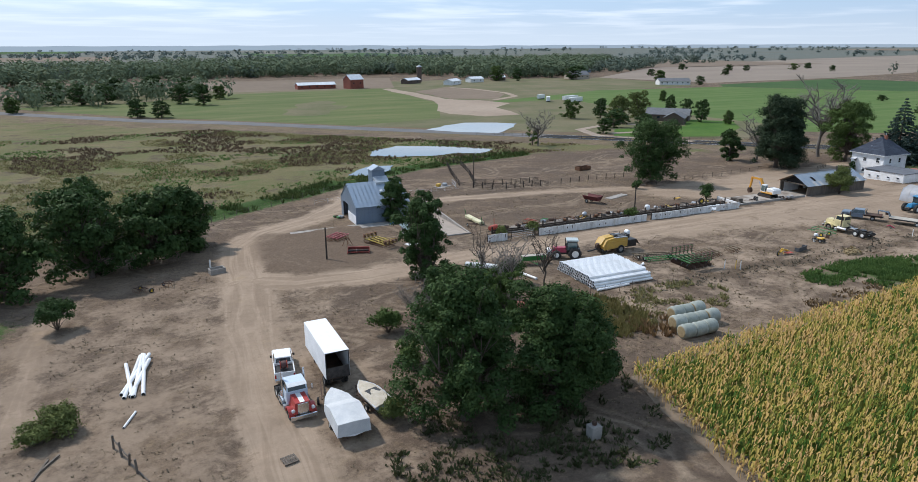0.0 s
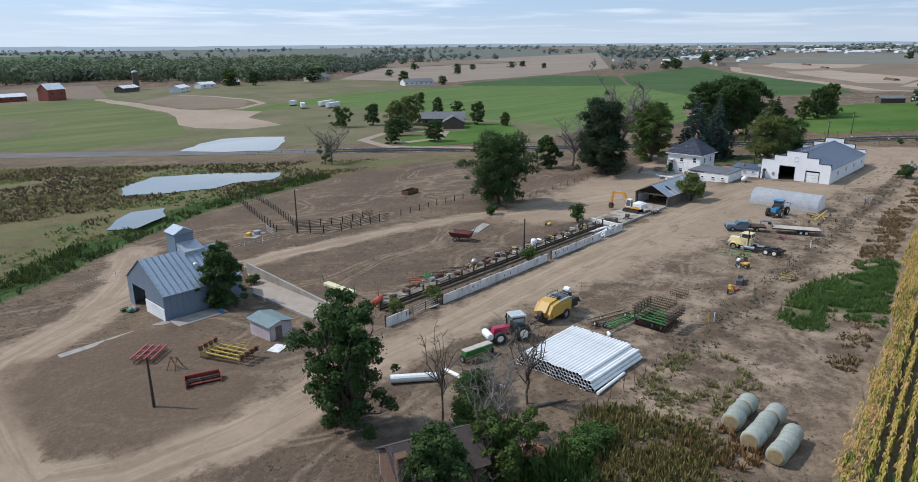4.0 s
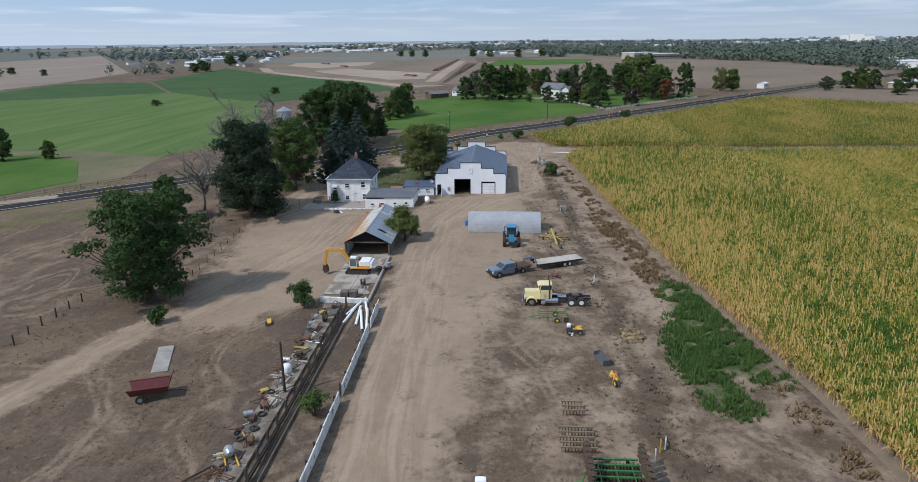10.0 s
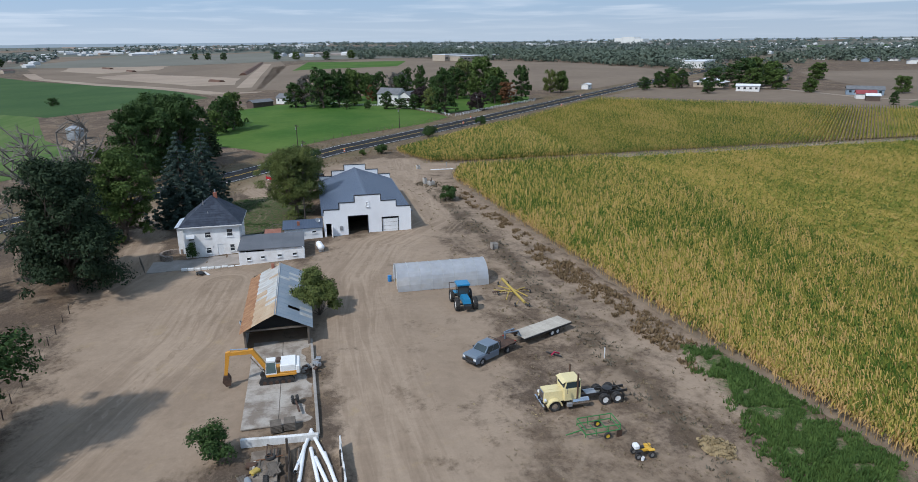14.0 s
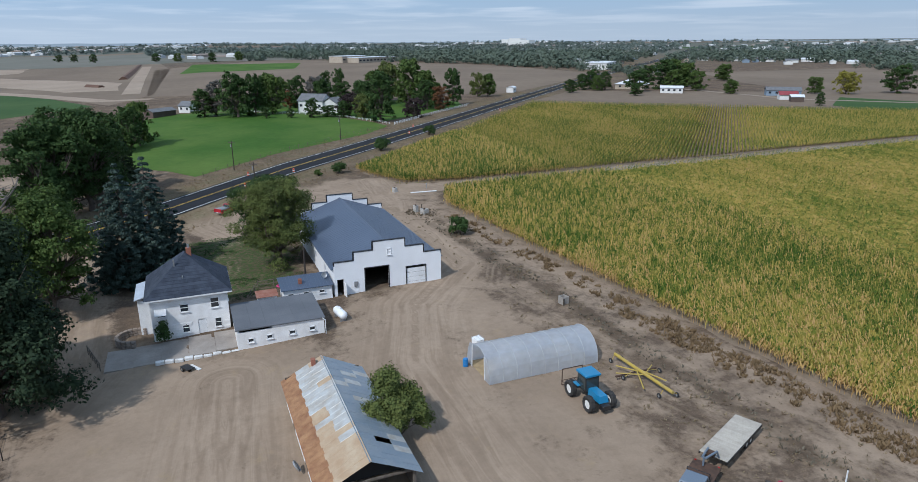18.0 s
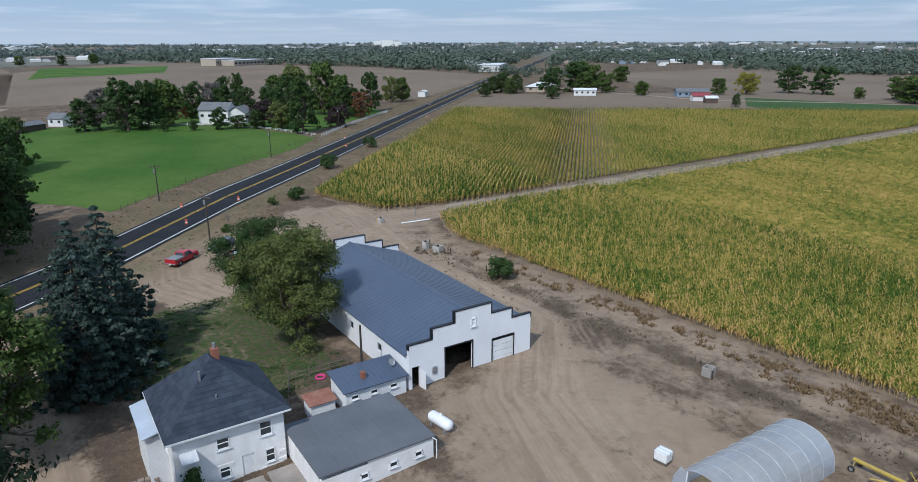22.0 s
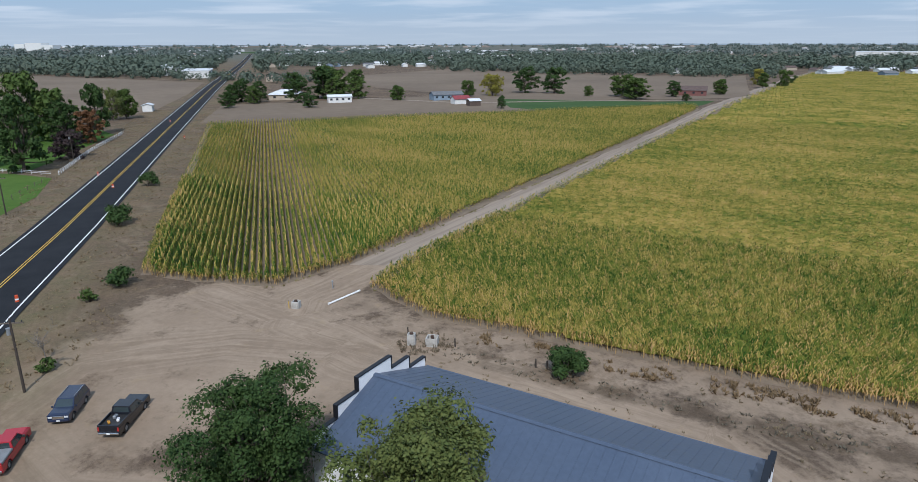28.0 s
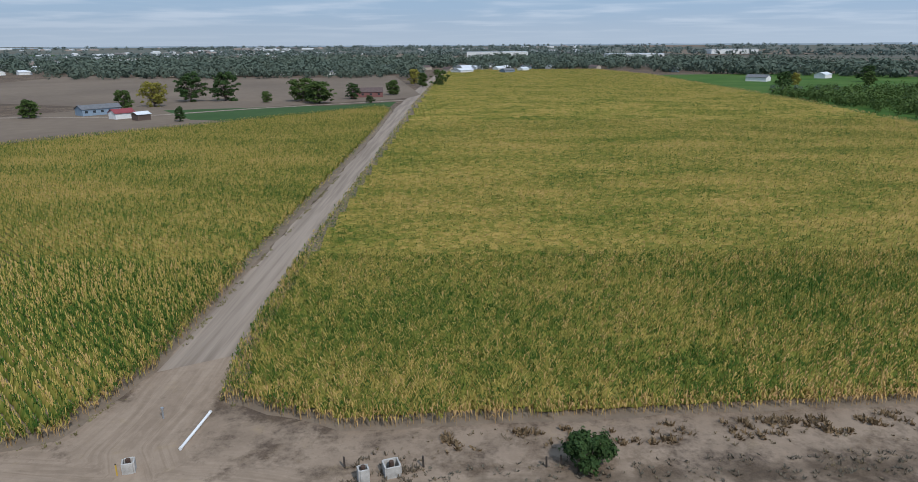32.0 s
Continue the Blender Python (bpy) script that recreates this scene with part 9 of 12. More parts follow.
# yellow mower and loader bucket at the yard edge
ym = thing("mower", "yellow three-point mower with one wheel", "farm implement", (84.3, 68.9), 20)
part("beam", Build().path([(-0.8, 0, 0.6), (0.4, 0.1, 0.75), (1.2, -0.5, 0.5)], 0.12, n=6), PAINT["yellow"], ym)
part("gearbox", Build().box((0.1, 0.1, 0.75), (0.5, 0.4, 0.4), ch=0.06), PAINT["yellow"], ym)
part("guard", Build().box((0.9, -0.6, 0.3), (1.2, 0.6, 0.08), ch=0.02, rz=-20), PAINT["tool_red"], ym)
part("a_frame", Build().path([(-0.6, -0.4, 0.3), (-0.3, 0, 1.1), (-0.6, 0.4, 0.3)], 0.05), PAINT["yellow"], ym)
wheel(ym, (-0.9, 0.3, 0.36), 0.36, 0.2, RIM_YELLOW)
lb = thing("loader_bucket", "dark grey steel loader bucket lying on the dirt", "bucket", (88.8, 69.4), 15)
part("shell", Build().prism([(-0.35, 0.0), (0.4, 0.0), (0.45, 0.1), (-0.1, 0.2), (-0.3, 0.7), (-0.42, 0.72)], -1.2, 1.2, m=pose(0, 0, 0, 0, 0, 90)), mat("dark_steel", (0.06, 0.065, 0.075), (0.09, 0.09, 0.09), rough=0.6), lb)
for s in (-1, 1):
    part("cheek", Build().box((s * 1.2, 0, 0.32), (0.04, 0.75, 0.6), ch=0.01), MATS["dark_steel"], lb)
mh = thing("hitch_frame", "magenta-red three-point hitch frame on the ground", "farm implement", (114.0, 72.3), 40)
part("bar", Build().box((0, 0, 0.25), (1.9, 0.14, 0.14), ch=0.02), BLACK_PAINT, mh)
part("mast", Build().path([(-0.2, -0.7, 0.15), (0, 0, 0.5), (0.1, 0.5, 0.3)], 0.09), PAINT["magenta"], mh)
part("ram", Build().tube((-0.1, -0.6, 0.3), (0.1, 0.3, 0.4), 0.04), CHROME, mh)

# rusty red tipping wagon in the pasture
wg = thing("spreader_wagon", "rusty dark red manure spreader with flared sides", "wagon", (81.2, 114.4), -70)
vs = [(-1.7, -0.6, 0.7), (1.7, -0.6, 0.7), (1.7, 0.6, 0.7), (-1.7, 0.6, 0.7), (-1.9, -1.1, 1.6), (1.9, -1.1, 1.6), (1.9, 1.1, 1.6), (-1.9, 1.1, 1.6)]
DR = paint("dark_red_rust", (0.12, 0.025, 0.025), 0.7)
part("box", Build().add(vs, [(3, 2, 1, 0), (0, 1, 5, 4), (1, 2, 6, 5), (2, 3, 7, 6)]), DR, wg)
part("rim", Build().path([(-1.9, -1.1, 1.6), (1.9, -1.1, 1.6), (1.9, 1.1, 1.6), (-1.9, 1.1, 1.6)], 0.05), DR, wg)
for s in (-1, 1):
    wheel(wg, (-0.8, s * 0.95, 0.42), 0.42, 0.22, RIM_GREY)
part("tongue", Build().tube((1.7, 0, 0.6), (3.4, 0.2, 0.3), 0.06), DARK_RUST, wg)
part("lever", Build().tube((1.7, 0.4, 0.9), (2.3, 0.9, 2.3), 0.05), DARK_RUST, wg)
# pale yellow planter hoppers on a bar
pl = thing("planter", "pale yellow planter boxes on a green bar", "farm implement", (51.2, 109.2), 92)
for s in (-1, 1):
    part("hopper", Build().box((s * 1.55, 0, 0.62), (2.9, 1.0, 0.55), ch=0.12), mat("cream_hopper", (0.62, 0.58, 0.36), (0.50, 0.46, 0.30), rough=0.6), pl)
    part("marker_arm", Build().tube((s * 3.2, 0, 0.5), (s * 3.4, 0.3, 1.9), 0.06), PAINT["green"], pl)
part("bar", Build().box((0, -0.4, 0.4), (6.4, 0.16, 0.16), ch=0.02), PAINT["green"], pl)
for s in (-2.2, 0, 2.2):
    wheel(pl, (s, -0.75, 0.28), 0.28, 0.14, RIM_GREY, axis="x")
# red skid loader hulk and orange tank near the strip
sk = thing("header", "faded red combine pick-up header with black tines", "farm implement", (25.9, 97.9), -20)
FADED_RED = mat("faded_red_paint", (0.25, 0.035, 0.028), (0.15, 0.04, 0.03), rough=0.7, scale=1.5, fine=12)
part("trough", Build().prism([(-0.55, 0.35), (0.25, 0.25), (0.45, 0.55), (0.35, 0.95), (0.28, 0.95), (0.34, 0.58), (0.15, 0.36), (-0.55, 0.45)], -1.6, 1.6, m=pose(0, 0, 0, 0, 0, 90)), FADED_RED, sk)
part("top_beam", Build().box((0, 0.42, 1.0), (3.3, 0.16, 0.14), ch=0.02), FADED_RED, sk)
part("auger", Build().tube((-1.55, 0.05, 0.6), (1.55, 0.05, 0.6), 0.16, n=10), DARK_RUST, sk)
part("reel_shaft", Build().tube((-1.6, -0.55, 0.75), (1.6, -0.55, 0.75), 0.06, n=8), BLACK_PAINT, sk)
for k in range(11):
    a = 0.9 * k
    part("tine_bar", Build().tube((-1.5 + 0.3 * k, -0.55 - 0.38 * math.cos(a), 0.75 - 0.38 * math.sin(a)), (-1.5 + 0.3 * k, -0.55 + 0.38 * math.cos(a), 0.75 + 0.38 * math.sin(a)), 0.025, n=5), BLACK_PAINT, sk)
for x in (-1.65, 1.65):
    part("end_shield", Build().prism([(-0.95, 0.3), (0.5, 0.2), (0.5, 1.05), (-0.1, 1.1), (-0.95, 0.5)], x - 0.04, x + 0.04, axis="x"), FADED_RED, sk)
for x in (-1.1, 0.9):
    wheel(sk, (x, 0.75, 0.3), 0.3, 0.2, RIM_GREY)
part("hitch", Build().path([(0.2, 0.5, 0.5), (0.5, 1.3, 0.55), (0.6, 1.9, 0.3)], 0.06), DARK_RUST, sk)
ot = thing("air_compressor", "small orange-red tank on a rusty frame", "compressor", (51.0, 100.9), 25)
part("tank", Build().lathe([(0.1, -1.0), (0.4, -0.9), (0.45, -0.7), (0.45, 0.7), (0.4, 0.9), (0.1, 1.0)], 14, "x", pose(0, 0, 0.75)), PAINT["tool_red"], ot)
part("frame", Build().path([(-0.9, -0.4, 0.1), (0.9, -0.4, 0.1), (0.9, 0.4, 0.1), (-0.9, 0.4, 0.1)], 0.05), DARK_RUST, ot)
part("mast", Build().tube((0.3, 0, 0.4), (0.35, 0.1, 2.4), 0.05), PAINT["tool_red"], ot)
af = thing("a_frame_stand", "rusty A-frame stand on the dry mound", "stand", (25.5, 103.3), 30)
for s in (-1, 1):
    part("leg", Build().path([(-0.8, s * 0.5, 0), (0, s * 0.35, 1.5), (0.8, s * 0.5, 0)], 0.05), RUST, af)
part("ridge_bar", Build().tube((0, -0.5, 1.5), (0, 0.5, 1.5), 0.05), RUST, af)
part("spreader", Build().tube((-0.5, -0.45, 0.6), (0.5, 0.45, 0.6), 0.04), RUST, af)


# ---- hoop house ----
FILM = mat("clear_plastic_film", (0.66, 0.70, 0.76), (0.58, 0.62, 0.69), rough=0.16, scale=0.35, fine=1.2, transl=0.35, alpha=0.55, spec=0.9)
PALE_TUBE = mat("dull_galvanised_tube", (0.50, 0.52, 0.54), rough=0.5, metal=0.3)
hp = thing("hoop_house", "hoop greenhouse of cloudy plastic film on white ribs", "greenhouse", (139.7, 79.7), 90)
HLEN, HR, HHT = 12.6, 2.8, 3.0
arc = [(HR * math.cos(a), HHT * math.sin(a) ** 0.75) for a in [math.pi * i / 16 for i in range(17)]]
for k in range(8):
    x0, x1 = -HLEN / 2 + HLEN * k / 8, -HLEN / 2 + HLEN * (k + 1) / 8
    vs, fs = [], []
    for x in (x0, x1):
        vs += [(x, y, z) for y, z in arc]
    fs = [(i, i + 1, 17 + i + 1, 17 + i) for i in range(16)]
    part("film_panel", Build().add(vs, fs), FILM, hp)
for k in range(9):
    x = -HLEN / 2 + HLEN * k / 8
    part("rib", Build().path([(x, y * 1.006, z * 1.006) for y, z in arc], 0.035, n=5), PALE_TUBE, hp)
for y, z in (arc[0], arc[5], arc[11], arc[16]):
    part("purlin", Build().tube((-HLEN / 2, y * 0.985, max(0.06, z * 0.985)), (HLEN / 2, y * 0.985, max(0.06, z * 0.985)), 0.035, n=5), PALE_TUBE, hp)
endw = Build()
endw.add([(-HLEN / 2, y, z) for y, z in arc], [tuple(range(17))])
part("end_film", endw, FILM, hp)
for s in (-1, 1):
    e = Build().add([(HLEN / 2, s * HR, 0), (HLEN / 2, s * 1.7, 0), (HLEN / 2, s * 1.5, 2.4), (HLEN / 2, s * 2.1, 2.65), (HLEN / 2, s * 2.7, 1.5)], [(0, 1, 2, 3, 4)])
    part("end_flap", e, FILM, hp)
    part("door_post", Build().tube((HLEN / 2, s * 1.6, 0), (HLEN / 2, s * 1.5, 2.5), 0.05, n=5), WHITE_PAINT, hp)
part("straw_floor", Build().box((0, 0, 0.03), (HLEN - 0.2, 2 * HR - 0.3, 0.05), ch=0), mat("straw_litter", (0.36, 0.27, 0.15), (0.26, 0.19, 0.11), rough=0.95, scale=1.5), hp)
tote = thing("tote_tank", "white square plastic tote beside the hoop house", "tank", (145.4, 83.5), 10)
part("tank", Build().box((0, 0, 0.62), (1.2, 1.0, 0.9), ch=0.1), WHITE_PAINT, tote)
part("pallet", Build().box((0, 0, 0.08), (1.2, 1.0, 0.14), ch=0.01), OLD_WOOD, tote)
for y in (-0.5, 0, 0.5):
    part("cage_bar", Build().path([(-0.62, y, 0.15), (-0.62, y, 1.1), (0.62, y, 1.1), (0.62, y, 0.15)], 0.015, n=4), STEEL, tote)
drum = thing("blue_drum", "bright blue plastic drum by the hoop house door", "drum", (141.6, 86.6))
part("body", Build().lathe([(0.27, 0), (0.29, 0.05), (0.29, 0.28), (0.31, 0.31), (0.29, 0.34), (0.29, 0.56), (0.31, 0.59), (0.29, 0.62), (0.28, 0.86), (0.24, 0.88)], 18), mat("blue_plastic", (0.02, 0.16, 0.42), (0.03, 0.2, 0.46), rough=0.4), drum)
lpg = thing("propane_tank", "white propane tank on short legs beside the barn", "propane tank", (160.0, 95.8), 9)
part("shell", Build().lathe([(0.05, -1.45), (0.3, -1.4), (0.48, -1.2), (0.52, -1.0), (0.52, 1.0), (0.48, 1.2), (0.3, 1.4), (0.05, 1.45)], 20, "x", pose(0, 0, 0.85)), WHITE_PAINT, lpg, smooth=True)
part("dome", Build().lathe([(0.18, 1.3), (0.2, 1.42), (0.12, 1.55)], 14), WHITE_PAINT, lpg)
for x in (-0.9, 0.9):
    part("leg", Build().box((x, 0, 0.2), (0.18, 0.8, 0.45), ch=0.02), STEEL, lpg)
cbox = thing("concrete_box", "small concrete irrigation box at the yard edge", "concrete box", (152.6, 68.2), 8)
cb = Build()
for s in (-1, 1):
    cb.box((s * 0.45, 0, 0.45), (0.12, 1.0, 1.1), ch=0.02)
    cb.box((0, s * 0.45, 0.45), (0.78, 0.12, 1.1), ch=0.02)
part("box_wall", cb, CONCRETE, cbox)
part("gate_post", Build().box((-0.7, 0.5, 0.4), (0.14, 0.14, 1.1), ch=0.01), BLACK_WOOD, cbox)

# ---- old open shed with rusty tin roof ----
shed = thing("open_shed", "old open-fronted shed with a patched rusty tin roof", "shed", (124.6, 97.8), z=-0.45)
TIN = [mat("rusty_tin", (0.36, 0.20, 0.10), (0.22, 0.10, 0.05), rough=0.7, scale=1.2, fine=8, metal=0.1), mat("pale_tin", (0.52, 0.53, 0.52), (0.40, 0.36, 0.31), rough=0.5, metal=0.3, scale=0.9), mat("blue_grey_tin", (0.24, 0.29, 0.34), (0.30, 0.33, 0.36), rough=0.45, metal=0.35, scale=0.8), mat("tan_rust_tin", (0.46, 0.36, 0.25), (0.38, 0.26, 0.16), rough=0.65, metal=0.1, scale=0.8)]
SL, SW, SE, SR = 17.8, 7.2, 2.45, 4.35
pick = random.Random(5)
for side in (0, 1):
    for j in range(3):
        for k in range(22):
            x0, x1 = -0.5 + (SL + 0.6) * k / 22, -0.5 + (SL + 0.6) * (k + 1) / 22 + 0.03
            t0, t1 = j / 3, (j + 1) / 3 + 0.02
            def pt(x, t):
                y = (SW + 0.4) - (SW / 2 + 0.4) * t if side else -0.4 + (SW / 2 + 0.4) * t
                return (x, y, SE - 0.15 + (SR - SE + 0.15) * min(1, t) + 0.012 * ((k + j) % 2))
            if side == 0 and j == 1 and k == 4:
                continue
            if side:
                mm = TIN[0] if j == 0 else (TIN[3] if (j == 1 and k < 9) or pick.random() < 0.1 else TIN[1])
                if j == 2 and k < 4:
                    mm = TIN[3]
            else:
                mm = TIN[2] if pick.random() < 0.9 else TIN[1]
            p = (pt(x0, t0), pt(x1, t0), pt(x1, t1), pt(x0, t1))
            rb = Build().slab(*(p if not side else p[::-1]), 0.02)
            rb.tube(p[0], p[3], 0.018, n=4)
            part("tin_sheet", rb, mm, shed)
for x in (0.1, 6, 12, SL - 0.2):
    for y in (0.15, SW - 0.15):
        part("post", Build().box((x, y, SE / 2 - 0.1), (0.2, 0.2, SE + 0.2), ch=0.02), OLD_WOOD, shed)
    part("tie_beam", Build().box((x, SW / 2, SE - 0.1), (0.16, SW, 0.2), ch=0.02), OLD_WOOD, shed)
    for s in (-1, 1):
        part("rafter", Build().tube((x, SW / 2 + s * SW / 2, SE - 0.1), (x, SW / 2, SR - 0.15), 0.08, n=5), OLD_WOOD, shed)
for k in range(26):
    y0 = SW * k / 26
    part("back_board", Build().box((SL - 0.1, y0 + 0.14, 1.2), (0.05, 0.26, 3.0 + 1.7 * (1 - abs(y0 / SW * 2 - 1)) * 0.9), ch=0.01), OLD_WOOD, shed)
for k in range(14):
    part("side_board", Build().box((SL * (k + 0.5) / 14, SW - 0.02, 1.0), (SL / 14 - 0.03, 0.05, 2.7), ch=0.01), WHITE_PAINT if k % 5 else OLD_WOOD, shed)
    part("side_board", Build().box((SL * (k + 0.5) / 14, 0.02, 1.0), (SL / 14 - 0.03, 0.05, 2.7), ch=0.01), OLD_WOOD, shed)
# black sheet standing for the shade under the open gable
part("gable_board", Build().prism([(0.3, SE), (SW - 0.3, SE), (SW / 2, SR - 0.3)], 0.3, 0.36, axis="x"), DARK, shed)
part("chimney_stub", Build().box((SL - 0.6, SW / 2 + 0.9, SR - 0.2), (0.5, 0.4, 0.7), ch=0.03), brick, shed)
dish = thing("feed_pan", "round grey steel pan leaning on the shed", "pan", (131.2, 105.9), 0, rx=60, z=0.0)
part("pan", Build().lathe([(0.1, 0), (0.5, 0.03), (0.55, 0.15), (0.53, 0.15), (0.48, 0.06)], 16), STEEL, dish)

# concrete yard slab before the shed, with its kerb
YARD_CONCRETE = mat("stained_yard_concrete", (0.36, 0.325, 0.285), (0.190, 0.155, 0.125), rough=0.95, scale=0.55, fine=6, bump=0.5, lo=0.42, hi=0.62, space="World")
for k in range(6):
    for j in range(2):
        tagged(part("concrete_slab", Build().box((108.0 + 3.05 * k + 1.5, 99.2 + 3.3 * j, ground_z(116, 101) + 0.06), (3.0, 3.26, 0.14), ch=0.02), YARD_CONCRETE), "stained pale concrete slab of the feed yard", "slab", kind="structure")
kerb = thing("concrete_kerb", "low whitewashed concrete kerb across the feed yard", "kerb", (105.2, 100.6), 85)
part("kerb", Build().box((0, 0, 0.3), (6.6, 0.35, 0.8), ch=0.04), CONC_WHITE, kerb)
side_kerb = thing("concrete_kerb", "long low concrete kerb beside the track", "kerb", (114.5, 97.5), 1)
part("kerb", Build().box((0, 0, 0.12), (18.5, 0.3, 0.6), ch=0.04), CONCRETE, side_kerb)

# ---- whitewashed panel fence along the track ----
fx, n_panel = 46.8, 0
FENCE = thing("panel_fence", "long whitewashed concrete panel fence with dark gaps", "fence", (46.8, 94.4), z=0)
rf = random.Random(3)
for k in range(46):
    x = 0.6 + k * 1.22
    wx = 46.8 + x
    if 50.9 < wx < 56.2:
        continue
    if k == 40 or k == 27:
        continue
    wy = 94.4 + (wx - 46.8) * 0.021
    z = ground_z(wx, wy)
    part("panel", Build().box((x, wy - 94.4, z + 0.55), (1.19, 0.12, 1.35 + rf.uniform(-0.06, 0.06)), ch=0.02, rx=rf.uniform(-3, 3), rz=1.2 + rf.uniform(-1, 1)), CONC_WHITE, FENCE)
    if k % 2 == 0:
        part("post", Build().box((x - 0.6, wy - 94.4 + 0.12, z + 0.6), (0.16, 0.16, 1.7), ch=0.01), BLACK_WOOD, FENCE)
    if rf.random() < 0.5:
        part("stain", Build().box((x + rf.uniform(-0.3, 0.3), wy - 94.4 - 0.066, z + 0.75), (rf.uniform(0.06, 0.2), 0.006, rf.uniform(0.3, 0.7)), ch=0), BLACK_WOOD, FENCE)
gt = thing("broken_gate", "broken steel gate leaning in the fence gap", "gate", (53.6, 94.8), 4)
for z in (0.3, 0.6, 0.9, 1.2):
    part("bar", Build().tube((-2.3, 0, z), (2.3, 0.1, z), 0.03, n=5), STEEL, gt)
for x in (-2.3, 0, 2.3):
    part("upright", Build().tube((x, 0, 0.0), (x, 0, 1.3), 0.04, n=5), BLACK_WOOD, gt)
part("loose_panel", Build().box((1.2, -0.4, 0.3), (1.1, 0.1, 0.8), rx=60, ch=0.02), CONC_WHITE, gt)

# feed bunk: concrete strip, dark rails on posts
BUNK_CONCRETE = mat("dirty_bunk_concrete", (0.245, 0.205, 0.165), (0.135, 0.105, 0.080), rough=0.95, scale=0.9, fine=7, bump=0.5, lo=0.38, hi=0.58)
for k in range(17):
    x = 51.5 + k * 3.1
    y = 100.6 + (x - 51.5) * 0.012
    tagged(part("bunk_slab", Build().box((x + 1.5, y + 0.6, ground_z(x, y) + 0.12), (3.04, 2.2, 0.3), ch=0.03), BUNK_CONCRETE), "pale concrete slab of the old feed bunk", "slab", kind="structure")
bunk = thing("bunk_rail", "dark creosoted post-and-rail feed bunk fence", "fence", (50, 99.3), z=0)
for k in range(22):
    x = k * 2.55
    wx = 50 + x
    z = ground_z(wx, 99.6)
    y = 0.012 * x
    part("post", Build().box((x, y, z + 0.62), (0.2, 0.2, 1.5), ch=0.02), BLACK_WOOD, bunk)
    if k < 21:
        for dz, th in ((0.25, 0.3), (0.62, 0.2)):
            part("rail", Build().box((x + 1.275, y - 0.13, z + dz), (2.5, 0.07, th), ch=0.01), BLACK_WOOD, bunk)
        part("kerb_board", Build().box((x + 1.275, y - 0.9, z + 0.16), (2.5, 0.12, 0.36), ch=0.01), OLD_WOOD, bunk)

# litter of iron and timber laid out along the bunk
rs_ = random.Random(14)
for k in range(46):
    x = rs_.uniform(60, 104)
    y = 101.2 + rs_.uniform(-0.7, 1.6) + (x - 60) * 0.01
    mm = rs_.choice([RUST, DARK_RUST, OLD_WOOD, PAINT["old_yellow"], STEEL, RUST, OLD_WOOD])
    z = ground_z(x, y) + 0.27
    kind = rs_.randrange(4)
    if kind == 0:
        t = thing("steel_bar", "bent rusty steel bar lying on the bunk slab", "scrap", (x, y), rs_.uniform(0, 180), z=z)
        part("bar", Build().path([(-1.2, 0, 0.06), (0, 0.1, 0.1), (1.1, -0.1, 0.06)], 0.06, n=5), mm, t)
        part("lug", Build().box((0, 0.1, 0.14), (0.25, 0.16, 0.16), ch=0.02), DARK_RUST, t)
    elif kind == 1:
        t = thing("scrap_machine", "small rusty machine frame on the bunk slab", "scrap", (x, y), rs_.uniform(0, 180), z=z)
        part("frame", Build().path([(-0.7, -0.4, 0.08), (0.7, -0.4, 0.08), (0.7, 0.4, 0.4), (-0.7, 0.4, 0.3), (-0.7, -0.4, 0.08)], 0.05, n=5), mm, t)
        part("brace", Build().tube((-0.7, 0, 0.2), (0.7, 0, 0.25), 0.05, n=5), mm, t)
    elif kind == 2:
        t = thing("timber_stack", "short stack of grey timbers on the bunk slab", "timber", (x, y), rs_.uniform(-20, 20), z=z)
        for j in range(4):
            part("timber", Build().box((rs_.uniform(-0.1, 0.1), -0.3 + 0.2 * j, 0.08), (1.8, 0.17, 0.14), ch=0.01), OLD_WOOD, t)
    else:
        t = thing("old_tyre", "worn black tyre lying on the bunk slab", "tyre", (x, y), z=z)
        part("tyre", Build().lathe([(0.25, 0.02), (0.4, 0.0), (0.46, 0.1), (0.4, 0.22), (0.25, 0.2)], 16, close=True), RUBBER, t)
cm = thing("cement_mixer", "yellow cement mixer with a grey drum", "cement mixer", (70.0, 101.6), 30, z=ground_z(70, 101) + 0.27)
part("frame", Build().path([(-0.9, -0.5, 0.15), (0.9, -0.4, 0.2), (0.9, 0.4, 0.2), (-0.9, 0.5, 0.15)], 0.07), PAINT["yellow"], cm)
part("drum", Build().lathe([(0.2, -0.5), (0.42, -0.2), (0.45, 0.2), (0.3, 0.55)], 14, "x", pose(0.9, 0, 0.6)), STEEL, cm)
wheel(cm, (-0.8, 0.5, 0.22), 0.22, 0.14)
wt2 = thing("white_tank", "small white upright tank by the pole", "tank", (85.4, 101.9), z=ground_z(85, 102) + 0.25)
part("shell", Build().lathe([(0.05, 0.0), (0.45, 0.1), (0.5, 0.35), (0.5, 0.75), (0.4, 1.0), (0.05, 1.1)], 16), WHITE_PAINT, wt2, smooth=True)
gx2 = thing("crate", "green steel crate lying in the dry grass", "crate", (63.6, 104.6), 40)
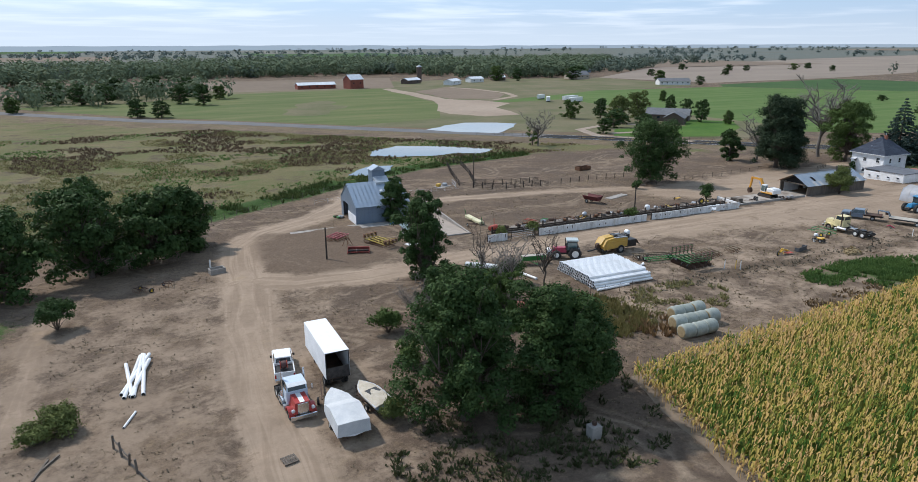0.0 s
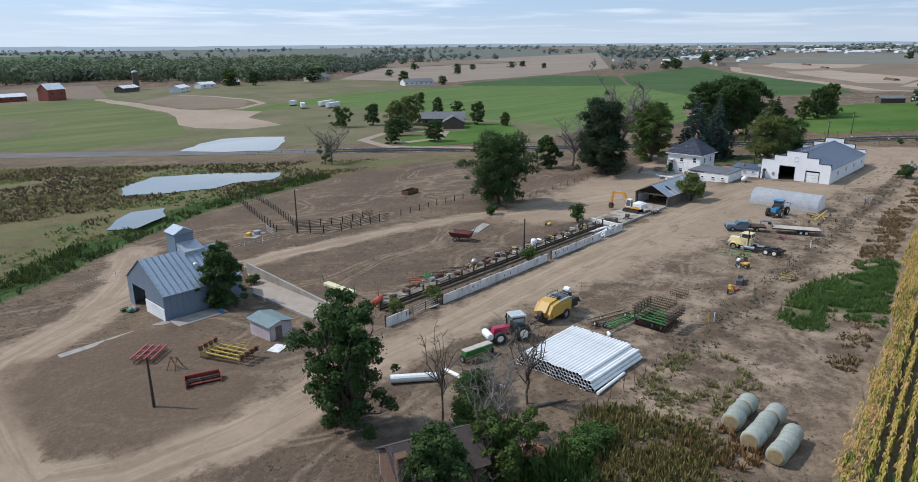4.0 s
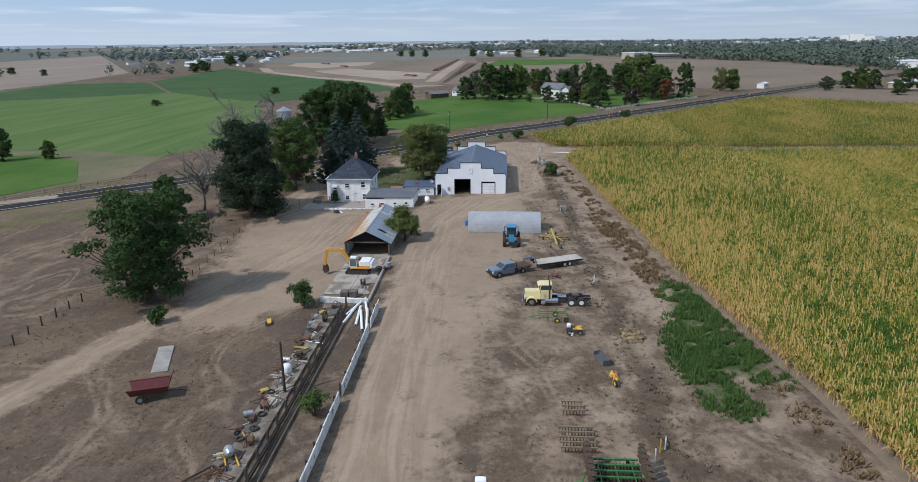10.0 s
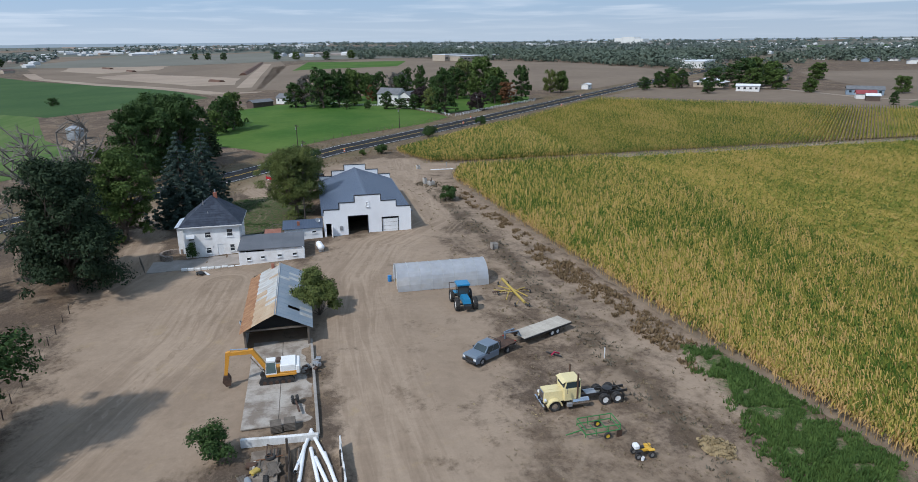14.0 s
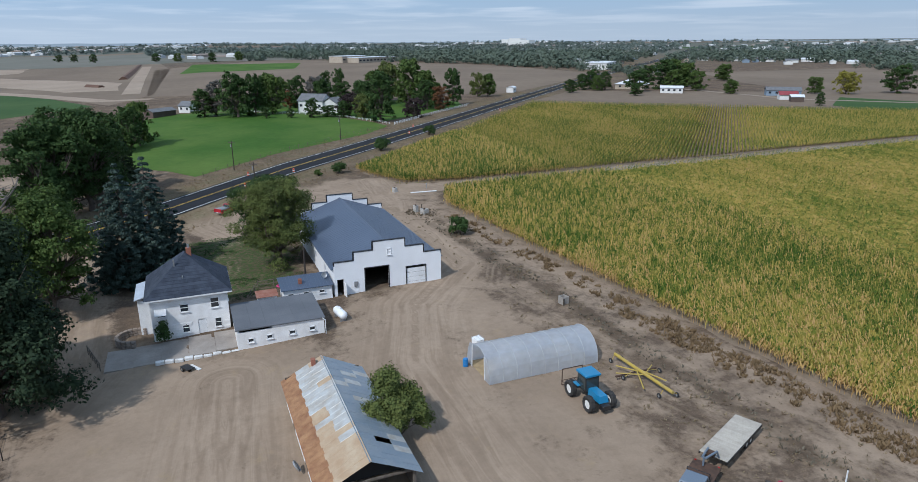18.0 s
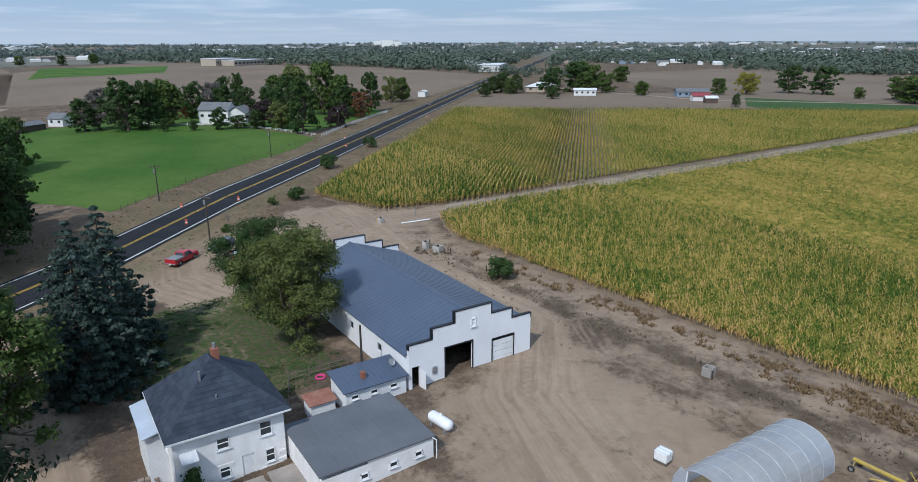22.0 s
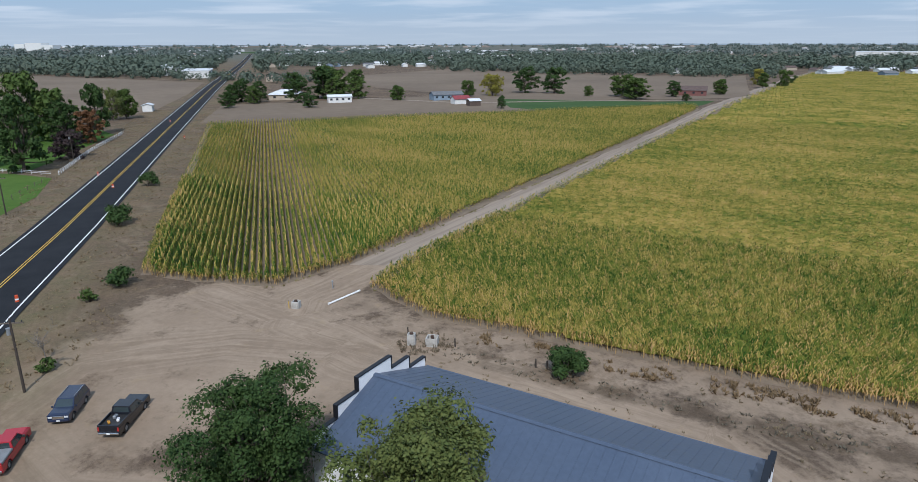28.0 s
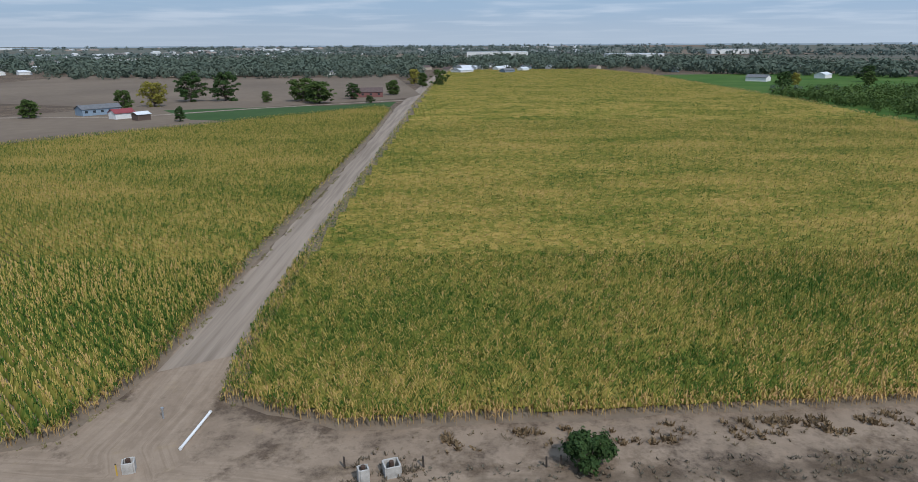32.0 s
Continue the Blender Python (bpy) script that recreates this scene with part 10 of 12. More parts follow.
part("frame", Build().path([(-0.8, -0.5, 0.15), (0.8, -0.5, 0.15), (0.8, 0.5, 0.15), (-0.8, 0.5, 0.15), (-0.8, -0.5, 0.15)], 0.1, n=4), PAINT["green"], gx2)
part("bottom", Build().box((0, 0, 0.08), (1.5, 0.9, 0.05), ch=0.01), PAINT["green"], gx2)
for k in range(16):
    x, y = 66.5 + rs_.uniform(-3, 3.4), 102.9 + rs_.uniform(-0.9, 1.4)
    t = thing("rusty_pipe", "long rusty pipe in a loose row on the ground", "pipe", (x, y), -35 + rs_.uniform(-8, 8))
    part("pipe", Build().tube((-1.8, 0, 0.07), (1.8, 0, 0.1), 0.06, n=7), rs_.choice([RUST, DARK_RUST, OLD_WOOD]), t)
tyre2 = thing("old_tyre", "big black tyre on a yellow rim leaning on the bunk", "tyre", (98.6, 101.4), 0, z=ground_z(98, 101) + 0.25)
wheel(tyre2, (0, 0, 0.62), 0.62, 0.4, RIM_YELLOW, name="wheel")
for k, (x, y, rz) in enumerate([(99.0, 99.0, 80), (98.4, 97.9, 88), (97.0, 97.2, 92), (97.4, 96.6, 86), (101.4, 98.8, 60), (101.0, 97.4, 84)]):
    t = thing("plastic_pipe", "white plastic irrigation pipe lying by the fence", "pipe", (x + 2, y - 0.2), rz - 85 + 3 * k, group="loose white pipes")
    part("pipe", Build().tube((-3.0, 0, 0.17), (3.0, 0, 0.17), 0.16, n=12), PVC, t)
    part("bore", Build().tube((-3.005, 0, 0.17), (-2.99, 0, 0.17), 0.13, n=12), DARK, t)
for x, y, rz in ((107.2, 101.0, 5), (107.3, 99.8, 0)):
    t = thing("pallet_stack", "stack of grey wooden pallets on the slab", "pallets", (x, y), rz, z=ground_z(x, y) + 0.13)
    for j in range(6):
        part("deck", Build().box((0, 0, 0.13 * j + 0.07), (1.1, 1.0, 0.09), ch=0.01), OLD_WOOD, t)
        part("stringer", Build().box((0, 0, 0.13 * j + 0.005), (1.05, 0.1, 0.05), ch=0), OLD_WOOD, t)
rb = thing("rubble_heap", "heap of grey machine parts by the excavator", "scrap", (118.5, 97.9), z=0)
for k in range(14):
    part("piece", Build().box((rs_.uniform(-1.6, 1.2), rs_.uniform(-0.9, 0.6), ground_z(118, 98) + 0.25 + rs_.uniform(0, 0.4)), (rs_.uniform(0.3, 0.9), rs_.uniform(0.2, 0.6), rs_.uniform(0.15, 0.5)), rz=rs_.uniform(0, 180), rx=rs_.uniform(-20, 20), ch=0.03), rs_.choice([STEEL, CONCRETE, DARK_RUST]), rb)
ax2 = thing("axle", "black axle with two wheels on the slab", "axle", (110.6, 99.2), 10, z=ground_z(110, 99) + 0.13)
part("beam", Build().tube((-1.4, 0, 0.35), (0.9, 0, 0.35), 0.1), DARK_RUST, ax2)
for y in (-0.2, 0.25):
    wheel(ax2, (0.9, y, 0.4), 0.4, 0.24)
cs = thing("concrete_pad", "pale broken concrete pad in the dry pasture", "slab", (89.6, 117.4), 20)
part("pad", Build().box((0, 0, 0.06), (6.5, 1.7, 0.16), ch=0.03), CONCRETE, cs)
yp = thing("garden_tiller", "small yellow tiller with a black tyre in the weeds", "farm implement", (98.6, 108.4), 20)
part("deck", Build().box((0.3, 0, 0.35), (1.4, 0.5, 0.14), ch=0.04), PAINT["yellow"], yp)
wheel(yp, (-0.3, 0.4, 0.3), 0.3, 0.16, RIM_YELLOW)
part("handle", Build().path([(0.8, 0, 0.4), (1.6, 0.2, 0.8)], 0.03), BLACK_PAINT, yp)

# more iron, boards and worn machine parts heaped along the old bunk
rsj = random.Random(314)
for k in range(62):
    x = 53.0 + 0.81 * k + rsj.uniform(-0.4, 0.4)
    y = 101.2 + 0.012 * (x - 51.5) + rsj.uniform(-0.5, 1.6)
    z = ground_z(x, y) + (0.27 if y < 102.4 else 0.0)
    kind = rsj.randrange(4)
    if kind == 0:
        t = thing("plank_pile", "small pile of weathered grey planks", "planks", (x, y), rsj.uniform(0, 180), z=z)
        for j in range(5):
            part("plank", Build().box((rsj.uniform(-0.2, 0.2), -0.4 + 0.2 * j, 0.05 + 0.06 * (j % 2)), (rsj.uniform(1.2, 2.2), 0.16, 0.05), rz=rsj.uniform(-9, 9), ch=0.005), rsj.choice([OLD_WOOD, PALE_WOOD]), t)
    elif kind == 1:
        t = thing("scrap_machine", "rusty worn-out machine carcass among scrap", "scrap", (x, y), rsj.uniform(0, 180), z=z)
        part("body", Build().box((0, 0, 0.38), (0.8, 0.55, 0.45), ch=0.08), rsj.choice([RUST, PAINT["old_yellow"], DARK_RUST, DARK_RUST, OLD_WOOD]), t)
        part("shaft", Build().tube((-0.7, 0.1, 0.3), (0.8, -0.1, 0.45), 0.05, n=6), DARK_RUST, t)
        wheel(t, (0.3, 0.4, 0.24), 0.24, 0.14, RIM_GREY)
    elif kind == 2:
        t = thing("pipe_bundle", "loose bundle of rusty iron bars", "iron bars", (x, y), rsj.uniform(-30, 30), z=z)
        for j in range(6):
            part("bar", Build().tube((-1.1, -0.3 + 0.12 * j, 0.05), (1.0 + rsj.uniform(-0.3, 0.5), -0.3 + 0.12 * j + rsj.uniform(-0.15, 0.15), 0.06), 0.035, n=5), rsj.choice([RUST, DARK_RUST, STEEL]), t)
    else:
        t = thing("rusty_drum", "dented rusty drum lying on its side", "drum", (x, y), rsj.uniform(0, 180), z=z)
        part("shell", Build().lathe([(0.05, -0.43), (0.27, -0.43), (0.29, -0.2), (0.27, 0.0), (0.29, 0.2), (0.27, 0.43), (0.05, 0.43)], 14, "x", pose(0, 0, 0.29)), rsj.choice([RUST, DARK_RUST, STEEL]), t)
        part("bung", Build().tube((0.43, 0.1, 0.35), (0.46, 0.1, 0.35), 0.04, n=6), DARK_RUST, t)

# ---- stacked white irrigation pipes ----
stack = thing("pipe_stack", "long flat stack of white plastic irrigation pipes", "pipes", (54.0, 72.4), 0)
bearers = Build()
for x in (-3.6, 0, 3.6):
    part("bearer", Build().box((x, 0, 0.03), (0.15, 9.4, 0.1), ch=0.01), OLD_WOOD, stack)
PIPE_R = 0.19
pb = Build().tube((-4.6, 0, 0), (4.6, 0, 0), PIPE_R, n=12, caps=False)
pb.tube((-4.72, 0, 0), (-4.45, 0, 0), PIPE_R * 1.12, n=12, caps=False)
pipe_me = pb.mesh("pipe", PVC, smooth=True)
bore_me = Build().tube((-4.6, 0, 0), (-4.5, 0, 0), PIPE_R * 0.98, n=12).tube((4.5, 0, 0), (4.6, 0, 0), PIPE_R * 0.98, n=12).mesh("bore", DARK)
rp = random.Random(2)
for layer in range(4):
    cnt = 24 - layer
    for j in range(cnt):
        y = (-(cnt - 1) / 2 + j) * PIPE_R * 2.02
        if layer == 3 and j < 2:
            continue
        o = new("pipe", pipe_me)
        o.parent = stack
        o.location = (rp.uniform(-0.12, 0.12), y, 0.08 + PIPE_R + layer * PIPE_R * 1.74)
        bo2 = new("bore", bore_me)
        bo2.parent = o
lone = thing("plastic_pipe", "single white pipe lying beside the stack", "pipe", (52.0, 67.5), 2)
part("pipe", Build().tube((-2.6, 0, 0.16), (2.6, 0, 0.16), 0.16, n=12), PVC, lone)
for x, y, rz, ln in ((-5.6, 67.4, 82, 9.0), (-5.1, 67.6, 86, 9.2), (-4.6, 67.5, 90, 9.0), (-5.9, 66.6, 96, 7.5), (-4.9, 66.8, 78, 7.8), (-5.3, 67.9, 74, 8.6)):
    t = thing("plastic_pipe", "white plastic pipe in a loose heap on the dry grass", "pipe", (x, y), rz, group="loose white pipes")
    part("pipe", Build().tube((-ln / 2, 0, 0.18), (ln / 2, 0, 0.22), 0.19, n=12), PVC, t)
    part("bore", Build().tube((-ln / 2 - 0.005, 0, 0.18), (-ln / 2 + 0.01, 0, 0.18), 0.155, n=12), DARK, t)
for x, y, rz, ln, r in ((43.0, 78.8, -92, 4.6, 0.22), (43.9, 76.2, -75, 3.6, 0.2), (39.6, 82.0, -40, 4.6, 0.42), (-5.6, 58.4, 70, 2.6, 0.1)):
    t = thing("plastic_pipe", "white pipe length lying in the weeds", "pipe", (x, y), rz)
    part("pipe", Build().tube((-ln / 2, 0, r), (ln / 2, 0, r), r, n=12), PVC, t)
    part("bore", Build().tube((-ln / 2 - 0.005, 0, r), (-ln / 2 + 0.01, 0, r), r * 0.8, n=12), DARK, t)
el = thing("pipe_elbow", "white plastic pipe elbow on bare dirt", "pipe", (61.6, 73.4), 30)
part("elbow", Build().path([(-0.5, 0.2, 0.2), (0, 0, 0.2), (0.5, 0.2, 0.2)], 0.17, n=10), PVC, el)

# ---- wrapped bales ----
WRAP = mat("grey_green_bale_wrap", (0.33, 0.35, 0.31), (0.19, 0.21, 0.18), rough=0.6, scale=1.4, fine=7, obj=0.4, bump=0.4)
HAY = mat("old_hay", (0.33, 0.255, 0.14), (0.24, 0.18, 0.10), rough=0.95, scale=2, fine=16, bump=0.6)
rngb = random.Random(15)
for x0, y0, count in ((52.3, 56.0, 3), (50.6, 53.7, 4), (49.9, 51.5, 3)):
    for k in range(count):
        r = rngb.uniform(0.76, 0.86)
        t = thing("round_bale", "round hay bale in grey-green wrap", "bale", (x0 + 1.62 * k, y0 + rngb.uniform(-0.12, 0.12)), rngb.uniform(-4, 4), group="wrapped bales")
        part("wrap", Build().lathe([(0.3, -0.80), (r * 0.86, -0.78), (r * 0.97, -0.68), (r * 1.02, -0.4), (r * 0.98, 0), (r * 1.02, 0.4), (r * 0.97, 0.68), (r * 0.86, 0.78), (0.3, 0.80)], 24, "x", pose(0, 0, r * 0.96)), WRAP, t, smooth=True)
        part("face", Build().lathe([(0.05, -0.83), (r * 0.7, -0.82), (r * 0.82, -0.77)], 18, "x", pose(0, 0, r * 0.96)), HAY, t, "brown hay showing at the end")
hp2 = thing("hay_heap", "collapsed heap of old brown hay", "hay", (95.0, 65.2), 20)
part("core", Build().lathe([(1.25, -0.1), (1.1, 0.25), (0.6, 0.5), (0.05, 0.55)], 14), HAY, hp2)
part("loose_hay", leaf_mesh("loose_hay", [(0, 0, 0.05), (0.8, 0.2, 0.0), (-0.8, -0.3, 0.05), (0.2, -0.7, 0.0), (-0.2, 0.6, 0.1), (1.3, -0.4, -0.1), (-1.4, 0.3, -0.1)], [0.85, 0.65, 0.7, 0.55, 0.6, 0.4, 0.45], 3800, 0.12, HAY, 8), None, hp2)

# ---- blue-grey metal barn with its elevator tower, by the loop ----
BLUE_TIN = mat("blue_grey_tin_wall", (0.16, 0.215, 0.29), (0.20, 0.25, 0.31), rough=0.5, metal=0.3, scale=0.5, fine=5)
BLUE_TIN2 = mat("pale_blue_tin_roof", (0.25, 0.31, 0.38), (0.30, 0.35, 0.41), rough=0.4, metal=0.4, scale=0.4, fine=5)
eb = thing("metal_barn", "blue-grey sheet-metal barn with a square elevator tower", "barn", (31.0, 117.9), z=-1.35)
EL, EW, EH, ER = 10.6, 11.0, 3.55, 6.9
RY = 6.1
for k in range(14):
    y0, y1 = EW * k / 14, EW * (k + 1) / 14 - 0.02
    ym = (y0 + y1) / 2
    zt = EH + (ER - EH) * (ym / RY if ym < RY else max(0, (EW - ym) / (EW - RY)))
    if 5.6 < ym < 9.2:
        part("wall_sheet", Build().box((0.03, ym, (2.9 + zt) / 2), (0.05, y1 - y0, zt - 2.9), ch=0), BLUE_TIN, eb)
    else:
        part("wall_sheet", Build().box((0.03, ym, zt / 2 - 0.2), (0.05, y1 - y0, zt + 0.4), ch=0), BLUE_TIN, eb)
    part("wall_sheet", Build().box((EL - 0.03, ym, zt / 2 - 0.2), (0.05, y1 - y0, zt + 0.4), ch=0), BLUE_TIN, eb)
part("white_dado", Build().box((-0.02, 2.8, 0.75), (0.08, 5.5, 2.0), ch=0.01), WHITE_PAINT, eb, "pale lower wall")
for k in range(13):
    x0, x1 = EL * k / 13, EL * (k + 1) / 13 - 0.02
    for y in (0.03, EW - 0.03):
        part("wall_sheet", Build().box(((x0 + x1) / 2, y, EH / 2 - 0.2), (x1 - x0, 0.05, EH + 0.4), ch=0), BLUE_TIN, eb)
    for s in (0, 1):
        p = ((x0 - 0.1, -0.3, EH - 0.1), (x1 + 0.1, -0.3, EH - 0.1), (x1 + 0.1, RY, ER), (x0 - 0.1, RY, ER)) if s == 0 else ((x0 - 0.1, RY, ER), (x1 + 0.1, RY, ER), (x1 + 0.1, EW + 0.3, EH - 0.1), (x0 - 0.1, EW + 0.3, EH - 0.1))
        part("roof_sheet", Build().slab(*p, 0.04), BLUE_TIN2, eb)
# added black sheet that stands for the shade behind the open doorway
part("back_partition", Build().box((5, EW / 2, 1.5), (0.1, EW - 0.3, 3.2), ch=0), DARK, eb)
part("roof_vent", Build().lathe([(0.25, 5.0), (0.25, 5.5), (0.32, 5.55), (0.1, 5.75)], 12, "z", pose(6.0, 3.2, 0)), WHITE_PAINT, eb)
tw = part("tower", Build().box((6.8, RY + 2.6, 4.3), (2.6, 2.6, 9.0), ch=0.02), BLUE_TIN, eb)
part("tower_roof", Build().prism([(5.3, 8.8), (8.3, 8.8), (6.8, 9.6)], RY + 1.1, RY + 4.1), BLUE_TIN2, tw)
part("lean_to", Build().prism([(RY - 1.0, 6.3), (RY + 1.3, 6.3), (RY + 1.3, 7.6), (RY - 1.0, 6.8)], 5.6, 8.4, axis="x"), mat("pale_tin_leanto", (0.42, 0.46, 0.50), rough=0.45, metal=0.3), tw)
junk = thing("scrap_pile", "small pile of steel scrap by the barn door", "scrap", (29.6, 125.2))
for k in range(6):
    part("piece", Build().box((rs_.uniform(-0.8, 0.8), rs_.uniform(-0.8, 0.8), 0.25), (0.9, 0.4, 0.3), rz=rs_.uniform(0, 180), rx=15, ch=0.02), rs_.choice([STEEL, DARK_RUST, PAINT["green"]]), junk)
for off in (0.0, 2.4):
    for k in range(5):
        tagged(part("concrete_strip", Build().box((19.9 + 2.55 * k, 117.2 - off + 0.12 * k, ground_z(25, 117) + 0.03), (2.5, 1.1, 0.14), ch=0.02, rz=2.5), CONCRETE), "pale concrete drive strip towards the metal barn", "slab", kind="structure")
tagged(part("concrete_apron", Build().box((34.5, 116.2, ground_z(34, 116) + 0.03), (6.5, 2.6, 0.16), ch=0.02), CONCRETE), "pale concrete apron along the metal barn", "slab", kind="structure")
tub = thing("blue_tub", "small blue plastic tub by the barn", "tub", (37.0, 115.2))
part("tub", Build().lathe([(0.25, 0), (0.35, 0.4), (0.32, 0.4), (0.22, 0.05)], 14), MATS["blue_plastic"], tub)
hut = thing("small_shed", "small pinkish block shed with a green-grey roof", "shed", (37.2, 103.8), 92)
PINKISH = mat("pinkish_block", (0.46, 0.40, 0.42), (0.36, 0.31, 0.33), rough=0.9, scale=0.9)
for s in (-1, 1):
    part("long_wall", Build().box((0, s * 1.4, 0.75), (4.0, 0.16, 2.1), ch=0.01), PINKISH, hut)
    part("gable_wall", Build().prism([(-1.32, -0.3), (1.32, -0.3), (1.32, 1.8), (0, 2.14), (-1.32, 1.8)], s * 2.0 - 0.08, s * 2.0 + 0.08, axis="x"), PINKISH, hut)
    p = [(-2.3, 0, 2.27), (2.3, 0, 2.27), (2.3, s * 1.75, 1.83), (-2.3, s * 1.75, 1.83)]
    part("roof_slope", Build().slab(*(p if s < 0 else p[::-1]), 0.06), mat("green_grey_roof", (0.12, 0.18, 0.19), (0.16, 0.21, 0.22), rough=0.6, metal=0.2), hut)
part("door", Build().box((-2.1, 0.3, 0.8), (0.06, 0.85, 1.7), ch=0.01), OLD_WOOD, hut)
bd = thing("white_board", "white weathered board lying flat on the ground", "board", (35.2, 99.3), 25)
part("board", Build().box((0, 0, 0.08), (1.9, 1.5, 0.06), ch=0.01), CONC_WHITE, bd)
# sunk concrete silage bunker: retaining wall, floor and low kerb
bunker = thing("silage_bunker", "sloping concrete bunker wall with a low front kerb", "bunker", (46.6, 101.3), z=0)
part("back_wall", Build().add([(0.4, 0.2, -0.6), (1.4, 26.4, -1.5), (1.4, 26.4, 0.2), (0.4, 0.2, -0.35), (0.1, 0.2, -0.6), (1.1, 26.4, -1.5), (1.1, 26.4, 0.2), (0.1, 0.2, -0.35)], [(0, 1, 2, 3), (7, 6, 5, 4), (3, 2, 6, 7), (0, 4, 5, 1), (0, 3, 7, 4), (1, 5, 6, 2)]), CONCRETE, bunker)
part("floor", Build().add([(-3.6, 0.4, -0.42), (0.1, 0.4, -0.42), (1.1, 26.2, -1.36), (-3.2, 16.8, -1.1), (-3.6, 0.4, -0.6), (0.1, 0.4, -0.6), (1.1, 26.2, -1.6), (-3.2, 16.8, -1.5)], [(0, 1, 2, 3), (7, 6, 5, 4), (0, 4, 5, 1), (1, 5, 6, 2), (2, 6, 7, 3), (3, 7, 4, 0)]), mat("dusty_concrete", (0.33, 0.28, 0.235), (0.27, 0.225, 0.185), rough=0.95, scale=0.6), bunker)
part("front_kerb", Build().add([(-3.9, 0.2, -0.7), (-3.5, 17.0, -1.5), (-3.5, 17.0, -0.85), (-3.9, 0.2, -0.25), (-3.65, 0.2, -0.7), (-3.25, 17.0, -1.5), (-3.25, 17.0, -0.85), (-3.65, 0.2, -0.25)], [(3, 2, 1, 0), (4, 5, 6, 7), (7, 6, 2, 3), (0, 1, 5, 4), (4, 7, 3, 0), (1, 2, 6, 5)]), CONCRETE, bunker)
part("end_kerb", Build().box((-1.8, 0.25, -0.45), (4.4, 0.25, 0.4), ch=0.02), CONCRETE, bunker)

# ruined cottage under the trees, with a brick chimney
cot = thing("cottage", "ruined brick cottage with a dark roof under trees", "house", (30.0, 69.8), -22, z=0.0)
OLDBRICK = mat("old_orange_brick", (0.15, 0.085, 0.055), (0.11, 0.06, 0.042), rough=0.95, scale=3, fine=14, bump=0.4)
for s in (-1, 1):
    part("long_wall", Build().box((0, s * 2.4, 1.1), (6.6, 0.25, 2.6), ch=0.01), OLDBRICK if s < 0 else WALL_BLUE, cot)
    part("gable_wall", Build().prism([(-2.27, -0.2), (2.27, -0.2), (2.27, 2.4), (0, 3.9), (-2.27, 2.4)], s * 3.2 - 0.12, s * 3.2 + 0.12, axis="x"), OLDBRICK, cot)
    p = [(-3.6, 0, 4.05), (3.6, 0, 4.05), (3.6, s * 2.8, 2.25), (-3.6, s * 2.8, 2.25)]
    part("roof_slope", Build().slab(*(p if s < 0 else p[::-1]), 0.08), mat("dark_brown_roof", (0.06, 0.045, 0.045), (0.09, 0.07, 0.065), rough=0.9, scale=1), cot)
part("chimney", Build().box((-3.0, -1.8, 2.2), (0.9, 0.8, 4.4), ch=0.03), OLDBRICK, cot)
part("door", Build().box((-2.0, -2.55, 0.85), (0.85, 0.06, 1.9), ch=0.01), WHITE_PAINT, cot)
part("window", Build().box((1.0, -2.55, 1.3), (0.8, 0.05, 0.9), ch=0), GLASS, cot)
well = thing("cistern", "round cistern with a rusty red lid", "cistern", (37.2, 66.1))
part("wall", Build().tube((0, 0, -0.2), (0, 0, 0.5), 1.15, n=22), CONCRETE, well)
part("lid", Build().lathe([(1.25, 0.5), (1.25, 0.58), (0.3, 0.68), (0.28, 0.75), (0.05, 0.76)], 22), mat("rust_red_lid", (0.30, 0.11, 0.07), (0.22, 0.08, 0.05), rough=0.8, scale=2), well)
logt = thing("log", "grey fallen log beside the pipes", "log", (45.0, 69.6), -30)
part("trunk", Build().tube((-1.6, 0, 0.16), (1.6, 0.1, 0.18), 0.17, 0.12, n=9), OLD_WOOD, logt)
trough = thing("concrete_trough", "open concrete tank with a standpipe by the drive", "trough", (4.8, 99.0), 15)
for s in (-1, 1):
    part("long_side", Build().box((0, s * 0.6, 0.35), (2.2, 0.16, 0.9), ch=0.03), CONCRETE, trough)
    part("short_side", Build().box((s * 1.02, 0, 0.35), (0.16, 1.05, 0.9), ch=0.03), CONCRETE, trough)
part("inner_floor", Build().box((0, 0, 0.2), (1.9, 1.05, 0.1), ch=0), DARK, trough)
part("standpipe", Build().tube((-0.6, 0.9, 0), (-0.6, 0.9, 1.9), 0.12, n=8), CONC_WHITE, trough)
stp = thing("standpipe", "small concrete standpipe under the trees", "standpipe", (29.4, 39.4))
part("box", Build().box((0, 0, 0.5), (1.0, 0.9, 1.2), ch=0.05), CONCRETE, stp)
part("valve", Build().lathe([(0.1, 1.1), (0.22, 1.15), (0.2, 1.4), (0.05, 1.45)], 10), DARK_RUST, stp)
plt = thing("pallet", "grey wooden pallet on the dry ground", "pallet", (6.0, 46.3), 12)
for k in range(6):
    part("slat", Build().box((-0.5 + 0.2 * k, 0, 0.16), (0.14, 1.1, 0.03), ch=0.005), OLD_WOOD, plt)
for y in (-0.48, 0, 0.48):
    part("stringer", Build().box((0, y, 0.08), (1.15, 0.08, 0.1), ch=0.005), OLD_WOOD, plt)
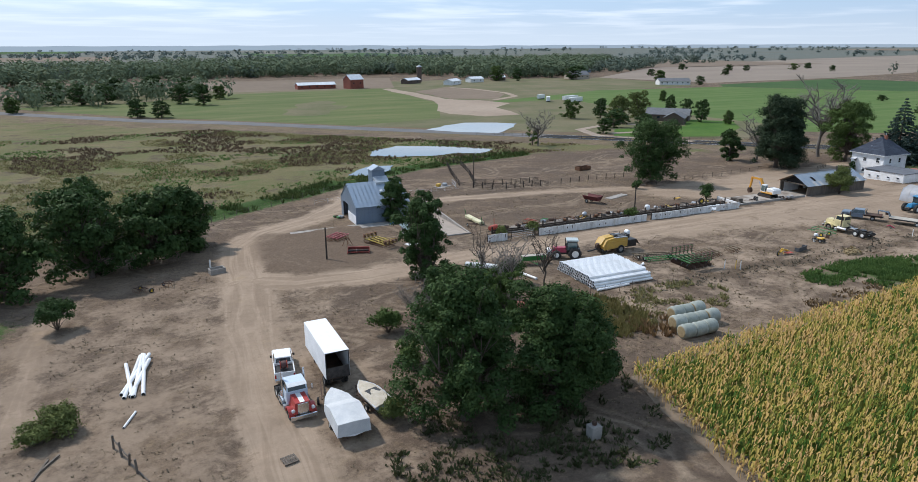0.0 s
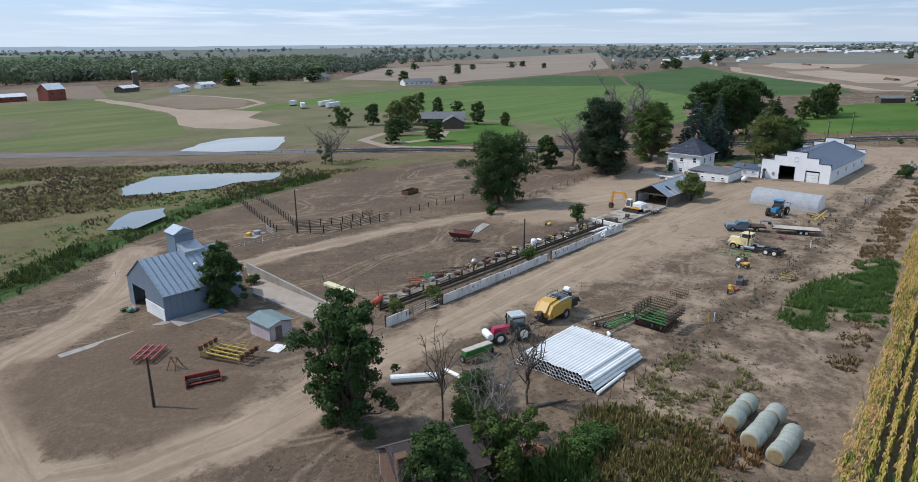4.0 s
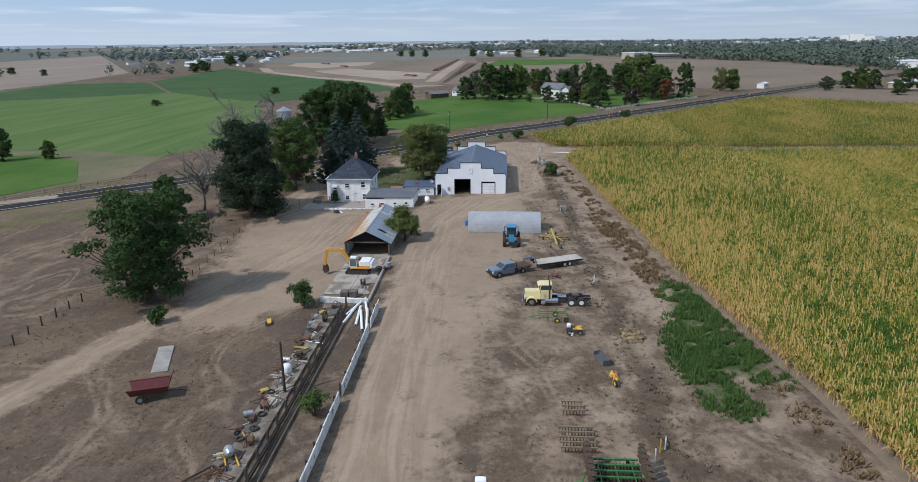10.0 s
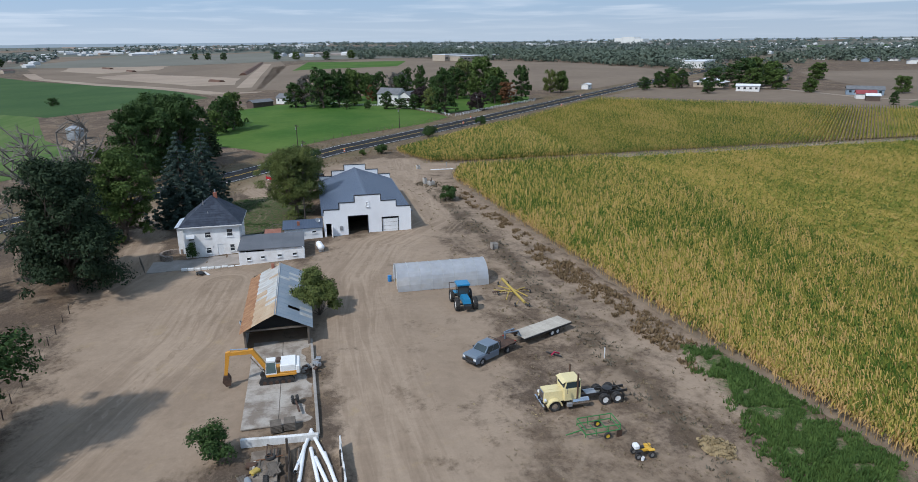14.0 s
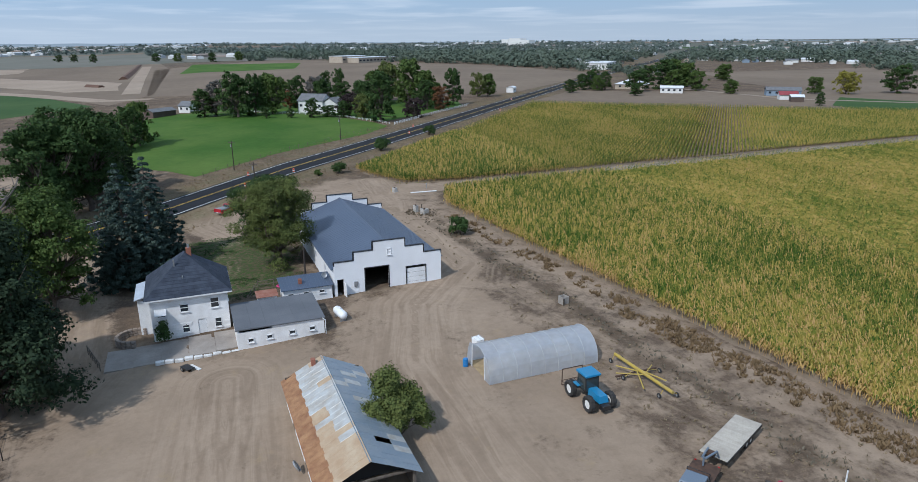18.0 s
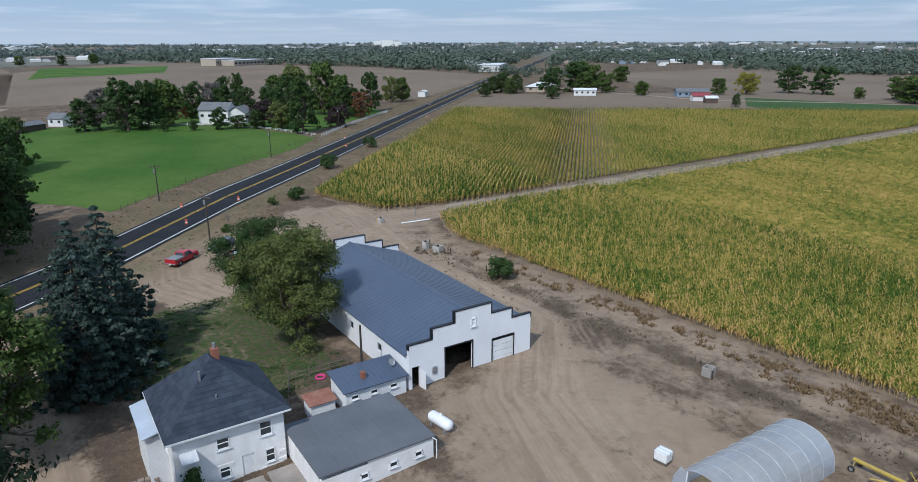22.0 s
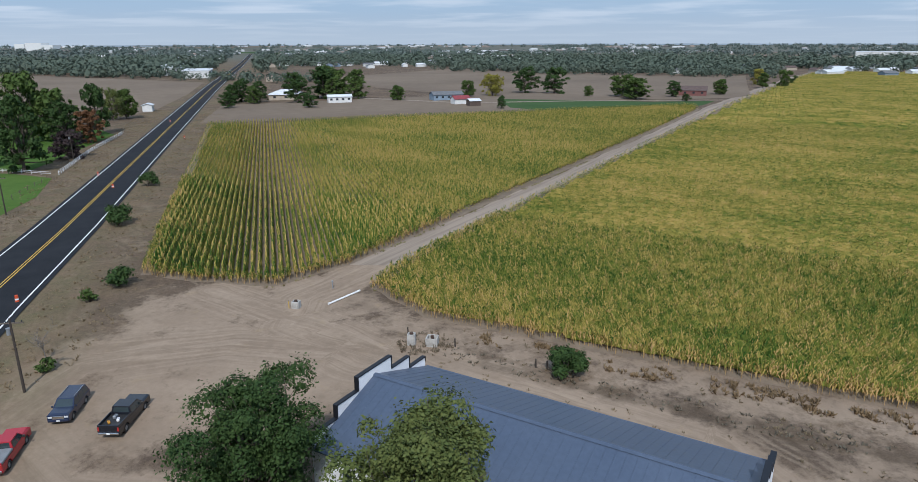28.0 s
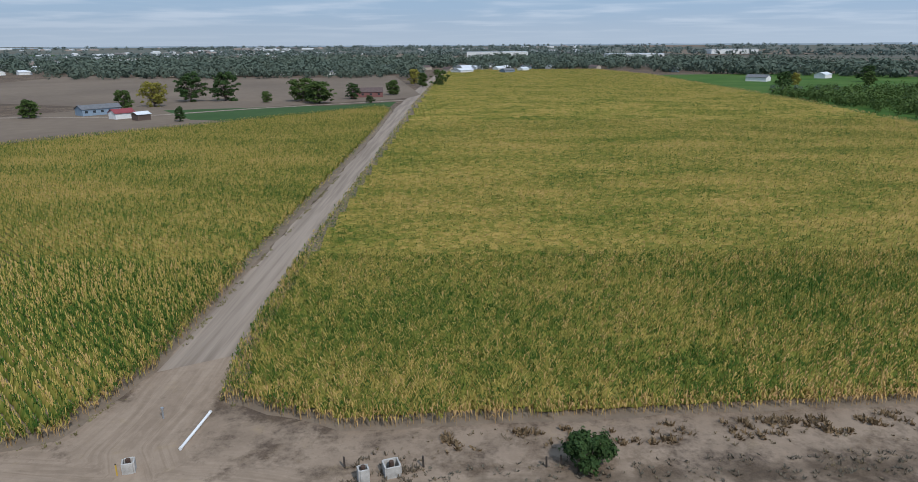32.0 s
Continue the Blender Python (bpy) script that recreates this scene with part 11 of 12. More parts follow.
for x, y, rz, ln in ((-11.2, 53.6, 60, 2.6), (-11.6, 53.0, 75, 2.8)):
    t = thing("timber", "grey timber lying in the dry grass", "timber", (x, y), rz)
    part("beam", Build().box((0, 0, 0.1), (ln, 0.16, 0.14), ch=0.01), OLD_WOOD, t)
bf = thing("broken_fence", "leaning remains of a wooden fence", "fence", (-5.8, 52.0), -68)
for x, lean in ((-2.2, 8), (-0.6, -12), (1.2, 20), (2.6, -6)):
    part("post", Build().box((x, 0, 0.55), (0.15, 0.15, 1.4), ry=lean, ch=0.01), OLD_WOOD, bf)
part("rail", Build().tube((-2.3, 0, 0.9), (1.3, 0.1, 0.5), 0.06, n=6), OLD_WOOD, bf)
part("rail", Build().tube((1.0, 0, 0.25), (4.4, 0.2, 0.15), 0.06, n=6), OLD_WOOD, bf)

# ---- corral and stock fences ----
def post_fence(label, line, gap, h, rails, material=None, name="fence", r=0.09, wires=False):
    ob = thing(name, label, "fence", line[0], z=0)
    o = Vector((line[0][0], line[0][1], 0))
    rng = random.Random(int(line[0][0] * 10))
    for (x0, y0), (x1, y1) in zip(line, line[1:]):
        ln = math.hypot(x1 - x0, y1 - y0)
        n = max(1, int(ln / gap))
        pts = [Vector((x0 + (x1 - x0) * k / n, y0 + (y1 - y0) * k / n, 0)) for k in range(n + 1)]
        for p in pts:
            p.z = ground_z(p.x, p.y)
        for p in pts[:-1]:
            q = p - o
            part("post", Build().tube(q - Vector((0, 0, 0.3)), q + Vector((rng.uniform(-0.05, 0.05), rng.uniform(-0.05, 0.05), h * rng.uniform(0.9, 1.1))), r, r * 0.85, n=6), material or BLACK_WOOD, ob)
        for p, q in zip(pts, pts[1:]):
            for z in rails:
                part("rail" if not wires else "wire", Build().tube(p - o + Vector((0, 0, z)), q - o + Vector((0, 0, z)), 0.045 if not wires else 0.012, n=4), material or BLACK_WOOD, ob)
    return ob


post_fence("dark post-and-rail fence on the far side of the corral lane", [(77.7, 183), (78.6, 177), (74.3, 162), (71.7, 155), (68.6, 146)], 1.9, 1.45, (0.5, 0.95), name="corral_fence", r=0.11)
post_fence("dark post fence on the near side of the corral lane", [(75, 179), (70.7, 166.5), (67.5, 156.3), (64.4, 146), (65.4, 144.6)], 1.9, 1.45, (0.55, 1.0), name="corral_fence", r=0.11)
post_fence("dark corral fence with four close rails", [(68.6, 146), (70.7, 144.5), (76.2, 141.4), (84, 141.6)], 2.1, 1.5, (0.35, 0.65, 0.95, 1.25), name="corral_fence", r=0.11)
post_fence("dark corral fence with tall posts and close rails", [(66.4, 142.3), (69.6, 138.4), (72.6, 137), (84.2, 137)], 2.1, 1.6, (0.35, 0.65, 0.95, 1.25), name="corral_fence", r=0.12)
post_fence("short run of dark posts along the pasture", [(88, 137.5), (99, 138.1), (110, 138)], 2.3, 1.3, (), name="stock_fence", r=0.11)
post_fence("old wire fence with grey posts along the ditch", [(-14, 124), (4, 133), (27, 149), (44, 160), (60, 170)], 3.0, 1.2, (0.5, 1.0), OLD_WOOD, "wire_fence", 0.06, True)
post_fence("thin pipe fence behind the metal barn", [(28, 141), (40, 143), (52, 142), (62, 141)], 3.0, 0.9, (0.4, 0.75), CONC_WHITE, "pipe_fence", 0.05, True)
post_fence("wire fence with dark posts beside the pines", [(104, 124.8), (120, 127), (147.5, 129.2)], 3.2, 1.2, (0.5, 1.0), BLACK_WOOD, "wire_fence", 0.06, True)
post_fence("wooden rail fence along the ranch drive", [(118, 250), (150, 214), (176, 196), (215, 165)], 4.0, 1.2, (0.5, 1.0), OLD_WOOD, "rail_fence", 0.08)
post_fence("wire pasture fence beside the road", [(268, 108), (300, 78), (341, 37)], 4.5, 1.2, (0.5, 1.0), OLD_WOOD, "wire_fence", 0.07, True)
post_fence("white painted board fence along the road", [(344, 32.5), (371, 8), (380, -1), (403, -25)], 2.4, 1.2, (0.4, 0.75, 1.1), WHITE_PAINT, "board_fence", 0.09)
post_fence("white rail fence between pasture and lawn", [(424, 84), (392, 49), (358, 37), (345, 34)], 3.0, 1.0, (0.5, 0.9), WHITE_PAINT, "board_fence", 0.06)
post_fence("little garden fence beside the lawn", [(176, 97.5), (176.5, 104), (171, 106)], 1.8, 1.2, (0.4, 0.9), OLD_WOOD, "garden_fence", 0.06)
post_fence("few crooked wire-fence stakes beside the pipes", [(47.5, 66.3), (52, 66.2), (58, 66), (63, 65.6)], 2.0, 1.1, (0.9,), DARK_RUST, "wire_fence", 0.03, True)
fl = thing("feed_trough", "yellow tub and grey tank on a pale pad", "trough", (60.5, 147.2), 30)
part("pad", Build().box((0, 0, 0.05), (4.0, 2.6, 0.14), ch=0.02), CONCRETE, fl)
part("yellow_tub", Build().box((-0.9, 0.6, 0.45), (1.1, 0.8, 0.7), ch=0.08), PAINT["yellow"], fl)
part("grey_tank", Build().tube((0.7, -0.1, 0.1), (0.7, -0.1, 0.75), 0.65, n=16), STEEL, fl)
gate2 = thing("gate", "pale tubular gate at the corral corner", "gate", (62.8, 145.5), 80)
for z in (0.4, 0.75, 1.1, 1.4):
    part("bar", Build().tube((-2, 0, z), (2, 0, z), 0.03, n=5), STEEL, gate2)
for x in (-2, 2):
    part("upright", Build().tube((x, 0, 0), (x, 0, 1.5), 0.05, n=6), STEEL, gate2)
feeder = thing("hay_feeder", "rusty low hay feeder in the pasture", "feeder", (104.5, 152.5), 10)
for s in (-1, 1):
    part("side", Build().box((0, s * 0.9, 0.55), (4.2, 0.06, 0.9), ch=0.01), RUST, feeder)
    part("end", Build().box((s * 2.1, 0, 0.55), (0.06, 1.8, 0.9), ch=0.01), RUST, feeder)
part("bottom", Build().box((0, 0, 0.12), (4.1, 1.7, 0.08), ch=0.01), DARK_RUST, feeder)


# ---- poles, road things, pumps ----
def pole(label, at, h, arm=True, lamp=False, rz=0.0):
    ob = thing("utility_pole", label, "utility pole", at, rz)
    part("shaft", Build().tube((0, 0, -0.3), (0, 0, h), 0.15, 0.1, n=9), BLACK_WOOD, ob)
    if arm:
        a = part("crossarm", Build().box((0, 0, h - 0.5), (2.4, 0.12, 0.14), ch=0.01), OLD_WOOD, ob)
        for x in (-1.05, -0.4, 0.4, 1.05):
            part("insulator", Build().lathe([(0.03, h - 0.43), (0.07, h - 0.4), (0.06, h - 0.28), (0.02, h - 0.25)], 8, "z", pose(x, 0, 0)), GLASS, a)
        part("transformer", Build().tube((0.3, 0.0, h - 1.7), (0.3, 0.0, h - 1.0), 0.2, n=10), STEEL, ob)
    if lamp:
        part("lamp_head", Build().box((0.35, 0, h - 0.1), (0.7, 0.2, 0.12), ch=0.03), STEEL, ob)
    return ob


pole("dark utility pole with crossarm beside the parking lot", (234.0, 98.1), 8.0, rz=40)
pole("dark utility pole with crossarm along the road", (271.0, 100.0), 8.0, rz=40)
pole("utility pole along the pasture fence", (310.5, 62.0), 8.0, rz=40)
pole("utility pole at the white fence", (362.0, 18.0), 8.0, rz=40)
pole("tall thin yard-light pole at the corral", (66.6, 142.4), 8.2, False, True)
pole("short bare pole on the dry mound", (20.6, 96.9), 5.2, False)
pole("slim dark pole beside the feed bunk", (81.5, 100.9), 5.6, False)
pole("slim dark pole beside the outbuilding", (171.5, 98.0), 6.5, False)
for x, y in ((259, 86), (261, 97.3), (247, 99.3), (316, 35.5), (334, 28), (372, -28), (420, -58)):
    t = thing("traffic_drum", "orange and white traffic drum beside the road", "traffic drum", (x, y), group="traffic drums")
    for k in range(4):
        part("band", Build().tube((0, 0, 0.1 + 0.22 * k), (0, 0, 0.32 + 0.22 * k), 0.27 - 0.02 * k, 0.25 - 0.02 * k, n=14), mat("drum_orange", (0.62, 0.09, 0.03), rough=0.5) if k != 1 else WHITE_PAINT, t)
    part("base", Build().tube((0, 0, 0), (0, 0, 0.1), 0.4, n=14), RUBBER, t)
PUMP_CONCRETE = mat("pale_old_concrete", (0.46, 0.44, 0.41), (0.30, 0.285, 0.26), rough=0.9, scale=1.4, fine=10, bump=0.3)
for x, y, w, h in ((206.0, 70.3, 0.75, 1.35), (203.9, 69.2, 1.2, 1.0), (225.2, 68.8, 0.85, 0.95)):
    t = thing("pump_box", "weathered concrete pump box at the field corner", "concrete box", (x, y), 20)
    for s in (-1, 1):
        part("side", Build().box((s * w / 2, 0, h / 2 - 0.1), (0.14, w, h + 0.2), ch=0.02), PUMP_CONCRETE, t)
        part("side", Build().box((0, s * w / 2, h / 2 - 0.1), (w - 0.14, 0.14, h + 0.2), ch=0.02), PUMP_CONCRETE, t)
    part("motor", Build().tube((0, 0, h * 0.3), (0, 0, h + 0.15), 0.2, n=10), DARK_RUST, t)
ymk = thing("marker_post", "yellow marker stake by the pump box", "stake", (225.9, 69.4))
part("stake", Build().box((0, 0, 0.45), (0.1, 0.05, 1.1), ch=0), LINE_YELLOW, ymk)
part("cap", Build().box((0, 0, 1.02), (0.11, 0.06, 0.1), ch=0), BLACK_PAINT, ymk)
tap = thing("valve_riser", "small steel irrigation riser beside the lane", "valve", (225.8, 61.0))
part("riser", Build().tube((0, 0, -0.1), (0, 0, 1.0), 0.08, n=8), STEEL, tap)
part("cap", Build().lathe([(0.1, 0.95), (0.16, 1.0), (0.14, 1.15), (0.04, 1.2)], 10), STEEL, tap)
gpipe = thing("gated_pipe", "white gated pipe lying along the field corner", "pipe", (222.0, 63.0), 86)
part("pipe", Build().tube((-2.9, 0, 0.14), (2.9, 0, 0.14), 0.13, n=10), PVC, gpipe)
for x in (-2.9, 2.9):
    part("collar", Build().tube((x - 0.1, 0, 0.14), (x + 0.1, 0, 0.14), 0.16, n=10), CONC_WHITE, gpipe)
for x, y in ((207.8, 68.4), (201.4, 68.3), (191.4, 68.4), (190.2, 68.2)):
    t = thing("fence_post", "short dark wooden post at the field edge", "post", (x, y))
    part("post", Build().tube((0, 0, -0.2), (0.05, 0, 1.0), 0.09, 0.08, n=7), BLACK_WOOD, t)
    part("staple", Build().box((0.08, 0, 0.8), (0.04, 0.06, 0.05), ch=0), DARK_RUST, t)
for x, y, mm in ((72.8, 66.9, LINE_YELLOW), (73.2, 66.4, WHITE_PAINT), (71.4, 67.6, WHITE_PAINT), (112.3, 67.3, WHITE_PAINT)):
    t = thing("marker_stake", "thin painted marker stake at the field edge", "stake", (x, y))
    part("stake", Build().box((0, 0, 0.6), (0.08, 0.08, 1.4), ch=0), mm, t)
    part("tip", Build().box((0, 0, 1.34), (0.09, 0.09, 0.1), ch=0), BLACK_PAINT, t)
# patio beside the house, steps and retaining wall
PATIO = mat("stained_patio_concrete", (0.33, 0.295, 0.262), (0.23, 0.20, 0.176), rough=0.9, scale=0.35, fine=6, bump=0.3, space="World")
for k in range(3):
    for j in range(5):
        tagged(part("patio_slab", Build().box((158.7 + 1.78 * k, 109.2 + 2.9 * j, ground_z(160, 109.2 + 2.9 * j) + 0.0), (1.76, 2.88, 0.2), ch=0.01), PATIO), "stained grey concrete patio slab before the house", "slab", kind="structure")
kerb = thing("stone_edging", "rough concrete edging along the patio", "edging", (157.2, 113.2), 88)
for k in range(9):
    part("stone", Build().box((-4.6 + 1.0 * k, 0.12 * math.sin(k * 2.3), 0.1), (0.92, 0.35 + 0.1 * (k % 3), 0.42), rz=5 * math.sin(k * 1.7), ch=0.06), CONC_WHITE, kerb)
rwall = thing("retaining_wall", "low curved stone retaining wall beside the house", "wall", (165.2, 119.4), 0)
for k in range(14):
    a = radians(-30 + 16 * k)
    for j in range(3):
        part("stone", Build().box((2.0 * math.cos(a), 2.0 * math.sin(a), 0.1 + 0.32 * j), (0.5, 0.42, 0.3), rz=math.degrees(a) + 90, ch=0.05), mat("field_stone", (0.27, 0.22, 0.18), (0.20, 0.165, 0.14), rough=0.95, scale=2, obj=0.5), rwall)
hedge = thing("climbing_shrub", "dark green shrub climbing the house wall", "shrub", (163.2, 116.2))
part("foliage", leaf_mesh("foliage", [(0, 0, 0.8), (0.1, 0.1, 1.7), (0, -0.1, 2.4)], [0.8, 0.75, 0.55], 900, 0.13, LEAF["dark"], 5), None, hedge)
part("stem", Build().tube((0, 0, -0.1), (0, 0, 2.0), 0.05), BARK, hedge)
rails = thing("ramp_rail", "weathered wooden ramp rail beside the drive", "railing", (161.0, 123.4), 18)
for k in range(6):
    part("post", Build().box((-2.5 + k * 1.1, 0, 0.5), (0.1, 0.1, 1.2), ch=0.01), OLD_WOOD, rails)
for z in (0.6, 1.05):
    part("rail", Build().box((0.2, 0, z), (5.8, 0.06, 0.1), ch=0.01), OLD_WOOD, rails)
rsh = thing("garden_shed", "tiny white shed with a rusty red roof", "shed", (169.0, 103.6), 0)
part("body", Build().box((0, 0, 0.7), (1.8, 2.4, 1.8), ch=0.02), WHITE_PAINT, rsh)
part("roof", Build().slab((-1.1, -1.4, 1.62), (1.1, -1.4, 1.85), (1.1, 1.4, 1.85), (-1.1, 1.4, 1.62), 0.06), mat("rust_red_roof", (0.24, 0.09, 0.06), (0.30, 0.16, 0.12), rough=0.8), rsh)
pp = thing("paddling_pool", "small bright pink toy pool on the lawn edge", "toy", (175.4, 101.0))
part("ring", Build().lathe([(0.35, 0.02), (0.55, 0.0), (0.6, 0.12), (0.5, 0.2), (0.4, 0.15)], 16, close=True), mat("pink_plastic", (0.65, 0.06, 0.22), rough=0.4), pp)
sat = thing("satellite_dish", "grey satellite dish on the outbuilding roof", "satellite dish", (169.2, 95.9), 200, z=2.0)
part("dish", Build().lathe([(0.05, 0), (0.3, 0.06), (0.42, 0.16), (0.41, 0.18), (0.28, 0.08)], 14, "x", pose(0, 0, 0.55, 0, -25, 0)), STEEL, sat)
part("arm", Build().tube((0, 0, 0), (0, 0, 0.5), 0.03), STEEL, sat)
gk = thing("small_trailer", "small dark trailer frame on the patio edge", "trailer", (154.6, 113.8), 30)
part("frame", Build().box((0, 0, 0.35), (1.5, 0.9, 0.1), ch=0.02), BLACK_PAINT, gk)
part("board", Build().box((-0.2, -0.8, 0.1), (1.8, 0.4, 0.08), ch=0.01), CONC_WHITE, gk)
wheel(gk, (0.2, 0.5, 0.25), 0.25, 0.14)


# ---- shrubs, weeds and grass ----
bush("dark round shrub beside the road", (252.8, 75.4), 3.2, 2.2, "dark", 41, 1600, 0.2, "shrub", "roadside shrubs")
bush("dark round shrub beside the road", (250.8, 81.0), 1.7, 1.3, "mid", 42, 700, 0.17, "shrub", "roadside shrubs")
bush("dark round shrub beside the road", (283.5, 55.5), 4.0, 3.0, "dark", 43, 1800, 0.24, "shrub", "roadside shrubs")
bush("dark round shrub beside the road", (310.5, 29.8), 3.6, 2.6, "dark", 44, 1600, 0.24, "shrub", "roadside shrubs")
bush("small green shrub beside the pole", (236.3, 94.7), 1.6, 1.0, "mid", 45, 600, 0.15, "shrub", "roadside shrubs")
bush("thorny grey-green shrub by the feed yard", (104.4, 105.9), 3.4, 1.9, "dark", 46, 5000, 0.11, "shrub")
bush("green sucker shrub growing in the fence", (56.6, 96.2), 2.6, 1.4, "light", 47, 3000, 0.09, "shrub")
bush("green sucker shrub growing in the fence", (50.4, 97.2), 2.0, 1.3, "light", 48, 2600, 0.09, "shrub")
bush("green sucker shrub beside the fence", (77.5, 96.8), 2.6, 1.5, "mid", 49, 3000, 0.09, "shrub")
bush("bright green young elm bush on dry grass", (-10.6, 58.8), 2.4, 2.3, "light", 50, 7000, 0.09, "shrub")
bush("bright green young elm bush on dry grass", (-12.6, 57.6), 1.7, 1.6, "light", 51, 4000, 0.09, "shrub")
bush("dark green shrub at the track side", (-14.0, 84.6), 4.4, 2.2, "dark", 52, 8000, 0.11, "shrub")
bush("bright green sapling beside the boats", (15.2, 48.6), 2.4, 1.3, "light", 53, 4000, 0.09, "shrub")
bush("green brush under the trees", (20.0, 58.0), 2.6, 1.8, "mid", 54, 5000, 0.1, "shrub")
bush("green brush under the trees", (20.5, 66.5), 2.8, 2.2, "mid", 55, 6000, 0.1, "shrub")
bush("green brush beside the cistern", (41.5, 63.5), 1.6, 2.8, "weed", 56, 8000, 0.1, "shrub")
bush("green brush around dead trees", (36.5, 72.0), 4.2, 2.4, "mid", 57, 10000, 0.1, "shrub")
bush("green brush around dead trees", (40.5, 75.0), 3.8, 2.2, "dark", 58, 9000, 0.1, "shrub")
bush("small shrub against the bunker wall", (45.6, 122.0), 1.6, 1.2, "mid", 59, 700, 0.15, "shrub")
bush("round dark shrub below the lone tree", (99.6, 123.2), 2.2, 1.4, "dark", 60, 900, 0.18, "shrub")
bare_tree("grey leafless tree standing among brush", (34.6, 67.6), 8.5, 2.6, 3, r=0.11, twigs=12)
bare_tree("grey leafless tree standing among brush", (38.2, 70.2), 9.5, 2.6, 4, r=0.12, twigs=12)
bare_tree("dark bare tree beside the white pipes", (43.6, 71.2), 8.0, 2.4, 5, material=BARK, r=0.13, twigs=11)
bare_tree("dark bare tree beside the white pipes", (36.0, 74.6), 8.5, 2.2, 6, material=BARK, r=0.1, twigs=11)
bare_tree("tangled dead brush below the big elms", (26.5, 63.5), 5.0, 2.6, 7, r=0.055, twigs=18)
bare_tree("tangled dead brush below the big elms", (24.0, 67.0), 5.5, 2.6, 8, r=0.055, twigs=18)
bare_tree("huge bare dead cottonwood behind the pines", (180.5, 140.0), 22.0, 9.0, 9, r=0.55, twigs=16)
bare_tree("grey dead tree leaning beside the gate", (159.5, 143.8), 13.0, 7.0, 10, r=0.34, twigs=11)
bare_tree("pale leafless tree beside the marsh pond", (121.5, 206), 11, 6.5, 11, r=0.3, twigs=12)
bare_tree("small pale dead sapling beside the pole", (238.7, 93.4), 4.5, 1.4, 12, r=0.06, twigs=7)
broadleaf("pale grey-green tree beside the marsh pond", (120.5, 208), 7, 3.2, "mid", 61, 900, 0.24, 16, base=0.12, name="tree")


STRAW = mat("bleached_straw", (0.26, 0.205, 0.13), (0.17, 0.135, 0.09), rough=0.95, scale=0.3, island=0.5, spec=0.1, transl=0.15)


def scatter(name, spots, leaf, label, per=5, seed=1, wide=0.5, category="weeds"):
    """Tufts of blades; spots are (x, y, height, spread)."""
    rs = np.random.RandomState(seed)
    sp = np.array(spots, float)
    n = len(sp)
    gz2 = np.array([ground_z(a, c) for a, c in sp[:, :2]])
    t = np.repeat(np.arange(n), per)
    a = rs.uniform(0, 6.283, n * per)
    r = sp[t, 3] * rs.rand(n * per) * 0.6
    x, y = sp[t, 0] + np.cos(a) * r, sp[t, 1] + np.sin(a) * r
    z = gz2[t] - 0.02
    h = sp[t, 2] * (0.6 + 0.6 * rs.rand(n * per))
    b = rs.uniform(0, 6.283, n * per)
    w = sp[t, 3] * wide * (0.25 + 0.3 * rs.rand(n * per))
    lx, ly = np.cos(a) * sp[t, 3] * 0.5, np.sin(a) * sp[t, 3] * 0.5
    v = np.stack([np.stack([x - np.cos(b) * w, y - np.sin(b) * w, z + h * 0.15], 1), np.stack([x + np.cos(b) * w, y + np.sin(b) * w, z], 1),
                  np.stack([x + lx + np.cos(b) * w * 0.8, y + ly + np.sin(b) * w * 0.8, z + h * 0.85], 1), np.stack([x + lx - np.cos(b) * w * 0.5, y + ly - np.sin(b) * w * 0.5, z + h], 1)], 1).reshape(-1, 3)
    f = np.arange(n * per * 4, dtype=np.int32).reshape(-1, 4)
    me = bpy.data.meshes.new(name)
    me.vertices.add(len(v))
    me.vertices.foreach_set("co", v.astype(np.float32).ravel())
    me.loops.add(f.size)
    me.loops.foreach_set("vertex_index", f.ravel())
    me.polygons.add(len(f))
    me.polygons.foreach_set("loop_start", np.arange(0, f.size, 4, dtype=np.int32))
    me.update(calc_edges=True)
    me.materials.append(leaf)
    return tagged(new(name, me), label, category, kind="stuff")


rsg = np.random.RandomState(21)


def fill(n, x0, x1, y0, y1, ok, h0, h1, s0, s1):
    x, y = rsg.uniform(x0, x1, n), rsg.uniform(y0, y1, n)
    k = ok(x, y)
    x, y = x[k], y[k]
    return np.stack([x, y, rsg.uniform(h0, h1, len(x)), rsg.uniform(s0, s1, len(x))], 1)


def clump(x, y, f, seed):
    """An uneven field of patches: waves of many lengths and bearings."""
    rs = np.random.RandomState(100 + seed)
    v = np.zeros(np.shape(x))
    for k in range(12):
        a, w = rs.uniform(0, 6.283), f * 0.7 * 1.22 ** k
        v = v + 0.55 * np.sin((x * math.cos(a) + y * math.sin(a)) * w + rs.uniform(0, 6.283) + 0.8 * np.sin((x * math.sin(a) - y * math.cos(a)) * w * 0.6))
    return v


def dry_spot(x, y):
    return (inside(x, y, POND_A) < -1) & (inside(x, y, POND_B) < -1)


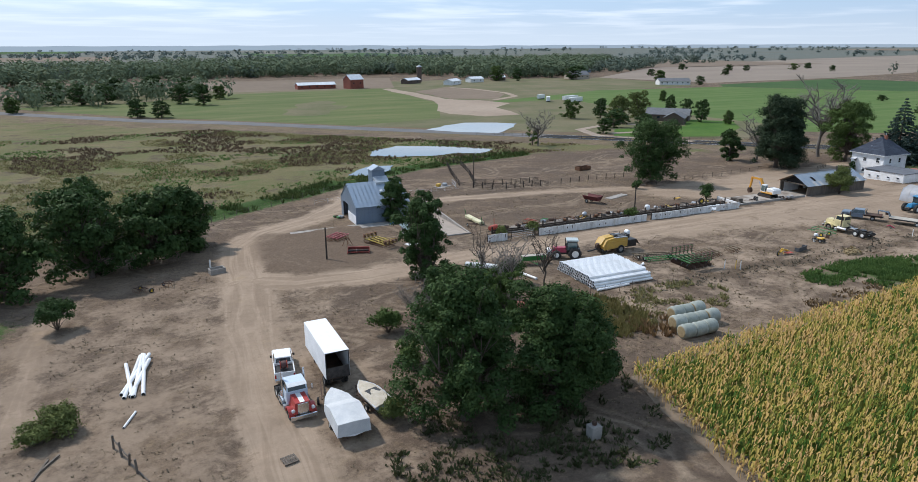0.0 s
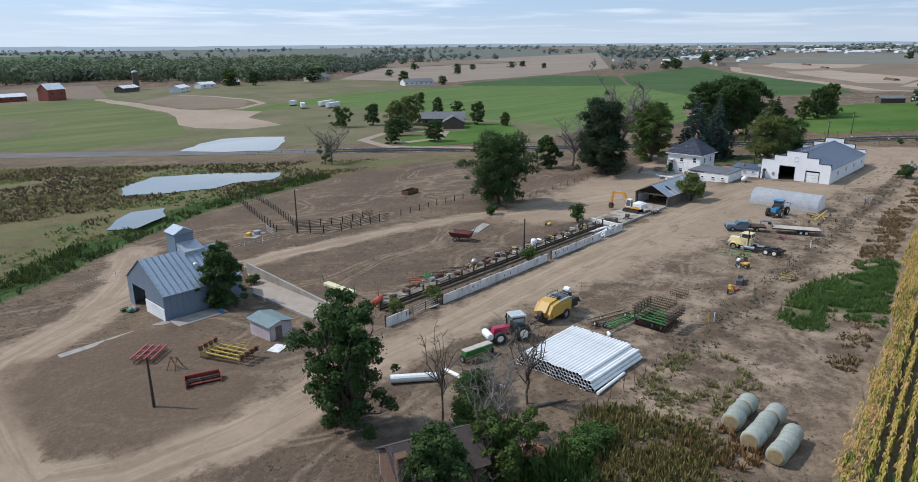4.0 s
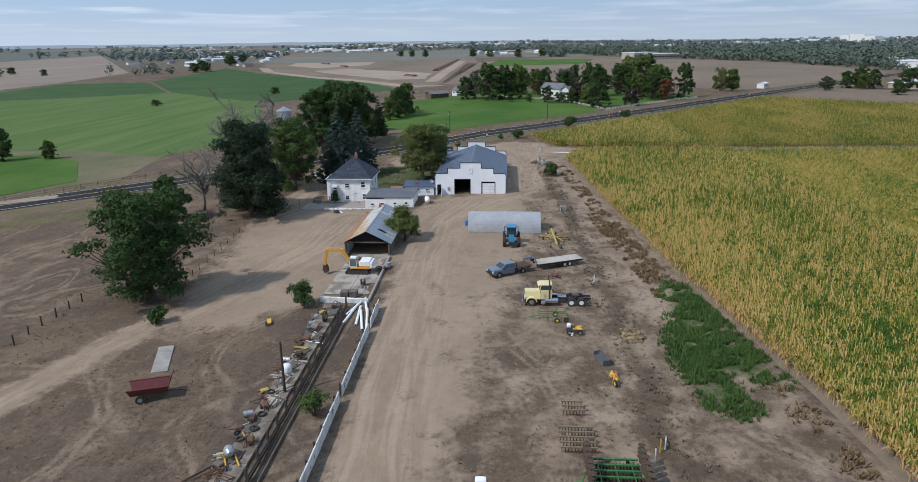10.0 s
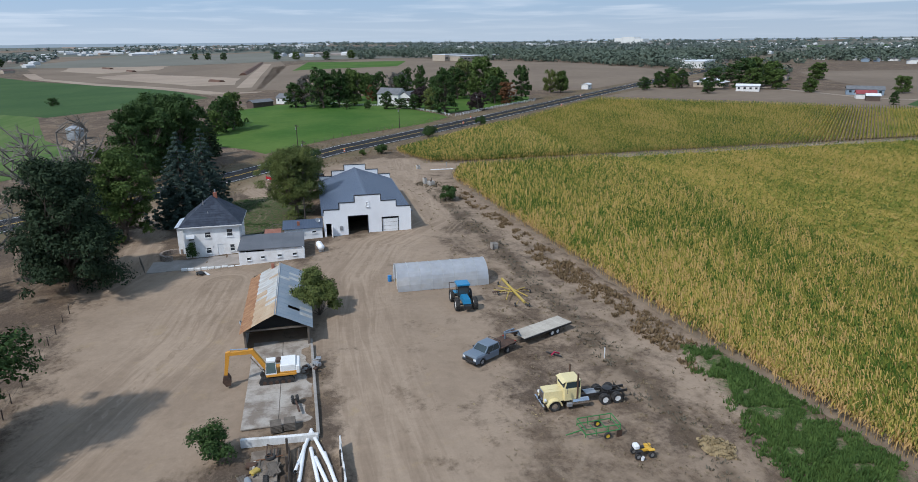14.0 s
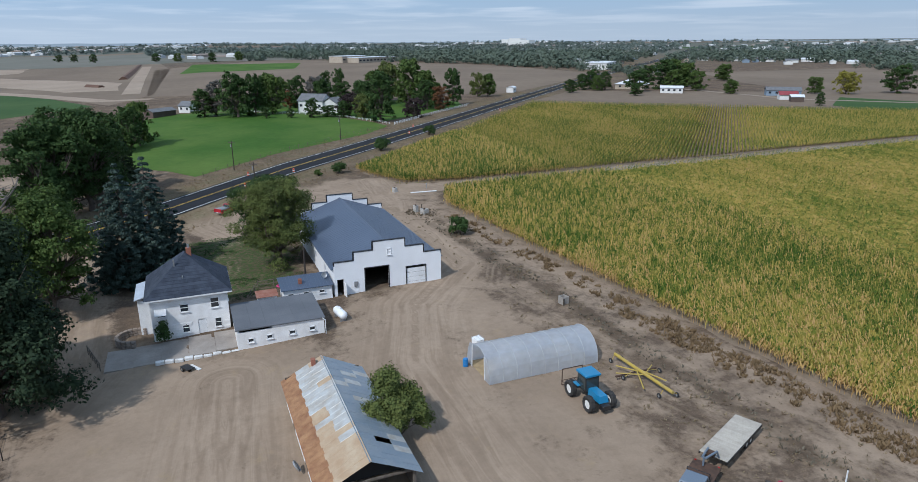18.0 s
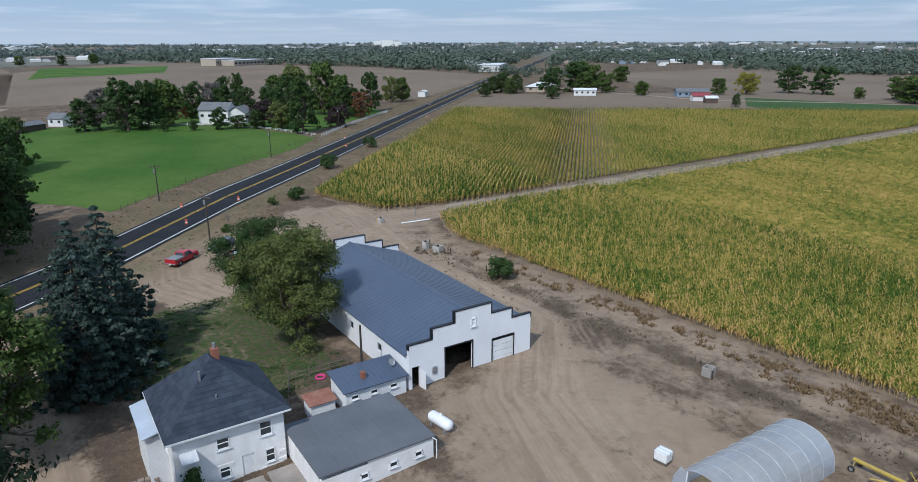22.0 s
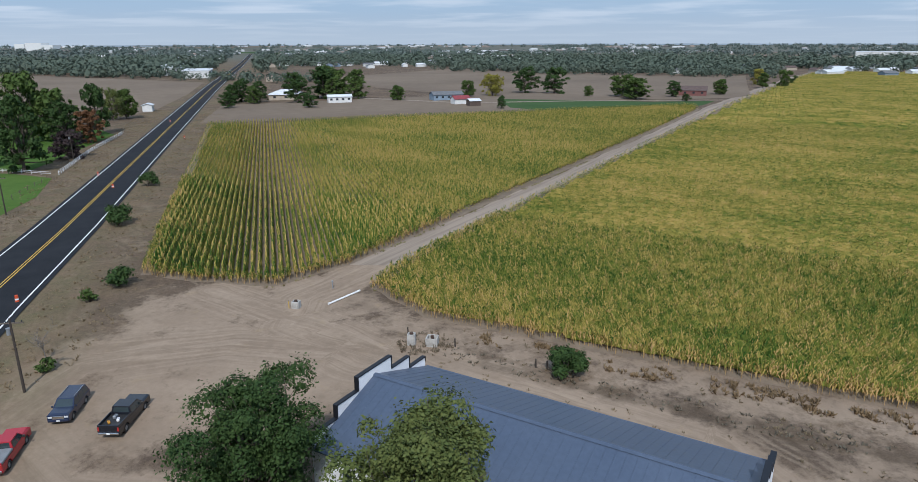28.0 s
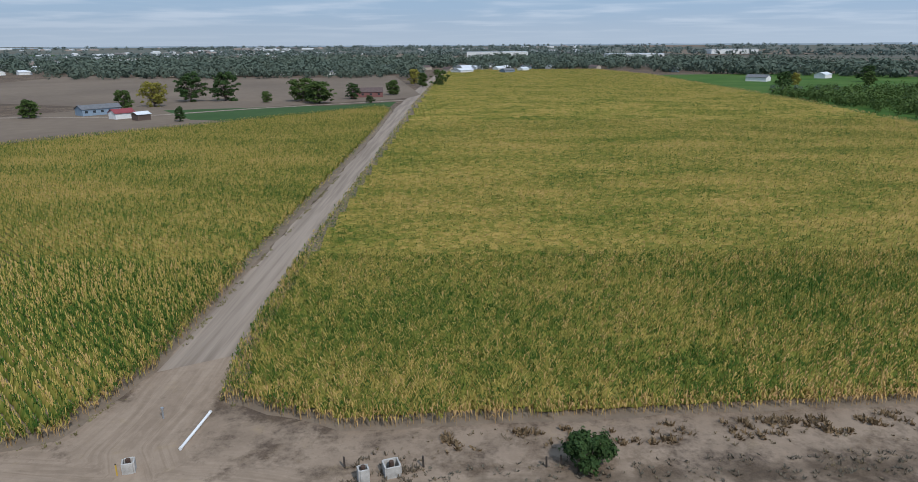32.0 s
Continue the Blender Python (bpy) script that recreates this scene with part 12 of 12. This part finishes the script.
def off_tracks(x, y, m=0.5):
    k = inside(x, y, YARD) < 2.5
    k &= inside(x, y, NORTH_YARD) < 1
    for line, half in LANES:
        k &= near_line(x, y, line) > half + m
    for bx0, bx1, by0, by1 in ((29, 43, 117, 131), (162, 204, 79, 122), (156, 166, 98, 109), (48.5, 60, 66.5, 77.5), (42, 49, 101, 128), (107, 144, 97, 106)):
        k &= ~((x > bx0) & (x < bx1) & (y > by0) & (y < by1))
    return k


scatter("dry_grass", fill(30000, -40, 130, 36, 150, lambda x, y: off_tracks(x, y) & (clump(x, y, 0.35, 1) > 0.0) & (inside(x, y, MARSH) < 0) & (inside(x, y, F1) < -1), 0.06, 0.16, 0.10, 0.24), STRAW, "low dry grass tufts over dusty ground", 4, 1, category="grass")
scatter("dark_weeds", fill(20000, -40, 130, 36, 150, lambda x, y: off_tracks(x, y) & (clump(x, y, 0.5, 4) > 0.2) & (inside(x, y, MARSH) < 0) & (inside(x, y, F1) < -1), 0.06, 0.15, 0.10, 0.22), mat("dark_dry_weeds", (0.13, 0.105, 0.078), (0.18, 0.145, 0.10), rough=0.95, scale=0.4, island=0.5, spec=0.1), "dark withered weeds in the pasture", 5, 2)
EDGE = [(44, 60), (70, 64), (110, 66), (150, 66.5), (185, 69), (200, 69.5)]
scatter("tumble_weeds", fill(6500, 40, 215, 47, 76, lambda x, y: (inside(x, y, F1) < -0.8) & (near_line(x, y, EDGE) < 9) & (clump(x, y, 0.9, 7) > 0.85) & (inside(x, y, WEED_PATCH) < 0), 0.10, 0.28, 0.14, 0.32), STRAW, "brown tumbleweeds along the field edge", 6, 3)
scatter("edge_weeds", fill(5200, 48, 210, 60, 72, lambda x, y: (inside(x, y, F1) < -3) & (near_line(x, y, [(50, 64.5), (110, 66.5), (150, 67), (200, 70)]) < 1.7) & (clump(x, y, 0.8, 3) > -0.3), 0.12, 0.35, 0.15, 0.35), mat("grey_weeds", (0.11, 0.098, 0.075), (0.165, 0.142, 0.105), rough=0.95, scale=0.4, island=0.5, spec=0.1), "grey weed strip between yard and field", 5, 4)
scatter("green_weeds", fill(24000, 74, 118, 50, 64, lambda x, y: (inside(x, y, WEED_PATCH) > rsg.uniform(-1.0, 1.6, x.shape)) & (clump(x, y, 0.6, 2) > -0.9) & (inside(x, y, F1) < -0.3), 0.15, 0.6, 0.14, 0.34), LEAF["weed"], "lush green weed patch beside the corn", 6, 5)
scatter("brown_weeds", fill(17000, 70, 200, 50, 68, lambda x, y: (inside(x, y, F1) < -1.2) & (inside(x, y, F1) > -4.2 - 1.6 * ((x > 104) & (x < 150))) & (clump(x, y, 0.6, 5) > 0.25 - 0.8 * ((x > 104) & (x < 150))) & (inside(x, y, WEED_PATCH) < 0), 0.2, 0.5, 0.2, 0.5), mat("rust_brown_weeds", (0.20, 0.135, 0.075), (0.15, 0.11, 0.065), rough=0.95, scale=0.4, island=0.5, spec=0.1), "rust-brown weeds at the corn edge", 6, 6)
scatter("rust_weeds", fill(3200, 36, 62, 48, 62, lambda x, y: (inside(x, y, F1) < -0.5) & (np.hypot(x - 49.0, y - 55.2) < 3.0) & (clump(x, y, 0.8, 9) > -0.2), 0.4, 0.9, 0.2, 0.5), mat("russet_weeds", (0.20, 0.115, 0.06), (0.27, 0.18, 0.09), rough=0.95, scale=0.4, island=0.5, spec=0.1, transl=0.15), "russet brush round the wrapped bales", 7, 14)
scatter("olive_weeds", fill(4200, 34, 70, 50, 70, lambda x, y: (inside(x, y, F1) < -1) & (clump(x, y, 0.7, 3) > 0.25) & (near_line(x, y, [(36, 60), (50, 60.5), (60, 61)]) < 5), 0.2, 0.6, 0.2, 0.5), LEAF["olive"], "olive weeds and seedheads by the bales", 6, 7)
BRUSH = [(44.8, 66.3), (47.9, 65.1), (48.8, 60.8), (50.1, 57.7), (47.6, 55.1), (44.3, 54.7), (37.9, 59.7)]
scatter("gold_brush", fill(5200, 34, 54, 50, 70, lambda x, y: (inside(x, y, BRUSH) > rsg.uniform(-1.2, 0.8, x.shape)) & (inside(x, y, F1) < -0.8) & (clump(x, y, 0.9, 17) > -1.3), 0.35, 0.95, 0.16, 0.38), mat("olive_gold_brush", (0.135, 0.128, 0.046), (0.250, 0.205, 0.085), rough=0.9, scale=0.35, fine=2, island=0.5, transl=0.15, spec=0.1, space="World"), "thick olive and gold brush beside the wrapped bales", 7, 17)
scatter("green_brush", fill(1600, 31, 43, 58, 68, lambda x, y: (np.hypot(x - 36.5, y - 63) < 3.2 + 0.5 * clump(x, y, 0.9, 19)), 0.4, 1.1, 0.18, 0.4), LEAF["weed"], "green brush near the wrapped bales", 7, 18)
scatter("straw_litter", fill(2600, 80, 125, 72, 90, lambda x, y: (np.minimum(np.minimum(np.hypot(x - 105.6, y - 80.9), np.hypot(x - 90.5, y - 81)), np.hypot(x - 86, y - 83.2)) < 4.5) & (clump(x, y, 1.1, 21) > 0.3), 0.015, 0.05, 0.12, 0.3), mat("spilt_straw", (0.36, 0.29, 0.15), (0.28, 0.215, 0.115), rough=0.95, scale=0.5, island=0.4, spec=0.1), "spilt pale straw strewn over the yard dirt", 4, 19, category="straw")
scatter("ditch_reeds", fill(30000, -45, 110, 110, 195, lambda x, y: (near_line(x, y, DITCH) < 4.5) & dry_spot(x, y) & (clump(x, y, 0.25, 5) > -0.2), 0.4, 1.1, 0.25, 0.6), mat("ditch_reed_leaves", (0.045, 0.075, 0.024), (0.115, 0.135, 0.045), rough=0.85, scale=0.12, fine=2, island=0.45, transl=0.2, spec=0.1, space="World"), "green and olive reeds along the ditch", 6, 8, category="reeds")
scatter("marsh_grass", fill(60000, -160, 140, 130, 330, lambda x, y: (inside(x, y, MARSH) > 1) & dry_spot(x, y) & (clump(x, y, 0.05, 2) > 0.1), 0.2, 0.6, 0.35, 0.9), LEAF["olive"], "olive and straw marsh grass", 4, 9, category="grass")
scatter("marsh_green", fill(30000, -160, 140, 130, 330, lambda x, y: (inside(x, y, MARSH) > 1) & dry_spot(x, y) & (clump(x, y, 0.045, 12) > 0.7), 0.2, 0.6, 0.35, 0.9), LEAF["weed"], "fresh green sedge in the wet meadow", 4, 13, category="sedge")
scatter("marsh_rushes", fill(34000, -160, 140, 130, 330, lambda x, y: (inside(x, y, MARSH) > 1) & dry_spot(x, y) & (clump(x, y, 0.04, 8) > 0.8), 0.3, 0.9, 0.35, 0.9), mat("brown_rushes", (0.12, 0.085, 0.058), (0.185, 0.125, 0.08), rough=0.95, scale=0.2, island=0.5, spec=0.1), "dark brown rushes in the marsh", 5, 10, category="rushes")
scatter("verge_grass", fill(52000, 180, 470, -90, 190, lambda x, y: (near_line(x, y, ROAD) > 7.5) & (near_line(x, y, ROAD) < 19) & (clump(x, y, 0.3, 6) > -0.6) & (inside(x, y, YARD) < 0) & (inside(x, y, F2) < -0.5), 0.1, 0.35, 0.18, 0.45), LEAF["dry"], "dry tawny grass on the road verge", 5, 11, category="grass")
scatter("lawn_grass", fill(9000, 170, 208, 94, 120, lambda x, y: (inside(x, y, LAWN) > 0) & (clump(x, y, 0.25, 9) > -0.3), 0.05, 0.12, 0.2, 0.4), LEAF["dark"], "short green lawn grass", 4, 12, category="grass")
scatter("box_weeds", fill(500, 199, 209, 65, 74, lambda x, y: (np.hypot(x - 204.6, y - 69.6) < 3.2) & (clump(x, y, 1.2, 3) > -0.8), 0.15, 0.5, 0.15, 0.35), mat("dark_dry_weeds", (0.1, 0.1, 0.1)), "dark weeds round the pump boxes", 6, 15)
scatter("lane_weeds", fill(9000, 219, 236, -60, 66, lambda x, y: ((inside(x, y, F1) < 0) & (inside(x, y, F1) > -0.7) | (inside(x, y, F2) < 0) & (inside(x, y, F2) > -0.8)) & (clump(x, y, 0.5, 6) > -0.4), 0.1, 0.35, 0.15, 0.4), LEAF["olive"], "olive weeds along the lane's edges", 5, 16)
# undergrowth and litter, coloured dark to deepen the shade below the elms
scatter("elm_undergrowth", fill(5200, 8, 46, 34, 60, lambda x, y: (np.minimum(np.hypot(x - 21, y - 44), np.hypot(x - 31, y - 43)) < 8.5) & (clump(x, y, 0.4, 11) > -0.2) & (inside(x, y, F1) < -0.3) & ~((x < 16.5) & (y > 44)), 0.15, 0.5, 0.2, 0.5), mat("shade_toned_undergrowth", (0.040, 0.058, 0.022), (0.085, 0.080, 0.040), rough=0.9, scale=0.3, fine=2, island=0.5, transl=0.15, spec=0.1), "undergrowth and litter below the elms, darkened as in their shade", 6, 17)
